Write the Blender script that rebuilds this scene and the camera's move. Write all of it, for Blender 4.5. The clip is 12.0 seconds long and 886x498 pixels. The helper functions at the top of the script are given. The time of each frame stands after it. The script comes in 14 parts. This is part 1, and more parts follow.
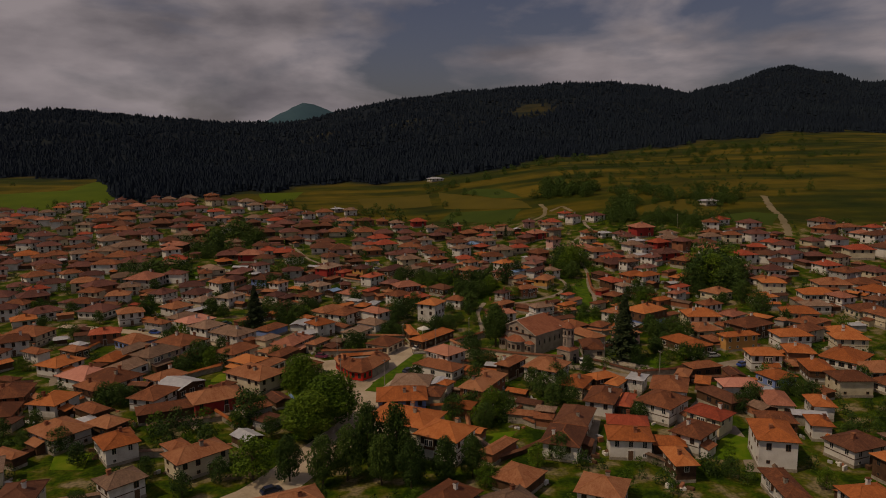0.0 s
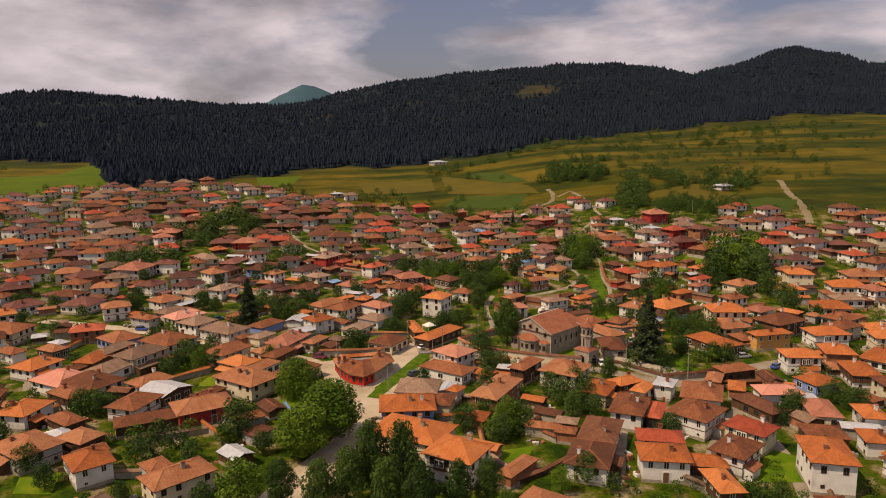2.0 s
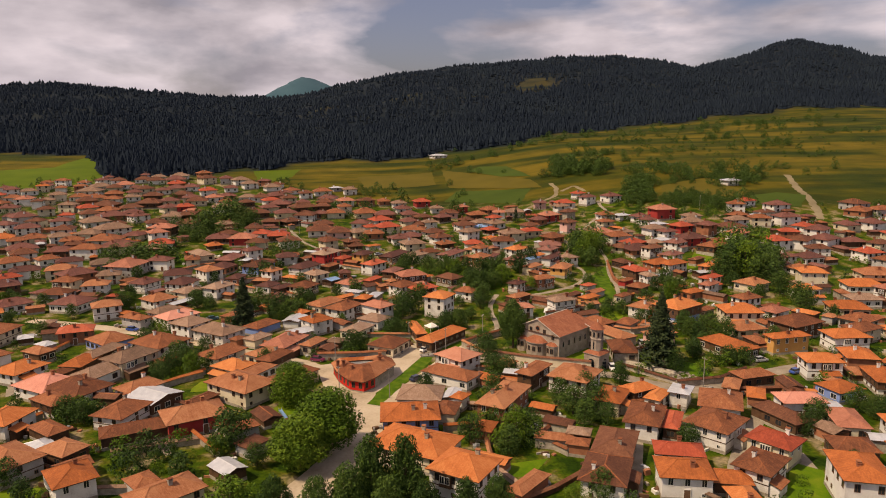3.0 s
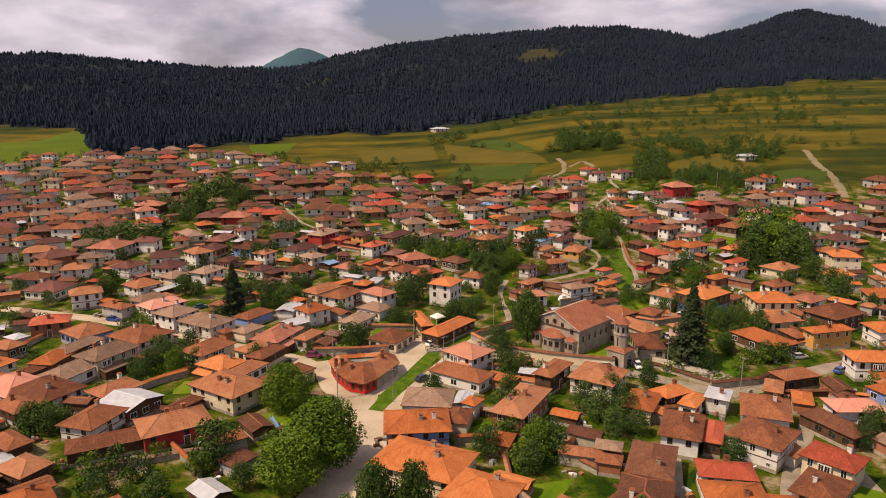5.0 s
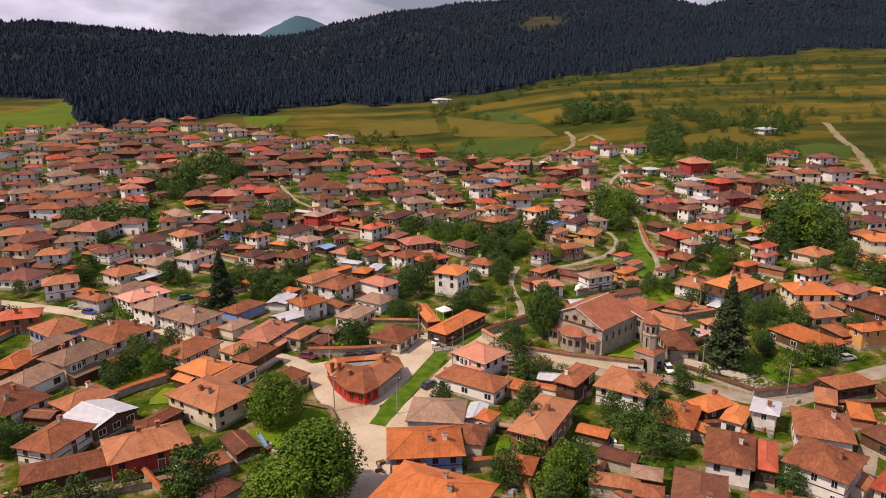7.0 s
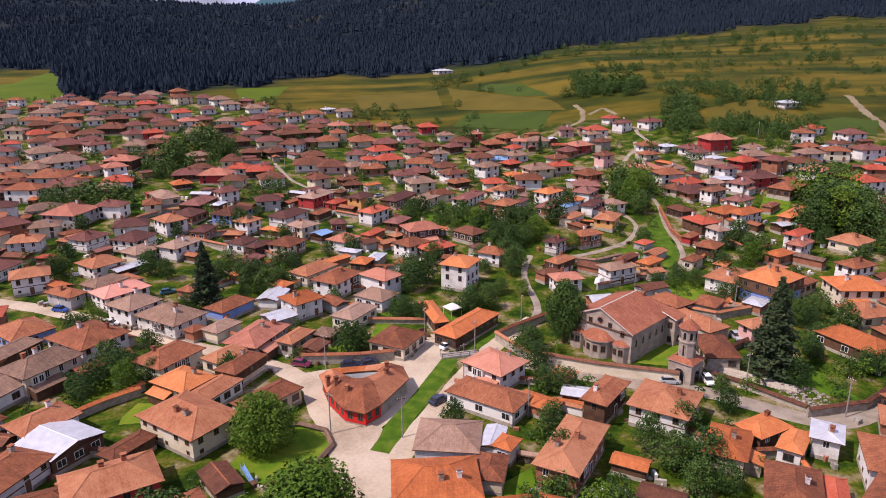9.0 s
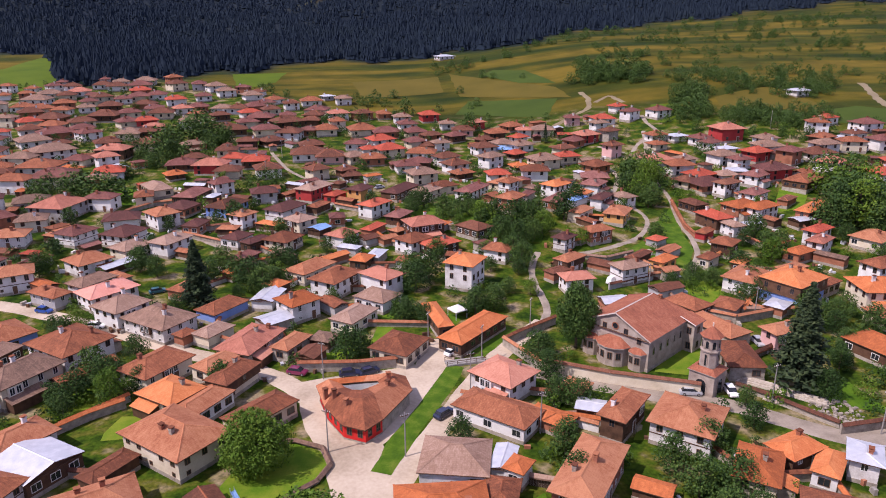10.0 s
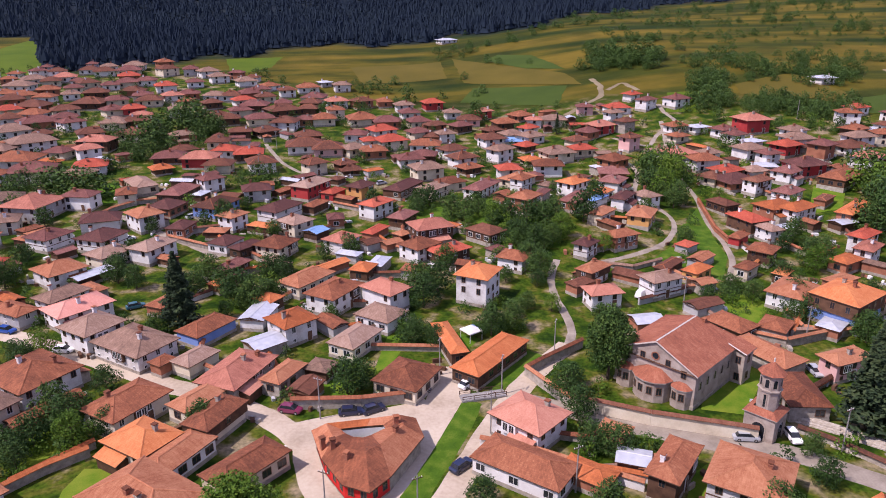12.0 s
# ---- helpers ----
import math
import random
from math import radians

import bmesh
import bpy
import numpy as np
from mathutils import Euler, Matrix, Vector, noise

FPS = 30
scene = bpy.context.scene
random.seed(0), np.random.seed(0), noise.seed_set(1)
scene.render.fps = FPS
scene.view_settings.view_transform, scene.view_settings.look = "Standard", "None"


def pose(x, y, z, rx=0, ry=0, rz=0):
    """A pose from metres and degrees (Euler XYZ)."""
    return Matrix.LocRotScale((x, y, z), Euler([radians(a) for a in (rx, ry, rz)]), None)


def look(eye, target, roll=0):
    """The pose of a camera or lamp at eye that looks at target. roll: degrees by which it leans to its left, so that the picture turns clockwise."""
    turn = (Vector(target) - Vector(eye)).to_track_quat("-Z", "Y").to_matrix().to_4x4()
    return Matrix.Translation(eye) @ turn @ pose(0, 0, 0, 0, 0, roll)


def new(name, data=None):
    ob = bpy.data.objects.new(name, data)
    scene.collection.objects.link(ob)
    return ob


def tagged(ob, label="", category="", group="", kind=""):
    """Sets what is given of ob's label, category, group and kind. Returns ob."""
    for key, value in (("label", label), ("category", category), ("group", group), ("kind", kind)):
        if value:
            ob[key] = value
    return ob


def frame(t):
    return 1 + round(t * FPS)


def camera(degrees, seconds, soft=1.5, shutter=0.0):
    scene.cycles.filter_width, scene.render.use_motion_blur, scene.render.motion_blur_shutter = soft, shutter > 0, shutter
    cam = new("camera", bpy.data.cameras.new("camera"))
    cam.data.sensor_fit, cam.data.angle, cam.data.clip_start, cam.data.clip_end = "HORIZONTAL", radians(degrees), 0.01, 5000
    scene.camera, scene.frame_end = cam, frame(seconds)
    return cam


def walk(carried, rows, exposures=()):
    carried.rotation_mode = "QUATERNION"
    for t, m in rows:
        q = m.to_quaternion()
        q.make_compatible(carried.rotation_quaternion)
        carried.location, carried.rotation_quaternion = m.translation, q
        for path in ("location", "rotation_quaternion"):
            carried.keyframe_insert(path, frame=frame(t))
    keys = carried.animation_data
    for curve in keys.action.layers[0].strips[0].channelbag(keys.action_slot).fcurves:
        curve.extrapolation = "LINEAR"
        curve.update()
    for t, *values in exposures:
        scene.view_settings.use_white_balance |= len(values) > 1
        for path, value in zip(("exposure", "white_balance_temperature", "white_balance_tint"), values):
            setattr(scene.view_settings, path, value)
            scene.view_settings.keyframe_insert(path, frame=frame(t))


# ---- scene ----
cam = camera(64.0, 12.0, soft=1.0)
PATH = [
    (0, (0.909, -4.578, 68.918), (1.127, -2.611, 68.628), -0.6),
    (0.5, (0.879, -0.053, 68.926), (1.096, 1.912, 68.625), -0.6),
    (1, (0.831, 4.501, 68.935), (1.047, 6.464, 68.62), -0.5),
    (1.5, (0.799, 9.185, 68.966), (1.016, 11.147, 68.64), -0.6),
    (2, (0.775, 14.021, 68.941), (0.99, 15.981, 68.603), -0.6),
    (2.5, (0.618, 18.681, 68.895), (0.835, 20.639, 68.548), -0.5),
    (3, (0.531, 23.588, 68.914), (0.748, 25.544, 68.557), -0.5),
    (5, (0.188, 43.383, 68.64), (0.406, 45.323, 68.209), -0.4),
    (5.5, (0.259, 48.221, 68.561), (0.477, 50.157, 68.111), -0.4),
    (6, (0.185, 53.367, 68.637), (0.404, 55.299, 68.166), -0.4),
    (6.5, (0.253, 58.386, 68.701), (0.472, 60.312, 68.211), -0.4),
    (7, (0.327, 63.573, 68.704), (0.544, 65.495, 68.193), -0.4),
    (9, (0.362, 83.804, 68.483), (0.579, 85.703, 67.895), -0.4),
    (9.5, (0.384, 88.799, 68.519), (0.6, 90.692, 67.913), -0.3),
    (10, (0.429, 93.977, 68.571), (0.645, 95.864, 67.945), -0.3),
    (10.5, (0.278, 99.009, 68.541), (0.495, 100.891, 67.899), -0.3),
    (11, (0.02, 104.186, 68.543), (0.238, 106.063, 67.888), -0.3),
    (11.5, (-0.103, 109.202, 68.462), (0.116, 111.077, 67.8), -0.2),
    (12, (-0.111, 114.442, 68.44), (0.107, 116.314, 67.771), -0.2),
]
EXPOSURES = [
    (0, -1.9, 9900, 16), (0.5, -1.39, 9900, 16), (1, -1.02, 9900, 16), (1.5, -0.73, 9900, 16), (2, -0.5, 9900, 16), (3, -0.35, 9800, 16), (5.5, -0.2, 8900, 18), (7, -0.12, 8000, 20), (9, 0.0, 6650, 26), (12, 0.06, 6150, 30),
]
walk(cam, [(t, look(eye, target, roll)) for t, eye, target, roll in PATH], EXPOSURES)
world = bpy.data.worlds.new("world")
scene.world = world
world.use_nodes = True
SUN_AZ, SUN_EL = radians(252), radians(54)  # compass angle from +y towards +x, and height


def sky():
    nt = world.node_tree
    n, l = nt.nodes, nt.links
    bg = n["Background"]
    s = n.new("ShaderNodeTexSky")
    s.sky_type, s.sun_disc, s.sun_elevation, s.sun_rotation = "NISHITA", False, SUN_EL, SUN_AZ
    s.dust_density = 2.0
    co = n.new("ShaderNodeTexCoord")
    mp = n.new("ShaderNodeMapping")
    mp.inputs["Scale"].default_value = (2.0, 1.0, 5.2)
    mp.inputs["Location"].default_value = (0.63, 0.2, 0.15)
    l.new(co.outputs["Generated"], mp.inputs["Vector"])
    a = n.new("ShaderNodeTexNoise")
    a.inputs["Scale"].default_value, a.inputs["Detail"].default_value, a.inputs["Roughness"].default_value = 1.7, 7, 0.5
    a.inputs["Distortion"].default_value = 0.3
    l.new(mp.outputs[0], a.inputs["Vector"])
    r = n.new("ShaderNodeValToRGB")
    r.color_ramp.elements[0].position, r.color_ramp.elements[1].position = 0.40, 0.53
    l.new(a.outputs["Fac"], r.inputs[0])
    b = n.new("ShaderNodeTexNoise")
    b.inputs["Scale"].default_value, b.inputs["Detail"].default_value = 2.6, 7
    l.new(mp.outputs[0], b.inputs["Vector"])
    tone = n.new("ShaderNodeValToRGB")
    e = tone.color_ramp.elements
    e[0].position, e[0].color = 0.36, (4.0, 4.5, 6.6, 1)
    e[1].position, e[1].color = 0.60, (9.0, 9.7, 13.4, 1)
    l.new(b.outputs["Fac"], tone.inputs[0])
    mix = n.new("ShaderNodeMix")
    mix.data_type = "RGBA"
    l.new(r.outputs[0], mix.inputs["Factor"])
    deep = n.new("ShaderNodeMix")
    deep.data_type, deep.blend_type = "RGBA", "MULTIPLY"
    deep.inputs["Factor"].default_value = 1.0
    deep.inputs["B"].default_value = (0.95, 1.0, 1.45, 1)
    l.new(s.outputs[0], deep.inputs["A"])
    l.new(deep.outputs["Result"], mix.inputs["A"])
    l.new(tone.outputs[0], mix.inputs["B"])
    l.new(mix.outputs["Result"], bg.inputs["Color"])
    bg.inputs["Strength"].default_value = 0.088


sky()
sun = new("sun", bpy.data.lights.new("sun", "SUN"))
sun.data.energy, sun.data.angle, sun.data.color = 5.0, radians(0.6), (1.0, 0.93, 0.82)
sun.matrix_world = look((0, 0, 300), Vector((0, 0, 300)) - Vector((math.sin(SUN_AZ) * math.cos(SUN_EL), math.cos(SUN_AZ) * math.cos(SUN_EL), math.sin(SUN_EL))))

# ---- materials ----


def material(name, stops, scale=1.0, fine=12.0, rough=0.85, bump=0.3, bump_scale=8.0, island=0.0, shift=0.0, metal=0.0, coat=0.0, detail=6, coord="Object", speck=0.25):
    """Noise at two scales through a colour ramp; shift varies by object, island by loose piece."""
    m = bpy.data.materials.new(name)
    m.use_nodes = True
    nt = m.node_tree
    n, l = nt.nodes, nt.links
    p = n["Principled BSDF"]
    p.inputs["Roughness"].default_value, p.inputs["Metallic"].default_value = rough, metal
    p.inputs["Coat Weight"].default_value = coat
    p.inputs["Specular IOR Level"].default_value = 0.5 if rough < 0.58 else 0.12
    co = n.new("ShaderNodeTexCoord")
    a, b = n.new("ShaderNodeTexNoise"), n.new("ShaderNodeTexNoise")
    a.inputs["Scale"].default_value, b.inputs["Scale"].default_value = scale, fine
    a.inputs["Detail"].default_value, b.inputs["Detail"].default_value = detail, 4
    l.new(co.outputs[coord], a.inputs["Vector"])
    l.new(co.outputs[coord], b.inputs["Vector"])
    mix = n.new("ShaderNodeMix")
    mix.inputs["Factor"].default_value = speck
    l.new(a.outputs["Fac"], mix.inputs["A"])
    l.new(b.outputs["Fac"], mix.inputs["B"])
    last = mix.outputs["Result"]
    for amount, node, socket in ((shift, "ShaderNodeObjectInfo", "Random"), (island, "ShaderNodeNewGeometry", "Random Per Island")):
        if amount:
            o = n.new(node)
            k = n.new("ShaderNodeMath")
            k.operation = "MULTIPLY_ADD"
            k.inputs[1].default_value, k.inputs[2].default_value = amount, -amount / 2
            l.new(o.outputs[socket], k.inputs[0])
            add = n.new("ShaderNodeMath")
            l.new(last, add.inputs[0])
            l.new(k.outputs[0], add.inputs[1])
            last = add.outputs[0]
    r = n.new("ShaderNodeValToRGB")
    e = r.color_ramp.elements
    while len(e) < len(stops):
        e.new(0.5)
    for x, (at, c) in zip(e, stops):
        x.position, x.color = at, (*c, 1)
    l.new(last, r.inputs[0])
    l.new(r.outputs[0], p.inputs["Base Color"])
    if bump:
        c = n.new("ShaderNodeTexNoise")
        c.inputs["Scale"].default_value = bump_scale
        c.inputs["Detail"].default_value = 3
        l.new(co.outputs[coord], c.inputs["Vector"])
        bp = n.new("ShaderNodeBump")
        bp.inputs["Strength"].default_value, bp.inputs["Distance"].default_value = bump, 0.1
        l.new(c.outputs["Fac"], bp.inputs["Height"])
        l.new(bp.outputs[0], p.inputs["Normal"])
    return m


def tile_material(name, dark, mid, light, shift=0.25):
    """Clay roof tiles: courses and columns along the roof's own u and v, lichen and soot in patches."""
    m = bpy.data.materials.new(name)
    m.use_nodes = True
    nt = m.node_tree
    n, l = nt.nodes, nt.links
    p = n["Principled BSDF"]
    p.inputs["Roughness"].default_value = 0.8
    p.inputs["Specular IOR Level"].default_value = 0.15
    uv = n.new("ShaderNodeUVMap")
    co = n.new("ShaderNodeTexCoord")
    br = n.new("ShaderNodeTexBrick")
    br.inputs["Scale"].default_value = 1.0
    br.inputs["Brick Width"].default_value, br.inputs["Row Height"].default_value = 0.24, 0.34
    br.inputs["Mortar Size"].default_value, br.inputs["Mortar Smooth"].default_value = 0.02, 0.6
    br.inputs["Color1"].default_value, br.inputs["Color2"].default_value, br.inputs["Mortar"].default_value = (0.25, 0.25, 0.25, 1), (0.75, 0.75, 0.75, 1), (0.0, 0, 0, 1)
    l.new(uv.outputs[0], br.inputs["Vector"])
    a = n.new("ShaderNodeTexNoise")
    a.inputs["Scale"].default_value, a.inputs["Detail"].default_value, a.inputs["Roughness"].default_value = 0.7, 10, 0.75
    l.new(co.outputs["Object"], a.inputs["Vector"])
    info = n.new("ShaderNodeObjectInfo")
    k = n.new("ShaderNodeMath")
    k.operation = "MULTIPLY_ADD"
    k.inputs[1].default_value, k.inputs[2].default_value = shift, -shift / 2
    l.new(info.outputs["Random"], k.inputs[0])
    mix = n.new("ShaderNodeMix")
    mix.inputs["Factor"].default_value = 0.3
    l.new(a.outputs["Fac"], mix.inputs["A"])
    l.new(br.outputs["Color"], mix.inputs["B"])
    run = n.new("ShaderNodeMapping")
    run.inputs["Scale"].default_value = (2.4, 0.32, 1.0)
    l.new(uv.outputs[0], run.inputs["Vector"])
    streak = n.new("ShaderNodeTexNoise")
    streak.inputs["Scale"].default_value, streak.inputs["Detail"].default_value = 1.0, 5
    l.new(run.outputs[0], streak.inputs["Vector"])
    stain = n.new("ShaderNodeTexNoise")
    stain.inputs["Scale"].default_value, stain.inputs["Detail"].default_value = 0.22, 3
    l.new(co.outputs["Object"], stain.inputs["Vector"])
    worn = n.new("ShaderNodeMix")
    worn.inputs["Factor"].default_value = 0.5
    l.new(streak.outputs["Fac"], worn.inputs["A"])
    l.new(stain.outputs["Fac"], worn.inputs["B"])
    both = n.new("ShaderNodeMix")
    both.inputs["Factor"].default_value = 0.45
    l.new(mix.outputs["Result"], both.inputs["A"])
    l.new(worn.outputs["Result"], both.inputs["B"])
    add = n.new("ShaderNodeMath")
    l.new(both.outputs["Result"], add.inputs[0])
    l.new(k.outputs[0], add.inputs[1])
    r = n.new("ShaderNodeValToRGB")
    e = r.color_ramp.elements
    e.new(0.5)
    for x, (at, c) in zip(e, ((0.33, dark), (0.5, mid), (0.67, light))):
        x.position, x.color = at, (*c, 1)
    l.new(add.outputs[0], r.inputs[0])
    l.new(r.outputs[0], p.inputs["Base Color"])
    bp = n.new("ShaderNodeBump")
    bp.inputs["Strength"].default_value, bp.inputs["Distance"].default_value = 0.6, 0.06
    l.new(br.outputs["Color"], bp.inputs["Height"])
    l.new(bp.outputs[0], p.inputs["Normal"])
    return m


TILE = {
    "corner": tile_material("patched_orange_tiles", (0.16, 0.055, 0.028), (0.34, 0.115, 0.055), (0.48, 0.21, 0.11), 0.3),
    "brown": tile_material("weathered_tiles", (0.125, 0.045, 0.025), (0.285, 0.100, 0.049), (0.42, 0.185, 0.098), 0.3),
    "orange": tile_material("new_orange_tiles", (0.27, 0.078, 0.028), (0.47, 0.138, 0.048), (0.58, 0.22, 0.085)),
    "red": tile_material("red_tiles", (0.23, 0.045, 0.026), (0.40, 0.080, 0.045), (0.50, 0.14, 0.08)),
    "pink": tile_material("faded_pink_tiles", (0.25, 0.09, 0.06), (0.42, 0.165, 0.11), (0.52, 0.24, 0.165)),
    "rose": tile_material("rose_tiles", (0.46, 0.17, 0.13), (0.60, 0.25, 0.19), (0.66, 0.32, 0.25)),
    "grey": tile_material("greyed_tiles", (0.12, 0.075, 0.055), (0.25, 0.15, 0.105), (0.37, 0.25, 0.19)),
    "dark": tile_material("dark_tiles", (0.07, 0.03, 0.02), (0.15, 0.058, 0.035), (0.25, 0.11, 0.065)),
    # far-roof tile: cloud shade and haze put into a dull maroon
    "wine": tile_material("cloud_shaded_tiles", (0.090, 0.038, 0.032), (0.185, 0.072, 0.058), (0.29, 0.135, 0.11), 0.35),
}
METAL_ROOF = material("galvanised_sheet", ((0.3, (0.42, 0.44, 0.48)), (0.7, (0.62, 0.63, 0.66))), 0.7, 6, rough=0.45, metal=0.3, bump=0.1)
BLUE_SHEET = material("blue_sheet", ((0.3, (0.10, 0.22, 0.42)), (0.7, (0.22, 0.36, 0.58))), 0.7, 6, rough=0.5)
PLASTER = {
    "white": material("white_plaster", ((0.25, (0.40, 0.37, 0.34)), (0.45, (0.64, 0.62, 0.60)), (0.7, (0.78, 0.77, 0.75))), 0.35, 4, 0.9, 0.15, 5, shift=0.2),
    "cream": material("cream_plaster", ((0.25, (0.42, 0.35, 0.25)), (0.5, (0.60, 0.52, 0.39)), (0.7, (0.70, 0.63, 0.50))), 0.35, 4, 0.9, 0.15, 5, shift=0.2),
    "ochre": material("ochre_plaster", ((0.25, (0.50, 0.24, 0.08)), (0.7, (0.66, 0.36, 0.13))), 0.35, 4, 0.9, 0.15, 5, shift=0.2),
    "red": material("red_painted_wall", ((0.25, (0.30, 0.03, 0.03)), (0.7, (0.45, 0.06, 0.055))), 0.35, 4, 0.8, 0.15, 5),
    "pink": material("pink_plaster", ((0.25, (0.55, 0.30, 0.28)), (0.7, (0.70, 0.44, 0.40))), 0.35, 4, 0.9, 0.15, 5),
    "blue": material("blue_plaster", ((0.25, (0.12, 0.20, 0.48)), (0.7, (0.24, 0.34, 0.62))), 0.35, 4, 0.9, 0.15, 5),
    "brick": material("bare_brick", ((0.25, (0.20, 0.075, 0.045)), (0.7, (0.40, 0.17, 0.10))), 0.6, 9, 0.9, 0.3, 9, shift=0.15),
    "stone": material("rubble_stone", ((0.25, (0.17, 0.145, 0.12)), (0.5, (0.33, 0.29, 0.24)), (0.75, (0.46, 0.42, 0.36))), 1.1, 5, 0.95, 0.6, 3, shift=0.15),
    "wood": material("dark_timber", ((0.25, (0.045, 0.025, 0.018)), (0.7, (0.14, 0.075, 0.045))), 0.8, 9, 0.8, 0.2, 9, shift=0.2),
    "grey": material("grey_render", ((0.25, (0.26, 0.25, 0.25)), (0.7, (0.46, 0.45, 0.45))), 0.5, 5, 0.9, 0.2, 5, shift=0.2),
}
GLASS = material("window_glass", ((0.3, (0.012, 0.014, 0.018)), (0.7, (0.03, 0.034, 0.04))), 2, 8, rough=0.12, bump=0)
FRAME = material("painted_frame", ((0.3, (0.10, 0.055, 0.035)), (0.7, (0.20, 0.11, 0.07))), 2, 8, rough=0.6, bump=0)
FRAME_WHITE = material("white_frame", ((0.3, (0.62, 0.61, 0.58)), (0.7, (0.78, 0.77, 0.75))), 2, 8, rough=0.6, bump=0)
MORTAR = material("ridge_mortar", ((0.3, (0.48, 0.40, 0.34)), (0.7, (0.68, 0.60, 0.54))), 2, 8, bump=0.2)
BARK = material("bark", ((0.3, (0.045, 0.032, 0.022)), (0.7, (0.13, 0.10, 0.07))), 3, 14, bump=0.5)
LEAF = {
    "broad": material("broad_leaves", ((0.2, (0.014, 0.035, 0.009)), (0.5, (0.035, 0.076, 0.016)), (0.8, (0.078, 0.130, 0.024))), 0.5, 3, rough=0.6, bump=0, island=0.35, shift=0.28),
    "fresh": material("fresh_leaves", ((0.2, (0.026, 0.066, 0.006)), (0.5, (0.066, 0.130, 0.012)), (0.8, (0.13, 0.20, 0.022))), 0.5, 3, rough=0.6, bump=0, island=0.3, shift=0.25),
    "spruce": material("spruce_needles", ((0.2, (0.012, 0.022, 0.012)), (0.5, (0.028, 0.048, 0.020)), (0.8, (0.062, 0.085, 0.034))), 0.5, 3, rough=0.7, bump=0, island=0.4, shift=0.2),
}
# Blue-black in place of green: distance haze and cloud shade in the needle colour.
HAZY_WOODLAND = material("hazy_woodland_needles", ((0.2, (0.009, 0.016, 0.027)), (0.5, (0.013, 0.022, 0.035)), (0.8, (0.019, 0.030, 0.039))), 0.006, 0.05, rough=0.95, bump=0, island=0.15)
ROAD = material("pale_dusty_road", ((0.3, (0.29, 0.228, 0.16)), (0.5, (0.44, 0.36, 0.27)), (0.7, (0.53, 0.45, 0.35))), 0.10, 1.6, 0.95, 0.25, 2)
LANE = material("stone_lane", ((0.25, (0.16, 0.13, 0.10)), (0.5, (0.27, 0.228, 0.18)), (0.75, (0.37, 0.32, 0.265))), 0.3, 3, 0.95, 0.4, 3)
VERGE = material("creek_grass", ((0.25, (0.020, 0.062, 0.004)), (0.5, (0.055, 0.115, 0.006)), (0.75, (0.13, 0.17, 0.02))), 0.4, 4, 0.9, 0.5, 4)
LAWN = material("garden_lawn", ((0.25, (0.030, 0.085, 0.004)), (0.5, (0.078, 0.155, 0.007)), (0.75, (0.16, 0.20, 0.018))), 0.3, 5, 0.9, 0.4, 5, shift=0.3)
FIELD = {
    "green": material("green_crop", ((0.25, (0.028, 0.052, 0.006)), (0.75, (0.054, 0.084, 0.010))), 0.05, 1.5, 0.9, 0.2, 2),
    "gold": material("dry_grass", ((0.25, (0.072, 0.062, 0.007)), (0.75, (0.118, 0.090, 0.012))), 0.04, 1.0, 0.9, 0.2, 2),
    "fresh": material("fresh_meadow", ((0.25, (0.045, 0.085, 0.004)), (0.75, (0.09, 0.13, 0.006))), 0.04, 1.0, 0.9, 0.2, 2),
    "earth": material("bare_earth", ((0.25, (0.15, 0.12, 0.07)), (0.75, (0.27, 0.22, 0.14))), 0.08, 1.0, 0.9, 0.2, 2),
}
CAR_PAINT = {k: material(k + "_car_paint", ((0.3, c), (0.7, tuple(min(1, v * 1.1) for v in c))), 1, 4, rough=0.3, bump=0, coat=0.6) for k, c in
             {"white": (0.75, 0.75, 0.74), "blue": (0.02, 0.07, 0.30), "navy": (0.012, 0.018, 0.05), "silver": (0.36, 0.37, 0.39), "maroon": (0.16, 0.02, 0.06), "teal": (0.02, 0.10, 0.13)}.items()}
RUBBER = material("rubber", ((0.3, (0.015, 0.015, 0.015)), (0.7, (0.03, 0.03, 0.03))), 3, 9, bump=0)
CONCRETE = material("concrete_pole", ((0.3, (0.20, 0.185, 0.17)), (0.7, (0.33, 0.31, 0.29))), 2, 9, bump=0.2)


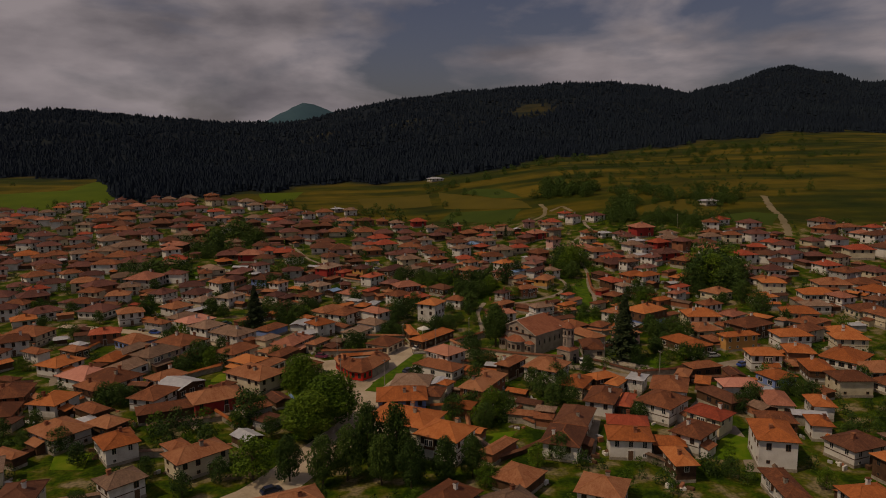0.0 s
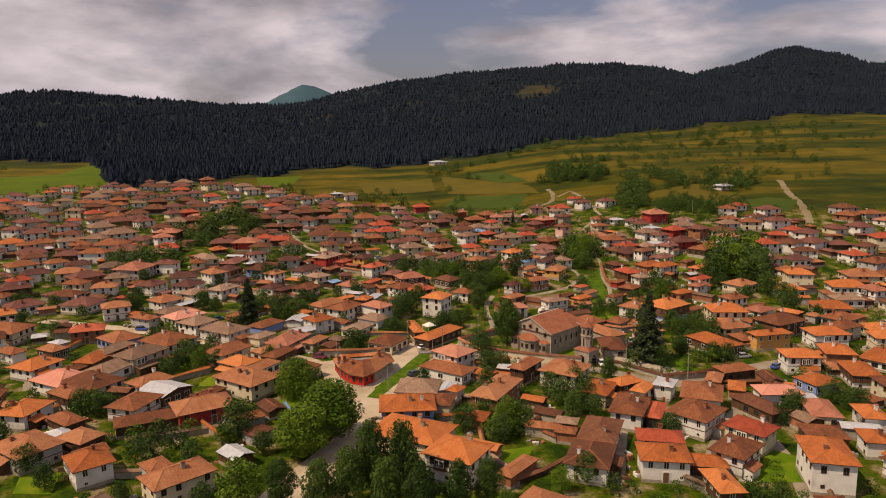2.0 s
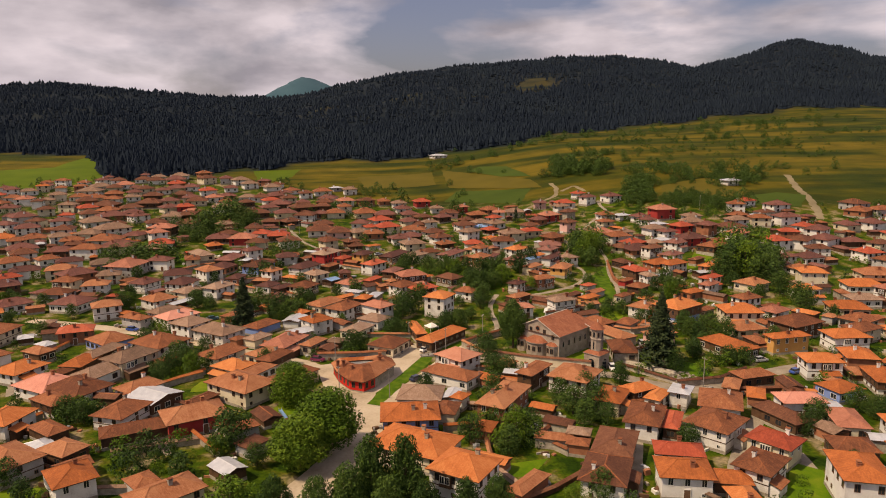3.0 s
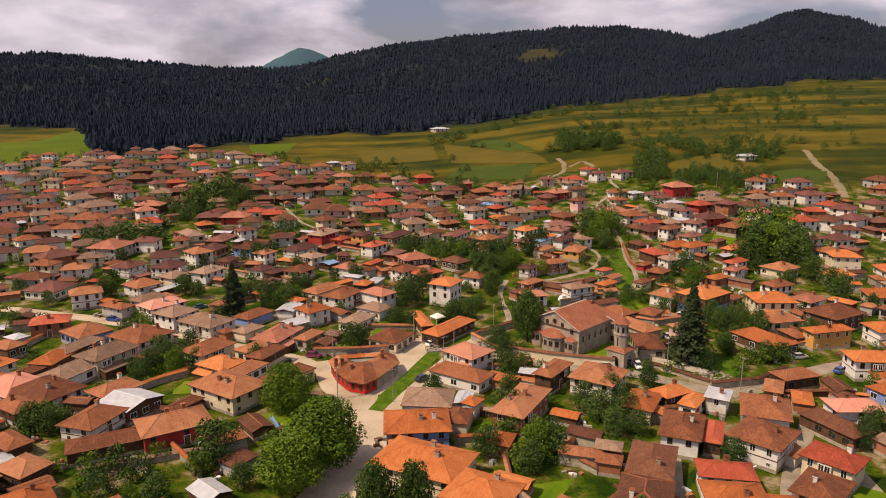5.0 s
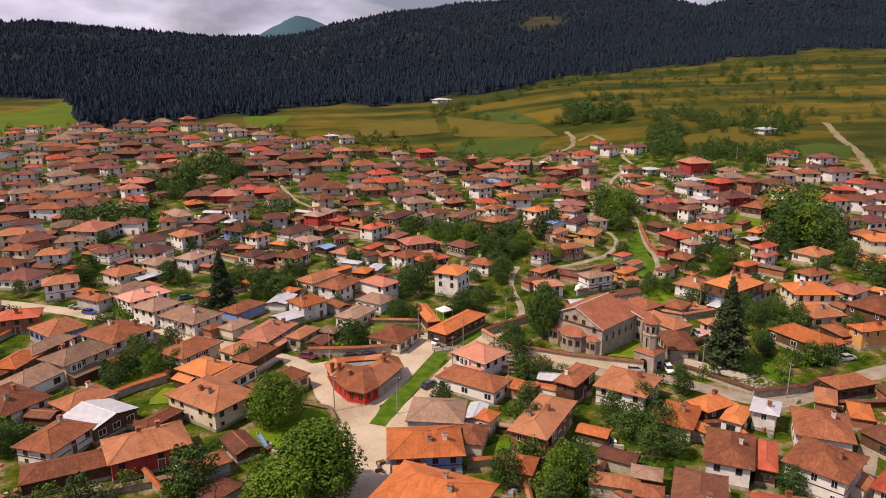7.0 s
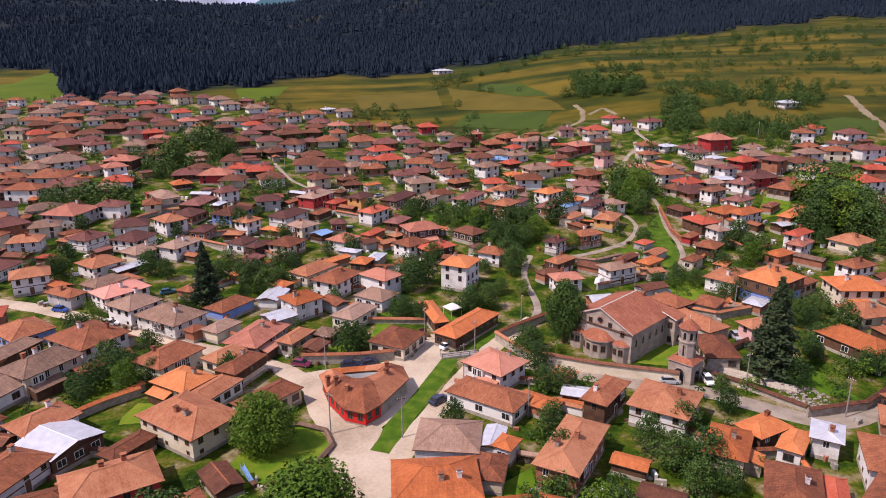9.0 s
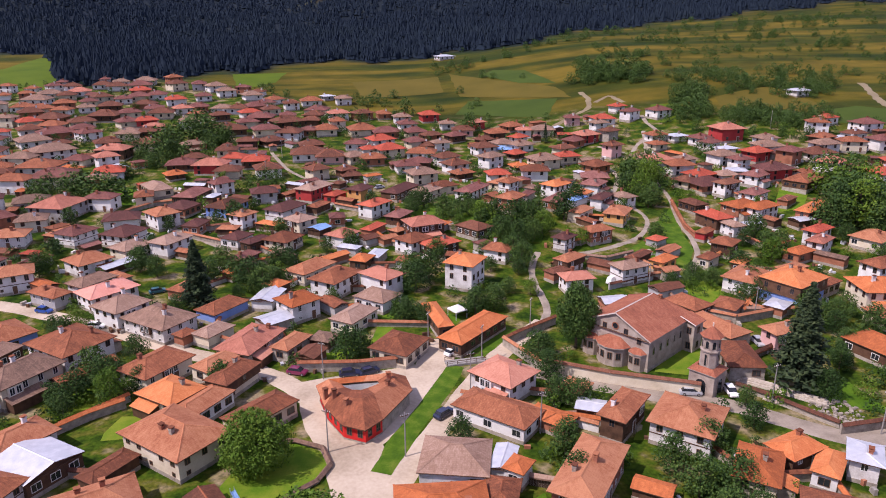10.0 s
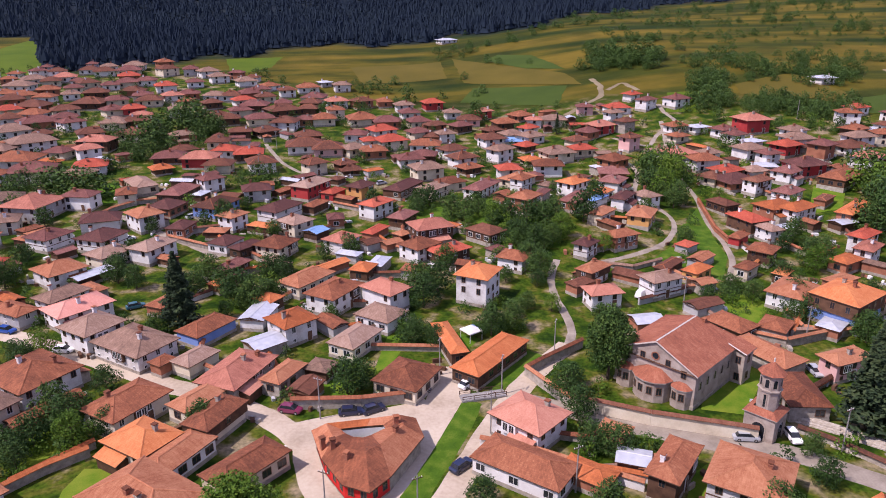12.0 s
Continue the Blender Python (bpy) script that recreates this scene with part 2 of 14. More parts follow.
def ground_material():
    m = bpy.data.materials.new("valley_ground")
    m.use_nodes = True
    n, l = m.node_tree.nodes, m.node_tree.links
    p = n["Principled BSDF"]
    p.inputs["Roughness"].default_value = 0.95
    p.inputs["Specular IOR Level"].default_value = 0.08
    co = n.new("ShaderNodeTexCoord")

    def noise_at(scale, detail=6, vec=None):
        t = n.new("ShaderNodeTexNoise")
        t.inputs["Scale"].default_value, t.inputs["Detail"].default_value = scale, detail
        l.new(vec or co.outputs["Object"], t.inputs["Vector"])
        return t.outputs["Fac"]

    def ramp(src, stops):
        r = n.new("ShaderNodeValToRGB")
        e = r.color_ramp.elements
        while len(e) < len(stops):
            e.new(0.5)
        for x, (at, c) in zip(e, stops):
            x.position, x.color = at, (*c, 1)
        l.new(src, r.inputs[0])
        return r.outputs[0]

    def mix(f, a, b):
        x = n.new("ShaderNodeMix")
        x.data_type = "RGBA"
        l.new(f, x.inputs["Factor"])
        l.new(a, x.inputs["A"])
        l.new(b, x.inputs["B"])
        return x.outputs["Result"]

    town = ramp(noise_at(0.16, 10), ((0.36, (0.014, 0.038, 0.003)), (0.47, (0.044, 0.082, 0.005)), (0.54, (0.095, 0.100, 0.014)), (0.65, (0.26, 0.205, 0.13))))
    mp = n.new("ShaderNodeMapping")
    mp.inputs["Scale"].default_value, mp.inputs["Rotation"].default_value = (0.008, 0.034, 0.01), (0, 0, radians(14))
    l.new(co.outputs["Object"], mp.inputs["Vector"])
    strips = ramp(noise_at(1.0, 8, mp.outputs[0]), ((0.34, (0.020, 0.034, 0.005)), (0.44, (0.038, 0.046, 0.006)), (0.51, (0.076, 0.066, 0.007)), (0.62, (0.128, 0.093, 0.012))))
    speckle = ramp(noise_at(0.045, 9), ((0.36, (0.45, 0.55, 0.5)), (0.60, (1.1, 1.1, 1.0))))
    mul = n.new("ShaderNodeMix")
    mul.data_type, mul.blend_type = "RGBA", "MULTIPLY"
    mul.inputs["Factor"].default_value = 0.6
    l.new(strips, mul.inputs["A"])
    l.new(speckle, mul.inputs["B"])
    at = n.new("ShaderNodeAttribute")
    at.attribute_name = "cover_and_haze"
    sep = n.new("ShaderNodeSeparateColor")
    l.new(at.outputs["Color"], sep.inputs[0])
    # Forest floor carries the same painted haze blue as the trees over it.
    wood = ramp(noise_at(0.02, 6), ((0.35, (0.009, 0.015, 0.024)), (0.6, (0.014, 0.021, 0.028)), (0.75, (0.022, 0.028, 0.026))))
    grit = ramp(noise_at(1.3, 6), ((0.32, (0.35, 0.42, 0.35)), (0.62, (1.15, 1.12, 1.05))))
    rough_town = n.new("ShaderNodeMix")
    rough_town.data_type, rough_town.blend_type = "RGBA", "MULTIPLY"
    rough_town.inputs["Factor"].default_value = 0.8
    l.new(town, rough_town.inputs["A"])
    l.new(grit, rough_town.inputs["B"])
    c = mix(sep.outputs[0], mul.outputs["Result"], rough_town.outputs["Result"])
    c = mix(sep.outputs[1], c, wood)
    # Distance haze: land past 3 km is tinted blue in its own colour.
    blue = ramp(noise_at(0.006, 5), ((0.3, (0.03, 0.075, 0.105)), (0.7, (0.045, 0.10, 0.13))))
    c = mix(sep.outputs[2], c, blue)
    l.new(c, p.inputs["Base Color"])
    bp = n.new("ShaderNodeBump")
    bp.inputs["Strength"].default_value, bp.inputs["Distance"].default_value = 0.5, 0.3
    l.new(noise_at(0.9, 5), bp.inputs["Height"])
    l.new(bp.outputs[0], p.inputs["Normal"])
    return m


# ---- the land ----
def smooth(a, b, v):
    s = np.clip((np.asarray(v, float) - a) / (b - a), 0, 1)
    return s * s * (3 - 2 * s)


SKYLINE_A = (-1.6, -0.515, -0.395, -0.276, -0.18, -0.12, -0.075, -0.037, 0.043, 0.155, 0.234, 0.354, 0.473, 0.545, 0.625, 0.735, 1.6)
SKYLINE_T = (0.046, 0.047, 0.050, 0.040, 0.033, 0.030, 0.035, 0.045, 0.060, 0.071, 0.078, 0.082, 0.069, 0.085, 0.105, 0.085, 0.06)


def ripple(x, y):
    return np.sin(x * 0.011 + 1.3) * np.cos(y * 0.013) + 0.5 * np.sin(x * 0.031 - y * 0.027) + 0.3 * np.sin(x * 0.067 + y * 0.053 + 2)


def height(x, y):
    """The lie of the land: a flat valley floor, a hill beside it, wooded mountains behind."""
    x, y = np.asarray(x, float), np.asarray(y, float)
    z = 34 * smooth(240, 880, y) + 18 * smooth(30, 220, x) * smooth(190, 520, y)
    z = z + 5 * np.exp(-((x - 58) ** 2 + (y - 322) ** 2) / 32**2)
    z = z + 22 * smooth(150, 700, x) * smooth(500, 1000, y)
    a = x / np.maximum(y + 5, 200)
    top = np.interp(a, SKYLINE_A, SKYLINE_T) * 2305 + 57
    up = smooth(800, 2250, y)
    z = z * (1 - up) + top * up + 7 * ripple(x, y) * smooth(800, 1300, y)
    z = z - 160 * smooth(2350, 3300, y)
    z = z + 325 * np.exp(-(np.abs((x + 300) / 420) ** 1.35) - ((y - 3850) / 420) ** 2)
    return z


def h(x, y):
    return float(height(x, y))


def town_edge(x, y):
    """1 in the built-up land, 0 in the fields."""
    back = np.interp(x, (-330, -200, -120, 0, 60, 130, 200, 330), (560, 640, 640, 520, 480, 470, 420, 380))
    return 1 - smooth(-25, 25, y - back)


def wood_edge(x, y):
    """1 in the forest."""
    a = x / np.maximum(y, 100)
    near = np.interp(a, (-1.2, -0.42, -0.36, -0.33, -0.23, -0.17, 0.05, 0.17, 0.30, 0.36, 0.6, 1.2), (880, 880, 860, 630, 630, 690, 760, 750, 830, 890, 960, 1000))
    return smooth(-25, 25, y - near + 18 * np.sin(x * 0.05) + 12 * np.sin(x * 0.13))


def clearings(a, y):
    """1 in the felled openings on the wooded slopes; a is x / y."""
    c = 0 * y
    for at, wide, far, deep in ((0.24, 0.032, 1500, 80), (0.145, 0.022, 1390, 55), (0.06, 0.016, 1480, 60), (-0.06, 0.018, 1500, 70), (0.33, 0.05, 2230, 60)):
        c = np.maximum(c, 1.2 * np.exp(-(((a - at) / wide) ** 2) - ((y - far) / deep) ** 2))
    return np.clip(c, 0, 1)


def build_ground():
    ys = np.concatenate([np.linspace(-2500, -200, 12), np.linspace(-150, 700, 171), 705 * np.geomspace(1, 4900 / 705, 120)])
    a = np.concatenate([np.linspace(-3.2, -1.0, 10)[:-1], np.linspace(-1.0, 1.0, 141), np.linspace(1.0, 3.2, 10)[1:]])
    Y, A = np.meshgrid(ys, a, indexing="ij")
    X = A * (np.maximum(Y, -100) + 400)
    Z = height(X, Y)
    v = np.stack([X, Y, Z], -1).reshape(-1, 3)
    r, c = Y.shape
    i = np.arange(r * c).reshape(r, c)
    f = np.stack([i[:-1, :-1], i[:-1, 1:], i[1:, 1:], i[1:, :-1]], -1).reshape(-1, 4)
    me = bpy.data.meshes.new("ground")
    me.from_pydata(v.tolist(), [], f.tolist())
    me.polygons.foreach_set("use_smooth", np.ones(len(f), bool))
    col = me.color_attributes.new("cover_and_haze", "FLOAT_COLOR", "POINT")
    clear = clearings(X / np.maximum(Y, 1), Y)
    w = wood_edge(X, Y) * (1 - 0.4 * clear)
    # Red is town, green is forest, blue is the painted distance haze.
    cover_and_haze = np.stack([town_edge(X, Y), w, smooth(3000, 3400, Y), np.ones_like(X)], -1)
    col.data.foreach_set("color", cover_and_haze.ravel().astype(np.float32))
    me.materials.append(ground_material())
    ob = new("ground", me)
    return tagged(ob, "valley floor of gardens and dry meadows rising to wooded hills", "ground", kind="structure")


ground = build_ground()
# ---- small builders ----


class Mesh:
    """Gathers faces with a material each and uv along them."""

    def __init__(self):
        self.v, self.f, self.m, self.uv, self.mats = [], [], [], [], []

    def face(self, pts, mat, uv=None):
        k = len(self.v)
        self.v += [tuple(p) for p in pts]
        self.f.append(tuple(range(k, k + len(pts))))
        if mat not in self.mats:
            self.mats.append(mat)
        self.m.append(self.mats.index(mat))
        self.uv += uv or [(0, 0)] * len(pts)

    def slope(self, pts, mat):
        """A roof plane: u along its first edge, v up the slope."""
        p = [Vector(q) for q in pts]
        u = (p[1] - p[0]).normalized()
        nn = u.cross(p[2] - p[0]).normalized()
        w = nn.cross(u)
        self.face(pts, mat, [((q - p[0]).dot(u), (q - p[0]).dot(w)) for q in p])

    def box(self, x0, x1, y0, y1, z0, z1, mat, top=True, bottom=False):
        a = [(x0, y0), (x1, y0), (x1, y1), (x0, y1)]
        for i in range(4):
            (p, q), (r, s) = a[i], a[(i + 1) % 4]
            self.face([(p, q, z0), (r, s, z0), (r, s, z1), (p, q, z1)], mat)
        if top:
            self.face([(*p, z1) for p in a], mat)
        if bottom:
            self.face([(*p, z0) for p in reversed(a)], mat)

    def prism(self, poly, z0, z1, mat, top=True):
        for i in range(len(poly)):
            p, q = poly[i], poly[(i + 1) % len(poly)]
            self.face([(*p, z0), (*q, z0), (*q, z1), (*p, z1)], mat)
        if top:
            self.face([(*p, z1) for p in poly], mat)

    def add(self, other, m):
        k = len(self.v)
        self.v += [tuple(m @ Vector(p)) for p in other.v]
        self.f += [tuple(i + k for i in f) for f in other.f]
        for q in other.mats:
            if q not in self.mats:
                self.mats.append(q)
        look_up = [self.mats.index(q) for q in other.mats]
        self.m += [look_up[i] for i in other.m]
        self.uv += other.uv

    def data(self, name):
        me = bpy.data.meshes.new(name)
        me.from_pydata(self.v, [], self.f)
        lay = me.uv_layers.new(name="UVMap")
        lay.data.foreach_set("uv", np.array(self.uv, np.float32).ravel())
        for m in self.mats:
            me.materials.append(m)
        me.polygons.foreach_set("material_index", self.m)
        me.update()
        return me


class Joined:
    """Takes the parts of far houses into one mesh."""

    def __init__(self):
        self.mesh, self.at = Mesh(), Matrix()


def part(name, data, parent, m=None, label=""):
    if isinstance(parent, Joined):
        parent.mesh.add(data if isinstance(data, Mesh) else SOURCE[data.name], parent.at @ (m or Matrix()))
        return None
    ob = new(name, data.data(name) if isinstance(data, Mesh) else data)
    ob.parent = parent
    if m is not None:
        ob.matrix_basis = m
    return tagged(ob, label) if label else ob


def thing(name, m, label, category, group=""):
    ob = new(name)
    ob.empty_display_size = 0.5
    ob.matrix_basis = m
    return tagged(ob, label, category, group)


def window_mesh(w, hh, frame_mat):
    k = Mesh()
    d, b = 0.07, 0.09
    k.box(-w / 2 - b, w / 2 + b, -d, 0.02, -hh / 2 - b, -hh / 2, frame_mat, bottom=True)
    k.box(-w / 2 - b, w / 2 + b, -d, 0.02, hh / 2, hh / 2 + b, frame_mat, bottom=True)
    k.box(-w / 2 - b, -w / 2, -d, 0.02, -hh / 2, hh / 2, frame_mat)
    k.box(w / 2, w / 2 + b, -d, 0.02, -hh / 2, hh / 2, frame_mat)
    k.box(-0.03, 0.03, -d + 0.02, 0.02, -hh / 2, hh / 2, frame_mat)
    k.face([(-w / 2, -0.025, -hh / 2), (w / 2, -0.025, -hh / 2), (w / 2, -0.025, hh / 2), (-w / 2, -0.025, hh / 2)], GLASS)
    return sourced(k, "window")


SOURCE = {}


def sourced(k, name):
    me = k.data(name)
    SOURCE[me.name] = k
    return me


WINDOW = {(s, c): window_mesh(w, q, mat) for s, w, q in (("tall", 0.85, 1.35), ("wide", 1.5, 1.2), ("small", 0.6, 0.6)) for c, mat in (("dark", FRAME), ("white", FRAME_WHITE))}


def door_mesh():
    k = Mesh()
    k.box(-0.55, 0.55, -0.06, 0.02, 0, 2.05, FRAME)
    k.box(-0.65, -0.55, -0.09, 0.02, 0, 2.15, FRAME_WHITE)
    k.box(0.55, 0.65, -0.09, 0.02, 0, 2.15, FRAME_WHITE)
    k.box(-0.65, 0.65, -0.09, 0.02, 2.15, 2.25, FRAME_WHITE, bottom=True)
    return sourced(k, "door")


DOOR = door_mesh()


def plain_window():
    k = Mesh()
    k.box(-0.6, 0.6, -0.04, 0.02, -0.75, 0.75, FRAME, bottom=True)
    k.face([(-0.5, -0.045, -0.65), (0.5, -0.045, -0.65), (0.5, -0.045, 0.65), (-0.5, -0.045, 0.65)], GLASS)
    return sourced(k, "window")


PLAIN_WINDOW = plain_window()
FAR = Joined()


def chimney_mesh(body, tall):
    k = Mesh()
    k.box(-0.36, 0.36, -0.3, 0.3, -0.8, tall, body)
    k.box(-0.45, 0.45, -0.39, 0.39, tall, tall + 0.14, body, bottom=True)
    for x in (-0.3, 0.3):
        for y in (-0.24, 0.24):
            k.box(x - 0.08, x + 0.08, y - 0.08, y + 0.08, tall + 0.14, tall + 0.38, body)
    k.box(-0.48, 0.48, -0.42, 0.42, tall + 0.38, tall + 0.48, TILE["brown"], bottom=True)
    return sourced(k, "chimney")


CHIMNEY = [chimney_mesh(PLASTER["brick"], 0.9), chimney_mesh(PLASTER["white"], 1.0), chimney_mesh(PLASTER["brick"], 0.6), chimney_mesh(PLASTER["stone"], 0.8)]


def hip_roof(L, W, z, rise, over, mat, gable=False, hip=1.0, line=None):
    """Eaves at z over a footprint L by W; thick eaves, mortared ridge."""
    k = Mesh()
    a, b, t = L / 2 + over, W / 2 + over, 0.16
    if gable:
        r = a
    else:
        r = max(a - b * hip, 0.0)
    top = z + rise
    e = [(-a, -b, z), (a, -b, z), (a, b, z), (-a, b, z)]
    r0, r1 = (-r, 0, top), (r, 0, top)
    k.slope([e[0], e[1], r1, r0], mat)
    k.slope([e[2], e[3], r0, r1], mat)
    if gable:
        for s in (-1, 1):
            k.face([(s * (L / 2), -W / 2, z - 0.1), (s * (L / 2), W / 2, z - 0.1), (s * (L / 2), 0, top - 0.25)], PLASTER["wood"])
    else:
        k.slope([e[1], e[2], r1], mat)
        k.slope([e[3], e[0], r0], mat)
    for i in range(4):
        p, q = e[i], e[(i + 1) % 4]
        if gable and i in (1, 3):
            continue
        k.face([(p[0], p[1], z - t), (q[0], q[1], z - t), q, p], PLASTER["wood"])
    if gable:
        for s in (-1, 1):
            k.face([(s * a, -b, z), (s * a, -b, z - t), (s * a, 0, top - t), (s * a, 0, top)], PLASTER["wood"])
            k.face([(s * a, b, z - t), (s * a, b, z), (s * a, 0, top), (s * a, 0, top - t)], PLASTER["wood"])
    k.face([(p[0], p[1], z - t) for p in reversed(e)], PLASTER["wood"])
    rw, rh = 0.16, 0.1

    def cap(p, q):
        p, q = Vector(p), Vector(q)
        d = (q - p).normalized()
        s = d.cross(Vector((0, 0, 1))).normalized() * rw
        u = Vector((0, 0, rh))
        k.face([p - s, q - s, q + u, p + u], line or mat, [(0, 0), (3, 0), (3, 0.3), (0, 0.3)])
        k.face([q + s, p + s, p + u, q + u], line or mat, [(0, 0), (3, 0), (3, 0.3), (0, 0.3)])

    if r > 0.1:
        cap(r0, r1)
    if not gable:
        for c0, c1 in ((e[0], r0), (e[3], r0), (e[1], r1), (e[2], r1)):
            cap(c0, c1)
    return k


WORDS = {"brown": "weathered brown", "orange": "bright orange", "red": "red", "pink": "faded pink", "rose": "bright rose", "grey": "greyed", "dark": "dark brown", "wine": "shade-darkened maroon", "metal": "sheet-metal", "bluesheet": "blue sheet-metal"}
WALLW = {"white": "white plastered", "cream": "cream plastered", "ochre": "ochre", "red": "red painted", "pink": "pink", "blue": "blue", "brick": "bare brick", "stone": "rubble stone", "wood": "dark timber", "grey": "grey rendered"}
HOUSES = []
rnd = random.Random(7)


def extras(ob, L, W, eave, floors, split, roof, wall, roofmat):
    """A lean-to against one side, or a timbered bay under the eaves, as many of the houses have."""
    if rnd.random() < 0.4:
        s, l, d = rnd.choice((-1, 1)), L * rnd.uniform(0.35, 0.6), rnd.uniform(1.8, 2.6)
        x0 = rnd.uniform(-L / 2 + 0.3, L / 2 - l - 0.3)
        top = min(eave - 0.5, 2.9)
        k = Mesh()
        y0, y1 = (W / 2, W / 2 + d) if s > 0 else (-W / 2 - d, -W / 2)
        k.box(x0, x0 + l, y0, y1, -1.5, top - 0.7, PLASTER[rnd.choice(("stone", "wood", wall))])
        part("annex", k, ob)
        r = Mesh()
        a, c = s * (W / 2), s * (W / 2 + d + 0.35)
        p = [(x0 - 0.3, c, top - 0.75), (x0 + l + 0.3, c, top - 0.75), (x0 + l + 0.3, a, top), (x0 - 0.3, a, top)]
        p = p if s < 0 else [p[1], p[0], p[3], p[2]]
        r.slope(p, roofmat)
        r.face([(q[0], q[1], q[2] - 0.12) for q in reversed(p)], PLASTER["wood"])
        r.face([(p[0][0], p[0][1], p[0][2] - 0.12), (p[1][0], p[1][1], p[1][2] - 0.12), p[1], p[0]], PLASTER["wood"])
        part("annex_roof", r, ob)
    if floors > 1 and rnd.random() < 0.4:
        s, l = rnd.choice((-1, 1)), rnd.uniform(2.2, 3.4)
        x0 = rnd.uniform(-L / 2 + 0.4, L / 2 - l - 0.4)
        y0, y1 = (W / 2 - 0.05, W / 2 + 0.55) if s > 0 else (-W / 2 - 0.55, -W / 2 + 0.05)
        k = Mesh()
        k.box(x0, x0 + l, y0, y1, split, eave - 0.17, PLASTER[rnd.choice(("wood", "wood", wall))], bottom=True)
        bay = part("bay", k, ob, label="timbered bay under the eaves")
        for i in (0.28, 0.72):
            m = pose(x0 + l * i, y1 if s > 0 else y0, split + (eave - split) * 0.52, 0, 0, 180 if s > 0 else 0)
            part("window", WINDOW[("tall", "white")], bay, m)


def house(x, y, turn, L, W, eave=5.2, roof="brown", wall="white", kind="hip", chim=1, upper="", z=None, far=False, slope=0.40, over=0.65, wins=True, join=False):
    """One house: walls on a stone footing, roof with eaves, chimneys, windows and a door. L along its local x."""
    if z is None:
        z = h(x, y)
    own = random.Random(int(x * 10) * 7919 + int(y * 10))
    # Past y 285 most roofs take duller tiles, painting in cloud shade and haze.
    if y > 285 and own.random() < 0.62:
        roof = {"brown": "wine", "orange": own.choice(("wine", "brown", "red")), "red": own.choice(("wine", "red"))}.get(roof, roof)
    m = pose(x, y, z, 0, 0, turn)
    tall = "low" if eave < 3.6 else "two-storey" if eave < 7 else "three-storey"
    name = "shed" if eave < 2.9 else "house"
    if join:
        ob = FAR
        FAR.at = m
    else:
        ob = thing(name, m, f"{tall} {WALLW[wall]} {name} under a {WORDS[roof]} {'gabled' if kind == 'gable' else 'hipped'} roof", name, "houses of the village" if name == "house" else "")
    HOUSES.append((x, y, math.hypot(L, W) / 2, z, turn, L, W))
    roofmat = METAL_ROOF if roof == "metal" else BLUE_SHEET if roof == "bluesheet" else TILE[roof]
    k = Mesh()
    foot = 0.5 if far else 0.7
    k.box(-L / 2 - 0.06, L / 2 + 0.06, -W / 2 - 0.06, W / 2 + 0.06, -2.0, foot, PLASTER["stone"])
    floors = 1 if eave < 3.6 else 2 if eave < 7 else 3
    split = eave * (floors - 1) / floors
    if upper and floors > 1:
        k.box(-L / 2, L / 2, -W / 2, W / 2, foot, split, PLASTER[wall], top=False)
        part("wall", k, ob)
        u = Mesh()
        u.box(-L / 2 - 0.35, L / 2 + 0.35, -W / 2 - 0.35, W / 2 + 0.35, split, eave, PLASTER[upper], bottom=True)
        part("upper_storey", u, ob, label=f"{WALLW[upper]} overhanging upper storey")
    else:
        k.box(-L / 2, L / 2, -W / 2, W / 2, foot, eave, PLASTER[wall])
        if floors > 1 and not far and own.random() < 0.3:
            k.box(-L / 2 - 0.05, L / 2 + 0.05, -W / 2 - 0.05, W / 2 + 0.05, split - 0.08, split + 0.1, PLASTER["wood"], bottom=True)
        part("wall", k, ob)
    rise = (min(L, W) / 2 + over) * slope
    line = TILE["corner"] if roof in ("brown", "dark") and rnd.random() < 0.35 else None
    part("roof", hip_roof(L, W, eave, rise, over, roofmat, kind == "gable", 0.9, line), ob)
    if not far and eave > 3.4 and L > 7:
        extras(ob, L, W, eave, floors, split, roof, wall, roofmat)
    for c in range(chim):
        f = rnd.uniform(-0.32, 0.32) * L
        g = rnd.choice((-1, 1)) * rnd.uniform(0.1, 0.25) * W
        zz = eave + rise * (1 - abs(g) / (W / 2 + over)) if L >= W else eave + rise * 0.6
        part("chimney", rnd.choice(CHIMNEY), ob, pose(f, g, zz - 0.1))
    if wins:
        tone = "dark" if rnd.random() < 0.65 else "white"
        out = 0.35 if upper and floors > 1 else 0.0
        for fl in range(floors):
            o = out if fl == floors - 1 else 0.0
            zc = eave / floors * fl + eave / floors * 0.56
            style = "tall" if floors > 1 else "wide"
            for side in range(4):
                length, depth = (L, W) if side % 2 == 0 else (W, L)
                cnt = max(1, int(length / (2.6 if not far else 4.0)))
                face = (turn + side * 90) % 360
                f = radians(face)
                if (-x * math.sin(f) + (y - 60) * math.cos(f)) / math.hypot(x, y - 60) < (-0.15 if far else -0.7):
                    continue
                for i in range(cnt):
                    if rnd.random() < 0.14:
                        continue
                    q = (i + 0.5) / cnt * length - length / 2
                    rot = pose(0, 0, 0, 0, 0, side * 90)
                    at = rot @ pose(q, -depth / 2 - o, zc)
                    if fl == 0 and side in (0, 3) and i == cnt // 2 and floors > 1:
                        if side == 0:
                            part("door", DOOR, ob, rot @ pose(q, -depth / 2 - 0.06, foot - 0.5))
                        continue
                    part("window", PLAIN_WINDOW if far else WINDOW[(style, tone)] if not (fl == 0 and floors > 1) else WINDOW[("small", tone)], ob, at)
    return ob


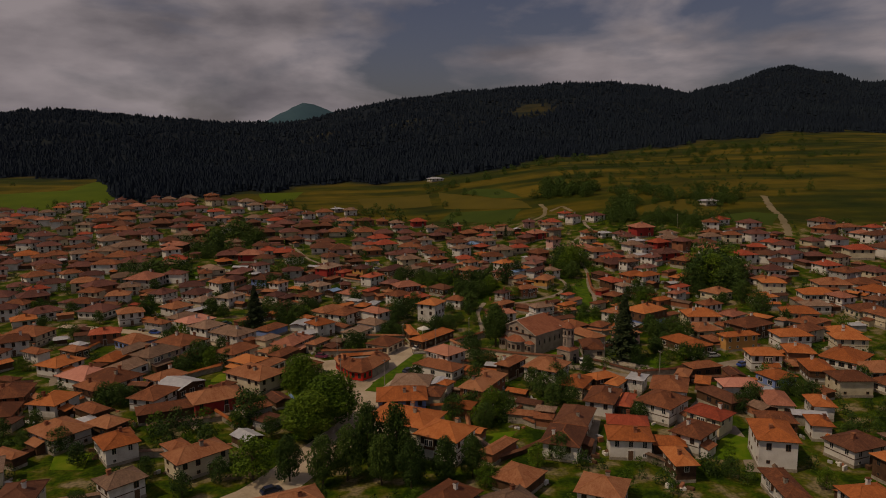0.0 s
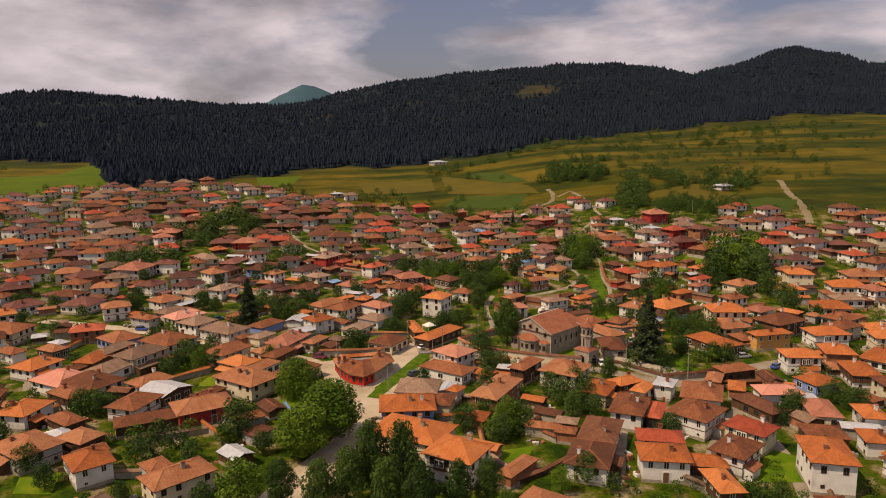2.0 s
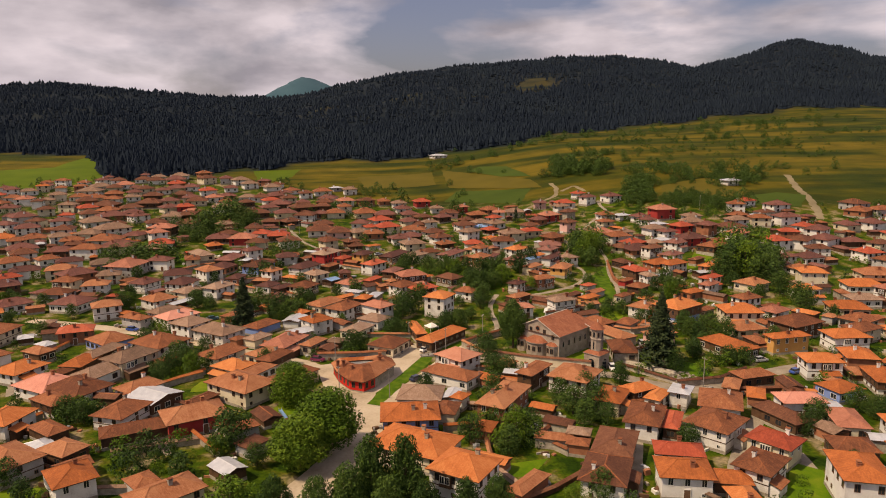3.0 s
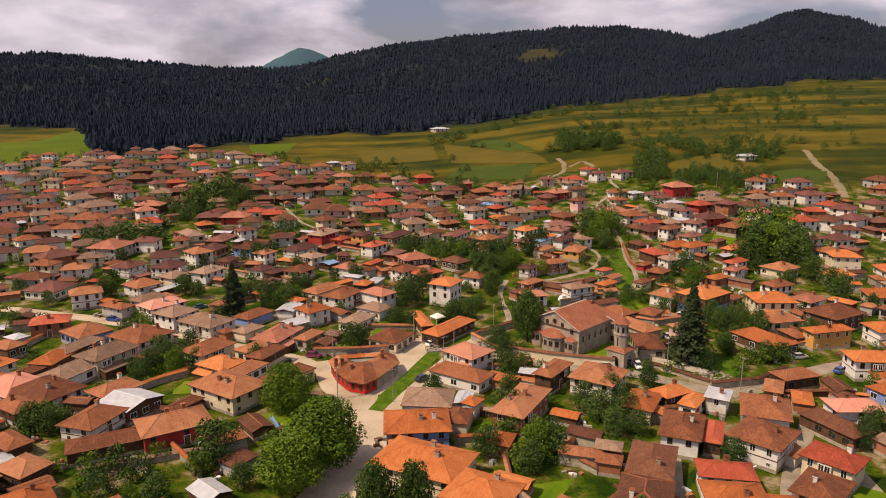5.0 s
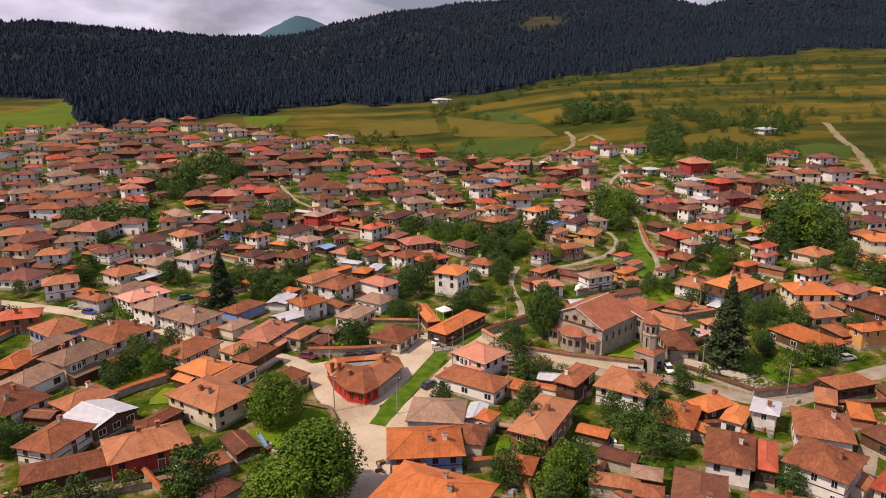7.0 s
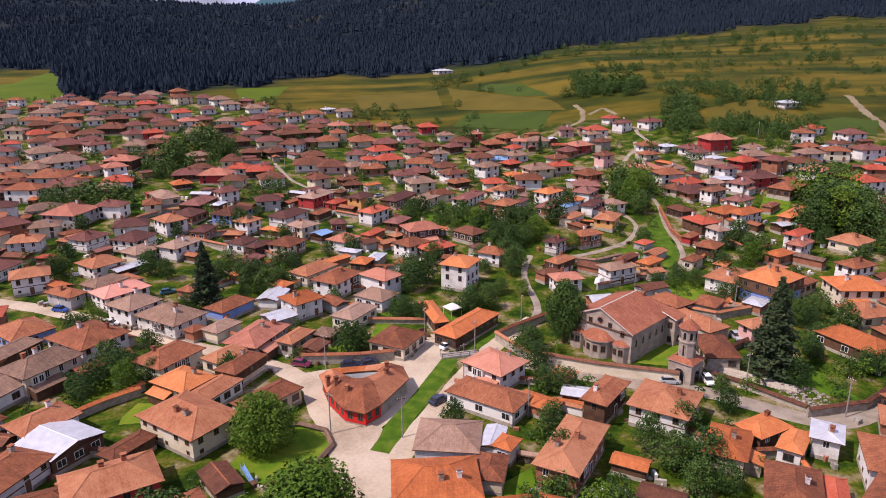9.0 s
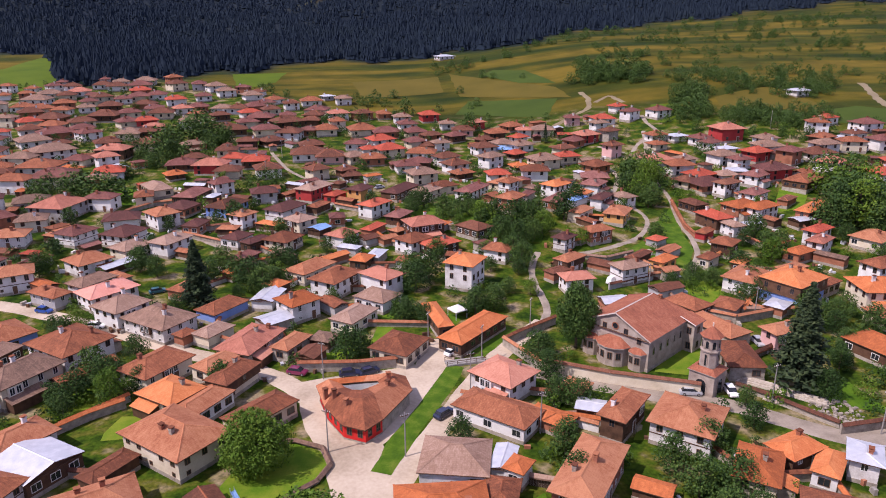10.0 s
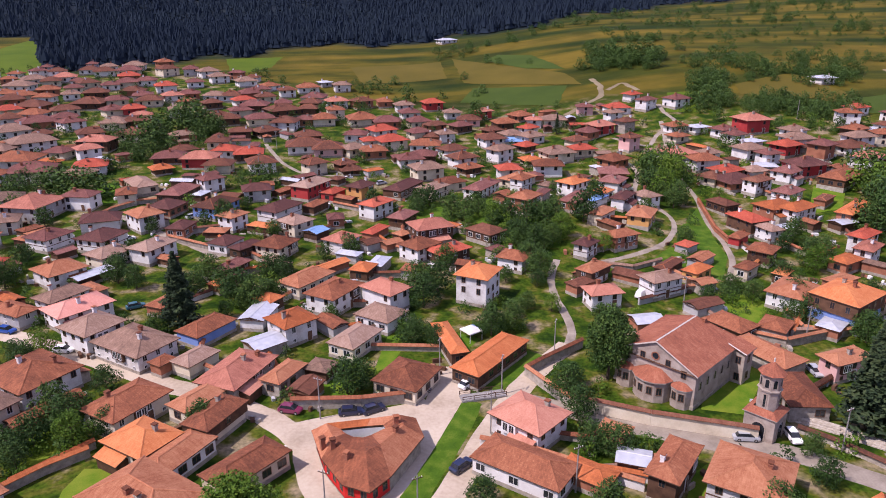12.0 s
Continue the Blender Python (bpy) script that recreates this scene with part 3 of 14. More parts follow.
# ---- plants ----
def crown_mesh(seed, leafs, size, blobs, leaf, width=1.0, low=0.28, shape="round"):
    """A crown of small leaf clumps round several boughs, for a tree 10 m high."""
    g = np.random.RandomState(seed)
    c = []
    for i in range(blobs):
        ang, t = i * 2.4 + g.uniform(0, 0.8), (i + 0.5) / blobs
        if shape == "round":
            zz = 10 * (low + 0.18 + (0.80 - low - 0.12) * t)
            rr = 2.5 * width * math.sin(math.pi * min(1, 0.22 + 0.72 * t)) * g.uniform(0.65, 1.1)
            s = g.uniform(1.1, 1.7) * (1.2 - 0.35 * t) * max(0.75, width)
        else:
            zz = 10 * (low + 0.06 + (0.88 - low) * t)
            rr = 0.9 * width * g.uniform(0.4, 1.1) * (1.1 - 0.6 * t)
            s = g.uniform(0.9, 1.25) * (1.15 - 0.5 * t)
        c.append((rr * math.cos(ang), rr * math.sin(ang), zz, s))
    c = np.array(c)
    pick = g.choice(len(c), leafs, p=c[:, 3] ** 2 / (c[:, 3] ** 2).sum())
    d = g.normal(size=(leafs, 3))
    d /= np.linalg.norm(d, axis=1)[:, None]
    rad = c[pick, 3] * g.uniform(0.55, 1.12, leafs) ** 0.6
    p = c[pick, :3] + d * rad[:, None] * (1.0, 1.0, 0.85)
    return cards(g, p, d, size * g.uniform(0.6, 1.35, leafs), leaf, "crown")


def cards(g, p, d, s, mat, name):
    """A bent two-triangle leaf clump at each p, facing about along d."""
    n = len(p)
    d = d + g.normal(size=(n, 3)) * 0.55 + (0, 0, 0.25)
    d /= np.linalg.norm(d, axis=1)[:, None]
    u = np.cross(d, g.normal(size=(n, 3)))
    u /= np.linalg.norm(u, axis=1)[:, None]
    w = np.cross(d, u)
    s = s[:, None]
    v = np.stack([p - u * s, p + w * s * 0.62 - d * s * 0.25, p + u * s, p - w * s * 0.62 - d * s * 0.25], 1).reshape(-1, 3)
    i = np.arange(n) * 4
    f = np.stack([np.stack([i, i + 2, i + 1], 1), np.stack([i, i + 3, i + 2], 1)], 1).reshape(-1, 3)
    me = bpy.data.meshes.new(name)
    me.from_pydata(v.tolist(), [], f.tolist())
    me.materials.append(mat)
    return me


def limb(k, p, q, r0, r1, n=6):
    p, q = Vector(p), Vector(q)
    d = (q - p).normalized()
    s = d.cross(Vector((0.3, 0.9, 0.1))).normalized()
    t = d.cross(s)
    ring = [(math.cos(a) * s + math.sin(a) * t) for a in [2 * math.pi * i / n for i in range(n)]]
    for i in range(n):
        a, b = ring[i], ring[(i + 1) % n]
        k.face([p + a * r0, p + b * r0, q + b * r1, q + a * r1], BARK)


def trunk_mesh(seed, tall=7.0, boughs=6, r=0.26, spread=2.2):
    g = random.Random(seed)
    k = Mesh()
    a = (0, 0, -0.6)
    for i in range(3):
        b = (g.uniform(-0.2, 0.2), g.uniform(-0.2, 0.2), tall * (i + 1) / 3)
        limb(k, a, b, r * (1 - 0.28 * i), r * (1 - 0.28 * (i + 1)) + 0.02)
        a = b
    for i in range(boughs):
        an, z0 = i * 2.4, tall * g.uniform(0.35, 0.85)
        limb(k, (0, 0, z0), (spread * math.cos(an), spread * math.sin(an), z0 + g.uniform(0.8, 2.0)), r * 0.35, 0.04, 5)
    return k.data("trunk")


def spruce_mesh(seed, leafs=2600):
    """Tiers of drooping boughs, for a tree 20 m high."""
    g = np.random.RandomState(seed)
    t = g.uniform(0.0, 1.0, leafs) ** 0.75
    tier = np.floor(t * 20) / 20
    an = g.uniform(0, 2 * np.pi, leafs)
    reach = 4.0 * (1.02 - t) ** 0.85 * (0.66 + 0.22 * np.sin(an * 5 + tier * 37) + 0.16 * np.sin(an * 3 + tier * 91)) * g.uniform(0.2, 1.0, leafs) ** 0.45
    z = 1.6 + 18.0 * tier + 0.9 * (1 - t) - reach * 0.28 + g.uniform(-0.6, 0.6, leafs)
    p = np.stack([reach * np.cos(an), reach * np.sin(an), z], 1)
    d = np.stack([np.cos(an) * 0.5, np.sin(an) * 0.5, np.full(leafs, 0.8)], 1)
    return cards(g, p, d, (0.16 + 0.20 * (1 - t)) * g.uniform(0.7, 1.4, leafs), LEAF["spruce"], "crown")


CROWNS = {
    "broad": [crown_mesh(11 + i, 2100, 0.26, 17, LEAF["broad"], 1.25, 0.02) for i in range(4)],
    "far_tree": [crown_mesh(21 + i, 1000, 0.36, 14, LEAF["broad"], 1.25, 0.02) for i in range(2)],
    "fresh": [crown_mesh(31 + i, 2400, 0.235, 15, LEAF["fresh"], 1.25, 0.04) for i in range(2)],
    "poplar": [crown_mesh(41 + i, 3000, 0.30, 16, LEAF["fresh"], 1.0, 0.10, "tall") for i in range(2)],
    "bush": [crown_mesh(51 + i, 480, 0.44, 8, LEAF["broad"], 1.5, -0.12) for i in range(3)] + [crown_mesh(57, 480, 0.44, 8, LEAF["fresh"], 1.5, -0.12)],
    "shrub": [crown_mesh(81 + i, 220, 0.62, 7, LEAF["broad" if i < 2 else "fresh"], 1.6, -0.2) for i in range(3)],
    "big": [crown_mesh(61 + i, 12000, 0.18, 34, LEAF["fresh"], 1.15, 0.12) for i in range(2)],
    "grove": [crown_mesh(66 + i, 6500, 0.19, 24, LEAF["broad"], 1.05, 0.03) for i in range(2)],
    "church": [crown_mesh(91, 11000, 0.17, 30, LEAF["broad"], 1.0, 0.10)],
    "round": [crown_mesh(71, 9000, 0.19, 30, LEAF["fresh"], 1.3, 0.02)],
}
TRUNKS = [trunk_mesh(3), trunk_mesh(4), trunk_mesh(5, 8.5, 3, 0.24, 0.8)]
SPRUCE = [spruce_mesh(5, 8000), spruce_mesh(6, 3000)]
SPRUCE_TRUNK = trunk_mesh(8, 17, 0, 0.32)
TREES = []


GROVE = {}


def tree(x, y, tall, kind="broad", wide=1.0, join=False):
    z = h(x, y)
    s = tall / 10
    if join:
        me = rnd.choice(CROWNS["shrub" if tall < 5.2 else "bush"][: -1 if y > 400 else None])
        GROVE.setdefault(me.name, (me, []))[1].append((x, y, z, s, wide, rnd.uniform(0, 6.28)))
        return None
    say = {"broad": "leafy green garden tree", "fresh": "light green leafy fruit tree", "poplar": "tall slender leafy green tree", "bush": "dense green garden bush", "big": "large spreading green tree", "grove": "tall leafy green willow", "church": "tall pale-leaved tree in the church yard", "round": "dense round-crowned yellowish-green tree"}[kind]
    ob = thing("bush" if kind == "bush" else "tree", pose(x, y, z, 0, 0, rnd.uniform(0, 360)), say, "bush" if kind == "bush" else "tree", "garden bushes" if kind == "bush" else "village trees")
    ob.scale = (s * wide, s * wide, s)
    if kind == "bush":
        part("stem", TRUNKS[2], ob, Matrix.Diagonal((0.5, 0.5, 0.5, 1)))
    else:
        part("trunk", TRUNKS[2] if kind == "poplar" else rnd.choice(TRUNKS[:2]), ob)
    part("crown", rnd.choice(CROWNS["shrub" if kind == "bush" and tall < 4.2 else "far_tree" if kind == "broad" and y > 300 else kind]), ob)
    TREES.append((x, y, 2.6 * s * wide))
    return ob


def spruce(x, y, tall, wide=1.0):
    ob = thing("spruce", pose(x, y, h(x, y), 0, 0, rnd.uniform(0, 360)), "tall dark green spruce with drooping boughs", "tree", "village spruces")
    s = tall / 20
    ob.scale = (s * wide, s * wide, s)
    part("trunk", SPRUCE_TRUNK, ob)
    part("crown", SPRUCE[0] if tall > 14 else SPRUCE[1], ob)
    TREES.append((x, y, 3.2 * s * wide))
    return ob


def grove():
    """The far garden bushes and trees, joined."""
    V, F, M, mats, base = [], [], [], [], 0
    for me, spots in GROVE.values():
        v = np.empty(len(me.vertices) * 3)
        me.vertices.foreach_get("co", v)
        v = v.reshape(-1, 3)
        f = np.empty(len(me.polygons) * 3, int)
        me.loops.foreach_get("vertex_index", f)
        f = f.reshape(-1, 3)
        mat = me.materials[0]
        if mat not in mats:
            mats.append(mat)
        for x, y, z, s, wide, turn in spots:
            c, d = math.cos(turn), math.sin(turn)
            V.append(np.stack([(v[:, 0] * c - v[:, 1] * d) * s * wide + x, (v[:, 0] * d + v[:, 1] * c) * s * wide + y, v[:, 2] * s + z], 1))
            F.append(f + base)
            M.append(np.full(len(f), mats.index(mat)))
            base += len(v)
    me = bpy.data.meshes.new("shrubbery")
    me.from_pydata(np.concatenate(V).tolist(), [], np.concatenate(F).tolist())
    for q in mats:
        me.materials.append(q)
    me.polygons.foreach_set("material_index", np.concatenate(M))
    tagged(new("shrubbery", me), "green bushes and trees in distant gardens and hedges", "shrubbery", kind="stuff")


def clutter(spots):
    """Woodpiles, boards, barrels and boxes lying about the yards, joined."""
    g = random.Random(12)
    k = Mesh()
    mats = [PLASTER["wood"], PLASTER["wood"], PLASTER["stone"], METAL_ROOF, FRAME_WHITE, PLASTER["brick"], CONCRETE]
    for x, y, r in spots:
        a = g.uniform(0, 6.28)
        for _ in range(g.randint(2, 5)):
            d = r + g.uniform(0.4, 3.0)
            a += g.uniform(-0.4, 0.4)
            px, py, w, l, t = x + d * math.cos(a), y + d * math.sin(a), g.uniform(0.3, 0.9), g.uniform(0.4, 1.9), g.uniform(0.15, 1.1)
            b = Mesh()
            b.box(-l / 2, l / 2, -w / 2, w / 2, -0.3, t, g.choice(mats))
            k.add(b, pose(px, py, h(px, py), 0, g.uniform(-4, 4), g.uniform(0, 180)))
    tagged(new("yard_clutter", k.data("yard_clutter")), "woodpiles, boards and boxes lying about the yards", "clutter", kind="stuff")


def forest():
    """The conifer woods on the hills: many small ragged cones in one mesh."""
    g = np.random.RandomState(3)
    n = 200000
    y = 600 * np.exp(g.uniform(0, math.log(2450 / 600), n))
    a = g.uniform(-0.85, 1.0, n)
    x = a * y
    clear = clearings(a, y)
    keep = (wood_edge(x, y) > 0.55) & (g.uniform(size=n) > 0.93 * clear)
    x, y = x[keep][:54000], y[keep][:54000]
    n = len(x)
    z = height(x, y)
    tall = g.uniform(6, 12, n) * g.uniform(0.75, 1.15, n)
    r = tall * g.uniform(0.26, 0.42, n) * (1 + 0.5 * smooth(900, 2200, y))
    V, F = [], []
    sides = 4
    base = 0
    ang = np.arange(sides) * 2 * np.pi / sides
    for z0, z1, k in ((0.06, 0.62, 1.0), (0.38, 1.0, 0.66)):
        jit = g.uniform(0.7, 1.25, (n, sides))
        drop = g.uniform(-0.04, 0.06, (n, sides))
        turn = g.uniform(0, 6.28, (n, 1))
        px = x[:, None] + np.cos(ang + turn) * r[:, None] * k * jit
        py = y[:, None] + np.sin(ang + turn) * r[:, None] * k * jit
        pz = z[:, None] + tall[:, None] * (z0 + drop)
        ring = np.stack([px, py, pz], -1)
        tip = np.stack([x + g.normal(size=n) * 0.2, y, z + tall * z1], -1)[:, None]
        v = np.concatenate([ring, tip], 1).reshape(-1, 3)
        i = base + np.arange(n)[:, None] * (sides + 1)
        j = np.arange(sides)
        f = np.stack([i + j, i + (j + 1) % sides, np.broadcast_to(i + sides, (n, sides))], -1).reshape(-1, 3)
        V.append(v)
        F.append(f)
        base += len(v)
    me = bpy.data.meshes.new("forest")
    me.from_pydata(np.concatenate(V).tolist(), [], np.concatenate(F).tolist())
    me.materials.append(HAZY_WOODLAND)
    return tagged(new("forest", me), "dark conifer forest covering the hills", "forest", kind="stuff")


forest()


# ---- roads, walls, fields ----
def band(name, pts, width, mat, lift, label, category, kind="structure", step=3.0, soft=0.0):
    """A strip draped on the land along points (x, y) or (x, y, width)."""
    P = [(*p[:2], p[2] if len(p) > 2 else width) for p in pts]
    q = []
    for i in range(len(P) - 1):
        d = math.hypot(P[i + 1][0] - P[i][0], P[i + 1][1] - P[i][1])
        m = max(1, int(d / step))
        q += [tuple(P[i][k] + (P[i + 1][k] - P[i][k]) * j / m for k in range(3)) for j in range(m)]
    q.append(P[-1])
    for _ in range(3):
        q = [q[0]] + [tuple((q[i - 1][k] + 2 * q[i][k] + q[i + 1][k]) / 4 for k in range(3)) for i in range(1, len(q) - 1)] + [q[-1]]
    k = Mesh()
    rows = []
    g = random.Random(len(q))
    for i, (x, y, w) in enumerate(q):
        ax, ay = q[max(i - 1, 0)][:2]
        bx, by = q[min(i + 1, len(q) - 1)][:2]
        n = Vector((-(by - ay), bx - ax, 0)).normalized()
        row = []
        for s in (-1, -0.5, 0, 0.5, 1):
            jig = g.uniform(-1, 1) * soft if abs(s) == 1 else 0
            px, py = x + n.x * (s * w / 2 + jig), y + n.y * (s * w / 2 + jig)
            row.append((px, py, h(px, py) + (lift if abs(s) < 1 else -0.05)))
        rows.append(row)
    for a, b in zip(rows, rows[1:]):
        for i in range(4):
            k.face([a[i + 1], a[i], b[i], b[i + 1]], mat)
    return tagged(new(name, k.data(name)), label, category, kind=kind)


def patch(name, poly, mat, lift, label, category, kind="structure", step=4.0):
    """A filled outline draped on the land."""
    if name == "field":
        g, q = random.Random(int(poly[0][0] * 10)), []
        for (x0, y0), (x1, y1) in zip(poly, poly[1:] + poly[:1]):
            k = max(1, int(math.hypot(x1 - x0, y1 - y0) / 7))
            q += [(x0 + (x1 - x0) * i / k + g.uniform(-0.5, 0.5), y0 + (y1 - y0) * i / k + g.uniform(-0.7, 0.7)) for i in range(k)]
        poly = q
    bm = bmesh.new()
    vs = [bm.verts.new((x, y, 0)) for x, y in poly]
    bm.faces.new(vs)
    xs, ys = [p[0] for p in poly], [p[1] for p in poly]
    for axis, lo, hi in ((0, min(xs), max(xs)), (1, min(ys), max(ys))):
        c = lo + step
        while c < hi:
            co, no = [0, 0, 0], [0, 0, 0]
            co[axis], no[axis] = c, 1
            bmesh.ops.bisect_plane(bm, geom=bm.verts[:] + bm.edges[:] + bm.faces[:], plane_co=co, plane_no=no)
            c += step
    for v in bm.verts:
        v.co.z = h(v.co.x, v.co.y) + lift
    bmesh.ops.recalc_face_normals(bm, faces=bm.faces)
    me = bpy.data.meshes.new(name)
    bm.to_mesh(me)
    bm.free()
    me.materials.append(mat)
    if me.polygons and me.polygons[0].normal.z < 0:
        me.flip_normals()
    return tagged(new(name, me), label, category, kind=kind)


def garden_wall(pts, tall=2.0, wall="stone", cap="brown", thick=0.5):
    """A wall under a little tiled roof, along points."""
    ob = thing("garden_wall", pose(0, 0, 0), f"{WALLW[wall]} garden wall under a {WORDS[cap]} tile coping", "wall", "garden walls")
    body, top = Mesh(), Mesh()
    for (x0, y0), (x1, y1) in zip(pts, pts[1:]):
        d = math.hypot(x1 - x0, y1 - y0)
        m = max(1, int(d / 6))
        for j in range(m):
            a = Vector((x0 + (x1 - x0) * j / m, y0 + (y1 - y0) * j / m, 0))
            b = Vector((x0 + (x1 - x0) * (j + 1) / m, y0 + (y1 - y0) * (j + 1) / m, 0))
            n = Vector((-(b - a).y, (b - a).x, 0)).normalized()
            za, zb = h(a.x, a.y), h(b.x, b.y)
            up = lambda p, q, z: (p.x + q.x, p.y + q.y, z)
            for s in (-1, 1):
                o = n * thick / 2 * s
                f = [up(a, o, za - 1), up(b, o, zb - 1), up(b, o, zb + tall), up(a, o, za + tall)]
                body.face(f if s < 0 else f[::-1], PLASTER[wall])
                e = n * (thick / 2 + 0.3) * s
                r = [up(a, e, za + tall - 0.05), up(b, e, zb + tall - 0.05), up(b, n * 0, zb + tall + 0.42), up(a, n * 0, za + tall + 0.42)]
                top.slope(r if s < 0 else [r[1], r[0], r[3], r[2]], TILE[cap])
                u = [up(a, e, za + tall - 0.13), up(b, e, zb + tall - 0.13), up(b, e, zb + tall - 0.05), up(a, e, za + tall - 0.05)]
                top.face(u if s < 0 else u[::-1], TILE[cap])
            for p, z in ((a, za), (b, zb)):
                o = n * thick / 2
                body.face([up(p, -o, z - 1), up(p, o, z - 1), up(p, o, z + tall), up(p, n * 0, z + tall + 0.4), up(p, -o, z + tall)], PLASTER[wall])
    part("wall", body, ob)
    part("coping", top, ob)
    return ob


# ---- vehicles, poles ----
def loft(k, rings, mat):
    for a, b in zip(rings, rings[1:]):
        for i in range(len(a)):
            j = (i + 1) % len(a)
            k.face([a[i], a[j], b[j], b[i]], mat)


def car_parts(paint, van=False):
    body, cabin = Mesh(), Mesh()
    hl, hw = 2.15, 0.86

    def ring(x, z0, z1, w):
        return [(x, -w, z0), (x, w, z0), (x, w * 0.99, (z0 + z1) / 2), (x, w * 0.9, z1), (x, -w * 0.9, z1), (x, -w * 0.99, (z0 + z1) / 2)]

    rows = [ring(-hl, 0.35, 0.75, hw * 0.85), ring(-hl + 0.15, 0.25, 0.92, hw), ring(-0.9, 0.22, 0.95, hw), ring(0.9, 0.22, 0.93, hw), ring(hl - 0.25, 0.25, 0.8, hw * 0.97), ring(hl, 0.38, 0.66, hw * 0.8)]
    loft(body, rows, paint)
    body.face(rows[0], paint)
    body.face(rows[-1][::-1], paint)
    f = 1.15 if not van else 1.55
    back = -1.75 if not van else -2.1
    lower = [(back, -0.78, 0.9), (f, -0.78, 0.9), (f, 0.78, 0.9), (back, 0.78, 0.9)]
    top = 1.45 if not van else 1.9
    upper = [(back + 0.35, -0.62, top), (f - 0.75, -0.62, top), (f - 0.75, 0.62, top), (back + 0.35, 0.62, top)]
    for i in range(4):
        j = (i + 1) % 4
        cabin.face([lower[i], lower[j], upper[j], upper[i]], GLASS if not van else paint)
    cabin.face(upper, paint)
    for x, y, xx, yy in ((upper[0][0], -0.63, upper[1][0], -0.57), (upper[0][0], 0.57, upper[1][0], 0.63)):
        cabin.box(x, xx, y, yy, top - 0.04, top + 0.03, paint)
    w = Mesh()
    n = 12
    o = [(0.31 * math.cos(i * 2 * math.pi / n), 0.31 * math.sin(i * 2 * math.pi / n)) for i in range(n)]
    for i in range(n):
        j = (i + 1) % n
        w.face([(o[i][0], -0.1, o[i][1]), (o[j][0], -0.1, o[j][1]), (o[j][0], 0.1, o[j][1]), (o[i][0], 0.1, o[i][1])], RUBBER)
    for s in (-0.1, 0.1):
        w.face([(a, s, b) for a, b in o], RUBBER)
        w.face([(a * 0.6, s * 1.05, b * 0.6) for a, b in o], CONCRETE)
    return body.data("body"), cabin.data("cabin"), w.data("wheel")


CARS = {}


def car(x, y, turn, colour, van=False):
    if (colour, van) not in CARS:
        CARS[(colour, van)] = car_parts(CAR_PAINT[colour], van)
    b, c, w = CARS[(colour, van)]
    ob = thing("van" if van else "car", pose(x, y, h(x, y) + 0.12, 0, 0, turn), f"parked {colour} {'van' if van else 'saloon car'} standing at the roadside", "van" if van else "car", "parked cars")
    part("body", b, ob)
    part("cabin", c, ob)
    for px in (-1.3, 1.35):
        for py in (-0.78, 0.78):
            part("wheel", w, ob, pose(px, py, 0.31))
    return ob


def pole_parts():
    k, a = Mesh(), Mesh()
    n = 8
    r = [[(q * math.cos(i * 2 * math.pi / n), q * math.sin(i * 2 * math.pi / n), z) for i in range(n)] for q, z in ((0.13, -0.5), (0.11, 4), (0.08, 8.2))]
    loft(k, r, CONCRETE)
    k.face(r[-1], CONCRETE)
    a.box(-0.8, 0.8, -0.05, 0.05, 7.6, 7.72, PLASTER["wood"], bottom=True)
    for x in (-0.7, -0.3, 0.3, 0.7):
        a.box(x - 0.04, x + 0.04, -0.04, 0.04, 7.72, 7.9, FRAME_WHITE)
    return k.data("shaft"), a.data("crossarm")


POLE = pole_parts()


def pole(x, y, turn=0, tall=8.2):
    ob = thing("utility_pole", pose(x, y, h(x, y), 0, 0, turn), "grey concrete utility pole with a crossarm", "pole", "utility poles")
    s = tall / 8.2
    part("shaft", POLE[0], ob, Matrix.Diagonal((1, 1, s, 1)))
    part("crossarm", POLE[1], ob, Matrix.Diagonal((1, 1, s, 1)))
    return ob

# ---- roads, lawns and fields ----
band("road", [(-118.4, 281.2), (-88.9, 268.8), (-70.5, 258.4), (-53.4, 247.7), (-38.8, 237.1), (-24.0, 228.3), (-15.4, 221.0), (-10.1, 212.3)], 6, ROAD, 0.06, "pale dusty village street", "road", soft=0.25)
band("road", [(-8.1, 217.6), (-7.4, 207.6), (-3.8, 199.3), (-1.6, 189.9), (-0.1, 177.6), (-0.7, 168.3), (-15.6, 141.6), (-20.3, 132.2), (-38, 118), (-60, 100)], 13, ROAD, 0.08, "wide pale street through the square", "road", soft=0.25)
band("road", [(-2.2, 198.5), (4.8, 206.1), (10.6, 218.6), (15.3, 228.4), (15.9, 236.9)], 9, ROAD, 0.1, "wide pale street beside the creek", "road", soft=0.25)
band("road", [(0.5, 179.6), (7.9, 195.0), (11.1, 200.0), (17.0, 210.5), (25.0, 224.2), (32.9, 234.8), (41.1, 243.4)], 5.5, ROAD, 0.09, "pale dusty road on the creek bank", "road", soft=0.25)
band("road", [(-13.5, 217.5), (-9.0, 219.8), (-1.0, 219.6), (6.5, 220.5), (10.5, 223.0)], 8, ROAD, 0.12, "pale street behind the corner house", "road", soft=0.25)
band("lane", [(40.7, 242.2), (44.1, 248.3), (44.7, 258.1), (44.7, 269.0), (46.7, 280.0), (50.6, 287.6)], 2.4, LANE, 0.07, "stone-paved lane climbing between gardens", "lane", soft=0.25)
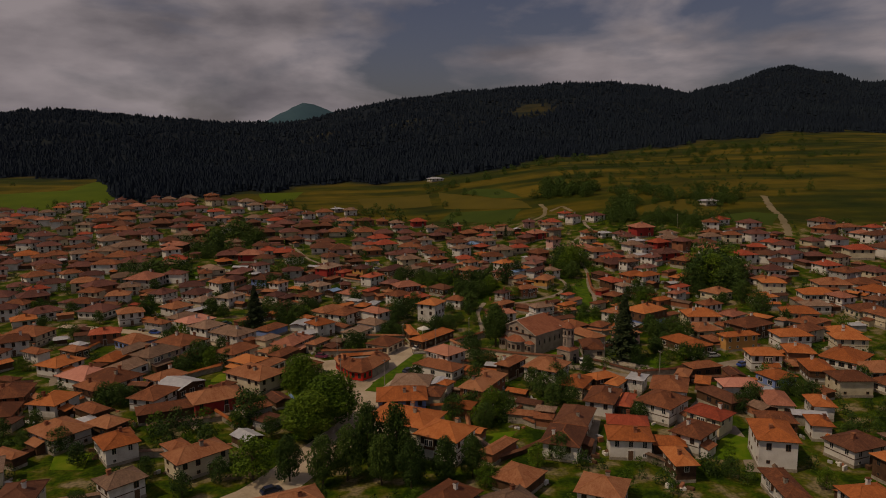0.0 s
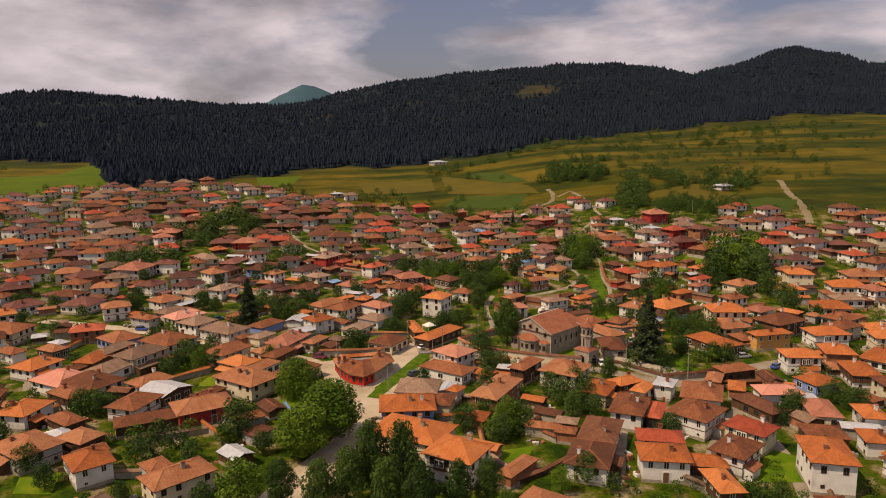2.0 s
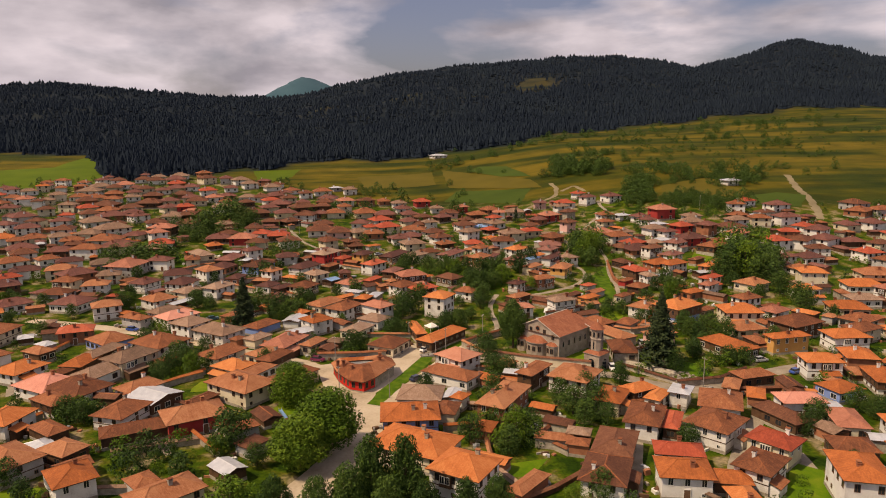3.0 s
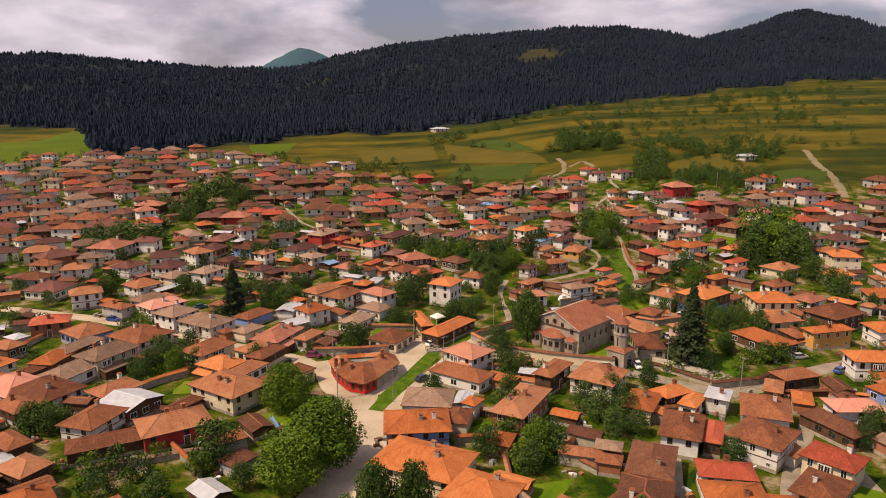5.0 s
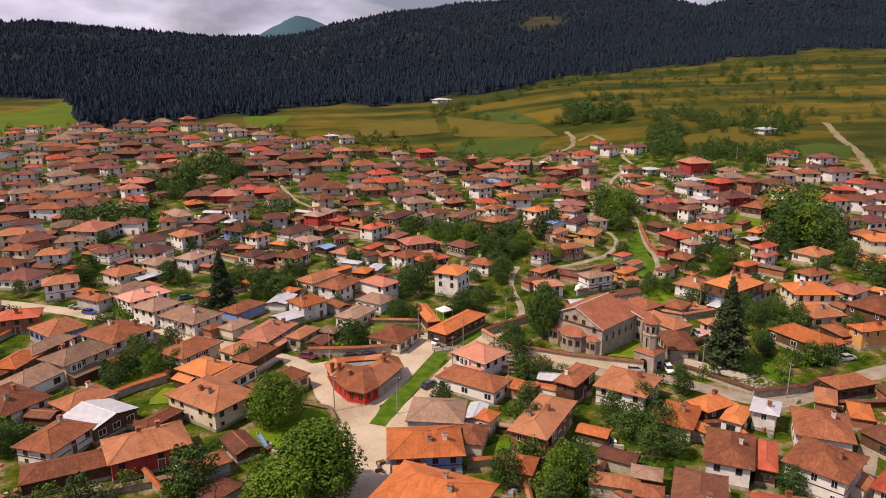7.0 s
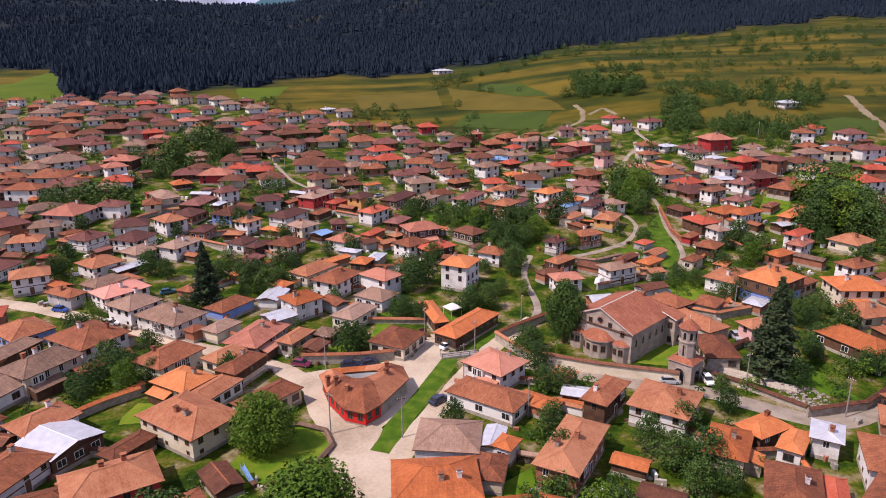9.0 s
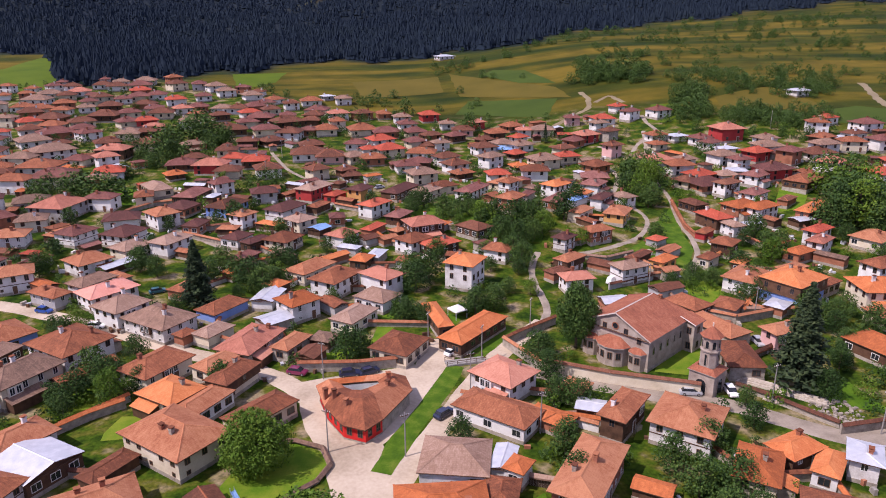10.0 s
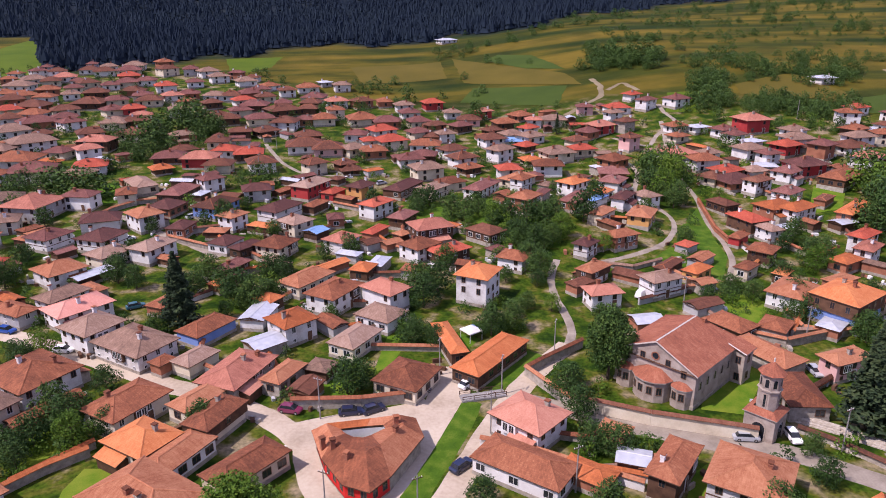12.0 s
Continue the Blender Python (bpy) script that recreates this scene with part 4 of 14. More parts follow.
band("road", [(25.5, 224.1), (33.6, 219.4), (45.9, 211.4), (57.8, 205.5), (66.4, 203.7), (71.6, 197.3), (74.8, 193.9), (82.9, 187.4), (94.4, 191.4), (110.0, 198.3), (128.0, 203.1)], 6, LANE, 0.07, "dusty street along the church wall", "road", soft=0.25)
band("lane", [(100.8, 386.8), (103.3, 374.3), (102.6, 363.5), (96.7, 350.8), (91.8, 340.8), (92.7, 327.8), (94.6, 314.6), (92.6, 306.7), (84.3, 294.5), (73.7, 288.5), (64.7, 285.1), (56.2, 282.9)], 2.3, LANE, 0.07, "pale lane bending above the creek", "lane", soft=0.25)
band("lane", [(135.7, 423.3), (115.5, 363.0), (110.6, 332.4), (103.3, 309.6), (100.9, 292.3), (97.5, 281.0), (90.0, 269.5)], 2.3, LANE, 0.08, "pale lane along the creek bank", "lane", soft=0.25)
band("lane", [(108.4, 408.8), (117.6, 390.5), (125.9, 405.2), (142.3, 420.1), (141.8, 434.9), (144.8, 449.2)], 2.5, LANE, 0.08, "pale village lane", "lane", soft=0.25)
band("track", [(99.7, 453.5), (116.2, 470.6), (125.7, 477.0), (133.1, 502.7), (132.9, 519.2)], 3.5, FIELD['earth'], 0.1, "dusty field track", "track", soft=0.6)
band("track", [(132.5, 488.4), (144.9, 501.3), (145.6, 479.2)], 3, FIELD['earth'], 0.12, "dusty field track", "track", soft=0.6)
band("track", [(295.8, 492.2), (275.0, 446.9), (268.3, 424.5), (255.1, 396.4), (244.1, 376.8)], 5, FIELD['earth'], 0.1, "pale eroded track on the hillside", "track", soft=1.0)
band("lane", [(92.7, 172.2), (82.1, 160.6), (75.3, 151.6), (69.3, 142.5)], 4, LANE, 0.07, "dusty lane between houses", "lane", soft=0.25)
band("lane", [(59.0, 165.2), (54.9, 154.3), (48.4, 138.5)], 3.2, LANE, 0.07, "grey lane between houses", "lane", soft=0.25)
band("lane", [(88.6, 152.6), (87.4, 143.7), (83.4, 134.0), (81.2, 128.3)], 3.5, LANE, 0.07, "paved path through a yard", "lane", soft=0.25)
band("lane", [(-93.7, 210.4), (-88.4, 209.7), (-104.1, 235.0)], 8, LANE, 0.07, "dusty yard", "lane", soft=0.25)
band("lane", [(-40.0, 304.5), (-51.7, 316.9), (-57.7, 322.3), (-79.0, 345.5), (-87.1, 343.6)], 3.5, LANE, 0.07, "dusty lane between garden walls", "lane", soft=0.25)
band("lane", [(-42.0, 433.4), (-31.8, 401.3), (-21.8, 384.5), (-4.6, 381.2)], 2.2, LANE, 0.07, "pale village lane", "lane", soft=0.25)
band("path", [(-41.5, 168.4), (-48.8, 178.0), (-49.0, 185.9)], 2.5, LANE, 0.07, "dusty path", "path", soft=0.25)
band("creek_bed", [(1.2, 189.6), (6.6, 201.8), (11.6, 211.2), (17.7, 223.8)], 5, VERGE, 0.13, "overgrown green creek bed", "creek", soft=0.4)
band("creek_bed", [(21.8, 227.6), (28.5, 235.3), (33.2, 240.6)], 4.5, VERGE, 0.13, "overgrown green creek bed", "creek", soft=0.4)
patch("lawn", [(-56.2, 222.6), (-49.2, 228.6), (-45.1, 213.6), (-56.1, 212.2)], LAWN, 0.036, "mown green garden lawn", "lawn", step=6)
patch("lawn", [(-44.6, 212.1), (-38.5, 211.4), (-37.7, 204.7), (-45.8, 204.4), (-46.0, 207.0)], LAWN, 0.042, "mown green garden lawn", "lawn", step=6)
patch("lawn", [(-11.2, 231.6), (-6.2, 241.9), (0.4, 238.8), (-3.9, 228.7), (-10.0, 228.5)], LAWN, 0.048, "mown green garden lawn", "lawn", step=6)
patch("lawn", [(59.9, 220.8), (77.6, 236.1), (77.2, 229.1), (64.2, 213.8), (57.3, 216.4)], LAWN, 0.054, "mown green garden lawn", "lawn", step=6)
patch("lawn", [(76.5, 252.4), (90.5, 267.7), (92.8, 256.1), (86.8, 248.0), (79.3, 246.3)], LAWN, 0.06, "mown green garden lawn", "lawn", step=6)
patch("lawn", [(47.8, 199.5), (51.6, 201.8), (47.4, 193.1), (44.1, 193.5)], LAWN, 0.066, "mown green garden lawn", "lawn", step=6)
patch("lawn", [(16.1, 175.6), (25.8, 181.8), (25.4, 174.4), (16.2, 173.2)], LAWN, 0.072, "mown green garden lawn", "lawn", step=6)
patch("lawn", [(85.2, 149.0), (89.3, 144.7), (84.5, 133.9), (75.5, 135.1)], LAWN, 0.078, "mown green garden lawn", "lawn", step=6)
patch("lawn", [(82.0, 202.6), (93.9, 194.9), (93.2, 207.7), (88.3, 211.9)], LAWN, 0.03, "mown green garden lawn", "lawn", step=6)
patch("lawn", [(39.1, 166.8), (44.7, 162.5), (51.3, 171.1), (44.7, 174.0)], LAWN, 0.036, "mown green garden lawn", "lawn", step=6)
patch("lawn", [(26.8, 155.3), (36.8, 156.7), (31.6, 149.7), (25.9, 150.5)], LAWN, 0.042, "mown green garden lawn", "lawn", step=6)
patch("lawn", [(153.0, 333.6), (167.0, 336.0), (149.8, 313.3), (137.1, 311.0)], LAWN, 0.048, "mown green garden lawn", "lawn", step=6)
patch("lawn", [(-98.7, 385.4), (-88.3, 377.3), (-79.5, 360.2), (-88.1, 355.1)], LAWN, 0.054, "mown green garden lawn", "lawn", step=6)
patch("lawn", [(-56.8, 224.1), (-50.0, 223.2), (-51.2, 213.8), (-56.4, 214.5)], LAWN, 0.06, "mown green garden lawn", "lawn", step=6)
patch("lawn", [(-71.1, 159.4), (-62.7, 157.2), (-61.1, 148.4), (-68.5, 149.4)], LAWN, 0.066, "mown green garden lawn", "lawn", step=6)
patch("lawn", [(97.0, 245.2), (98.2, 241.0), (94.2, 238.9), (91.1, 241.9)], LAWN, 0.072, "mown green garden lawn", "lawn", step=6)
patch("lawn", [(-23.3, 189.3), (-19.1, 199.6), (-12.7, 199.4), (-8.4, 196.8), (-7.1, 192.4), (-8.9, 188.7), (-13.5, 185.2), (-22.0, 181.0)], LAWN, 0.078, "mown green garden lawn", "lawn", step=6)
patch("lawn", [(6.1, 261.6), (10.7, 255.2), (3.7, 238.4), (0.4, 236.5)], LAWN, 0.03, "mown green garden lawn", "lawn", step=6)
patch("lawn", [(15.3, 246.6), (19.0, 251.4), (23.4, 248.2), (18.9, 242.4)], LAWN, 0.036, "mown green garden lawn", "lawn", step=6)
patch("field", [(55.5, 506.3), (68.2, 540.7), (117.6, 512.0), (100.7, 473.2)], FIELD["green"], 0.162, "dark green crop field", "field", step=6)
patch("field", [(88.2, 624.1), (101.0, 638.0), (121.2, 617.7), (128.4, 556.7), (107.6, 575.5)], FIELD["green"], 0.168, "dark green crop field", "field", step=6)
patch("field", [(231.4, 431.3), (255.4, 437.9), (270.4, 429.6), (249.5, 403.1), (219.0, 409.7)], FIELD["green"], 0.174, "dark green crop field", "field", step=6)
patch("field", [(192.5, 466.9), (235.0, 486.6), (238.2, 442.3), (225.2, 423.0), (211.5, 437.2), (185.9, 448.2)], FIELD["gold"], 0.18, "yellow dry meadow", "field", step=6)
patch("field", [(-5.1, 628.1), (59.9, 639.5), (56.2, 575.6), (2.0, 566.6)], FIELD["gold"], 0.186, "yellow dry meadow", "field", step=6)
patch("field", [(69.0, 646.6), (85.0, 617.0), (124.9, 544.3), (124.9, 509.3), (64.4, 556.7)], FIELD["gold"], 0.192, "yellow mown meadow", "field", step=6)
patch("field", [(-261.3, 687.6), (-224.6, 684.4), (-205.5, 623.0), (-225.9, 604.7)], FIELD["fresh"], 0.198, "fresh green meadow", "field", step=6)
patch("field", [(156.1, 466.1), (172.6, 463.2), (154.1, 428.8), (142.9, 434.4)], FIELD["fresh"], 0.15, "fresh green meadow", "field", step=6)
patch("field", [(-96.9, 673.5), (-56.1, 678.5), (-59.8, 632.7), (-82.1, 602.2)], FIELD["fresh"], 0.156, "fresh green meadow", "field", step=6)
patch("field", [(-361.7, 690.8), (-284.7, 721.5), (-297.1, 915.3), (-214.9, 657.1), (-244.5, 594.0), (-308.5, 586.1)], FIELD["fresh"], 0.172, "fresh green meadow", "field", step=6)
patch("creek_bank", [(95.2, 308.5), (109.1, 325.8), (100.1, 298.7), (97.5, 284.8), (88.9, 270.3), (84.2, 277.8), (75.3, 284.2), (86.8, 294.5)], VERGE, 0.048, "overgrown green creek bank", "grass", step=6)
patch("garden_slope", [(11.5, 342.8), (44.4, 339.4), (44.0, 319.1), (58.3, 306.7), (53.1, 293.7), (39.4, 296.6), (31.0, 325.9), (18.8, 310.8), (12.9, 322.3)], VERGE, 0.054, "overgrown green garden slope", "grass", step=6)


# ---- church, bell tower, red corner house ----
def arch_mesh(w, hh, mat):
    """A round-headed opening: raised surround, dark inside. Origin at the sill."""
    k = Mesh()
    n = 8
    arc = [(w / 2 * math.cos(math.pi * i / n), hh - w / 2 + w / 2 * math.sin(math.pi * i / n)) for i in range(n + 1)]
    inner = [(w / 2, 0)] + arc + [(-w / 2, 0)]
    s = (w + 0.3) / w
    outer = [(w / 2 + 0.15, 0)] + [(x * s, hh - w / 2 + (z - hh + w / 2) * s) for x, z in arc] + [(-w / 2 - 0.15, 0)]
    k.face([(x, -0.03, z) for x, z in reversed(inner)], GLASS)
    for i in range(len(inner) - 1):
        (a, b), (c, d), (e, f), (g, j) = inner[i], inner[i + 1], outer[i + 1], outer[i]
        k.face([(a, -0.12, b), (c, -0.12, d), (e, -0.12, f), (g, -0.12, j)], mat)
        k.face([(g, -0.12, j), (e, -0.12, f), (e, 0.02, f), (g, 0.02, j)], mat)
        k.face([(a, -0.12, b), (a, -0.03, b), (c, -0.03, d), (c, -0.12, d)], mat)
    return k.data("window")


CHURCH_WALL = material("pale_church_stone", ((0.25, (0.20, 0.155, 0.125)), (0.5, (0.34, 0.28, 0.235)), (0.75, (0.46, 0.395, 0.34))), 0.6, 4, 0.95, 0.5, 3)


def church():
    ob = thing("church", pose(57.3, 227.6, h(58, 226) - 0.1, 0, 0, 38), "pale stone village church under a broad red tiled roof", "church")
    a, b, e, top, f = 10.0, 7.9, 7.2, 11.0, -8.3
    k = Mesh()
    k.box(f, a, -b, b, -1, e, CHURCH_WALL, top=False)
    k.face([(f, b, e), (f, -b, e), (f, 0, top - 0.15)], CHURCH_WALL)
    k.box(f - 0.12, a + 0.12, -b - 0.12, b + 0.12, -1, 0.8, PLASTER["stone"])
    part("wall", k, ob)
    r = Mesh()
    o, back = 0.45, a - 4.0
    A, B, C, D = (f - o, -b - o, e - 0.2), (a + o, -b - o, e - 0.2), (a + o, b + o, e - 0.2), (f - o, b + o, e - 0.2)
    R0, R1 = (f - o, 0, top), (back, 0, top)
    t = TILE["church"]
    r.slope([A, B, R1, R0], t)
    r.slope([C, D, R0, R1], t)
    r.slope([B, C, R1], t)
    low = [(p[0], p[1], p[2] - 0.25) for p in (A, B, C, D)]
    for p, q, s, w in ((A, B, low[1], low[0]), (B, C, low[2], low[1]), (C, D, low[3], low[2])):
        r.face([w, s, q, p], CHURCH_WALL)
    r.face([low[0], A, R0, (R0[0], 0, top - 0.3)], MORTAR)
    r.face([R0, D, low[3], (R0[0], 0, top - 0.3)], MORTAR)
    r.face(low[::-1], PLASTER["wood"])
    roof = part("roof", r, ob)
    for p, q, mat in ((R0, R1, MORTAR), (R1, B, t), (R1, C, t)):
        m = Mesh()
        P, Q = Vector(p), Vector(q)
        s = (Q - P).cross(Vector((0, 0, 1))).normalized() * 0.17
        u = Vector((0, 0, 0.13))
        m.face([P - s, Q - s, Q + u, P + u], mat)
        m.face([Q + s, P + s, P + u, Q + u], mat)
        part("ridge", m, roof, label="pale mortared ridge line" if mat is MORTAR else "")
    tall, small = arch_mesh(0.75, 1.7, CHURCH_WALL), WINDOW[("tall", "dark")]
    for yc, deep, half, wall_top in ((0, 3.1, 3.5, 4.3), (-5.5, 1.5, 1.9, 3.9), (5.5, 1.5, 1.9, 3.9)):
        w, ap = Mesh(), Mesh()
        n = 7 if half > 3 else 5
        arc = [(f - deep * math.sin(math.pi * i / (n - 1)), yc + half * math.cos(math.pi * i / (n - 1))) for i in range(n)]
        for p, q in zip(arc, arc[1:]):
            w.face([(*p, -1), (*q, -1), (*q, wall_top), (*p, wall_top)], CHURCH_WALL)
            ex = lambda v: (f + (v[0] - f) * 1.13, yc + (v[1] - yc) * 1.1)
            up = wall_top + 0.38 * deep + 0.25
            ap.slope([(*ex(p), wall_top), (*ex(q), wall_top), (f, yc + (q[1] - yc) * 0.4, up), (f, yc + (p[1] - yc) * 0.4, up)], t)
            ap.face([(*ex(p), wall_top - 0.22), (*ex(q), wall_top - 0.22), (*ex(q), wall_top), (*ex(p), wall_top)], CHURCH_WALL)
        apse = part("apse", w, ob)
        part("apse_roof", ap, ob)
        for i in range(1, n - 2):
            p, q = Vector((*arc[i], 0)), Vector((*arc[i + 1], 0))
            mid, d = (p + q) / 2, (q - p)
            part("window", small, ob, pose(mid.x - 0.02, mid.y, 2.4, 0, 0, math.degrees(math.atan2(d.y, d.x))))
    for y, z in ((-5.6, 6.2), (-2.5, 7.2), (2.5, 7.2), (5.6, 6.2)):
        part("window", small, ob, pose(f, y, z, 0, 0, -90))
    k = Mesh()
    n = 14
    ring = [(0.62 * math.cos(2 * math.pi * i / n), 0.62 * math.sin(2 * math.pi * i / n)) for i in range(n)]
    k.face([(x, -0.03, z) for x, z in reversed(ring)], GLASS)
    for i in range(n):
        (x, z), (xx, zz) = ring[i], ring[(i + 1) % n]
        k.face([(x, -0.1, z), (xx, -0.1, zz), (xx * 1.35, -0.1, zz * 1.35), (x * 1.35, -0.1, z * 1.35)], PLASTER["brick"])
    part("round_window", k, ob, pose(f, 0, 7.9, 0, 0, -90))
    for x in (-6.4, -3.6, -0.8, 2.0, 4.6):
        part("window", tall, ob, pose(x, -b, 3.4))
    g = Mesh()
    g.box(6.1, 9.9, -b - 2.3, -b + 0.1, -1, 6.6, CHURCH_WALL)
    part("porch", g, ob)
    pr = Mesh()
    P = [(5.7, -b - 2.7, 6.6), (10.3, -b - 2.7, 6.6), (10.3, -b + 0.9, 7.75), (5.7, -b + 0.9, 7.75)]
    pr.slope(P, t)
    pr.face([(x, y, z - 0.2) for x, y, z in reversed(P)], PLASTER["wood"])
    pr.face([(P[0][0], P[0][1], 6.4), (P[1][0], P[1][1], 6.4), P[1], P[0]], CHURCH_WALL)
    pr.face([(P[0][0] - 0.05, y, z) for x, y, z in (P[0], P[3])] + [(P[0][0] + 0.2, y, z + 0.06) for x, y, z in (P[3], P[0])], MORTAR)
    part("porch_roof", pr, ob)
    for z in (1.6, 5.0):
        part("window", small, ob, pose(8.0, -b - 2.3, z))
        part("window", small, ob, pose(6.1, -b - 1.2, z, 0, 0, -90))
    part("chimney", CHIMNEY[0], ob, pose(6.4, -1.6, 9.6))
    HOUSES.append((58, 226, 13, 0, 0, 19, 16))


def tower():
    ob = thing("bell_tower", pose(64.3, 208.6, h(64, 208) - 0.1, 0, 0, 38), "pale stone octagonal bell tower on an arched gatehouse", "bell tower")
    base = Mesh()
    base.box(-2.5, 2.5, -2.5, 2.5, -1, 4.7, CHURCH_WALL)
    part("gatehouse", base, ob)
    sk = Mesh()
    for i in range(4):
        m = Matrix.Rotation(i * math.pi / 2, 3, "Z")
        q = [m @ Vector(p) for p in ((-2.8, -2.8, 4.6), (2.8, -2.8, 4.6), (1.6, -1.6, 5.4), (-1.6, -1.6, 5.4))]
        sk.slope(q, TILE["church"])
        q = [m @ Vector(p) for p in ((-2.8, -2.8, 4.45), (2.8, -2.8, 4.45), (2.8, -2.8, 4.6), (-2.8, -2.8, 4.6))]
        sk.face(q, CHURCH_WALL)
    part("skirt_roof", sk, ob)
    octo = lambda r: [(r * math.cos(math.pi / 8 + i * math.pi / 4), r * math.sin(math.pi / 8 + i * math.pi / 4)) for i in range(8)]
    s = Mesh()
    s.prism(octo(1.72), 4.6, 8.5, CHURCH_WALL)
    part("shaft", s, ob)
    s = Mesh()
    s.prism(octo(1.66), 8.75, 11.3, CHURCH_WALL)
    part("belfry", s, ob)
    for r, z, zz in ((1.95, 8.5, 8.75), (1.9, 11.3, 11.5)):
        s = Mesh()
        s.prism(octo(r), z, zz, CHURCH_WALL)
        s.face([(*p, z) for p in reversed(octo(r))], CHURCH_WALL)
        part("cornice", s, ob)
    c = Mesh()
    o = octo(2.25)
    for i in range(8):
        c.slope([(*o[i], 11.5), (*o[(i + 1) % 8], 11.5), (0, 0, 13.4)], TILE["church"])
    c.face([(*p, 11.5) for p in reversed(o)], PLASTER["wood"])
    c.prism(octo(0.12), 13.2, 14.0, MORTAR)
    part("cap", c, ob, label="red tiled octagonal cap")
    bell, slit = arch_mesh(0.62, 1.5, CHURCH_WALL), arch_mesh(0.4, 2.3, CHURCH_WALL)
    for i in range(8):
        an = i * 45
        d = 1.66 * math.cos(math.pi / 8)
        rot = pose(0, 0, 0, 0, 0, an)
        part("window", bell, ob, rot @ pose(0, -d, 9.2))
        if i % 2 == 0:
            part("window", slit, ob, rot @ pose(0, -1.72 * math.cos(math.pi / 8), 5.7))
    gate = arch_mesh(2.1, 3.2, CHURCH_WALL)
    for an in (0, -90):
        part("archway", gate, ob, pose(0, 0, 0, 0, 0, an) @ pose(0, -2.5, 0))


SQUARE_RED = material("bright_red_boards", ((0.25, (0.46, 0.02, 0.018)), (0.7, (0.64, 0.04, 0.032))), 0.35, 4, 0.8, 0.15, 5)


def corner_house():
    """A wedge of low wings round a small yard, red walls to the square."""
    P = [(-9.9, 213.6), (-8.0, 205.9), (-4.8, 199.4), (-0.9, 197.2), (2.2, 200.4), (7.9, 209.8), (7.0, 215.2), (0.5, 215.2)]
    cx, cy = -0.6, 208.6
    ob = thing("corner_house", pose(cx, cy, h(cx, cy)), "wedge-shaped low red-walled house with orange tiled wings", "house")
    HOUSES.append((cx, cy, 11, 0, 0, 18, 18))
    P = [(x - cx, y - cy) for x, y in P]
    at = lambda s, z: [(x * s, y * s, z) for x, y in P]
    yard = lambda s, z: [(0.40 * x * s - 0.9, 0.17 * y * s + 3.0, z) for x, y in P]
    n = len(P)
    w = Mesh()
    for i in range(n):
        j = (i + 1) % n
        mat = SQUARE_RED if i in (0, 1, 2, 3) else PLASTER["stone"]
        a, b = at(0.93, -1), at(0.93, 3.1)
        w.face([a[i], a[j], b[j], b[i]], mat)
        c, d = yard(1.04, -1), yard(1.04, 3.4)
        w.face([c[j], c[i], d[i], d[j]], PLASTER["white"])
    part("wall", w, ob)
    f = Mesh()
    for i in range(4):
        a, b = at(0.945, 0.0), at(0.945, 0.4)
        f.face([a[i], a[i + 1], b[i + 1], b[i]], PLASTER["stone"])
    part("footing", f, ob)
    e, y = at(1.0, 3.1), yard(1.0, 3.8)
    r = [tuple(p[k] * 0.48 + q[k] * 0.52 for k in (0, 1)) + (4.1 + 0.11 * math.hypot(p[0] - q[0], p[1] - q[1]),) for p, q in zip(e, y)]
    lo, yl = at(1.0, 2.92), yard(1.0, 3.6)
    for i in range(n):
        j = (i + 1) % n
        k = Mesh()
        t = TILE["brown"] if i in (3, 4, 5) else TILE["orange"] if i == 7 else TILE["corner"]
        k.slope([e[i], e[j], r[j], r[i]], t)
        k.slope([y[j], y[i], r[i], r[j]], t)
        k.face([lo[i], lo[j], e[j], e[i]], PLASTER["wood"])
        k.face([lo[j], lo[i], yl[i], yl[j]], PLASTER["wood"])
        k.face([yl[j], yl[i], y[i], y[j]], PLASTER["wood"])
        part("roof_wing", k, ob)
    for i in range(4):
        (x0, y0), (x1, y1) = P[i], P[i + 1]
        d = math.hypot(x1 - x0, y1 - y0) * 0.93
        cnt = max(1, int(d / 1.7))
        for q in range(cnt):
            s = (q + 0.5) / cnt
            part("window", WINDOW[("tall", "dark")], ob, pose((x0 + (x1 - x0) * s) * 0.93, (y0 + (y1 - y0) * s) * 0.93, 1.75, 0, 0, math.degrees(math.atan2(y1 - y0, x1 - x0))))
    for x, yy, z in ((-7.2, -0.8, 5.1), (-5.6, -2.0, 5.5), (-3.5, -5.2, 5.3), (4.2, 3.2, 5.4), (4.0, 0.5, 5.3)):
        part("chimney", CHIMNEY[0], ob, pose(x, yy, z - 0.8, 0, 0, rnd.uniform(0, 90)))
    patch("yard", [(cx + x, cy + y) for x, y, _ in yard(1.1, 0)], LAWN, 0.05, "small grassy inner yard", "yard")


TILE["church"] = tile_material("church_tiles", (0.17, 0.06, 0.038), (0.32, 0.11, 0.062), (0.45, 0.20, 0.12), 0.0)
church()
tower()
corner_house()


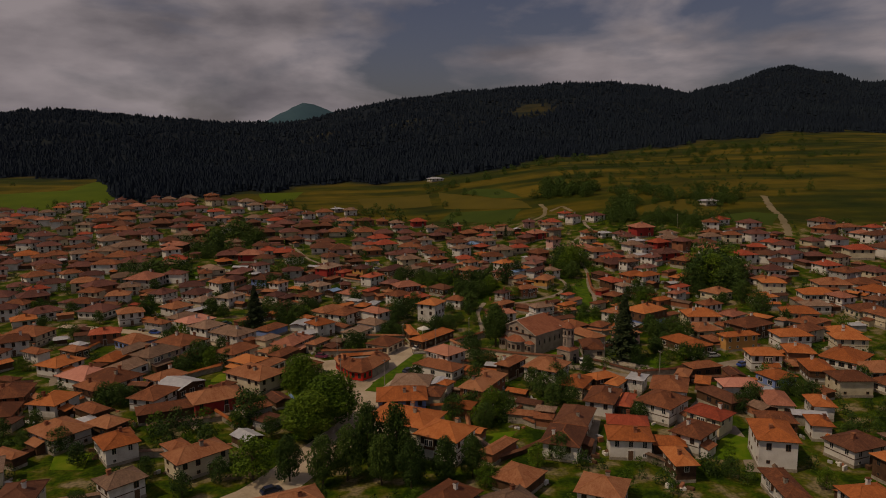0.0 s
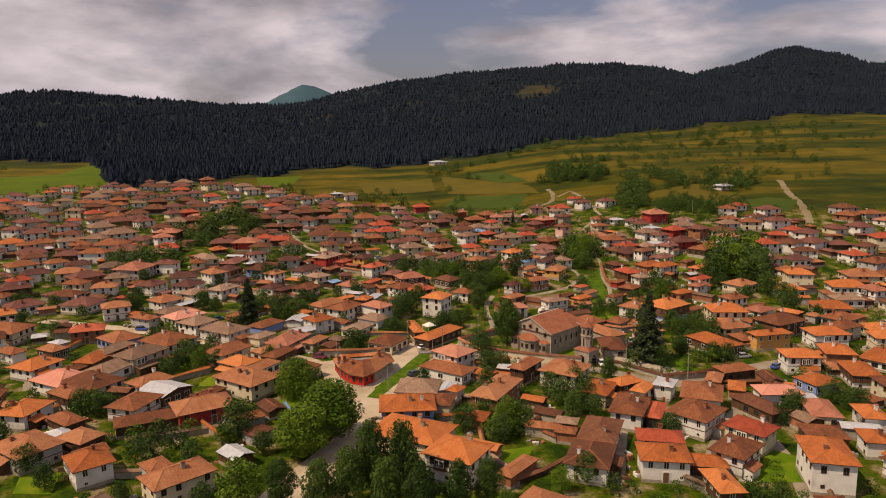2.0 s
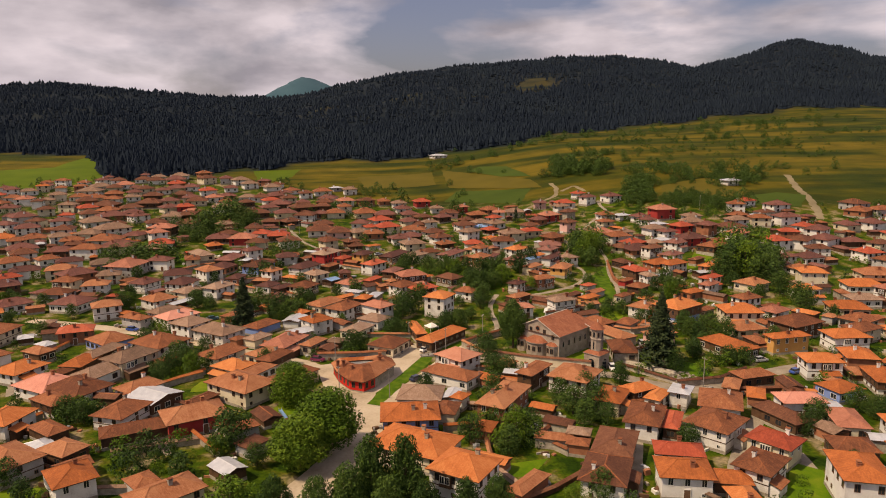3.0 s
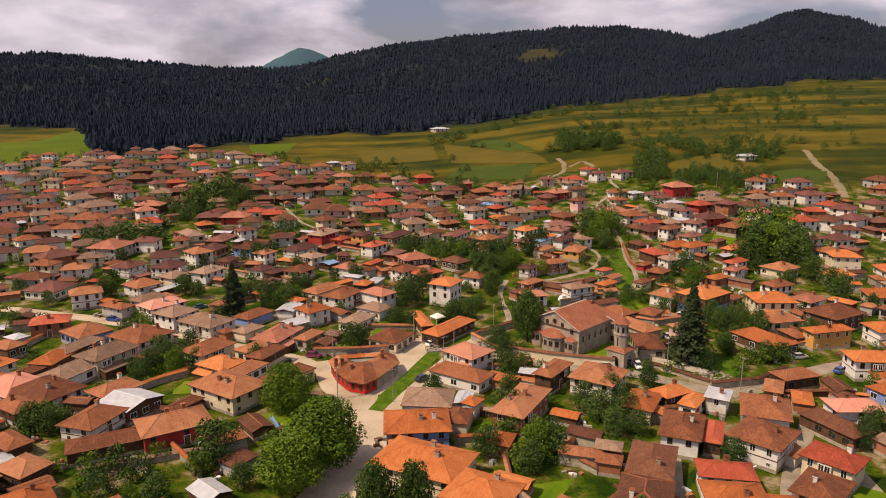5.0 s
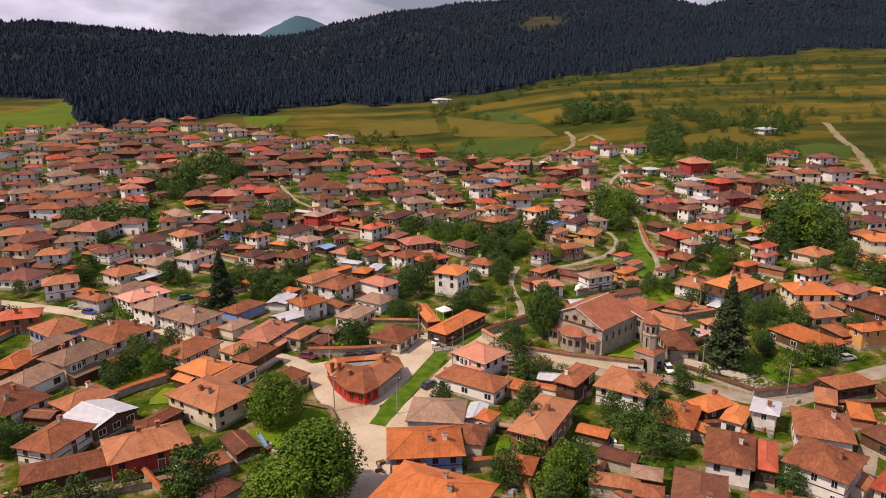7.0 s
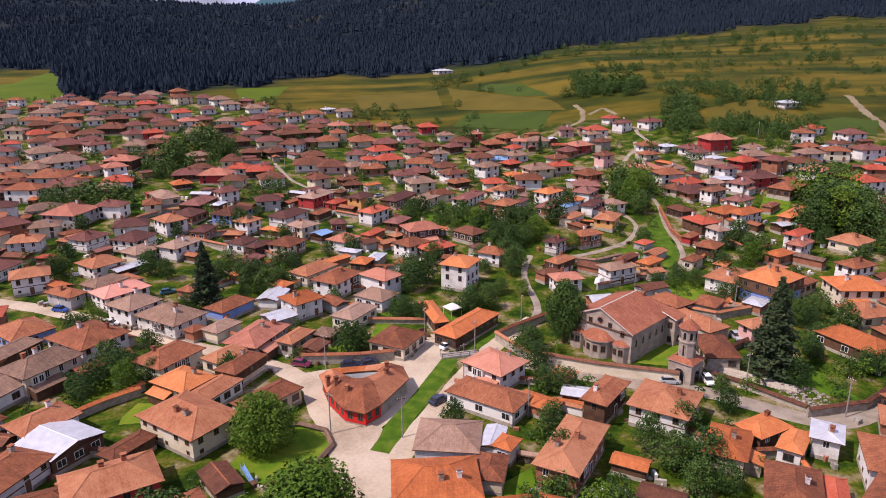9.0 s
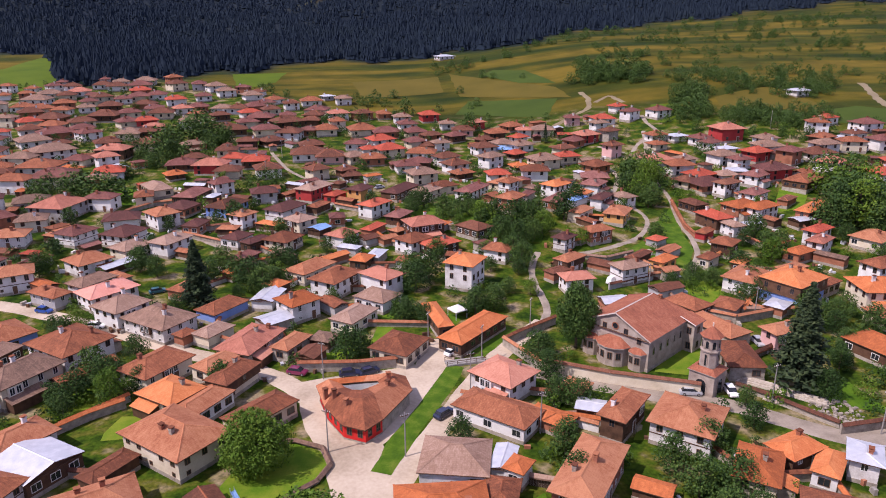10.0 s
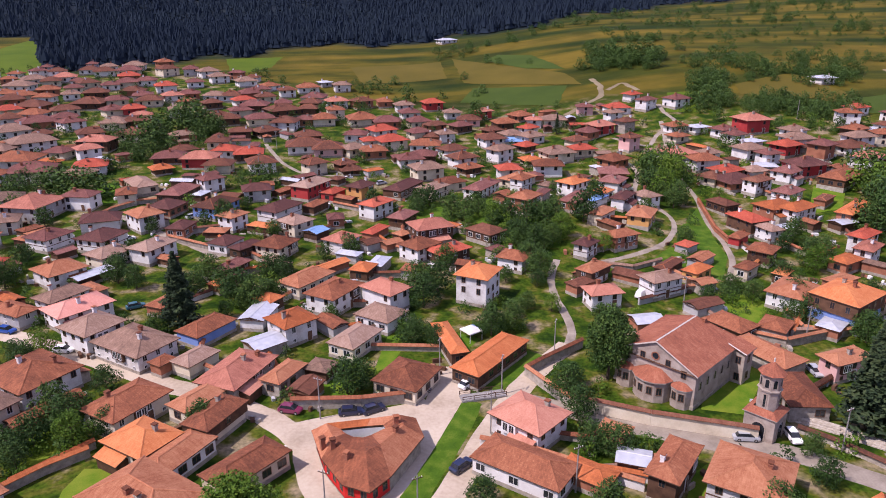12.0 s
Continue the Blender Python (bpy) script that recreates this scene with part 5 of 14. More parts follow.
def canopy():
    ob = thing("garden_canopy", pose(21.5, 248.5, h(21.5, 248.5), 0, 0, 30), "blue and white cloth garden canopy on four posts", "canopy")
    for x in (-1.6, 1.6):
        for y in (-1.6, 1.6):
            k = Mesh()
            k.box(x - 0.05, x + 0.05, y - 0.05, y + 0.05, -0.2, 2.2, FRAME_WHITE)
            part("post", k, ob)
    c = Mesh()
    q = [(-1.8, -1.8, 2.2), (1.8, -1.8, 2.2), (1.8, 1.8, 2.2), (-1.8, 1.8, 2.2)]
    for i in range(4):
        c.face([q[i], q[(i + 1) % 4], (0, 0, 3.3)], FRAME_WHITE if i in (0, 3) else BLUE_SHEET)
        a, b = q[i], q[(i + 1) % 4]
        c.face([(a[0], a[1], 2.0), (b[0], b[1], 2.0), b, a], FRAME_WHITE)
    part("roof_cloth", c, ob)


canopy()


def bridge():
    ob = thing("footbridge", pose(20.0, 225.2, 0.15, 0, 0, 8), "low grey concrete footbridge with railings over the creek", "bridge")
    d = Mesh()
    d.box(-4.2, 4.2, -1.2, 1.2, -0.3, 0.25, CONCRETE)
    part("deck", d, ob)
    for y in (-1.1, 1.1):
        r = Mesh()
        r.box(-4.2, 4.2, y - 0.04, y + 0.04, 1.0, 1.1, PLASTER["wood"], bottom=True)
        r.box(-4.2, 4.2, y - 0.03, y + 0.03, 0.6, 0.66, PLASTER["wood"], bottom=True)
        for x in (-4.1, -2, 0, 2, 4.1):
            r.box(x - 0.05, x + 0.05, y - 0.05, y + 0.05, 0.2, 1.05, PLASTER["wood"])
        part("railing", r, ob)


bridge()


def slide(x, y, turn):
    ob = thing("playground_slide", pose(x, y, h(x, y), 0, 0, turn), "bright blue playground slide standing on the lawn", "slide")
    k = Mesh()
    for y0, y1, up in ((-0.3, 0.3, 0.0), (-0.36, -0.3, 0.22), (0.3, 0.36, 0.22)):
        lo, hi = (-2.0, 0.3), (1.2, 1.75)
        k.face([(lo[0], y0, lo[1] + up), (hi[0], y0, hi[1] + up), (hi[0], y1, hi[1] + up), (lo[0], y1, lo[1] + up)][::-1], BLUE_SHEET)
        for yy in (y0, y1):
            k.face([(lo[0], yy, lo[1] - 0.08), (hi[0], yy, hi[1] - 0.08), (hi[0], yy, hi[1] + up), (lo[0], yy, lo[1] + up)], BLUE_SHEET)
    part("chute", k, ob)
    for yy in (-0.33, 0.33):
        p = Mesh()
        p.box(1.2, 1.27, yy - 0.035, yy + 0.035, -0.1, 2.4, METAL_ROOF)
        part("post", p, ob)
    for i in range(5):
        p = Mesh()
        p.box(1.21, 1.26, -0.3, 0.3, 0.25 + 0.33 * i, 0.3 + 0.33 * i, METAL_ROOF, bottom=True)
        part("rung", p, ob)


slide(-20.0, 184.6, 125)
SAWN = material("pale_sawn_boards", ((0.3, (0.34, 0.28, 0.21)), (0.7, (0.58, 0.53, 0.46))), 1.5, 9, 0.85, 0.2, 9)


def timber_stack(x, y, turn, seed, long=8.0, rows=(5, 4, 3)):
    ob = thing("timber_stack", pose(x, y, h(x, y), 0, 0, turn), "stack of pale sawn boards lying beside the street", "timber stack", "timber stacks")
    g = random.Random(seed)
    for lvl, cnt in enumerate(rows):
        for i in range(cnt):
            k = Mesh()
            yy, j = (i - cnt / 2) * 0.5, g.uniform(-0.5, 0.5)
            k.box(-long / 2 + j, long / 2 + j, yy, yy + 0.42, lvl * 0.3, lvl * 0.3 + 0.26, SAWN, bottom=True)
            part("board", k, ob)


timber_stack(74.5, 209.5, -42, 1)
timber_stack(80.5, 203.5, -45, 2, 9)
timber_stack(75.5, 202.0, -50, 3, 5, (4, 3))


def rubble(x, y, r, seed, n=45, mat="stone", label="heap of grey building stones"):
    g = random.Random(seed)
    k = Mesh()
    for _ in range(n):
        a, d, s = g.uniform(0, 6.28), r * g.random() ** 0.6, g.uniform(0.12, 0.4)
        px, py = x + d * math.cos(a), y + d * math.sin(a)
        z = h(px, py) + 0.5 * (1 - d / r) * g.random()
        u = [Vector((g.uniform(0.5, 1) * sx * s, g.uniform(0.5, 1) * sy * s, g.uniform(0.4, 0.9) * sz * s)) + Vector((px, py, z)) for sx in (-1, 1) for sy in (-1, 1) for sz in (-1, 1)]
        for f in ((0, 1, 3, 2), (4, 6, 7, 5), (0, 4, 5, 1), (2, 3, 7, 6), (1, 5, 7, 3), (0, 2, 6, 4)):
            k.face([u[i] for i in f], PLASTER[mat])
    tagged(new("rubble", k.data("rubble")), label, "rubble", kind="stuff")


rubble(84.0, 198.0, 4.5, 4, 120)
rubble(36.0, 172.0, 4.0, 5, 70, "white", "heap of pale garden stones")
rubble(-33.0, 212.0, 2.5, 6, 40)

# ---- the houses of the village ----
house(-61.9, 237.3, 143, 12.5, 11.1, 4.40, "brown", "white", chim=2)
house(-55.6, 226.9, 49, 11.7, 3.0, 2.56, "brown", "brick", chim=0, kind="gable", over=0.4, wins=False)
house(-41.6, 225.4, 54, 11.0, 7.7, 4.00, "brown", "cream", chim=1)
house(-36.2, 214.4, 143, 8.5, 7.2, 3.60, "orange", "cream", chim=1)
house(-30.1, 210.2, 57, 11.1, 5.1, 3.20, "brown", "white", chim=0, over=0.4)
house(-25.9, 219.7, 60, 9.1, 4.5, 4.00, "brown", "cream", chim=1, upper="wood")
house(-30.2, 226.2, 51, 8.5, 4.6, 3.20, "brown", "cream", chim=0, over=0.4)
house(-19.1, 206.1, 46, 11.6, 5.7, 3.36, "brown", "cream", chim=0, over=0.4)
house(-57.2, 255.7, 53, 8.7, 8.6, 4.80, "grey", "white", chim=1)
house(-46.8, 248.8, 143, 13.4, 9.2, 3.9, "grey", "white", chim=2)
house(-64.2, 267.7, 45, 11.8, 7.8, 4.00, "rose", "white", chim=1)
house(-78.1, 268.3, 146, 9.3, 4.4, 3.60, "brown", "grey", chim=1)
house(-70.7, 275.8, 54, 9.5, 6.1, 3.60, "grey", "white", chim=1)
house(-76.9, 291.4, 47, 9.1, 8.9, 4.00, "brown", "white", chim=1)
house(-69.2, 290.9, 53, 9.8, 4.0, 2.38, "metal", "wood", chim=0, kind="gable", over=0.4, wins=False, slope=0.22)
house(-68.5, 303.0, 53, 9.4, 7.2, 3.60, "grey", "cream", chim=1)
house(-74.1, 315.3, 65, 9.8, 9.0, 4.00, "brown", "white", chim=1)
house(-89.3, 317.6, 61, 9.0, 8.1, 4.00, "brown", "white", chim=1)
house(-66.4, 330.8, 131, 8.8, 7.7, 5.20, "brown", "white", chim=1)
house(-57.7, 305.1, 59, 10.2, 7.0, 4.40, "grey", "white", chim=1)
house(-54.3, 323.8, 73, 7.7, 5.7, 3.20, "brown", "brick", chim=0, over=0.4)
house(-105.1, 346.7, 73, 13.9, 13.0, 4.80, "pink", "grey", chim=2)
house(-63.3, 344.4, 66, 9.2, 9.0, 3.20, "brown", "brick", chim=0, over=0.4)
house(-63.0, 360.2, 73, 14.0, 8.3, 3.20, "brown", "wood", chim=0, over=0.4)
house(-53.8, 368.5, 40, 7.6, 5.9, 4.80, "brown", "white", chim=1)
house(-47.3, 342.1, 62, 12.6, 8.4, 4.00, "dark", "blue", chim=2)
house(-39.8, 327.5, 54, 6.6, 5.9, 4.80, "brown", "white", chim=1)
house(-78.3, 370.7, 121, 14.7, 7.5, 3.20, "grey", "cream", chim=0, over=0.4)
house(-26.5, 335.0, 55, 12.1, 7.8, 4.40, "brown", "white", chim=2)
house(-20.5, 321.1, 135, 7.4, 7.3, 4.40, "grey", "cream", chim=1)
house(-8.8, 326.1, 96, 5.6, 4.7, 3.20, "brown", "brick", chim=0, over=0.4)
house(-39.0, 309.1, 60, 7.5, 6.4, 3.20, "brown", "white", chim=0, over=0.4)
house(-32.7, 304.6, 50, 8.3, 4.3, 3.32, "brown", "wood", chim=0, over=0.4)
house(-24.5, 304.8, 59, 8.4, 8.1, 3.60, "brown", "cream", chim=1)
house(-34.1, 289.7, 57, 8.3, 4.0, 3.60, "brown", "wood", chim=1)
house(-36.1, 280.5, 146, 3.6, 3.4, 2.47, "orange", "brick", chim=0, over=0.4, wins=False)
house(-14.9, 280.1, 50, 12.4, 7.2, 3.20, "brown", "cream", chim=0, over=0.4)
house(-22.7, 268.5, 144, 4.9, 4.3, 3.20, "orange", "wood", chim=0, over=0.4)
house(-24.1, 261.6, 73, 8.2, 5.3, 2.85, "metal", "white", chim=0, kind="gable", over=0.4, wins=False, slope=0.22)
house(-16.2, 253.5, 38, 7.5, 7.2, 4.80, "orange", "white", chim=1)
house(-34.4, 256.3, 53, 10.4, 6.3, 2.88, "brown", "blue", chim=0, over=0.4, wins=False)
house(-24.7, 234.9, 63, 12.9, 7.8, 3.60, "pink", "stone", chim=2)
house(-16.1, 233.5, 58, 8.1, 4.0, 3.20, "brown", "stone", chim=0, over=0.4)
house(-33.9, 242.4, 54, 7.4, 4.8, 2.85, "grey", "cream", chim=0, over=0.4, wins=False)
house(-21.3, 247.6, 36, 6.4, 5.8, 2.66, "metal", "stone", chim=0, kind="gable", over=0.4, wins=False, slope=0.22)
house(-39.8, 241.4, 53, 3.5, 3.0, 2.85, "brown", "brick", chim=0, over=0.4, wins=False)
house(-7.7, 268.3, 54, 10.9, 7.7, 4.80, "brown", "white", chim=1)
house(4.2, 266.9, 134, 9.0, 6.4, 5.20, "pink", "white", chim=1)
house(-0.8, 284.7, 64, 5.7, 4.8, 3.20, "orange", "wood", chim=0, over=0.4)
house(2.8, 257.3, 141, 8.7, 7.2, 3.20, "grey", "white", chim=0, over=0.4)
house(-2.9, 246.6, 54, 10.0, 6.0, 3.20, "grey", "cream", chim=0, over=0.4)
house(6.6, 229.8, 56, 9.4, 8.7, 3.20, "brown", "cream", chim=0, over=0.4)
house(23.3, 235.5, 47, 17.7, 5.8, 3.32, "orange", "wood", chim=0, over=0.4)
house(16.1, 243.4, 100, 13.8, 3.1, 3.32, "orange", "wood", chim=0, over=0.4)
house(26.2, 268.5, 57, 8.3, 7.6, 7.20, "orange", "white", chim=1)
house(34.4, 303.9, 129, 9.0, 6.9, 3.20, "dark", "wood", chim=0, over=0.4)
house(14.6, 296.1, 39, 8.2, 7.2, 4.40, "brown", "white", chim=1)
house(22.1, 292.9, 32, 10.0, 6.0, 3.60, "orange", "wood", chim=1)
house(38.5, 285.0, 145, 6.8, 6.1, 3.60, "brown", "white", chim=1)
house(3.1, 313.6, 55, 8.6, 3.6, 2.85, "orange", "brick", chim=0, over=0.4, wins=False)
house(-6.6, 305.3, 51, 7.7, 6.5, 4.00, "pink", "white", chim=1)
house(-14.2, 315.6, 51, 5.3, 5.0, 2.85, "bluesheet", "wood", chim=0, kind="gable", over=0.4, wins=False, slope=0.22)
house(3.9, 333.8, 49, 9.7, 6.1, 4.80, "orange", "white", chim=1)
house(11.7, 322.8, 58, 8.5, 5.1, 3.60, "brown", "wood", chim=1)
house(-18.0, 358.4, 56, 13.0, 7.3, 4.80, "grey", "red", chim=2)
house(-10.2, 353.2, 57, 7.4, 4.9, 3.20, "red", "red", chim=0, over=0.4)
house(-0.9, 354.0, 55, 7.9, 6.3, 4.80, "brown", "ochre", chim=1)
house(23.8, 349.7, 47, 9.3, 6.3, 4.00, "grey", "cream", chim=1)
house(14.1, 356.6, 56, 15.9, 7.0, 3.20, "brown", "wood", chim=0, over=0.4)
house(40.2, 346.2, 53, 14.8, 5.9, 3.60, "brown", "white", chim=2)
house(49.2, 320.8, 49, 8.3, 6.5, 4.80, "orange", "brick", chim=1)
house(53.8, 346.0, 45, 6.3, 4.7, 4.80, "brown", "white", chim=1)
house(68.7, 335.7, 38, 8.4, 6.3, 4.80, "orange", "white", chim=1)
house(65.4, 320.8, 50, 12.5, 5.6, 3.20, "brown", "brick", chim=0, over=0.4)
house(71.7, 321.9, 41, 8.9, 4.3, 2.85, "bluesheet", "white", chim=0, kind="gable", over=0.4, wins=False, slope=0.22)
house(58.8, 288.7, 44, 5.7, 4.0, 4.00, "brown", "white", chim=1)
house(56.3, 274.3, 38, 7.6, 4.0, 4.00, "brown", "white", chim=1, upper="wood")
house(70.2, 293.2, 20, 7.8, 5.0, 4.00, "brown", "brick", chim=1)
house(54.3, 261.2, 7, 7.3, 5.2, 4.00, "pink", "white", chim=1)
house(70.0, 265.1, 19, 8.4, 5.3, 4.80, "grey", "white", chim=1)
house(76.9, 276.3, 40, 9.4, 3.0, 2.85, "dark", "wood", chim=0, over=0.4, wins=False)
house(82.4, 271.9, 36, 7.3, 3.9, 3.20, "orange", "ochre", chim=0, over=0.4)
house(82.1, 308.6, 56, 9.5, 6.3, 3.60, "brown", "ochre", chim=1)
house(81.0, 322.0, 50, 9.2, 4.0, 4.00, "brown", "white", chim=1)
house(89.6, 324.4, 114, 6.6, 5.9, 4.00, "grey", "white", chim=1)
house(85.0, 342.6, 51, 8.7, 6.7, 4.00, "brown", "white", chim=1)
house(75.6, 328.1, 43, 9.0, 4.7, 3.20, "orange", "white", chim=0, over=0.4)
house(70.0, 309.5, 44, 8.6, 4.4, 3.20, "brown", "cream", chim=0, over=0.4)
house(98.0, 255.8, 39, 11.0, 7.6, 4.00, "brown", "white", chim=1)
house(105.1, 247.0, 30, 12.3, 9.8, 6.40, "orange", "blue", chim=2, upper="wood")
house(115.9, 249.8, 28, 8.0, 3.3, 3.20, "brown", "stone", chim=0, over=0.4)
house(102.3, 267.0, 41, 5.0, 3.0, 3.20, "orange", "wood", chim=0, over=0.4)
house(104.5, 280.2, 43, 6.4, 5.6, 4.00, "brown", "wood", chim=1)
house(95.5, 271.9, 37, 6.0, 3.4, 3.20, "brown", "cream", chim=0, over=0.4)
house(112.0, 302.1, 106, 9.5, 6.5, 4.40, "red", "wood", chim=1)
house(114.2, 294.2, 104, 5.9, 4.1, 4.00, "grey", "white", chim=1)
house(104.4, 292.6, 39, 6.3, 3.0, 2.85, "brown", "red", chim=0, over=0.4, wins=False)
house(125.8, 311.3, 20, 10.1, 7.6, 4.00, "orange", "brick", chim=1)
house(130.7, 307.8, 27, 11.0, 6.2, 4.40, "orange", "white", chim=1)
house(136.4, 322.4, 34, 9.2, 6.0, 4.00, "brown", "white", chim=1)
house(112.6, 318.6, 109, 8.2, 5.3, 3.20, "dark", "wood", chim=0, over=0.4)
house(131.7, 332.6, 27, 8.6, 5.2, 4.80, "dark", "white", chim=1)
house(147.2, 340.7, 34, 10.8, 6.9, 4.00, "brown", "white", chim=1)
house(147.0, 304.5, 38, 17.9, 4.0, 4.00, "orange", "brick", chim=2)
house(139.0, 297.5, 17, 6.4, 4.4, 2.85, "metal", "wood", chim=0, kind="gable", over=0.4, wins=False, slope=0.22)
house(135.4, 283.7, 30, 9.0, 4.0, 4.80, "red", "white", chim=1)
house(130.8, 275.4, 37, 8.0, 4.0, 4.80, "pink", "white", chim=1)
house(119.6, 278.8, 31, 8.2, 3.3, 3.32, "orange", "cream", chim=0, over=0.4)
house(122.5, 272.0, 26, 7.5, 4.7, 3.20, "orange", "brick", chim=0, over=0.4)
house(162.2, 333.8, 37, 16.4, 8.5, 3.32, "brown", "wood", chim=0, over=0.4)
house(85.5, 241.4, 45, 6.7, 5.3, 2.88, "brown", "stone", chim=0, over=0.4, wins=False)
house(74.5, 216.0, 81, 11.4, 6.6, 3.20, "brown", "stone", chim=0, over=0.4)
house(89.2, 224.1, 15, 8.7, 4.0, 4.40, "brown", "pink", chim=1)
house(38.2, 208.1, 49, 4.9, 4.3, 2.85, "brown", "wood", chim=0, over=0.4, wins=False)
house(43.5, 197.3, 48, 10.2, 4.0, 4.80, "brown", "wood", chim=1)
house(53.4, 193.5, 51, 10.3, 9.8, 4.40, "brown", "white", chim=1)
house(39.1, 201.4, 155, 4.5, 3.7, 2.66, "metal", "wood", chim=0, kind="gable", over=0.4, wins=False, slope=0.22)
house(25.5, 212.5, 131, 9.2, 8.2, 4.40, "pink", "white", chim=1)
house(22.3, 201.7, 139, 14.1, 7.0, 3.20, "brown", "white", chim=0, over=0.4)
house(20.6, 187.6, 68, 6.2, 3.0, 2.85, "metal", "white", chim=0, kind="gable", over=0.4, wins=False, slope=0.22)
house(22.3, 184.8, 52, 3.7, 3.0, 3.32, "orange", "white", chim=0, over=0.4)
house(13.1, 188.4, 167, 10.3, 9.4, 3.20, "grey", "white", chim=0, over=0.4)
house(32.2, 180.7, 55, 15.4, 6.4, 4.80, "brown", "brick", chim=2)
house(9.5, 175.5, 178, 12.2, 9.6, 4.00, "orange", "blue", chim=2)
house(9.6, 160.3, 148, 15.7, 10.9, 4.00, "orange", "cream", chim=2)
house(17.8, 145.7, 144, 9.9, 9.2, 5.76, "orange", "white", chim=1)
house(29.3, 142.7, 45, 9.5, 3.0, 2.85, "brown", "brick", chim=0, over=0.4, wins=False)
house(25.5, 168.0, 64, 5.1, 3.8, 2.85, "orange", "brick", chim=0, over=0.4, wins=False)
house(18.5, 179.1, 71, 6.8, 4.6, 2.85, "brown", "cream", chim=0, over=0.4, wins=False)
house(50.3, 154.8, 62, 11.4, 7.0, 4.00, "dark", "white", chim=1)
house(44.5, 143.7, 63, 10.9, 7.7, 4.00, "dark", "white", chim=1)
house(61.2, 166.2, 60, 11.1, 6.8, 4.40, "brown", "white", chim=1)
house(67.2, 165.0, 60, 9.5, 3.0, 3.20, "red", "wood", chim=0, over=0.4)
house(58.5, 180.0, 55, 9.0, 5.7, 3.60, "orange", "cream", chim=1)
house(66.8, 183.9, 22, 6.9, 4.5, 3.60, "orange", "wood", chim=1)
house(69.8, 179.6, 47, 7.4, 3.5, 3.20, "orange", "white", chim=0, over=0.4)
house(76.0, 180.2, 54, 5.6, 4.0, 4.00, "metal", "white", chim=1, slope=0.22)
house(81.3, 171.0, 62, 10.3, 8.5, 4.80, "brown", "white", chim=1)
house(74.6, 160.2, 39, 10.0, 9.0, 4.80, "brown", "white", chim=1)
house(61.2, 149.1, 343, 8.5, 5.1, 4.40, "red", "white", chim=1)
house(58.4, 140.7, 346, 8.9, 7.3, 4.80, "orange", "white", chim=1)
house(67.3, 139.9, 344, 6.6, 5.2, 2.85, "orange", "wood", chim=0, over=0.4, wins=False)
house(74.4, 142.0, 39, 9.1, 6.4, 4.40, "brown", "white", chim=1)
house(82.2, 150.3, 126, 8.3, 6.6, 4.80, "red", "cream", chim=1)
house(65.1, 129.8, 87, 8.3, 4.0, 4.00, "orange", "wood", chim=1)
house(93.3, 165.6, 108, 12.0, 5.6, 3.20, "dark", "wood", chim=0, over=0.4)
house(100.5, 170.3, 353, 9.4, 5.8, 4.40, "rose", "white", chim=1)
house(116.5, 178.7, 14, 7.8, 7.1, 3.20, "orange", "blue", chim=0, over=0.4)
house(121.2, 193.5, 349, 8.9, 6.7, 5.20, "orange", "white", chim=1)
house(124.2, 213.6, 7, 11.9, 4.0, 5.20, "orange", "ochre", chim=1)
house(142.7, 213.5, 356, 10.6, 7.6, 4.80, "orange", "white", chim=1)
house(136.1, 198.7, 72, 8.4, 7.5, 4.00, "orange", "brick", chim=1)
house(131.4, 182.5, 74, 10.7, 6.7, 4.00, "orange", "white", chim=1, upper="wood")
house(106.8, 214.9, 109, 14.6, 8.5, 3.20, "orange", "wood", chim=0, over=0.4)
house(100.1, 190.2, 10, 9.4, 5.2, 3.20, "brown", "wood", chim=0, over=0.4)
house(91.7, 184.9, 56, 7.0, 3.5, 2.85, "brown", "brick", chim=0, over=0.4, wins=False)
house(105.6, 160.9, 73, 10.3, 6.3, 3.20, "pink", "cream", chim=0, over=0.4)
house(88.0, 133.4, 71, 11.0, 7.6, 6.80, "orange", "white", chim=1)
house(98.1, 148.8, 345, 8.0, 6.7, 3.20, "brown", "wood", chim=0, over=0.4)
house(114.0, 155.5, 74, 7.4, 4.6, 4.00, "orange", "white", chim=1)
house(105.7, 143.5, 72, 5.9, 4.1, 4.00, "orange", "white", chim=1)
house(-31.7, 198.9, 140, 14.2, 9.8, 4.40, "brown", "cream", chim=2)
house(-39.5, 181.6, 25, 12.6, 8.8, 4.00, "brown", "red", chim=2)
house(-51.0, 177.4, 20, 14.2, 6.0, 2.88, "brown", "wood", chim=0, over=0.4, wins=False)
house(-56.8, 186.7, 67, 9.9, 7.7, 3.60, "brown", "white", chim=1)
house(-57.4, 201.8, 50, 9.1, 6.7, 3.60, "brown", "white", chim=1)
house(-52.1, 195.3, 145, 9.5, 9.3, 3.32, "metal", "wood", chim=0, kind="gable", over=0.4, slope=0.22)
house(-72.3, 202.0, 145, 12.9, 9.9, 4.00, "brown", "white", chim=2)
house(-66.2, 223.4, 56, 12.1, 8.2, 4.80, "grey", "cream", chim=2)
house(-72.2, 215.6, 62, 12.9, 8.2, 3.20, "grey", "white", chim=0, over=0.4)
house(-77.3, 233.7, 65, 12.8, 5.4, 3.20, "grey", "wood", chim=0, over=0.4)
house(-79.3, 245.7, 137, 10.7, 9.6, 3.20, "brown", "blue", chim=0, over=0.4)
house(-80.5, 225.9, 76, 9.9, 6.4, 2.85, "orange", "wood", chim=0, over=0.4, wins=False)
house(-55.6, 153.8, 123, 8.2, 6.8, 4.40, "orange", "white", chim=1)
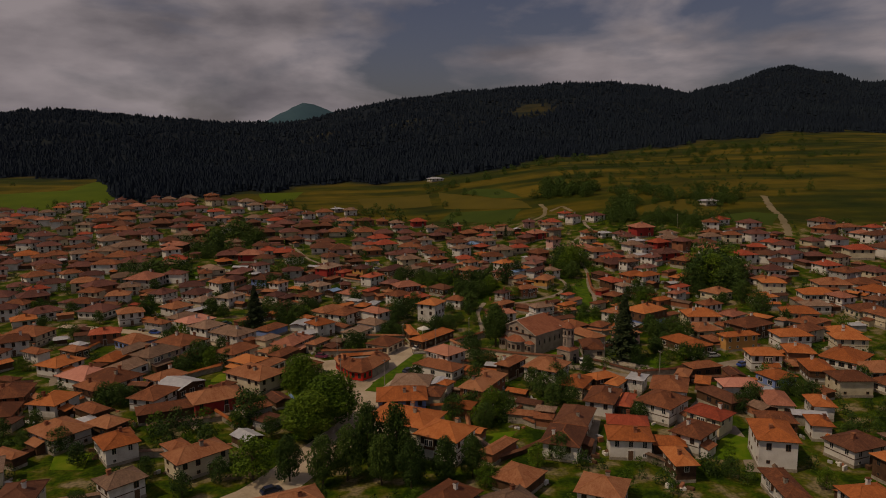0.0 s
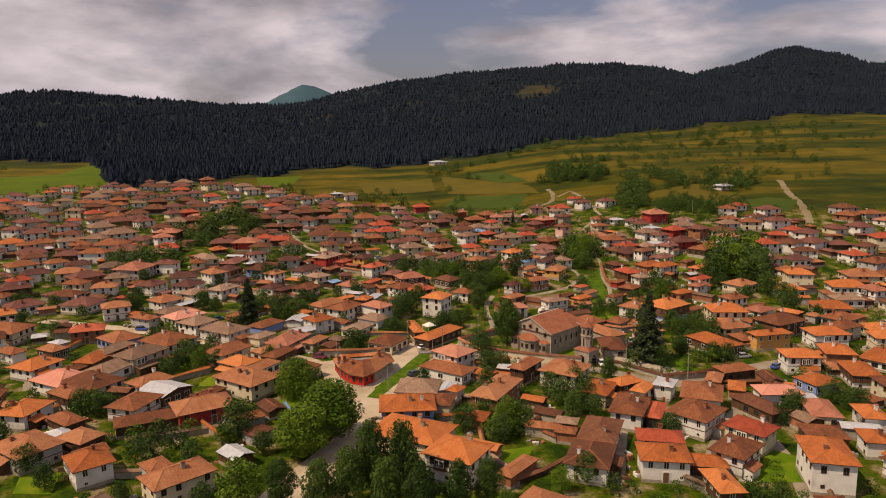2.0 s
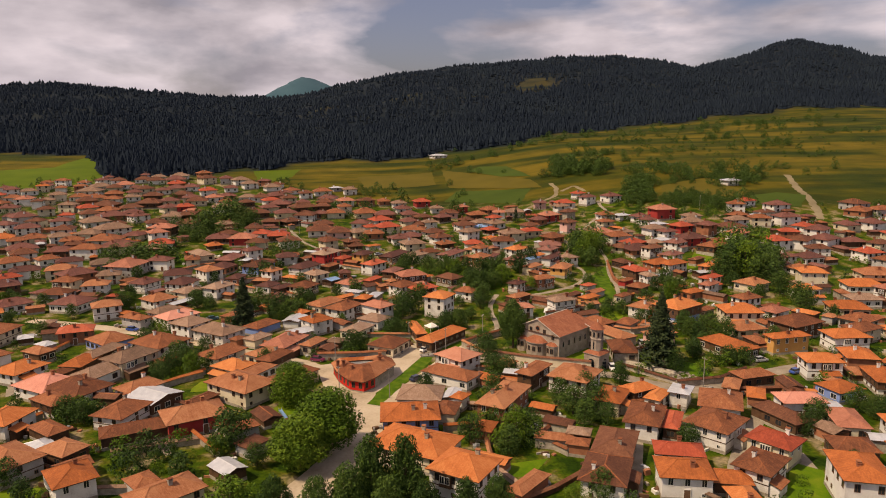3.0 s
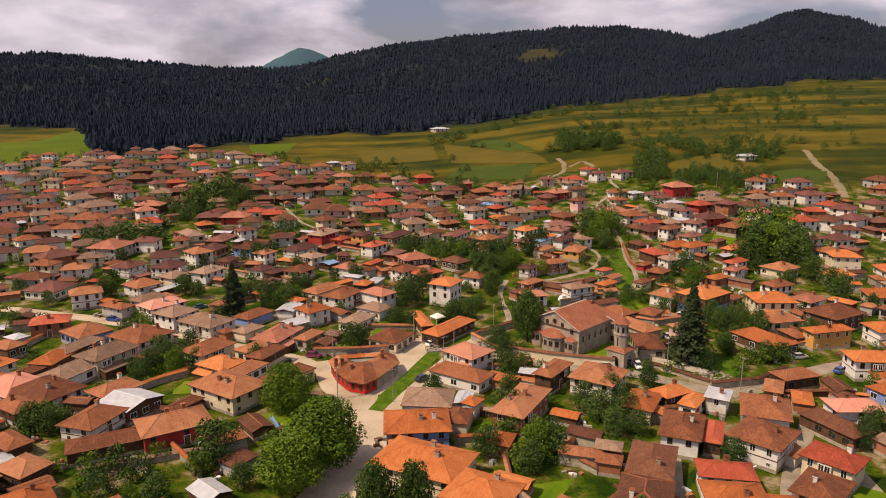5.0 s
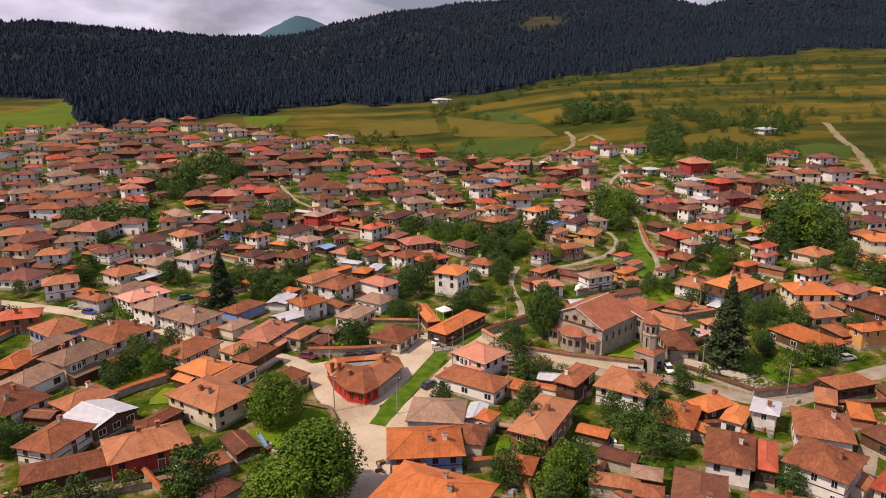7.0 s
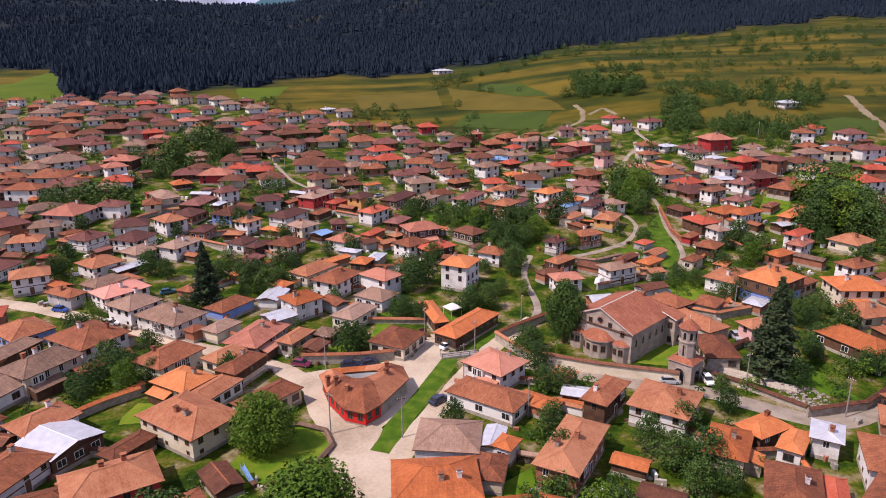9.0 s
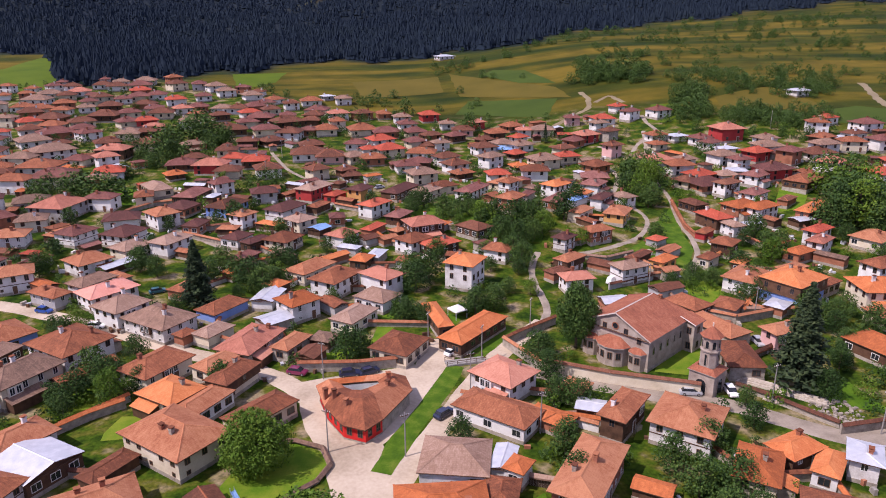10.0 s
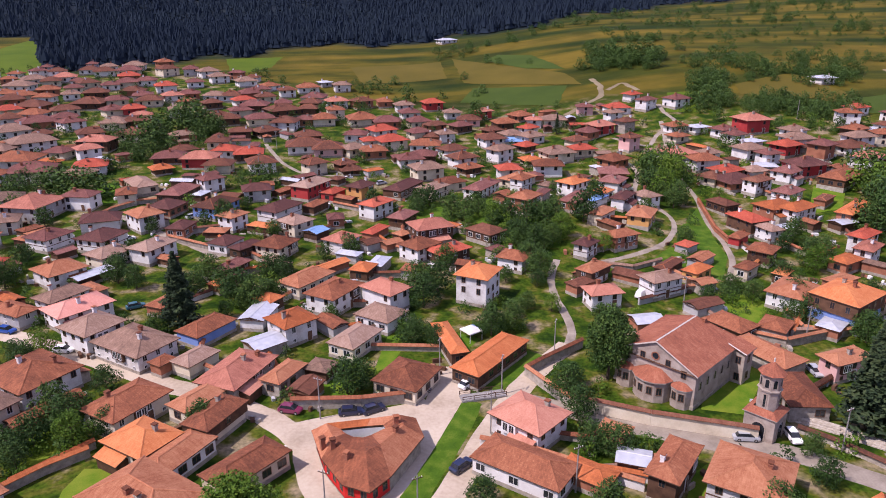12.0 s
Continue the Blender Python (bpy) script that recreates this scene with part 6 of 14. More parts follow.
house(-71.7, 163.5, 140, 11.1, 8.9, 4.00, "brown", "grey", chim=1)
house(-36.3, 145.2, 38, 11.3, 7.0, 4.40, "brown", "cream", chim=1)
house(-75.2, 194.2, 142, 8.5, 4.9, 4.00, "brown", "white", chim=1, upper="wood")
house(-81.6, 184.8, 73, 9.2, 7.7, 4.00, "orange", "white", chim=1)
house(-81.7, 206.8, 146, 11.9, 9.9, 3.60, "rose", "white", chim=1)
house(-94.1, 220.2, 62, 10.0, 8.5, 3.60, "orange", "white", chim=1)
house(-70.2, 179.6, 139, 8.6, 4.4, 2.85, "brown", "wood", chim=0, over=0.4, wins=False)
house(-62.5, 168.0, 146, 7.7, 5.8, 3.32, "brown", "wood", chim=0, over=0.4)
house(-96.1, 236.3, 148, 7.4, 5.3, 3.20, "brown", "wood", chim=0, over=0.4)
house(-107.2, 234.1, 145, 7.9, 4.2, 3.60, "brown", "white", chim=1)
house(-48.5, 134.2, 41, 7.0, 6.1, 4.40, "grey", "white", chim=1)
house(45.0, 119.3, 150, 8.1, 8.0, 4.00, "brown", "white", chim=1)
house(30.6, 128.5, 48, 8.1, 7.7, 2.85, "brown", "wood", chim=0, over=0.4, wins=False)
house(80.4, 116.6, 82, 11.4, 4.0, 3.60, "brown", "white", chim=1)
house(92.9, 110.1, 1, 8.0, 5.7, 4.00, "orange", "white", chim=1)
house(77.2, 230.7, 113, 13.0, 6.4, 2.88, "brown", "stone", chim=0, over=0.4, wins=False)
house(76.4, 243.0, 118, 8.7, 6.5, 3.23, "brown", "wood", chim=0, over=0.4)
# Far roofs: some browns made dark so the colour carries cloud shade.
house(237.4, 462.2, 12, 8.6, 7.7, 3.15, "metal", "white", chim=1, over=1.05, far=True, slope=0.22, join=True)
house(75.2, 731.5, 23, 14.1, 10.6, 2.80, "metal", "white", chim=1, over=1.05, far=True, slope=0.22, join=True)
house(-165.5, 626.7, 26, 9.5, 7.6, 3.50, "grey", "white", chim=1, over=1.05, far=True, join=True)
house(-150.0, 630.0, 5, 13.1, 11.2, 3.50, "grey", "white", chim=1, over=1.05, far=True, join=True)
house(-163.1, 609.1, 17, 12.4, 9.9, 3.50, "dark", "white", chim=1, over=1.05, far=True, join=True)
house(-148.8, 612.1, 11, 14.2, 12.0, 3.50, "brown", "cream", chim=1, over=1.05, far=True, join=True)
house(-143.0, 591.2, 17, 11.8, 9.5, 3.50, "red", "brick", chim=1, over=1.05, far=True, join=True)
house(-130.3, 629.2, 37, 9.1, 8.4, 5.60, "brown", "brick", chim=1, over=1.05, far=True, join=True)
house(-181.0, 590.5, 16, 12.2, 10.6, 3.50, "pink", "white", chim=1, over=1.05, far=True, join=True)
house(-196.9, 584.3, 31, 13.1, 10.4, 3.50, "grey", "white", chim=1, over=1.05, far=True, join=True)
house(-184.6, 577.8, 16, 10.1, 9.4, 3.50, "dark", "cream", chim=1, over=1.05, far=True, join=True)
house(-197.2, 564.8, 353, 14.9, 11.1, 3.50, "grey", "white", chim=1, over=1.05, far=True, join=True)
house(-161.0, 570.4, 36, 10.6, 9.7, 3.50, "dark", "cream", chim=1, over=1.05, far=True, join=True)
house(-145.6, 562.1, 25, 8.9, 7.1, 3.50, "brown", "white", chim=1, over=1.05, far=True, join=True)
house(-138.2, 570.2, 12, 11.8, 10.7, 3.50, "brown", "cream", chim=1, over=1.05, far=True, join=True)
house(-128.6, 574.8, 4, 10.9, 9.2, 3.50, "orange", "white", chim=1, over=1.05, far=True, join=True)
house(-112.0, 553.8, 20, 10.8, 9.4, 4.20, "red", "white", chim=1, over=1.05, far=True, join=True)
house(-98.0, 566.8, 19, 9.0, 7.1, 3.50, "brown", "white", chim=1, over=1.05, far=True, join=True)
house(-96.1, 599.4, 30, 11.3, 9.9, 4.20, "grey", "white", chim=1, over=1.05, far=True, join=True)
house(-86.2, 580.5, 24, 10.7, 8.7, 4.20, "grey", "white", chim=1, over=1.05, far=True, join=True)
house(-163.9, 555.2, 21, 9.1, 7.1, 3.50, "brown", "cream", chim=1, over=1.05, far=True, join=True)
house(-176.5, 551.4, 16, 11.2, 8.4, 3.50, "orange", "brick", chim=1, over=1.05, far=True, join=True)
house(-127.9, 543.9, 351, 11.4, 9.0, 3.50, "dark", "brick", chim=1, over=1.05, far=True, join=True)
house(-146.9, 540.8, 12, 12.2, 9.1, 3.50, "dark", "wood", chim=1, over=1.05, far=True, join=True)
house(-159.3, 537.3, 22, 8.6, 8.0, 3.50, "grey", "white", chim=1, over=1.05, far=True, join=True)
house(-184.3, 536.4, 34, 13.3, 10.7, 3.50, "brown", "cream", chim=1, over=1.05, far=True, join=True)
house(-186.0, 526.2, 25, 11.8, 10.6, 3.50, "dark", "brick", chim=1, over=1.05, far=True, join=True)
house(-170.3, 530.7, 352, 9.7, 7.3, 3.50, "brown", "white", chim=1, over=1.05, far=True, join=True)
house(-130.1, 519.8, 24, 11.1, 8.8, 3.50, "brown", "cream", chim=1, over=1.05, far=True, join=True)
house(-141.3, 513.7, 355, 14.7, 11.9, 3.50, "dark", "wood", chim=1, over=1.05, far=True, join=True)
house(-112.1, 518.2, 8, 12.4, 10.2, 3.50, "dark", "cream", chim=1, over=1.05, far=True, join=True)
house(-102.8, 529.2, 25, 9.5, 8.2, 3.50, "pink", "white", chim=1, over=1.05, far=True, join=True)
house(-94.5, 533.1, 13, 10.4, 8.1, 3.50, "brown", "brick", chim=1, over=1.05, far=True, join=True)
house(-92.8, 516.9, 4, 7.6, 6.8, 2.80, "orange", "wood", chim=1, over=1.05, far=True, join=True)
house(-79.6, 527.2, 352, 10.7, 8.2, 3.50, "grey", "white", chim=1, over=1.05, far=True, join=True)
house(-77.8, 508.0, 27, 8.8, 7.1, 3.50, "dark", "wood", chim=1, over=1.05, far=True, join=True)
house(-167.9, 509.3, 348, 13.9, 12.0, 3.50, "dark", "brick", chim=1, over=1.05, far=True, join=True)
house(-176.9, 500.9, 37, 10.6, 8.9, 3.50, "orange", "cream", chim=1, over=1.05, far=True, join=True)
house(-148.7, 498.3, 26, 12.0, 9.5, 3.50, "dark", "cream", chim=1, over=1.05, far=True, join=True)
house(-124.6, 496.1, 36, 10.0, 9.1, 3.50, "brown", "cream", chim=1, over=1.05, far=True, join=True)
house(-115.4, 497.8, 23, 10.4, 7.8, 3.50, "red", "red", chim=1, over=1.05, far=True, join=True)
house(-108.0, 485.0, 17, 8.9, 7.0, 2.80, "pink", "white", chim=1, over=1.05, far=True, join=True)
house(-106.9, 471.1, 16, 11.4, 8.6, 3.50, "dark", "wood", chim=1, over=1.05, far=True, join=True)
house(-160.6, 490.5, 346, 11.4, 9.8, 3.50, "brown", "white", chim=1, over=1.05, far=True, join=True)
house(-152.6, 473.1, 34, 15.2, 12.0, 3.50, "brown", "brick", chim=1, over=1.05, far=True, join=True)
house(-142.8, 481.5, 25, 10.1, 8.4, 3.50, "brown", "white", chim=1, over=1.05, far=True, join=True)
house(-115.2, 468.4, 354, 11.2, 10.4, 3.50, "grey", "cream", chim=1, over=1.05, far=True, join=True)
house(-168.8, 481.6, 32, 10.1, 9.4, 3.50, "dark", "white", chim=1, over=1.05, far=True, join=True)
house(-69.9, 478.4, 23, 9.5, 8.1, 3.50, "dark", "wood", chim=1, over=1.05, far=True, join=True)
house(-157.4, 457.0, 35, 13.3, 12.0, 3.50, "grey", "white", chim=1, over=1.05, far=True, join=True)
house(-142.3, 452.1, 24, 6.7, 6.3, 2.80, "dark", "wood", chim=1, over=1.05, far=True, join=True)
house(-118.5, 443.3, 25, 10.1, 8.9, 4.90, "dark", "white", chim=1, over=1.05, far=True, join=True)
house(-101.5, 446.4, 346, 10.0, 9.5, 3.50, "dark", "cream", chim=1, over=1.05, far=True, join=True)
house(-138.9, 431.9, 36, 16.3, 12.0, 4.55, "grey", "white", chim=1, over=1.05, far=True, join=True)
house(-110.2, 414.4, 33, 8.2, 7.1, 5.25, "pink", "white", chim=1, over=1.05, far=True, join=True)
house(-73.6, 418.2, 31, 8.8, 7.2, 2.80, "dark", "wood", chim=1, over=1.05, far=True, join=True)
house(-76.9, 408.0, 5, 11.6, 9.0, 2.80, "orange", "wood", chim=1, over=1.05, far=True, join=True)
house(-63.2, 400.5, 354, 12.3, 9.4, 4.20, "pink", "red", chim=1, over=1.05, far=True, join=True)
house(-76.5, 392.1, 30, 6.5, 5.6, 2.45, "orange", "wood", chim=1, over=1.05, far=True, join=True)
house(-103.4, 395.9, 11, 10.8, 9.3, 3.50, "orange", "white", chim=1, over=1.05, far=True, join=True)
house(-135.0, 408.1, 353, 15.3, 12.0, 3.50, "brown", "white", chim=1, over=1.05, far=True, join=True)
house(-121.8, 403.5, 349, 7.5, 5.7, 2.80, "orange", "wood", chim=1, over=1.05, far=True, join=True)
house(-121.6, 387.9, 8, 14.8, 12.0, 4.55, "brown", "cream", chim=1, over=1.05, far=True, join=True)
house(-103.9, 385.2, 353, 9.6, 7.2, 3.50, "grey", "brick", chim=1, over=1.05, far=True, join=True)
house(-54.9, 392.4, 354, 9.5, 7.6, 3.50, "dark", "cream", chim=1, over=1.05, far=True, join=True)
house(-61.4, 428.3, 4, 8.4, 7.1, 3.50, "dark", "cream", chim=1, over=1.05, far=True, join=True)
house(-68.1, 567.9, 23, 10.7, 10.1, 3.50, "grey", "white", chim=1, over=1.05, far=True, join=True)
house(-56.5, 541.0, 30, 9.4, 7.7, 3.50, "brown", "cream", chim=1, over=1.05, far=True, join=True)
house(-70.3, 526.3, 353, 10.8, 8.8, 3.50, "dark", "white", chim=1, over=1.05, far=True, join=True)
house(-61.7, 531.8, 30, 10.7, 9.7, 3.50, "brown", "brick", chim=1, over=1.05, far=True, join=True)
house(-40.6, 534.4, 15, 8.4, 7.8, 4.20, "dark", "white", chim=1, over=1.05, far=True, join=True)
house(-29.4, 545.3, 11, 11.7, 9.1, 3.50, "brown", "white", chim=1, over=1.05, far=True, join=True)
house(-9.7, 546.7, 11, 9.0, 6.9, 4.20, "grey", "white", chim=1, over=1.05, far=True, join=True)
house(-20.2, 562.1, 30, 6.7, 5.5, 2.80, "metal", "grey", chim=1, over=1.05, far=True, slope=0.22, join=True)
house(-12.1, 503.0, 10, 10.5, 7.8, 4.20, "pink", "white", chim=1, over=1.05, far=True, join=True)
house(-25.6, 503.3, 346, 9.3, 8.4, 3.50, "dark", "wood", chim=1, over=1.05, far=True, join=True)
house(-26.3, 489.7, 350, 9.2, 7.0, 3.50, "dark", "wood", chim=1, over=1.05, far=True, join=True)
house(-51.3, 521.6, 19, 9.4, 8.5, 3.50, "dark", "cream", chim=1, over=1.05, far=True, join=True)
house(-62.4, 513.7, 27, 10.3, 7.7, 3.50, "red", "white", chim=1, over=1.05, far=True, join=True)
house(-54.8, 500.4, 354, 13.4, 11.2, 3.50, "brown", "wood", chim=1, over=1.05, far=True, join=True)
house(-60.4, 488.9, 24, 9.7, 8.2, 3.50, "brown", "cream", chim=1, over=1.05, far=True, join=True)
house(-39.1, 488.2, 27, 14.9, 12.0, 3.50, "dark", "wood", chim=1, over=1.05, far=True, join=True)
house(-63.9, 471.7, 12, 10.2, 8.8, 3.50, "dark", "wood", chim=1, over=1.05, far=True, join=True)
house(-48.4, 470.3, 16, 12.4, 9.4, 3.50, "brown", "cream", chim=1, over=1.05, far=True, join=True)
house(-35.2, 458.9, 347, 10.9, 10.1, 4.20, "dark", "white", chim=1, over=1.05, far=True, join=True)
house(-26.4, 465.8, 353, 7.5, 6.6, 3.50, "brown", "brick", chim=1, over=1.05, far=True, join=True)
house(-17.7, 467.4, 7, 10.4, 9.7, 3.50, "brown", "cream", chim=1, over=1.05, far=True, join=True)
house(1.4, 501.8, 31, 9.7, 7.5, 4.20, "dark", "brick", chim=1, over=1.05, far=True, join=True)
house(23.3, 490.0, 9, 8.4, 7.2, 4.20, "grey", "white", chim=1, over=1.05, far=True, join=True)
house(38.6, 493.7, 11, 9.3, 8.5, 4.20, "orange", "red", chim=1, over=1.05, far=True, join=True)
house(25.2, 475.8, 11, 8.8, 8.3, 3.50, "brown", "white", chim=1, over=1.05, far=True, join=True)
house(0.9, 465.6, 11, 12.7, 12.0, 3.50, "brown", "cream", chim=1, over=1.05, far=True, join=True)
house(13.0, 458.5, 5, 11.9, 10.0, 3.50, "red", "brick", chim=1, over=1.05, far=True, join=True)
house(27.9, 457.1, 15, 9.3, 8.5, 3.50, "brown", "cream", chim=1, over=1.05, far=True, join=True)
house(9.6, 438.9, 24, 10.6, 9.4, 4.20, "red", "white", chim=1, over=1.05, far=True, join=True)
house(-2.0, 434.5, 347, 8.8, 7.4, 3.50, "red", "white", chim=1, over=1.05, far=True, join=True)
house(4.1, 422.8, 12, 6.5, 5.5, 3.50, "red", "white", chim=1, over=1.05, far=True, join=True)
house(13.0, 420.1, 20, 11.3, 9.6, 4.20, "red", "cream", chim=1, over=1.05, far=True, join=True)
house(25.9, 433.1, 26, 8.0, 7.5, 4.20, "brown", "cream", chim=1, over=1.05, far=True, join=True)
house(35.5, 451.0, 25, 8.5, 6.3, 2.80, "dark", "brick", chim=1, over=1.05, far=True, join=True)
house(32.0, 429.8, 350, 6.5, 5.6, 2.80, "dark", "brick", chim=1, over=1.05, far=True, join=True)
house(37.7, 428.5, 19, 7.0, 5.8, 4.20, "grey", "white", chim=1, over=1.05, far=True, join=True)
house(-54.2, 444.9, 5, 8.7, 6.6, 3.50, "dark", "wood", chim=1, over=1.05, far=True, join=True)
house(-43.3, 447.8, 36, 9.4, 8.1, 2.80, "dark", "wood", chim=1, over=1.05, far=True, join=True)
house(-23.3, 434.5, 11, 10.3, 8.7, 3.50, "dark", "wood", chim=1, over=1.05, far=True, join=True)
house(-23.6, 418.8, 4, 14.4, 11.4, 3.50, "dark", "white", chim=1, over=1.05, far=True, join=True)
house(-13.9, 413.1, 5, 11.5, 10.4, 3.50, "dark", "pink", chim=1, over=1.05, far=True, join=True)
house(-3.3, 411.1, 33, 8.2, 7.3, 3.50, "grey", "cream", chim=1, over=1.05, far=True, join=True)
house(4.9, 406.6, 8, 9.5, 7.4, 3.50, "brown", "brick", chim=1, over=1.05, far=True, join=True)
house(-45.7, 408.2, 5, 10.1, 9.5, 3.50, "red", "wood", chim=1, over=1.05, far=True, join=True)
house(-38.7, 391.4, 16, 9.5, 9.0, 4.20, "dark", "white", chim=1, over=1.05, far=True, join=True)
house(-18.3, 386.3, 34, 7.5, 6.7, 4.55, "dark", "cream", chim=1, over=1.05, far=True, join=True)
house(-6.6, 388.1, 31, 6.5, 5.5, 3.50, "dark", "wood", chim=1, over=1.05, far=True, join=True)
house(19.1, 392.9, 9, 9.0, 8.0, 3.50, "brown", "white", chim=1, over=1.05, far=True, join=True)
house(25.1, 397.4, 347, 8.8, 7.2, 3.50, "brown", "wood", chim=1, over=1.05, far=True, join=True)
house(24.2, 375.1, 17, 10.3, 8.7, 4.55, "grey", "cream", chim=1, over=1.05, far=True, join=True)
house(-4.4, 384.1, 11, 6.5, 6.0, 2.10, "dark", "wood", chim=1, over=1.05, far=True, join=True)
house(-55.5, 413.7, 349, 8.4, 7.5, 3.50, "red", "white", chim=1, over=1.05, far=True, join=True)
house(46.4, 472.2, 6, 7.2, 6.3, 3.50, "grey", "white", chim=1, over=1.05, far=True, join=True)
house(61.3, 466.3, 25, 6.5, 5.5, 4.20, "pink", "red", chim=1, over=1.05, far=True, join=True)
house(52.5, 455.5, 353, 10.2, 8.0, 3.50, "dark", "pink", chim=1, over=1.05, far=True, join=True)
house(46.8, 444.5, 30, 8.2, 7.0, 3.50, "brown", "wood", chim=1, over=1.05, far=True, join=True)
house(59.8, 434.6, 31, 6.8, 6.1, 2.80, "dark", "wood", chim=1, over=1.05, far=True, join=True)
house(77.7, 456.2, 31, 8.7, 8.0, 2.80, "brown", "brick", chim=1, over=1.05, far=True, join=True)
house(80.7, 439.5, 351, 6.5, 5.5, 4.20, "pink", "white", chim=1, over=1.05, far=True, join=True)
house(90.0, 438.8, 354, 10.0, 8.1, 3.50, "grey", "cream", chim=1, over=1.05, far=True, join=True)
house(75.1, 427.0, 35, 6.7, 5.5, 4.20, "red", "white", chim=1, over=1.05, far=True, join=True)
house(73.9, 416.2, 27, 8.8, 7.7, 3.50, "grey", "white", chim=1, over=1.05, far=True, join=True)
house(67.0, 424.7, 21, 8.1, 7.4, 2.80, "grey", "cream", chim=1, over=1.05, far=True, join=True)
house(65.4, 417.1, 348, 8.5, 7.9, 2.10, "bluesheet", "white", chim=1, over=1.05, far=True, slope=0.22, join=True)
house(68.8, 404.7, 35, 6.5, 5.9, 2.80, "red", "wood", chim=1, over=1.05, far=True, join=True)
house(56.3, 415.8, 18, 9.2, 8.5, 4.20, "dark", "white", chim=1, over=1.05, far=True, join=True)
house(55.8, 393.9, 37, 8.8, 6.6, 5.25, "grey", "white", chim=1, over=1.05, far=True, join=True)
house(37.3, 402.2, 31, 9.1, 7.4, 4.20, "dark", "white", chim=1, over=1.05, far=True, join=True)
house(39.7, 389.3, 27, 8.8, 7.5, 4.20, "dark", "white", chim=1, over=1.05, far=True, join=True)
house(40.9, 379.0, 29, 7.4, 5.8, 2.80, "brown", "wood", chim=1, over=1.05, far=True, join=True)
house(54.0, 368.1, 6, 7.5, 6.5, 4.20, "red", "white", chim=1, over=1.05, far=True)
house(69.1, 368.6, 353, 9.8, 7.4, 4.55, "brown", "white", chim=1, over=1.05, far=True)
house(77.3, 386.6, 15, 10.8, 9.4, 4.20, "grey", "cream", chim=1, over=1.05, far=True, join=True)
house(66.9, 386.0, 12, 6.5, 6.1, 2.10, "orange", "wood", chim=1, over=1.05, far=True, join=True)
house(88.7, 390.1, 8, 8.3, 6.4, 3.50, "red", "cream", chim=1, over=1.05, far=True, join=True)
house(98.2, 413.1, 34, 7.6, 6.9, 3.50, "brown", "brick", chim=1, over=1.05, far=True, join=True)
house(105.2, 417.7, 24, 9.3, 8.1, 4.20, "pink", "red", chim=1, over=1.05, far=True, join=True)
house(116.7, 434.1, 21, 6.7, 5.6, 4.20, "grey", "white", chim=1, over=1.05, far=True, join=True)
house(108.3, 450.3, 354, 6.9, 5.6, 4.20, "brown", "pink", chim=1, over=1.05, far=True, join=True)
house(135.9, 462.2, 30, 6.5, 5.5, 3.50, "red", "white", chim=1, over=1.05, far=True, join=True)
house(116.1, 416.2, 31, 6.7, 5.5, 4.90, "dark", "stone", chim=1, over=1.05, far=True, join=True)
house(108.9, 391.2, 30, 6.5, 5.5, 5.60, "dark", "pink", chim=1, over=1.05, far=True, join=True)
house(95.7, 372.8, 30, 8.6, 8.0, 3.50, "brown", "brick", chim=1, over=1.05, far=True)
house(89.9, 356.2, 347, 8.9, 7.1, 3.50, "brown", "brick", chim=1, over=1.05, far=True)
house(90.9, 405.1, 24, 7.6, 6.1, 2.80, "dark", "cream", chim=1, over=1.05, far=True, join=True)
house(134.2, 405.2, 15, 7.3, 5.9, 3.50, "brown", "white", chim=1, over=1.05, far=True, join=True)
house(142.9, 402.1, 15, 6.5, 5.8, 2.80, "metal", "white", chim=1, over=1.05, far=True, slope=0.22, join=True)
house(149.7, 393.3, 22, 6.9, 6.4, 3.50, "brown", "white", chim=1, over=1.05, far=True, join=True)
house(150.7, 385.6, 29, 6.5, 5.7, 3.50, "red", "white", chim=1, over=1.05, far=True, join=True)
house(163.0, 395.8, 8, 10.7, 10.2, 5.60, "pink", "red", chim=1, over=1.05, far=True, join=True)
house(173.6, 381.7, 10, 7.7, 6.5, 4.20, "grey", "white", chim=1, over=1.05, far=True, join=True)
house(170.5, 374.3, 4, 9.4, 8.8, 3.50, "grey", "white", chim=1, over=1.05, far=True, join=True)
house(161.0, 366.2, 24, 8.6, 7.4, 4.20, "red", "red", chim=1, over=1.05, far=True, join=True)
house(152.6, 375.6, 18, 6.7, 5.5, 3.50, "metal", "white", chim=1, over=1.05, far=True, slope=0.22, join=True)
house(146.5, 366.5, 18, 8.6, 7.7, 4.20, "grey", "white", chim=1, over=1.05, far=True, join=True)
house(150.2, 359.0, 16, 6.5, 5.5, 4.20, "brown", "white", chim=1, over=1.05, far=True, join=True)
house(171.3, 359.4, 30, 7.2, 6.9, 5.60, "brown", "brick", chim=1, over=1.05, far=True, join=True)
house(198.1, 379.4, 25, 8.3, 6.4, 3.50, "brown", "wood", chim=1, over=1.05, far=True, join=True)
house(191.0, 366.7, 9, 9.4, 7.1, 4.90, "grey", "white", chim=1, over=1.05, far=True, join=True)
house(185.4, 362.8, 10, 11.2, 8.9, 2.80, "dark", "white", chim=1, over=1.05, far=True, join=True)
house(181.3, 347.5, 34, 8.8, 7.4, 4.20, "pink", "white", chim=1, over=1.05, far=True, join=True)
house(156.3, 345.4, 13, 10.8, 9.4, 4.20, "brown", "red", chim=1, over=1.05, far=True)
house(125.6, 360.1, 5, 9.3, 7.6, 4.20, "brown", "white", chim=1, over=1.05, far=True)
house(132.7, 370.2, 17, 6.5, 5.6, 2.80, "grey", "white", chim=1, over=1.05, far=True, join=True)
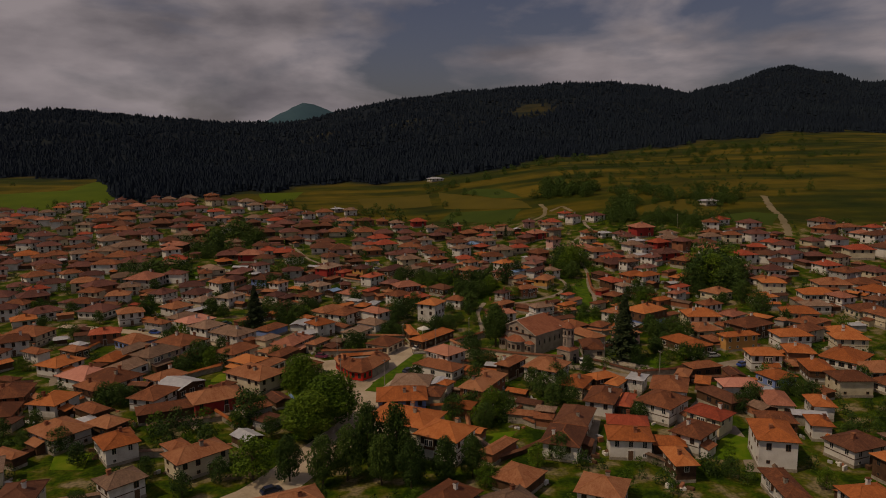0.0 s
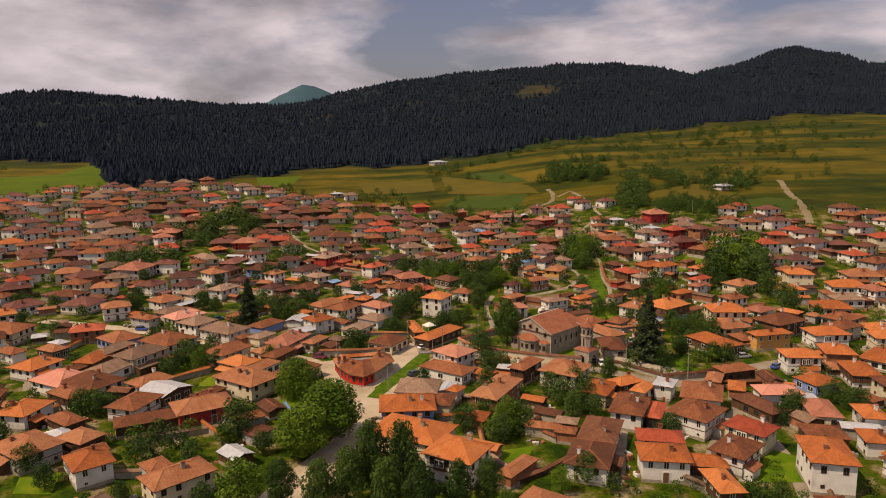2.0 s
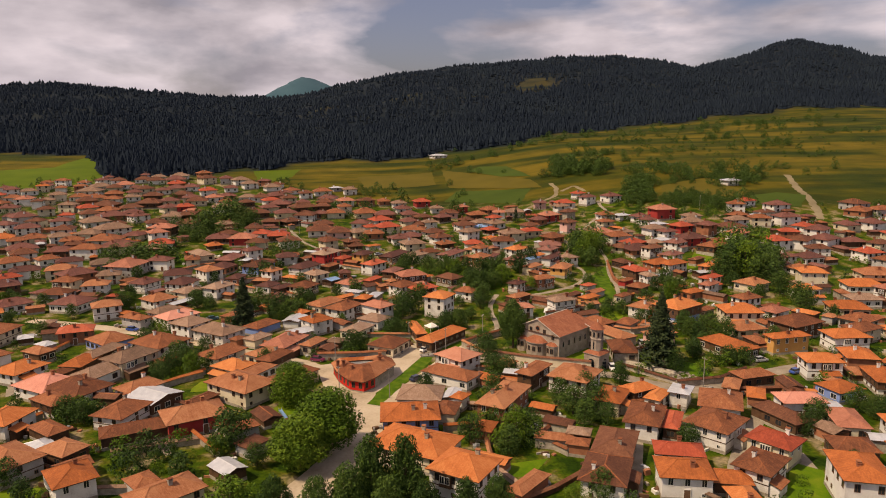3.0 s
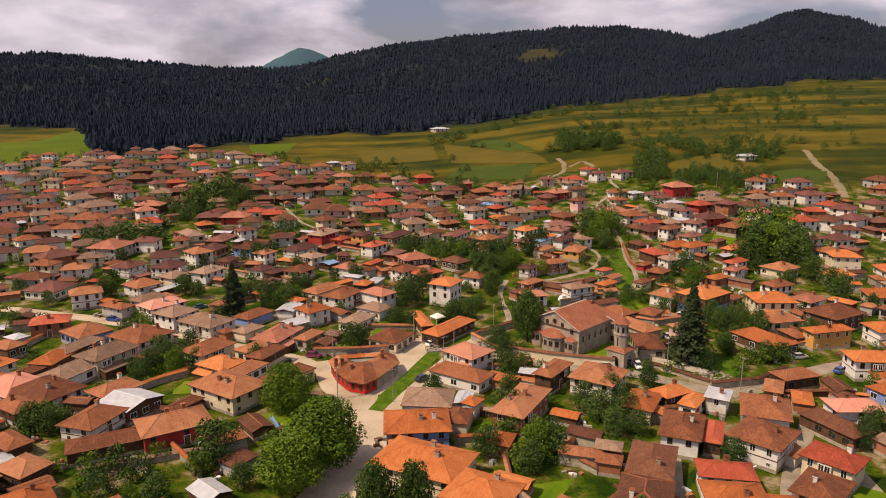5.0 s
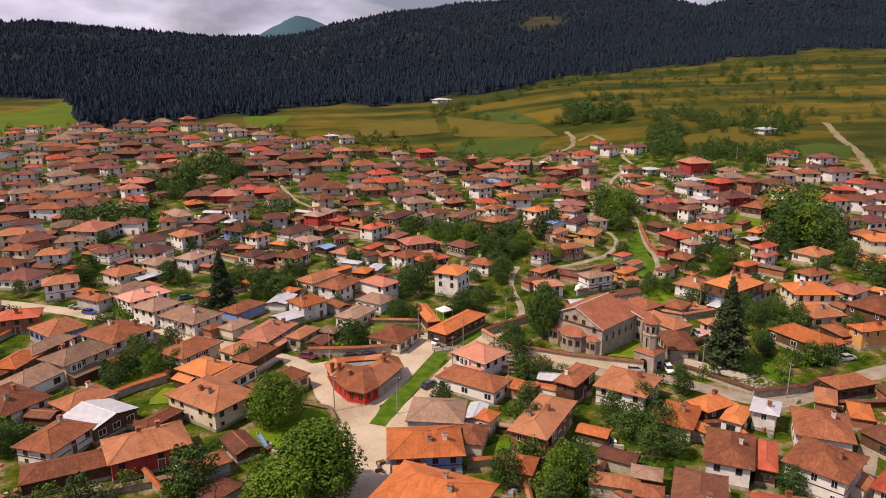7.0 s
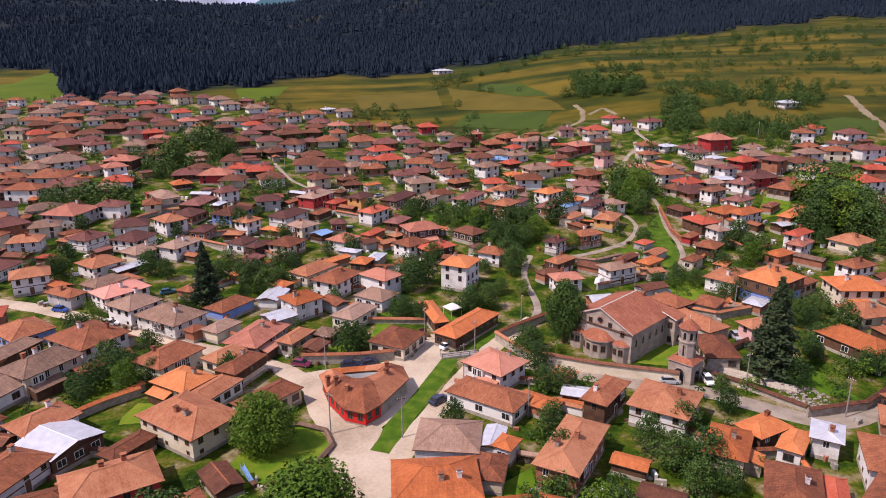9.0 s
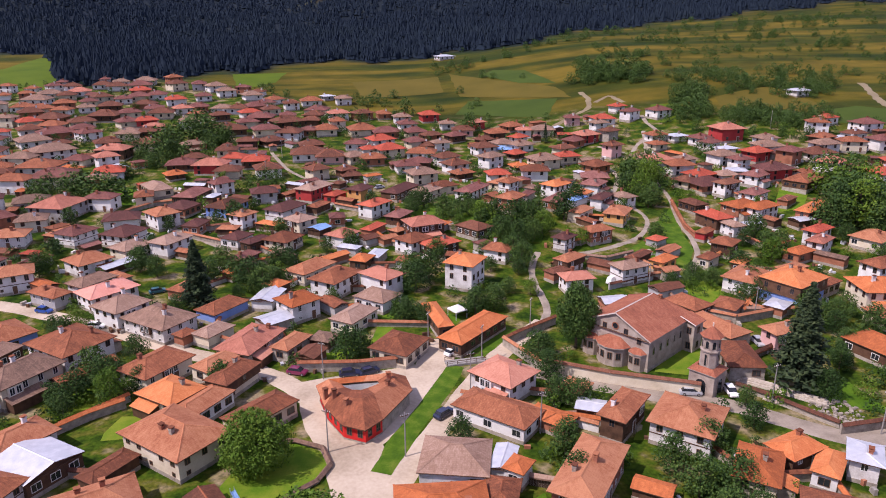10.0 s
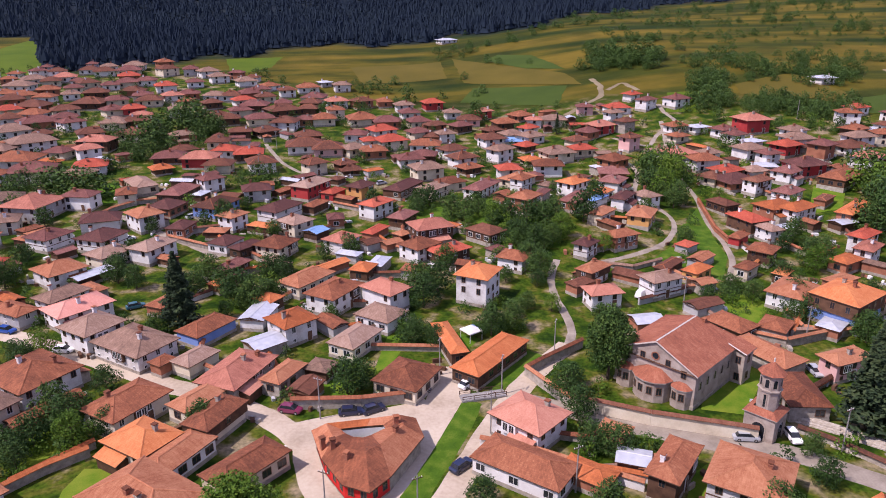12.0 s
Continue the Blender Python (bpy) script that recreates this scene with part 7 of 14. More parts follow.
house(120.1, 370.0, 18, 9.4, 8.3, 4.20, "pink", "white", chim=1, over=1.05, far=True, join=True)
house(128.6, 348.5, 25, 8.5, 7.6, 3.50, "red", "brick", chim=1, over=1.05, far=True)
house(138.5, 347.1, 11, 6.5, 5.5, 2.80, "grey", "white", chim=1, over=1.05, far=True)
house(145.7, 352.3, 347, 6.5, 5.5, 2.10, "metal", "grey", chim=1, over=1.05, far=True, slope=0.22, join=True)
house(121.8, 345.0, 34, 7.1, 6.7, 2.80, "dark", "cream", chim=1, over=1.05, far=True)
house(127.4, 339.7, 13, 11.1, 10.0, 2.80, "brown", "brick", chim=1, over=1.05, far=True)
house(116.1, 376.2, 23, 7.2, 6.8, 3.50, "grey", "white", chim=1, over=1.05, far=True, join=True)
house(130.6, 393.7, 19, 6.5, 5.5, 2.80, "brown", "cream", chim=1, over=1.05, far=True, join=True)
house(-13.9, 118.5, 21, 10.9, 7.9, 5.2, "brown", "cream", chim=1)
house(15.1, 118.5, 46, 9.7, 7.1, 4.4, "brown", "white", chim=1)
house(26.5, 116.8, 22, 9.0, 7.8, 3.4, "grey", "white", chim=1)
house(109.7, 119.4, 10, 10.9, 8.9, 5.2, "orange", "wood", chim=1)
house(-79.1, 128.5, 353, 8.8, 8.0, 4, "brown", "brick", chim=1)
house(-65.7, 130.3, 96, 8.2, 6.5, 4.4, "dark", "cream", chim=1)
house(106.5, 131.9, 15, 9.8, 7.5, 4, "dark", "white", chim=1)
house(121.5, 131.9, 96, 10.6, 9.3, 3, "grey", "cream", chim=1)
house(-79.0, 141.3, 22, 8.9, 7.7, 4.8, "grey", "cream", chim=1)
house(145.7, 157.9, 23, 10.3, 9.3, 4, "pink", "white", chim=1)
house(-93.5, 166.3, 21, 8.1, 6.6, 3, "pink", "cream", chim=1)
house(132.6, 170.0, 352, 9.0, 7.7, 4.8, "brown", "cream", chim=1)
house(146.1, 169.3, 14, 10.8, 7.7, 3, "brown", "white", chim=1)
house(-106.3, 180.0, 16, 12.6, 9.5, 3, "brown", "cream", chim=1)
house(-92.8, 180.4, 99, 9.6, 6.9, 3, "brown", "brick", chim=1)
house(151.0, 180.9, 349, 10.5, 9.1, 3, "brown", "white", chim=1)
house(165.8, 181.5, 16, 11.6, 8.2, 4.8, "grey", "white", chim=1)
house(-95.7, 192.3, 98, 10.5, 8.7, 4, "brown", "brick", chim=1)
house(148.3, 193.5, 35, 12.9, 10.6, 3, "orange", "white", chim=1)
house(-121.2, 207.4, 103, 12.4, 9.0, 3, "brown", "wood", chim=1)
house(159.1, 207.0, 345, 9.7, 7.1, 4.8, "orange", "cream", chim=1)
house(-130.4, 218.7, 41, 9.1, 6.4, 5.2, "grey", "white", chim=1)
house(-120.6, 219.6, 97, 9.6, 7.2, 3.4, "brown", "grey", chim=1)
house(153.1, 220.4, 20, 8.9, 6.9, 4.4, "brown", "cream", chim=1)
house(166.2, 220.3, 353, 9.0, 7.3, 3, "orange", "cream", chim=1)
house(194.1, 218.9, 104, 9.0, 6.2, 4, "orange", "white", chim=1)
house(-122.0, 231.2, 347, 11.8, 9.1, 4.4, "brown", "white", chim=1)
house(120.3, 230.6, 6, 9.2, 8.3, 3, "brown", "cream", chim=1)
house(136.0, 228.2, 22, 12.8, 10.1, 4.8, "brown", "wood", chim=1)
house(160.5, 231.6, 27, 9.0, 8.1, 3.4, "brown", "grey", chim=1)
house(191.3, 232.8, 100, 9.8, 7.9, 4.8, "brown", "cream", chim=1)
house(214.0, 230.7, 106, 8.4, 6.2, 5.2, "orange", "grey", chim=1)
house(-132.7, 245.5, 95, 8.1, 6.1, 4.8, "brown", "white", chim=1)
house(-119.1, 244.3, 28, 9.1, 8.0, 5.2, "brown", "white", chim=1)
house(124.7, 241.7, 352, 11.6, 9.7, 5.2, "orange", "cream", chim=1)
house(137.1, 242.1, 27, 8.0, 6.4, 4.4, "pink", "white", chim=1)
house(166.1, 245.0, 342, 12.0, 8.9, 3.4, "orange", "cream", chim=1)
house(193.6, 244.1, 354, 11.5, 10.0, 3.4, "brown", "cream", chim=1)
house(208.3, 241.3, 104, 9.7, 7.4, 3, "brown", "white", chim=1)
house(219.3, 243.2, 102, 10.7, 7.7, 5.2, "brown", "brick", chim=1)
house(-147.7, 257.5, 21, 10.1, 9.2, 4, "orange", "cream", chim=1)
house(-135.4, 256.3, 45, 11.9, 9.2, 3, "brown", "white", chim=1)
house(-118.9, 256.6, 346, 12.5, 10.7, 4.4, "brown", "cream", chim=1)
house(-91.9, 253.1, 14, 9.5, 6.7, 4.4, "red", "brick", chim=1)
house(134.7, 255.4, 18, 8.1, 5.8, 5.2, "brown", "white", chim=1)
house(178.0, 253.2, 353, 9.9, 6.9, 3.4, "grey", "white", chim=1)
house(191.6, 257.0, 101, 8.2, 6.8, 5.2, "pink", "white", chim=1)
house(204.7, 253.9, 26, 8.2, 5.7, 4.4, "dark", "grey", chim=1)
house(218.1, 255.4, 39, 8.6, 7.3, 4.8, "brown", "white", chim=1)
house(229.6, 254.3, 40, 12.9, 8.8, 4.4, "dark", "cream", chim=1)
house(164.6, 267.8, 8, 8.9, 6.9, 3.4, "orange", "white", chim=1)
house(190.3, 270.1, 345, 13.0, 9.6, 3, "orange", "white", chim=1)
house(214.9, 266.7, 102, 12.4, 10.1, 4, "orange", "white", chim=1)
house(231.1, 268.5, 22, 8.0, 6.8, 4.8, "brown", "wood", chim=1)
house(-159.8, 279.7, 30, 8.7, 6.3, 5.2, "orange", "white", chim=1)
house(-132.8, 283.0, 29, 8.1, 7.0, 3, "orange", "white", chim=1)
house(-91.6, 280.1, 23, 8.9, 7.4, 5.2, "brown", "white", chim=1)
house(149.8, 278.3, 27, 9.8, 8.6, 3.4, "brown", "cream", chim=1)
house(177.3, 282.4, 344, 9.4, 8.4, 5.2, "orange", "cream", chim=1)
house(203.5, 280.0, 349, 13.4, 10.3, 4, "brown", "cream", chim=1)
house(217.4, 279.3, 7, 11.3, 8.9, 4, "brown", "white", chim=1)
house(230.3, 279.2, 7, 10.0, 8.4, 4.8, "dark", "white", chim=1)
house(243.8, 281.3, 350, 8.3, 5.8, 3.4, "orange", "white", chim=1)
house(-158.6, 294.0, 14, 11.9, 8.6, 5.2, "brown", "white", chim=1)
house(-144.5, 292.9, 16, 8.6, 7.2, 5.2, "orange", "white", chim=1)
house(-130.5, 294.7, 42, 11.9, 8.9, 3, "brown", "white", chim=1)
house(-108.0, 293.1, 342, 11.7, 10.7, 3.4, "orange", "white", chim=1)
house(180.1, 293.1, 105, 10.1, 7.0, 3, "brown", "white", chim=1)
house(219.4, 293.3, 20, 9.8, 8.9, 5.2, "brown", "grey", chim=1)
house(233.2, 294.6, 105, 11.7, 8.7, 4.8, "orange", "cream", chim=1)
house(258.2, 293.7, 21, 10.2, 8.7, 5.2, "dark", "white", chim=1)
house(-170.3, 304.6, 354, 8.3, 6.3, 3.4, "orange", "white", chim=1)
house(-160.7, 306.5, 352, 9.2, 8.0, 3, "orange", "white", chim=1)
house(-145.1, 305.7, 351, 9.4, 6.9, 4, "brown", "white", chim=1)
house(-118.1, 305.0, 346, 9.9, 7.7, 4, "brown", "grey", chim=1)
house(18.7, 307.6, 18, 10.5, 8.3, 5.2, "pink", "wood", chim=1)
house(180.8, 307.9, 101, 8.3, 6.9, 4.4, "brown", "white", chim=1)
house(192.3, 307.8, 10, 9.7, 8.6, 3.4, "brown", "white", chim=1)
house(220.2, 307.7, 96, 9.5, 8.6, 4.4, "orange", "white", chim=1)
house(260.0, 305.2, 18, 10.0, 7.6, 4.8, "orange", "cream", chim=1, far=True, join=True)
house(274.9, 307.4, 8, 11.6, 10.4, 3, "brown", "cream", chim=1, far=True, join=True)
house(-173.6, 317.5, 43, 10.3, 7.9, 3, "brown", "cream", chim=1)
house(-160.4, 319.9, 6, 13.0, 10.8, 4.4, "brown", "white", chim=1)
house(-144.4, 318.1, 31, 11.4, 9.6, 4.4, "brown", "wood", chim=1)
house(-120.1, 319.2, 344, 8.5, 6.8, 5.2, "orange", "cream", chim=1)
house(-108.0, 316.7, 7, 9.1, 7.6, 4, "brown", "white", chim=1)
house(202.9, 317.4, 348, 9.2, 6.5, 4, "dark", "white", chim=1)
house(233.9, 319.1, 23, 8.4, 6.7, 4.8, "dark", "cream", chim=1, far=True, join=True)
house(270.5, 319.8, 19, 11.6, 7.9, 3, "brown", "white", chim=1, far=True, join=True)
house(287.0, 319.3, 35, 10.7, 7.5, 4, "brown", "wood", chim=1, far=True, join=True)
house(-149.0, 332.8, 42, 8.8, 6.6, 4, "red", "white", chim=1, far=True)
house(-121.0, 331.3, 44, 12.9, 9.7, 5.2, "brown", "brick", chim=1, far=True)
house(-108.4, 332.8, 15, 8.9, 7.7, 4, "grey", "cream", chim=1, far=True)
house(-80.0, 332.8, 12, 10.6, 8.7, 3.4, "brown", "white", chim=1, far=True)
house(190.5, 330.3, 96, 10.0, 8.5, 4.8, "orange", "white", chim=1, far=True, join=True)
house(201.8, 328.8, 42, 10.9, 8.6, 4.8, "dark", "white", chim=1, far=True, join=True)
house(214.9, 331.3, 29, 11.3, 10.0, 4, "brown", "white", chim=1, far=True, join=True)
house(227.8, 328.9, 353, 10.1, 7.1, 3, "orange", "wood", chim=1, far=True, join=True)
house(254.6, 332.4, 347, 12.2, 10.0, 4.8, "orange", "cream", chim=1, far=True, join=True)
house(270.7, 332.9, 15, 13.1, 11.9, 5.2, "dark", "white", chim=1, far=True, join=True)
house(284.0, 330.4, 8, 8.7, 7.0, 5.2, "orange", "white", chim=1, far=True, join=True)
house(297.5, 332.1, 13, 9.5, 8.7, 4, "brown", "white", chim=1, far=True, join=True)
house(-197.6, 345.1, 28, 10.3, 8.3, 4, "red", "white", chim=1, far=True, join=True)
house(-161.6, 343.1, 20, 8.5, 6.7, 3.4, "brown", "cream", chim=1, far=True)
house(-147.5, 344.9, 23, 11.5, 8.0, 4, "brown", "white", chim=1, far=True)
house(-131.4, 342.1, 15, 11.1, 8.6, 4.8, "brown", "cream", chim=1, far=True)
house(204.4, 342.2, 342, 8.4, 6.7, 4.8, "red", "brick", chim=1, far=True, join=True)
house(220.6, 344.5, 40, 10.5, 9.0, 4.8, "orange", "white", chim=1, far=True, join=True)
house(286.4, 345.0, 9, 10.6, 8.3, 3.4, "brown", "white", chim=1, far=True, join=True)
house(299.9, 343.8, 23, 9.1, 6.4, 4.4, "brown", "cream", chim=1, far=True, join=True)
house(-198.3, 357.3, 28, 11.1, 8.7, 3.4, "brown", "white", chim=1, far=True, join=True)
house(-132.6, 355.0, 21, 10.4, 7.3, 5.2, "brown", "white", chim=1, far=True)
house(-118.3, 357.1, 20, 11.2, 8.6, 3.4, "grey", "grey", chim=1, far=True)
house(-92.8, 353.7, 348, 9.9, 7.0, 4.8, "brown", "white", chim=1, far=True)
house(-79.4, 357.4, 105, 8.0, 5.7, 4, "brown", "cream", chim=1, far=True)
house(-36.4, 357.1, 12, 8.7, 7.8, 4, "orange", "grey", chim=1, far=True)
house(31.0, 357.9, 23, 8.4, 6.7, 3.4, "brown", "cream", chim=1, far=True)
house(54.9, 356.6, 45, 11.1, 8.2, 3, "brown", "cream", chim=1, far=True)
house(219.9, 355.5, 36, 9.2, 7.5, 3.4, "red", "white", chim=1, far=True, join=True)
house(244.3, 355.5, 95, 9.8, 7.7, 3.4, "brown", "cream", chim=1, far=True, join=True)
house(256.7, 354.4, 101, 10.4, 9.3, 4.4, "brown", "white", chim=1, far=True, join=True)
house(283.0, 357.8, 19, 12.1, 8.3, 5.2, "dark", "white", chim=1, far=True, join=True)
house(311.6, 356.0, 26, 9.4, 6.6, 3.4, "brown", "white", chim=1, far=True, join=True)
house(323.4, 355.9, 43, 10.9, 8.5, 3, "orange", "white", chim=1, far=True, join=True)
house(-163.0, 366.7, 41, 12.8, 9.1, 3, "brown", "white", chim=1, far=True, join=True)
house(-147.9, 368.7, 40, 9.0, 7.4, 3.4, "brown", "white", chim=1, far=True, join=True)
house(204.9, 369.1, 345, 9.8, 7.3, 4.4, "brown", "cream", chim=1, far=True, join=True)
house(219.0, 368.4, 5, 11.3, 8.6, 4.8, "red", "white", chim=1, far=True, join=True)
house(283.3, 369.5, 12, 9.4, 7.5, 3, "pink", "white", chim=1, far=True, join=True)
house(296.6, 369.2, 22, 9.1, 6.2, 3.4, "dark", "cream", chim=1, far=True, join=True)
house(339.7, 367.8, 9, 10.5, 7.6, 5.2, "brown", "white", chim=1, far=True, join=True)
house(-217.5, 379.5, 99, 12.4, 8.5, 4.8, "red", "cream", chim=1, far=True, join=True)
house(-203.2, 379.0, 23, 8.7, 5.9, 5.2, "dark", "white", chim=1, far=True, join=True)
house(-187.7, 379.2, 27, 8.1, 7.3, 4, "brown", "white", chim=1, far=True, join=True)
house(-163.2, 379.3, 30, 10.6, 9.3, 4, "dark", "white", chim=1, far=True, join=True)
house(-147.5, 382.4, 8, 12.4, 9.1, 4, "brown", "wood", chim=1, far=True, join=True)
house(-134.1, 380.8, 352, 13.1, 9.0, 5.2, "brown", "white", chim=1, far=True, join=True)
house(215.0, 382.4, 17, 8.9, 6.2, 3.4, "dark", "white", chim=1, far=True, join=True)
house(269.2, 381.5, 36, 11.9, 10.8, 3.4, "orange", "brick", chim=1, far=True, join=True)
house(281.8, 380.4, 4, 10.9, 8.7, 4, "brown", "grey", chim=1, far=True, join=True)
house(298.6, 380.1, 12, 8.6, 7.3, 3.4, "orange", "white", chim=1, far=True, join=True)
house(311.9, 380.2, 348, 8.8, 6.5, 5.2, "brown", "cream", chim=1, far=True, join=True)
house(-226.1, 393.4, 16, 12.4, 10.6, 3, "orange", "white", chim=1, far=True, join=True)
house(-211.7, 394.2, 347, 12.7, 11.6, 4.8, "dark", "wood", chim=1, far=True, join=True)
house(-188.6, 394.5, 98, 9.7, 8.9, 4, "red", "white", chim=1, far=True, join=True)
house(-170.4, 394.5, 30, 13.1, 11.2, 3, "brown", "white", chim=1, far=True, join=True)
house(-145.0, 394.7, 12, 8.7, 7.3, 4.4, "dark", "brick", chim=1, far=True, join=True)
house(205.7, 395.0, 344, 8.4, 6.7, 5.2, "brown", "white", chim=1, far=True, join=True)
house(229.8, 395.3, 9, 10.6, 9.3, 4, "brown", "white", chim=1, far=True, join=True)
house(275.0, 393.1, 102, 12.0, 9.5, 4.4, "dark", "grey", chim=1, far=True, join=True)
house(-203.1, 407.7, 346, 10.7, 8.3, 4, "brown", "brick", chim=1, far=True, join=True)
house(-177.3, 404.9, 29, 8.5, 6.2, 4.8, "brown", "cream", chim=1, far=True, join=True)
house(-150.1, 403.9, 17, 10.5, 8.2, 4.4, "orange", "grey", chim=1, far=True, join=True)
house(218.3, 407.6, 19, 8.4, 6.7, 3.4, "orange", "white", chim=1, far=True, join=True)
house(-230.7, 417.5, 343, 11.3, 8.6, 4.4, "grey", "white", chim=1, far=True, join=True)
house(-214.8, 418.1, 14, 11.4, 10.5, 5.2, "brown", "white", chim=1, far=True, join=True)
house(-189.3, 415.6, 28, 11.6, 10.6, 4, "orange", "white", chim=1, far=True, join=True)
house(-175.0, 419.0, 21, 11.3, 9.8, 3, "brown", "cream", chim=1, far=True, join=True)
house(-160.8, 416.4, 29, 10.0, 8.4, 4, "grey", "white", chim=1, far=True, join=True)
house(-147.2, 420.0, 350, 12.1, 9.4, 4.4, "grey", "cream", chim=1, far=True, join=True)
house(-123.5, 419.5, 342, 9.4, 8.0, 3, "red", "cream", chim=1, far=True, join=True)
house(27.6, 416.1, 349, 12.3, 9.4, 3, "brown", "white", chim=1, far=True, join=True)
house(-215.5, 432.0, 21, 13.3, 11.6, 4, "orange", "cream", chim=1, far=True, join=True)
house(-165.3, 433.0, 97, 11.4, 10.2, 4.4, "dark", "white", chim=1, far=True, join=True)
house(-111.5, 429.3, 351, 13.1, 9.7, 4.8, "pink", "wood", chim=1, far=True, join=True)
house(-240.6, 440.5, 95, 13.5, 11.4, 3.4, "brown", "white", chim=1, far=True, join=True)
house(-201.4, 445.2, 344, 10.5, 8.1, 5.2, "brown", "white", chim=1, far=True, join=True)
house(-187.8, 441.1, 26, 12.1, 9.9, 4, "brown", "white", chim=1, far=True, join=True)
house(-79.3, 443.0, 25, 10.3, 7.4, 3, "grey", "brick", chim=1, far=True, join=True)
house(67.8, 443.6, 10, 10.5, 8.7, 3.4, "brown", "wood", chim=1, far=True, join=True)
house(122.0, 444.2, 4, 10.5, 8.7, 3.4, "red", "white", chim=1, far=True, join=True)
house(136.5, 444.5, 35, 8.6, 6.1, 4.8, "orange", "white", chim=1, far=True, join=True)
house(150.6, 442.3, 24, 9.6, 8.2, 4, "brown", "white", chim=1, far=True, join=True)
house(-258.0, 456.3, 348, 12.7, 9.0, 5.2, "brown", "wood", chim=1, far=True, join=True)
house(-189.8, 457.6, 352, 9.1, 7.4, 4.4, "dark", "cream", chim=1, far=True, join=True)
house(-175.2, 456.2, 5, 10.8, 8.4, 4.4, "brown", "white", chim=1, far=True, join=True)
house(-258.7, 469.0, 97, 11.4, 9.8, 3.4, "red", "white", chim=1, far=True, join=True)
house(-228.8, 467.2, 15, 11.6, 8.9, 3, "orange", "wood", chim=1, far=True, join=True)
house(-202.1, 468.1, 40, 13.2, 12.1, 5.2, "brown", "grey", chim=1, far=True, join=True)
house(-177.3, 468.8, 9, 8.1, 5.5, 5.2, "orange", "white", chim=1, far=True, join=True)
house(-135.9, 468.8, 44, 10.2, 8.9, 4, "brown", "white", chim=1, far=True, join=True)
house(-270.0, 481.5, 38, 13.0, 9.1, 3.4, "dark", "white", chim=1, far=True, join=True)
house(-243.4, 482.4, 343, 11.4, 8.9, 5.2, "brown", "cream", chim=1, far=True, join=True)
house(-229.6, 478.5, 344, 9.8, 7.7, 4, "orange", "white", chim=1, far=True, join=True)
house(-213.7, 479.1, 102, 8.9, 7.9, 3.4, "brown", "grey", chim=1, far=True, join=True)
house(-12.1, 478.3, 101, 9.0, 7.8, 5.2, "brown", "cream", chim=1, far=True, join=True)
house(-280.4, 490.6, 348, 12.1, 10.4, 3.4, "orange", "white", chim=1, far=True, join=True)
house(-253.2, 494.8, 37, 9.9, 6.9, 5.2, "brown", "cream", chim=1, far=True, join=True)
house(-199.1, 493.6, 21, 9.6, 7.3, 4.4, "dark", "cream", chim=1, far=True, join=True)
house(-90.9, 491.9, 11, 11.1, 10.1, 4, "grey", "white", chim=1, far=True, join=True)
house(-284.4, 505.9, 16, 10.4, 7.5, 3, "brown", "cream", chim=1, far=True, join=True)
house(-266.7, 504.4, 14, 12.9, 8.8, 4, "pink", "wood", chim=1, far=True, join=True)
house(-240.0, 506.0, 20, 8.6, 6.7, 4.4, "dark", "wood", chim=1, far=True, join=True)
house(-227.2, 506.4, 12, 12.0, 9.5, 3.4, "brown", "cream", chim=1, far=True, join=True)
house(-189.2, 503.4, 352, 10.2, 7.4, 5.2, "grey", "cream", chim=1, far=True, join=True)
house(-40.4, 506.3, 97, 9.6, 8.4, 3, "brown", "cream", chim=1, far=True, join=True)
house(13.6, 505.0, 97, 9.9, 7.3, 3, "brown", "brick", chim=1, far=True, join=True)
house(-291.5, 516.8, 20, 11.4, 9.6, 3.4, "brown", "white", chim=1, far=True, join=True)
house(-254.8, 517.3, 18, 9.3, 6.9, 3.4, "grey", "white", chim=1, far=True, join=True)
house(-240.1, 519.3, 353, 12.0, 11.0, 4, "brown", "cream", chim=1, far=True, join=True)
house(-214.1, 518.4, 98, 8.4, 6.0, 5.2, "dark", "white", chim=1, far=True, join=True)
house(-24.7, 519.9, 349, 12.3, 11.1, 3, "brown", "cream", chim=1, far=True, join=True)
house(-291.8, 531.9, 20, 12.0, 10.1, 3, "brown", "white", chim=1, far=True, join=True)
house(-278.7, 532.7, 15, 10.4, 8.8, 3.4, "orange", "cream", chim=1, far=True, join=True)
house(-253.1, 531.2, 348, 11.4, 8.6, 4.4, "pink", "white", chim=1, far=True, join=True)
house(-227.3, 529.8, 95, 11.3, 10.2, 4.8, "pink", "white", chim=1, far=True, join=True)
house(-213.7, 531.0, 14, 9.5, 6.9, 3.4, "grey", "cream", chim=1, far=True, join=True)
house(-119.2, 531.3, 102, 11.5, 10.1, 3.4, "brown", "cream", chim=1, far=True, join=True)
house(-265.3, 544.2, 350, 12.1, 10.0, 5.2, "grey", "white", chim=1, far=True, join=True)
house(-240.8, 543.1, 10, 11.0, 8.7, 3.4, "brown", "white", chim=1, far=True, join=True)
house(-211.8, 544.2, 19, 10.6, 8.3, 4.8, "grey", "cream", chim=1, far=True, join=True)
house(-197.6, 544.5, 12, 12.1, 9.9, 3, "brown", "white", chim=1, far=True, join=True)
house(-310.7, 557.3, 44, 12.5, 10.2, 4, "brown", "white", chim=1, far=True, join=True)
house(-294.7, 554.6, 12, 8.9, 6.9, 4, "brown", "white", chim=1, far=True, join=True)
house(-282.1, 553.0, 351, 10.4, 9.0, 3.4, "red", "cream", chim=1, far=True, join=True)
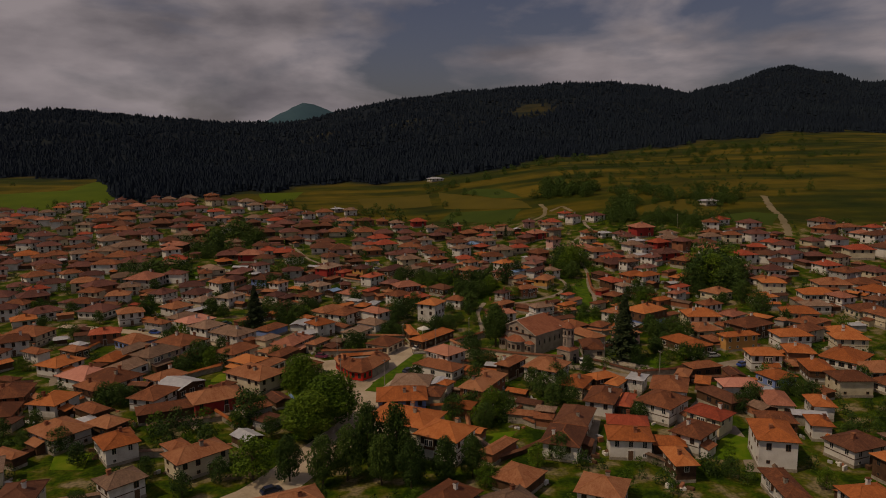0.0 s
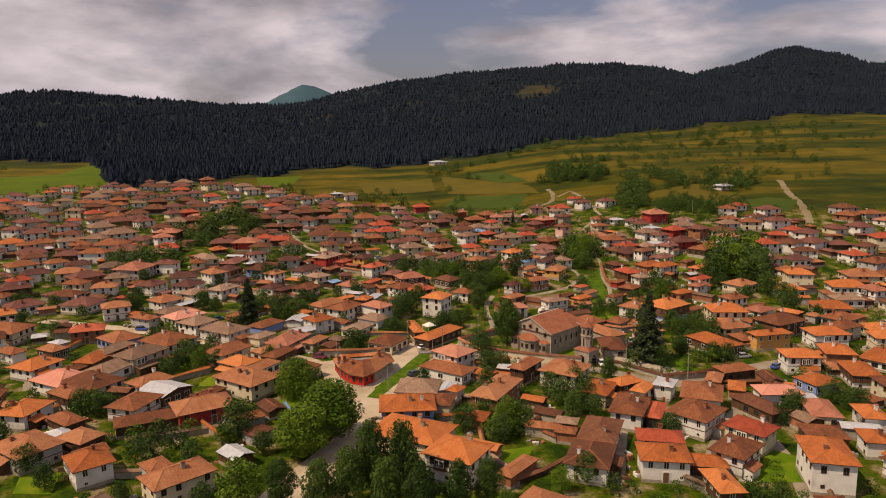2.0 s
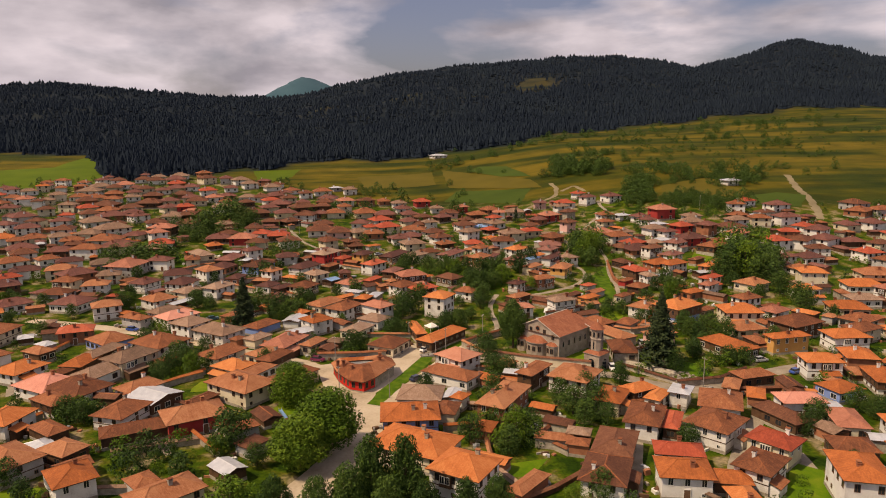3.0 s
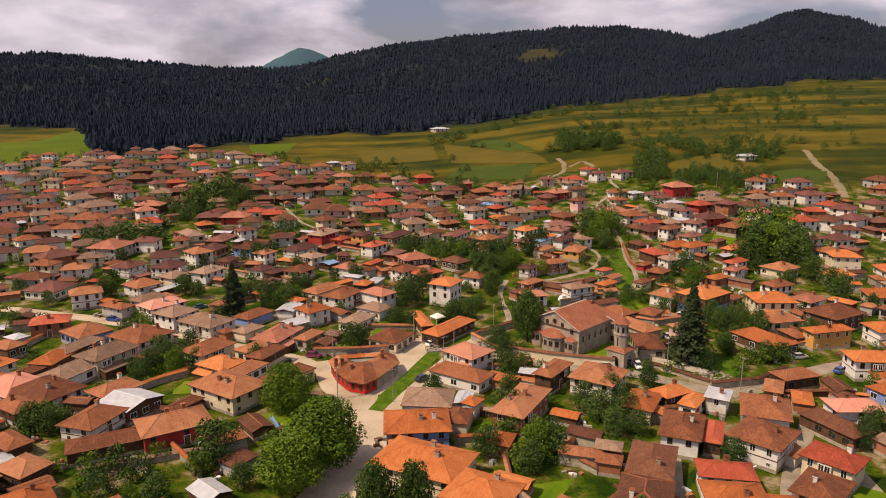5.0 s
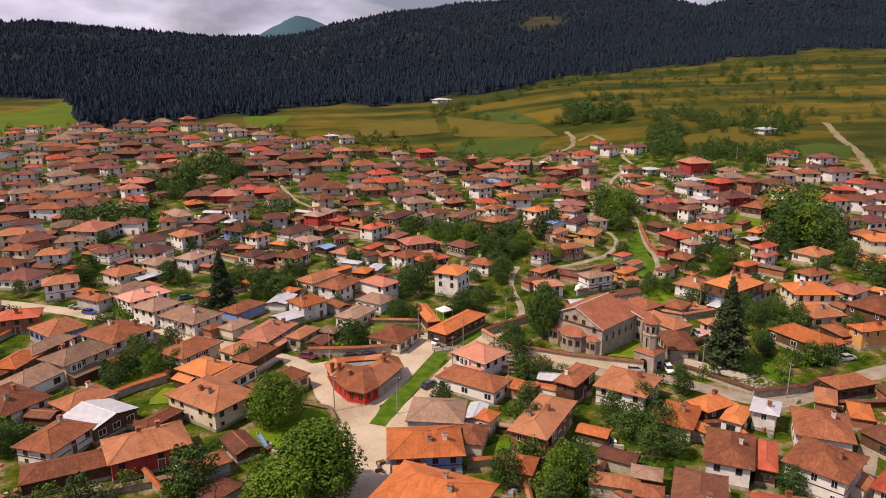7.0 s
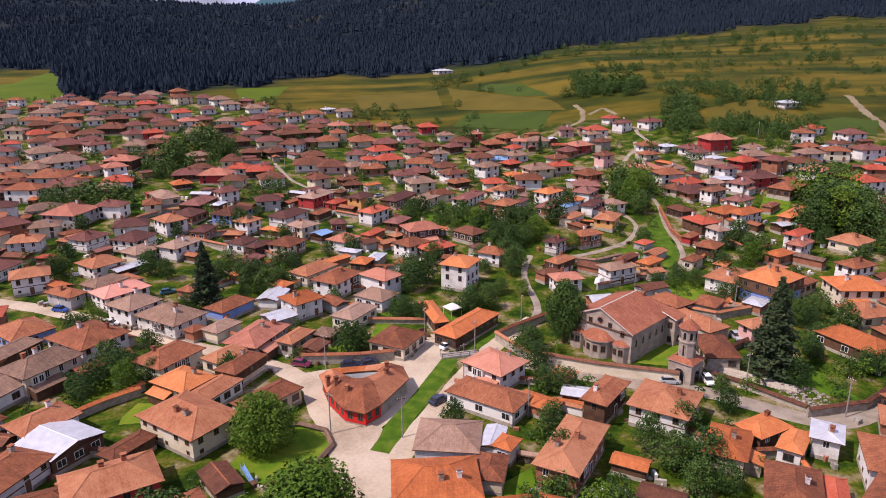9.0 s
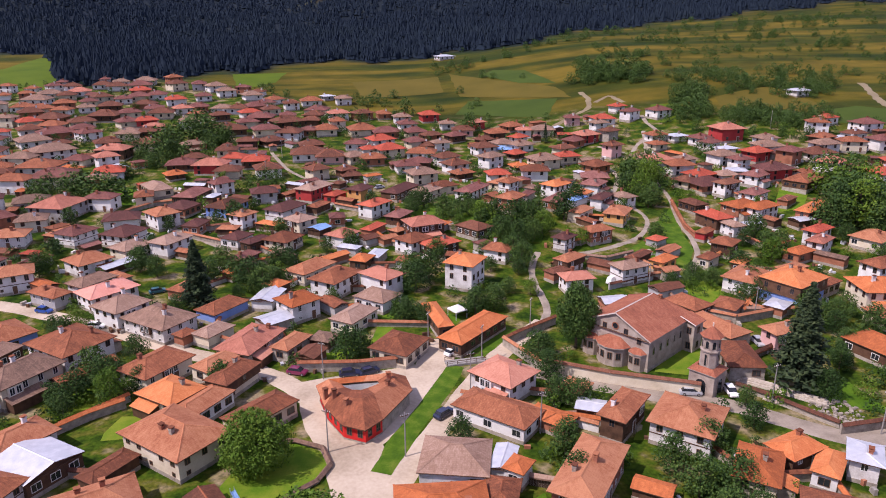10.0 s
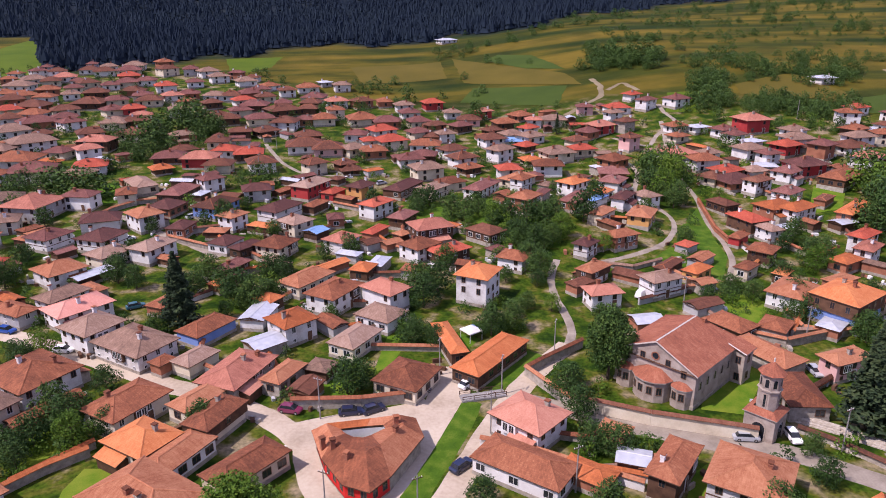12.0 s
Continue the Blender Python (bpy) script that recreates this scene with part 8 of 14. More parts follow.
house(-257.1, 554.5, 14, 10.7, 8.8, 3.4, "red", "cream", chim=1, far=True, join=True)
house(-52.9, 553.4, 42, 10.8, 8.6, 3, "brown", "white", chim=1, far=True, join=True)
house(-295.2, 568.0, 104, 13.2, 9.5, 4, "brown", "grey", chim=1, far=True, join=True)
house(-269.1, 566.1, 346, 8.3, 6.5, 3, "brown", "wood", chim=1, far=True, join=True)
house(-253.6, 569.5, 24, 9.8, 8.8, 4.8, "brown", "white", chim=1, far=True, join=True)
house(-241.8, 569.5, 34, 10.8, 7.8, 3.4, "grey", "white", chim=1, far=True, join=True)
house(-278.6, 582.7, 45, 10.9, 8.9, 3.4, "dark", "white", chim=1, far=True, join=True)
house(-263.8, 581.6, 103, 8.5, 7.2, 4, "brown", "white", chim=1, far=True, join=True)
house(-237.3, 582.3, 22, 8.4, 5.9, 4.8, "orange", "cream", chim=1, far=True, join=True)
house(-224.1, 581.2, 106, 9.1, 7.2, 3.4, "brown", "white", chim=1, far=True, join=True)
house(-209.8, 580.5, 22, 9.0, 6.3, 4.4, "brown", "brick", chim=1, far=True, join=True)
house(-169.6, 579.4, 13, 8.0, 6.5, 3, "brown", "white", chim=1, far=True, join=True)
house(-65.7, 581.1, 348, 8.3, 6.7, 3, "dark", "white", chim=1, far=True, join=True)
house(-240.5, 595.1, 94, 10.6, 9.1, 3, "brown", "cream", chim=1, far=True, join=True)
house(-76.7, 590.8, 348, 8.8, 6.0, 4.4, "brown", "brick", chim=1, far=True, join=True)
house(-244.4, 607.2, 22, 8.7, 6.7, 3.4, "brown", "cream", chim=1, far=True, join=True)
house(-232.5, 607.1, 345, 9.5, 6.6, 4.8, "brown", "white", chim=1, far=True, join=True)
house(-216.6, 606.9, 351, 8.1, 6.6, 3, "brown", "white", chim=1, far=True, join=True)
house(-202.3, 605.7, 44, 9.2, 8.0, 4.8, "brown", "white", chim=1, far=True, join=True)
house(-189.8, 603.4, 23, 10.6, 9.0, 4.8, "dark", "white", chim=1, far=True, join=True)
house(-123.5, 607.5, 43, 11.4, 10.0, 4.8, "dark", "cream", chim=1, far=True, join=True)
house(-108.6, 607.7, 102, 12.8, 9.1, 4.4, "brown", "grey", chim=1, far=True, join=True)
house(-202.6, 620.1, 103, 9.5, 6.5, 4.8, "brown", "grey", chim=1, far=True, join=True)
house(-175.1, 618.1, 12, 12.4, 10.4, 3, "dark", "white", chim=1, far=True, join=True)
house(-177.4, 630.3, 102, 8.6, 6.5, 4.8, "brown", "grey", chim=1, far=True, join=True)
house(-115.1, 311.6, 69, 4.0, 3.6, 2.4, "brown", "wood", chim=0, over=0.35, wins=False, kind="hip", slope=0.3)
house(84.9, 430.0, 84, 4.2, 3.5, 2.6, "brown", "wood", chim=0, over=0.35, wins=False, kind="gable", slope=0.3, join=True, far=True)
house(129.1, 190.0, 77, 6.0, 3.9, 2.4, "brown", "wood", chim=0, over=0.35, wins=False, kind="hip", slope=0.3)
house(-157.1, 427.1, 23, 7.5, 3.3, 2.8, "orange", "brick", chim=0, over=0.35, wins=False, kind="gable", slope=0.3, join=True, far=True)
house(107.8, 256.4, 32, 8.2, 3.4, 2.4, "dark", "stone", chim=0, over=0.35, wins=False, kind="gable", slope=0.3)
house(-204.6, 430.4, 97, 4.3, 4.3, 2.6, "brown", "stone", chim=0, over=0.35, wins=False, kind="hip", slope=0.3, join=True, far=True)
house(-58.1, 161.1, 40, 5.8, 4.4, 2.8, "brown", "stone", chim=0, over=0.35, wins=False, kind="gable", slope=0.3)
house(117.5, 217.9, 97, 7.6, 4.4, 2.8, "brown", "wood", chim=0, over=0.35, wins=False, kind="hip", slope=0.3)
house(168.5, 276.8, 93, 6.8, 3.3, 2.2, "grey", "grey", chim=0, over=0.35, wins=False, kind="gable", slope=0.3)
house(-180.3, 394.5, 191, 7.2, 3.4, 2.4, "dark", "wood", chim=0, over=0.35, wins=False, kind="hip", slope=0.3, join=True, far=True)
house(-107.8, 254.2, 112, 4.3, 4.1, 2.2, "metal", "wood", chim=0, over=0.35, wins=False, kind="hip", slope=0.3)
house(43.5, 158.0, 155, 4.2, 3.4, 2.8, "brown", "brick", chim=0, over=0.35, wins=False, kind="hip", slope=0.3)
house(7.2, 304.0, 34, 5.4, 3.6, 2.4, "brown", "brick", chim=0, over=0.35, wins=False, kind="gable", slope=0.3)
house(204.1, 351.4, 341, 5.7, 3.1, 2.8, "orange", "wood", chim=0, over=0.35, wins=False, kind="gable", slope=0.3, join=True, far=True)
house(-33.1, 441.8, 125, 7.8, 3.5, 2.4, "brown", "grey", chim=0, over=0.35, wins=False, kind="hip", slope=0.3, join=True, far=True)
house(70.6, 344.1, 123, 6.1, 4.3, 2.4, "dark", "stone", chim=0, over=0.35, wins=False, kind="hip", slope=0.3, join=True, far=True)
house(-126.8, 262.8, 130, 6.6, 3.4, 2.2, "brown", "stone", chim=0, over=0.35, wins=False, kind="hip", slope=0.3)
house(87.7, 280.7, 38, 7.3, 3.8, 2.4, "brown", "grey", chim=0, over=0.35, wins=False, kind="gable", slope=0.3)
house(-27.6, 156.7, 132, 6.2, 4.4, 2.6, "metal", "wood", chim=0, over=0.35, wins=False, kind="gable", slope=0.3)
house(-64.3, 373.0, 165, 8.1, 3.3, 2.8, "metal", "wood", chim=0, over=0.35, wins=False, kind="gable", slope=0.3, join=True, far=True)
house(-77.2, 432.5, 29, 4.4, 3.6, 2.6, "grey", "wood", chim=0, over=0.35, wins=False, kind="gable", slope=0.3, join=True, far=True)
house(205.4, 268.5, 118, 5.3, 3.3, 2.8, "orange", "wood", chim=0, over=0.35, wins=False, kind="gable", slope=0.3)
house(291.7, 383.9, 27, 5.7, 3.6, 2.6, "grey", "brick", chim=0, over=0.35, wins=False, kind="gable", slope=0.3, join=True, far=True)
house(-233.0, 380.0, 192, 5.2, 3.2, 2.8, "brown", "wood", chim=0, over=0.35, wins=False, kind="hip", slope=0.3, join=True, far=True)
house(-97.7, 244.7, 143, 4.9, 3.8, 2.6, "metal", "grey", chim=0, over=0.35, wins=False, kind="hip", slope=0.3)
house(240.9, 313.5, 113, 5.0, 4.1, 2.6, "dark", "wood", chim=0, over=0.35, wins=False, kind="hip", slope=0.3)
house(58.5, 380.1, 132, 6.0, 3.4, 2.2, "dark", "brick", chim=0, over=0.35, wins=False, kind="gable", slope=0.3, join=True, far=True)
house(-144.3, 218.9, 47, 4.8, 3.2, 2.4, "orange", "wood", chim=0, over=0.35, wins=False, kind="gable", slope=0.3)
house(-42.6, 152.9, 129, 5.4, 4.5, 2.8, "brown", "grey", chim=0, over=0.35, wins=False, kind="hip", slope=0.3)
house(39.4, 162.1, 158, 7.5, 3.4, 2.4, "brown", "stone", chim=0, over=0.35, wins=False, kind="hip", slope=0.3)
house(93.6, 362.5, 24, 5.8, 4.3, 2.2, "orange", "stone", chim=0, over=0.35, wins=False, kind="gable", slope=0.3, join=True, far=True)
house(-82.2, 308.2, 52, 5.5, 3.3, 2.4, "brown", "wood", chim=0, over=0.35, wins=False, kind="gable", slope=0.3)
house(177.9, 228.7, 356, 5.5, 3.6, 2.2, "metal", "grey", chim=0, over=0.35, wins=False, kind="hip", slope=0.3)
house(-178.0, 443.2, 31, 8.4, 4.2, 2.2, "brown", "brick", chim=0, over=0.35, wins=False, kind="gable", slope=0.3, join=True, far=True)
house(-28.0, 359.6, 56, 7.0, 3.5, 2.2, "brown", "wood", chim=0, over=0.35, wins=False, kind="gable", slope=0.3, join=True, far=True)
house(-121.9, 429.1, 21, 7.5, 4.5, 2.2, "dark", "stone", chim=0, over=0.35, wins=False, kind="hip", slope=0.3, join=True, far=True)
house(-40.6, 193.2, 55, 8.2, 3.6, 2.6, "brown", "wood", chim=0, over=0.35, wins=False, kind="hip", slope=0.3)
house(-66.2, 281.9, 139, 7.3, 3.6, 2.2, "brown", "stone", chim=0, over=0.35, wins=False, kind="hip", slope=0.3)
house(91.3, 456.0, 26, 8.0, 3.7, 2.8, "brown", "brick", chim=0, over=0.35, wins=False, kind="hip", slope=0.3, join=True, far=True)
house(77.6, 353.3, 135, 4.3, 4.5, 2.8, "dark", "grey", chim=0, over=0.35, wins=False, kind="hip", slope=0.3, join=True, far=True)
house(-4.5, 297.2, 150, 6.3, 3.4, 2.4, "metal", "grey", chim=0, over=0.35, wins=False, kind="hip", slope=0.3)
house(167.6, 343.6, 32, 8.1, 4.4, 2.4, "brown", "grey", chim=0, over=0.35, wins=False, kind="gable", slope=0.3, join=True, far=True)
house(-83.1, 277.1, 142, 7.3, 3.4, 2.6, "orange", "brick", chim=0, over=0.35, wins=False, kind="gable", slope=0.3)
house(87.8, 364.3, 113, 7.7, 3.2, 2.8, "metal", "stone", chim=0, over=0.35, wins=False, kind="hip", slope=0.3, join=True, far=True)
house(-23.5, 182.5, 122, 7.0, 4.3, 2.2, "dark", "wood", chim=0, over=0.35, wins=False, kind="gable", slope=0.3)
house(-102.9, 408.3, 126, 7.8, 3.5, 2.2, "metal", "wood", chim=0, over=0.35, wins=False, kind="hip", slope=0.3, join=True, far=True)
house(-235.2, 390.0, 106, 5.7, 3.6, 2.4, "brown", "grey", chim=0, over=0.35, wins=False, kind="hip", slope=0.3, join=True, far=True)
house(-194.6, 449.9, 336, 7.6, 3.4, 2.4, "brown", "stone", chim=0, over=0.35, wins=False, kind="hip", slope=0.3, join=True, far=True)
house(-141.2, 240.0, 98, 6.6, 3.4, 2.4, "orange", "brick", chim=0, over=0.35, wins=False, kind="hip", slope=0.3)
house(146.0, 317.3, 39, 8.4, 3.4, 2.6, "dark", "brick", chim=0, over=0.35, wins=False, kind="hip", slope=0.3)
house(-214.0, 453.4, 81, 6.4, 3.8, 2.2, "brown", "wood", chim=0, over=0.35, wins=False, kind="hip", slope=0.3, join=True, far=True)
house(70.7, 303.0, 116, 7.7, 3.3, 2.6, "brown", "wood", chim=0, over=0.35, wins=False, kind="gable", slope=0.3)
house(-106.5, 357.3, 161, 7.0, 3.4, 2.4, "grey", "wood", chim=0, over=0.35, wins=False, kind="hip", slope=0.3, join=True, far=True)
house(87.7, 289.6, 35, 5.0, 3.8, 2.2, "orange", "grey", chim=0, over=0.35, wins=False, kind="hip", slope=0.3)
house(-8.0, 255.2, 126, 6.8, 3.7, 2.8, "brown", "grey", chim=0, over=0.35, wins=False, kind="gable", slope=0.3)
house(4.3, 380.9, 29, 6.7, 3.6, 2.4, "orange", "grey", chim=0, over=0.35, wins=False, kind="hip", slope=0.3, join=True, far=True)
house(-28.1, 175.8, 30, 6.6, 4.3, 2.6, "brown", "grey", chim=0, over=0.35, wins=False, kind="hip", slope=0.3)
house(-211.1, 349.0, 116, 4.1, 3.1, 2.2, "brown", "brick", chim=0, over=0.35, wins=False, kind="hip", slope=0.3, join=True, far=True)
house(59.6, 247.7, 4, 6.0, 4.6, 2.8, "metal", "brick", chim=0, over=0.35, wins=False, kind="gable", slope=0.3)
house(-126.3, 196.1, 200, 4.6, 3.3, 2.8, "orange", "wood", chim=0, over=0.35, wins=False, kind="hip", slope=0.3)
house(35.6, 292.9, 123, 4.6, 4.6, 2.2, "brown", "stone", chim=0, over=0.35, wins=False, kind="hip", slope=0.3)
house(-83.7, 218.7, 62, 6.3, 4.5, 2.2, "brown", "wood", chim=0, over=0.35, wins=False, kind="hip", slope=0.3)
house(190.1, 295.9, 105, 8.4, 3.7, 2.8, "brown", "brick", chim=0, over=0.35, wins=False, kind="gable", slope=0.3)
house(154.9, 238.0, 34, 4.6, 3.4, 2.6, "brown", "grey", chim=0, over=0.35, wins=False, kind="hip", slope=0.3)
house(-45.1, 422.4, 90, 7.7, 3.7, 2.8, "brown", "grey", chim=0, over=0.35, wins=False, kind="hip", slope=0.3, join=True, far=True)
house(240.4, 323.5, 110, 4.7, 3.4, 2.8, "orange", "wood", chim=0, over=0.35, wins=False, kind="hip", slope=0.3)
house(-103.5, 263.2, 100, 4.4, 4.1, 2.8, "dark", "wood", chim=0, over=0.35, wins=False, kind="gable", slope=0.3)
house(75.6, 253.9, 19, 7.6, 4.3, 2.8, "dark", "grey", chim=0, over=0.35, wins=False, kind="gable", slope=0.3)
house(-78.7, 153.4, 148, 8.2, 3.2, 2.8, "brown", "wood", chim=0, over=0.35, wins=False, kind="hip", slope=0.3)
house(3.4, 289.7, 67, 7.2, 3.8, 2.6, "metal", "stone", chim=0, over=0.35, wins=False, kind="hip", slope=0.3)
house(99.6, 157.2, 105, 4.8, 4.6, 2.8, "grey", "brick", chim=0, over=0.35, wins=False, kind="gable", slope=0.3)
house(230.9, 371.4, 90, 4.7, 3.1, 2.6, "brown", "wood", chim=0, over=0.35, wins=False, kind="hip", slope=0.3, join=True, far=True)
house(-186.8, 326.3, 37, 4.3, 3.1, 2.8, "brown", "wood", chim=0, over=0.35, wins=False, kind="hip", slope=0.3)
house(-8.7, 289.9, 42, 8.4, 3.3, 2.4, "orange", "brick", chim=0, over=0.35, wins=False, kind="gable", slope=0.3)
house(98.3, 439.7, 86, 4.7, 4.0, 2.8, "metal", "wood", chim=0, over=0.35, wins=False, kind="gable", slope=0.3, join=True, far=True)
house(-205.5, 419.6, 77, 8.0, 4.3, 2.6, "metal", "wood", chim=0, over=0.35, wins=False, kind="hip", slope=0.3, join=True, far=True)
house(132.7, 379.7, 115, 8.5, 3.3, 2.4, "orange", "wood", chim=0, over=0.35, wins=False, kind="hip", slope=0.3, join=True, far=True)
house(169.9, 365.9, 5, 6.0, 3.6, 2.4, "dark", "grey", chim=0, over=0.35, wins=False, kind="gable", slope=0.3, join=True, far=True)
house(236.3, 364.4, 96, 4.9, 3.7, 2.2, "brown", "wood", chim=0, over=0.35, wins=False, kind="hip", slope=0.3, join=True, far=True)
house(56.2, 404.7, 73, 8.2, 3.8, 2.8, "brown", "wood", chim=0, over=0.35, wins=False, kind="gable", slope=0.3, join=True, far=True)
house(118.3, 454.8, 91, 5.1, 4.2, 2.2, "orange", "brick", chim=0, over=0.35, wins=False, kind="gable", slope=0.3, join=True, far=True)
house(-54.4, 436.9, 359, 6.6, 3.5, 2.6, "brown", "stone", chim=0, over=0.35, wins=False, kind="gable", slope=0.3, join=True, far=True)
house(7.7, 341.6, 147, 5.3, 3.3, 2.4, "brown", "wood", chim=0, over=0.35, wins=False, kind="hip", slope=0.3, join=True, far=True)
house(178.5, 316.8, 98, 4.7, 3.5, 2.2, "orange", "stone", chim=0, over=0.35, wins=False, kind="hip", slope=0.3)
house(-231.3, 368.2, 282, 5.5, 4.5, 2.8, "brown", "wood", chim=0, over=0.35, wins=False, kind="hip", slope=0.3, join=True, far=True)
house(-94.8, 324.7, 56, 6.2, 4.3, 2.4, "brown", "wood", chim=0, over=0.35, wins=False, kind="hip", slope=0.3)
house(-150.8, 281.3, 116, 4.8, 4.0, 2.4, "dark", "grey", chim=0, over=0.35, wins=False, kind="hip", slope=0.3)
house(-122.8, 341.0, 130, 5.8, 4.2, 2.2, "brown", "brick", chim=0, over=0.35, wins=False, kind="hip", slope=0.3, join=True, far=True)
house(97.5, 240.2, 39, 5.6, 4.3, 2.6, "metal", "brick", chim=0, over=0.35, wins=False, kind="hip", slope=0.3)
house(167.7, 235.0, 351, 7.0, 3.7, 2.6, "brown", "brick", chim=0, over=0.35, wins=False, kind="hip", slope=0.3)
house(119.7, 184.3, 104, 5.0, 3.2, 2.2, "brown", "wood", chim=0, over=0.35, wins=False, kind="gable", slope=0.3)
house(-199.8, 414.8, 72, 5.5, 3.4, 2.2, "brown", "grey", chim=0, over=0.35, wins=False, kind="hip", slope=0.3, join=True, far=True)
house(251.4, 344.6, 348, 6.0, 3.2, 2.6, "orange", "wood", chim=0, over=0.35, wins=False, kind="gable", slope=0.3, join=True, far=True)
house(121.9, 298.1, 18, 6.6, 3.6, 2.4, "metal", "stone", chim=0, over=0.35, wins=False, kind="gable", slope=0.3)
house(-86.7, 190.4, 147, 6.1, 3.2, 2.6, "brown", "stone", chim=0, over=0.35, wins=False, kind="gable", slope=0.3)
house(-63.7, 439.5, 87, 7.8, 4.2, 2.6, "dark", "grey", chim=0, over=0.35, wins=False, kind="gable", slope=0.3, join=True, far=True)
house(24.6, 153.8, 145, 6.4, 3.2, 2.4, "orange", "brick", chim=0, over=0.35, wins=False, kind="gable", slope=0.3)
house(-128.3, 313.4, 69, 6.7, 3.3, 2.4, "brown", "stone", chim=0, over=0.35, wins=False, kind="hip", slope=0.3)
house(24.8, 313.9, 135, 6.5, 3.6, 2.2, "orange", "grey", chim=0, over=0.35, wins=False, kind="hip", slope=0.3)
house(-115.9, 199.6, 103, 5.0, 4.3, 2.2, "dark", "wood", chim=0, over=0.35, wins=False, kind="hip", slope=0.3)
house(200.6, 306.1, 10, 6.5, 4.5, 2.2, "brown", "wood", chim=0, over=0.35, wins=False, kind="hip", slope=0.3)
house(-230.5, 455.4, 19, 6.1, 3.3, 2.8, "dark", "grey", chim=0, over=0.35, wins=False, kind="hip", slope=0.3, join=True, far=True)
house(10.7, 309.7, 43, 4.2, 3.8, 2.6, "brown", "wood", chim=0, over=0.35, wins=False, kind="hip", slope=0.3)
house(-123.7, 462.0, 77, 6.6, 4.2, 2.2, "brown", "stone", chim=0, over=0.35, wins=False, kind="hip", slope=0.3, join=True, far=True)
house(228.6, 377.8, 6, 7.2, 3.2, 2.2, "metal", "stone", chim=0, over=0.35, wins=False, kind="hip", slope=0.3, join=True, far=True)
house(257.1, 363.0, 91, 4.4, 3.7, 2.6, "brown", "stone", chim=0, over=0.35, wins=False, kind="hip", slope=0.3, join=True, far=True)
house(-111.9, 196.3, 101, 4.3, 3.8, 2.8, "brown", "grey", chim=0, over=0.35, wins=False, kind="gable", slope=0.3)
house(-44.1, 354.5, 155, 6.7, 4.5, 2.6, "dark", "brick", chim=0, over=0.35, wins=False, kind="gable", slope=0.3, join=True, far=True)
house(185.9, 253.2, 85, 5.6, 3.2, 2.4, "dark", "wood", chim=0, over=0.35, wins=False, kind="hip", slope=0.3)
house(-246.5, 417.6, 340, 6.2, 3.5, 2.4, "metal", "brick", chim=0, over=0.35, wins=False, kind="hip", slope=0.3, join=True, far=True)
house(162.8, 258.9, 349, 7.0, 3.1, 2.8, "orange", "grey", chim=0, over=0.35, wins=False, kind="gable", slope=0.3)
house(-213.7, 343.4, 120, 7.1, 4.1, 2.2, "brown", "wood", chim=0, over=0.35, wins=False, kind="hip", slope=0.3, join=True, far=True)
house(-206.5, 454.1, 339, 6.5, 3.5, 2.2, "metal", "grey", chim=0, over=0.35, wins=False, kind="hip", slope=0.3, join=True, far=True)
house(-133.6, 203.5, 196, 7.5, 4.1, 2.4, "brown", "wood", chim=0, over=0.35, wins=False, kind="hip", slope=0.3)
house(-96.8, 303.3, 345, 4.7, 3.4, 2.4, "orange", "wood", chim=0, over=0.35, wins=False, kind="hip", slope=0.3)
house(94.4, 178.3, 61, 6.8, 3.7, 2.8, "orange", "brick", chim=0, over=0.35, wins=False, kind="hip", slope=0.3)
house(-15.7, 341.5, 58, 8.4, 4.4, 2.8, "brown", "wood", chim=0, over=0.35, wins=False, kind="hip", slope=0.3, join=True, far=True)
house(-9.4, 236.1, 63, 4.3, 4.5, 2.6, "grey", "wood", chim=0, over=0.35, wins=False, kind="hip", slope=0.3)
house(-162.9, 254.0, 25, 7.6, 3.9, 2.4, "metal", "wood", chim=0, over=0.35, wins=False, kind="gable", slope=0.3)
house(-25.7, 371.1, 146, 7.6, 3.0, 2.4, "metal", "wood", chim=0, over=0.35, wins=False, kind="gable", slope=0.3, join=True, far=True)
house(-99.6, 204.6, 185, 6.3, 4.1, 2.2, "dark", "brick", chim=0, over=0.35, wins=False, kind="hip", slope=0.3)
house(141.2, 253.0, 20, 5.7, 3.6, 2.2, "brown", "grey", chim=0, over=0.35, wins=False, kind="gable", slope=0.3)
house(42.7, 169.4, 144, 6.3, 3.6, 2.4, "dark", "stone", chim=0, over=0.35, wins=False, kind="gable", slope=0.3)
house(-169.2, 412.5, 126, 5.8, 4.2, 2.2, "brown", "grey", chim=0, over=0.35, wins=False, kind="hip", slope=0.3, join=True, far=True)
house(-120.2, 290.3, 22, 5.8, 3.2, 2.4, "brown", "brick", chim=0, over=0.35, wins=False, kind="gable", slope=0.3)
house(56.7, 329.2, 57, 8.0, 3.2, 2.8, "brown", "stone", chim=0, over=0.35, wins=False, kind="hip", slope=0.3)
house(63.5, 363.5, 101, 5.9, 3.5, 2.2, "brown", "brick", chim=0, over=0.35, wins=False, kind="hip", slope=0.3, join=True, far=True)
house(65.6, 273.3, 135, 7.6, 4.4, 2.2, "dark", "brick", chim=0, over=0.35, wins=False, kind="gable", slope=0.3)
house(-89.8, 156.7, 27, 7.8, 4.1, 2.8, "brown", "wood", chim=0, over=0.35, wins=False, kind="gable", slope=0.3)
house(97.9, 427.6, 355, 6.8, 4.0, 2.6, "orange", "wood", chim=0, over=0.35, wins=False, kind="gable", slope=0.3, join=True, far=True)
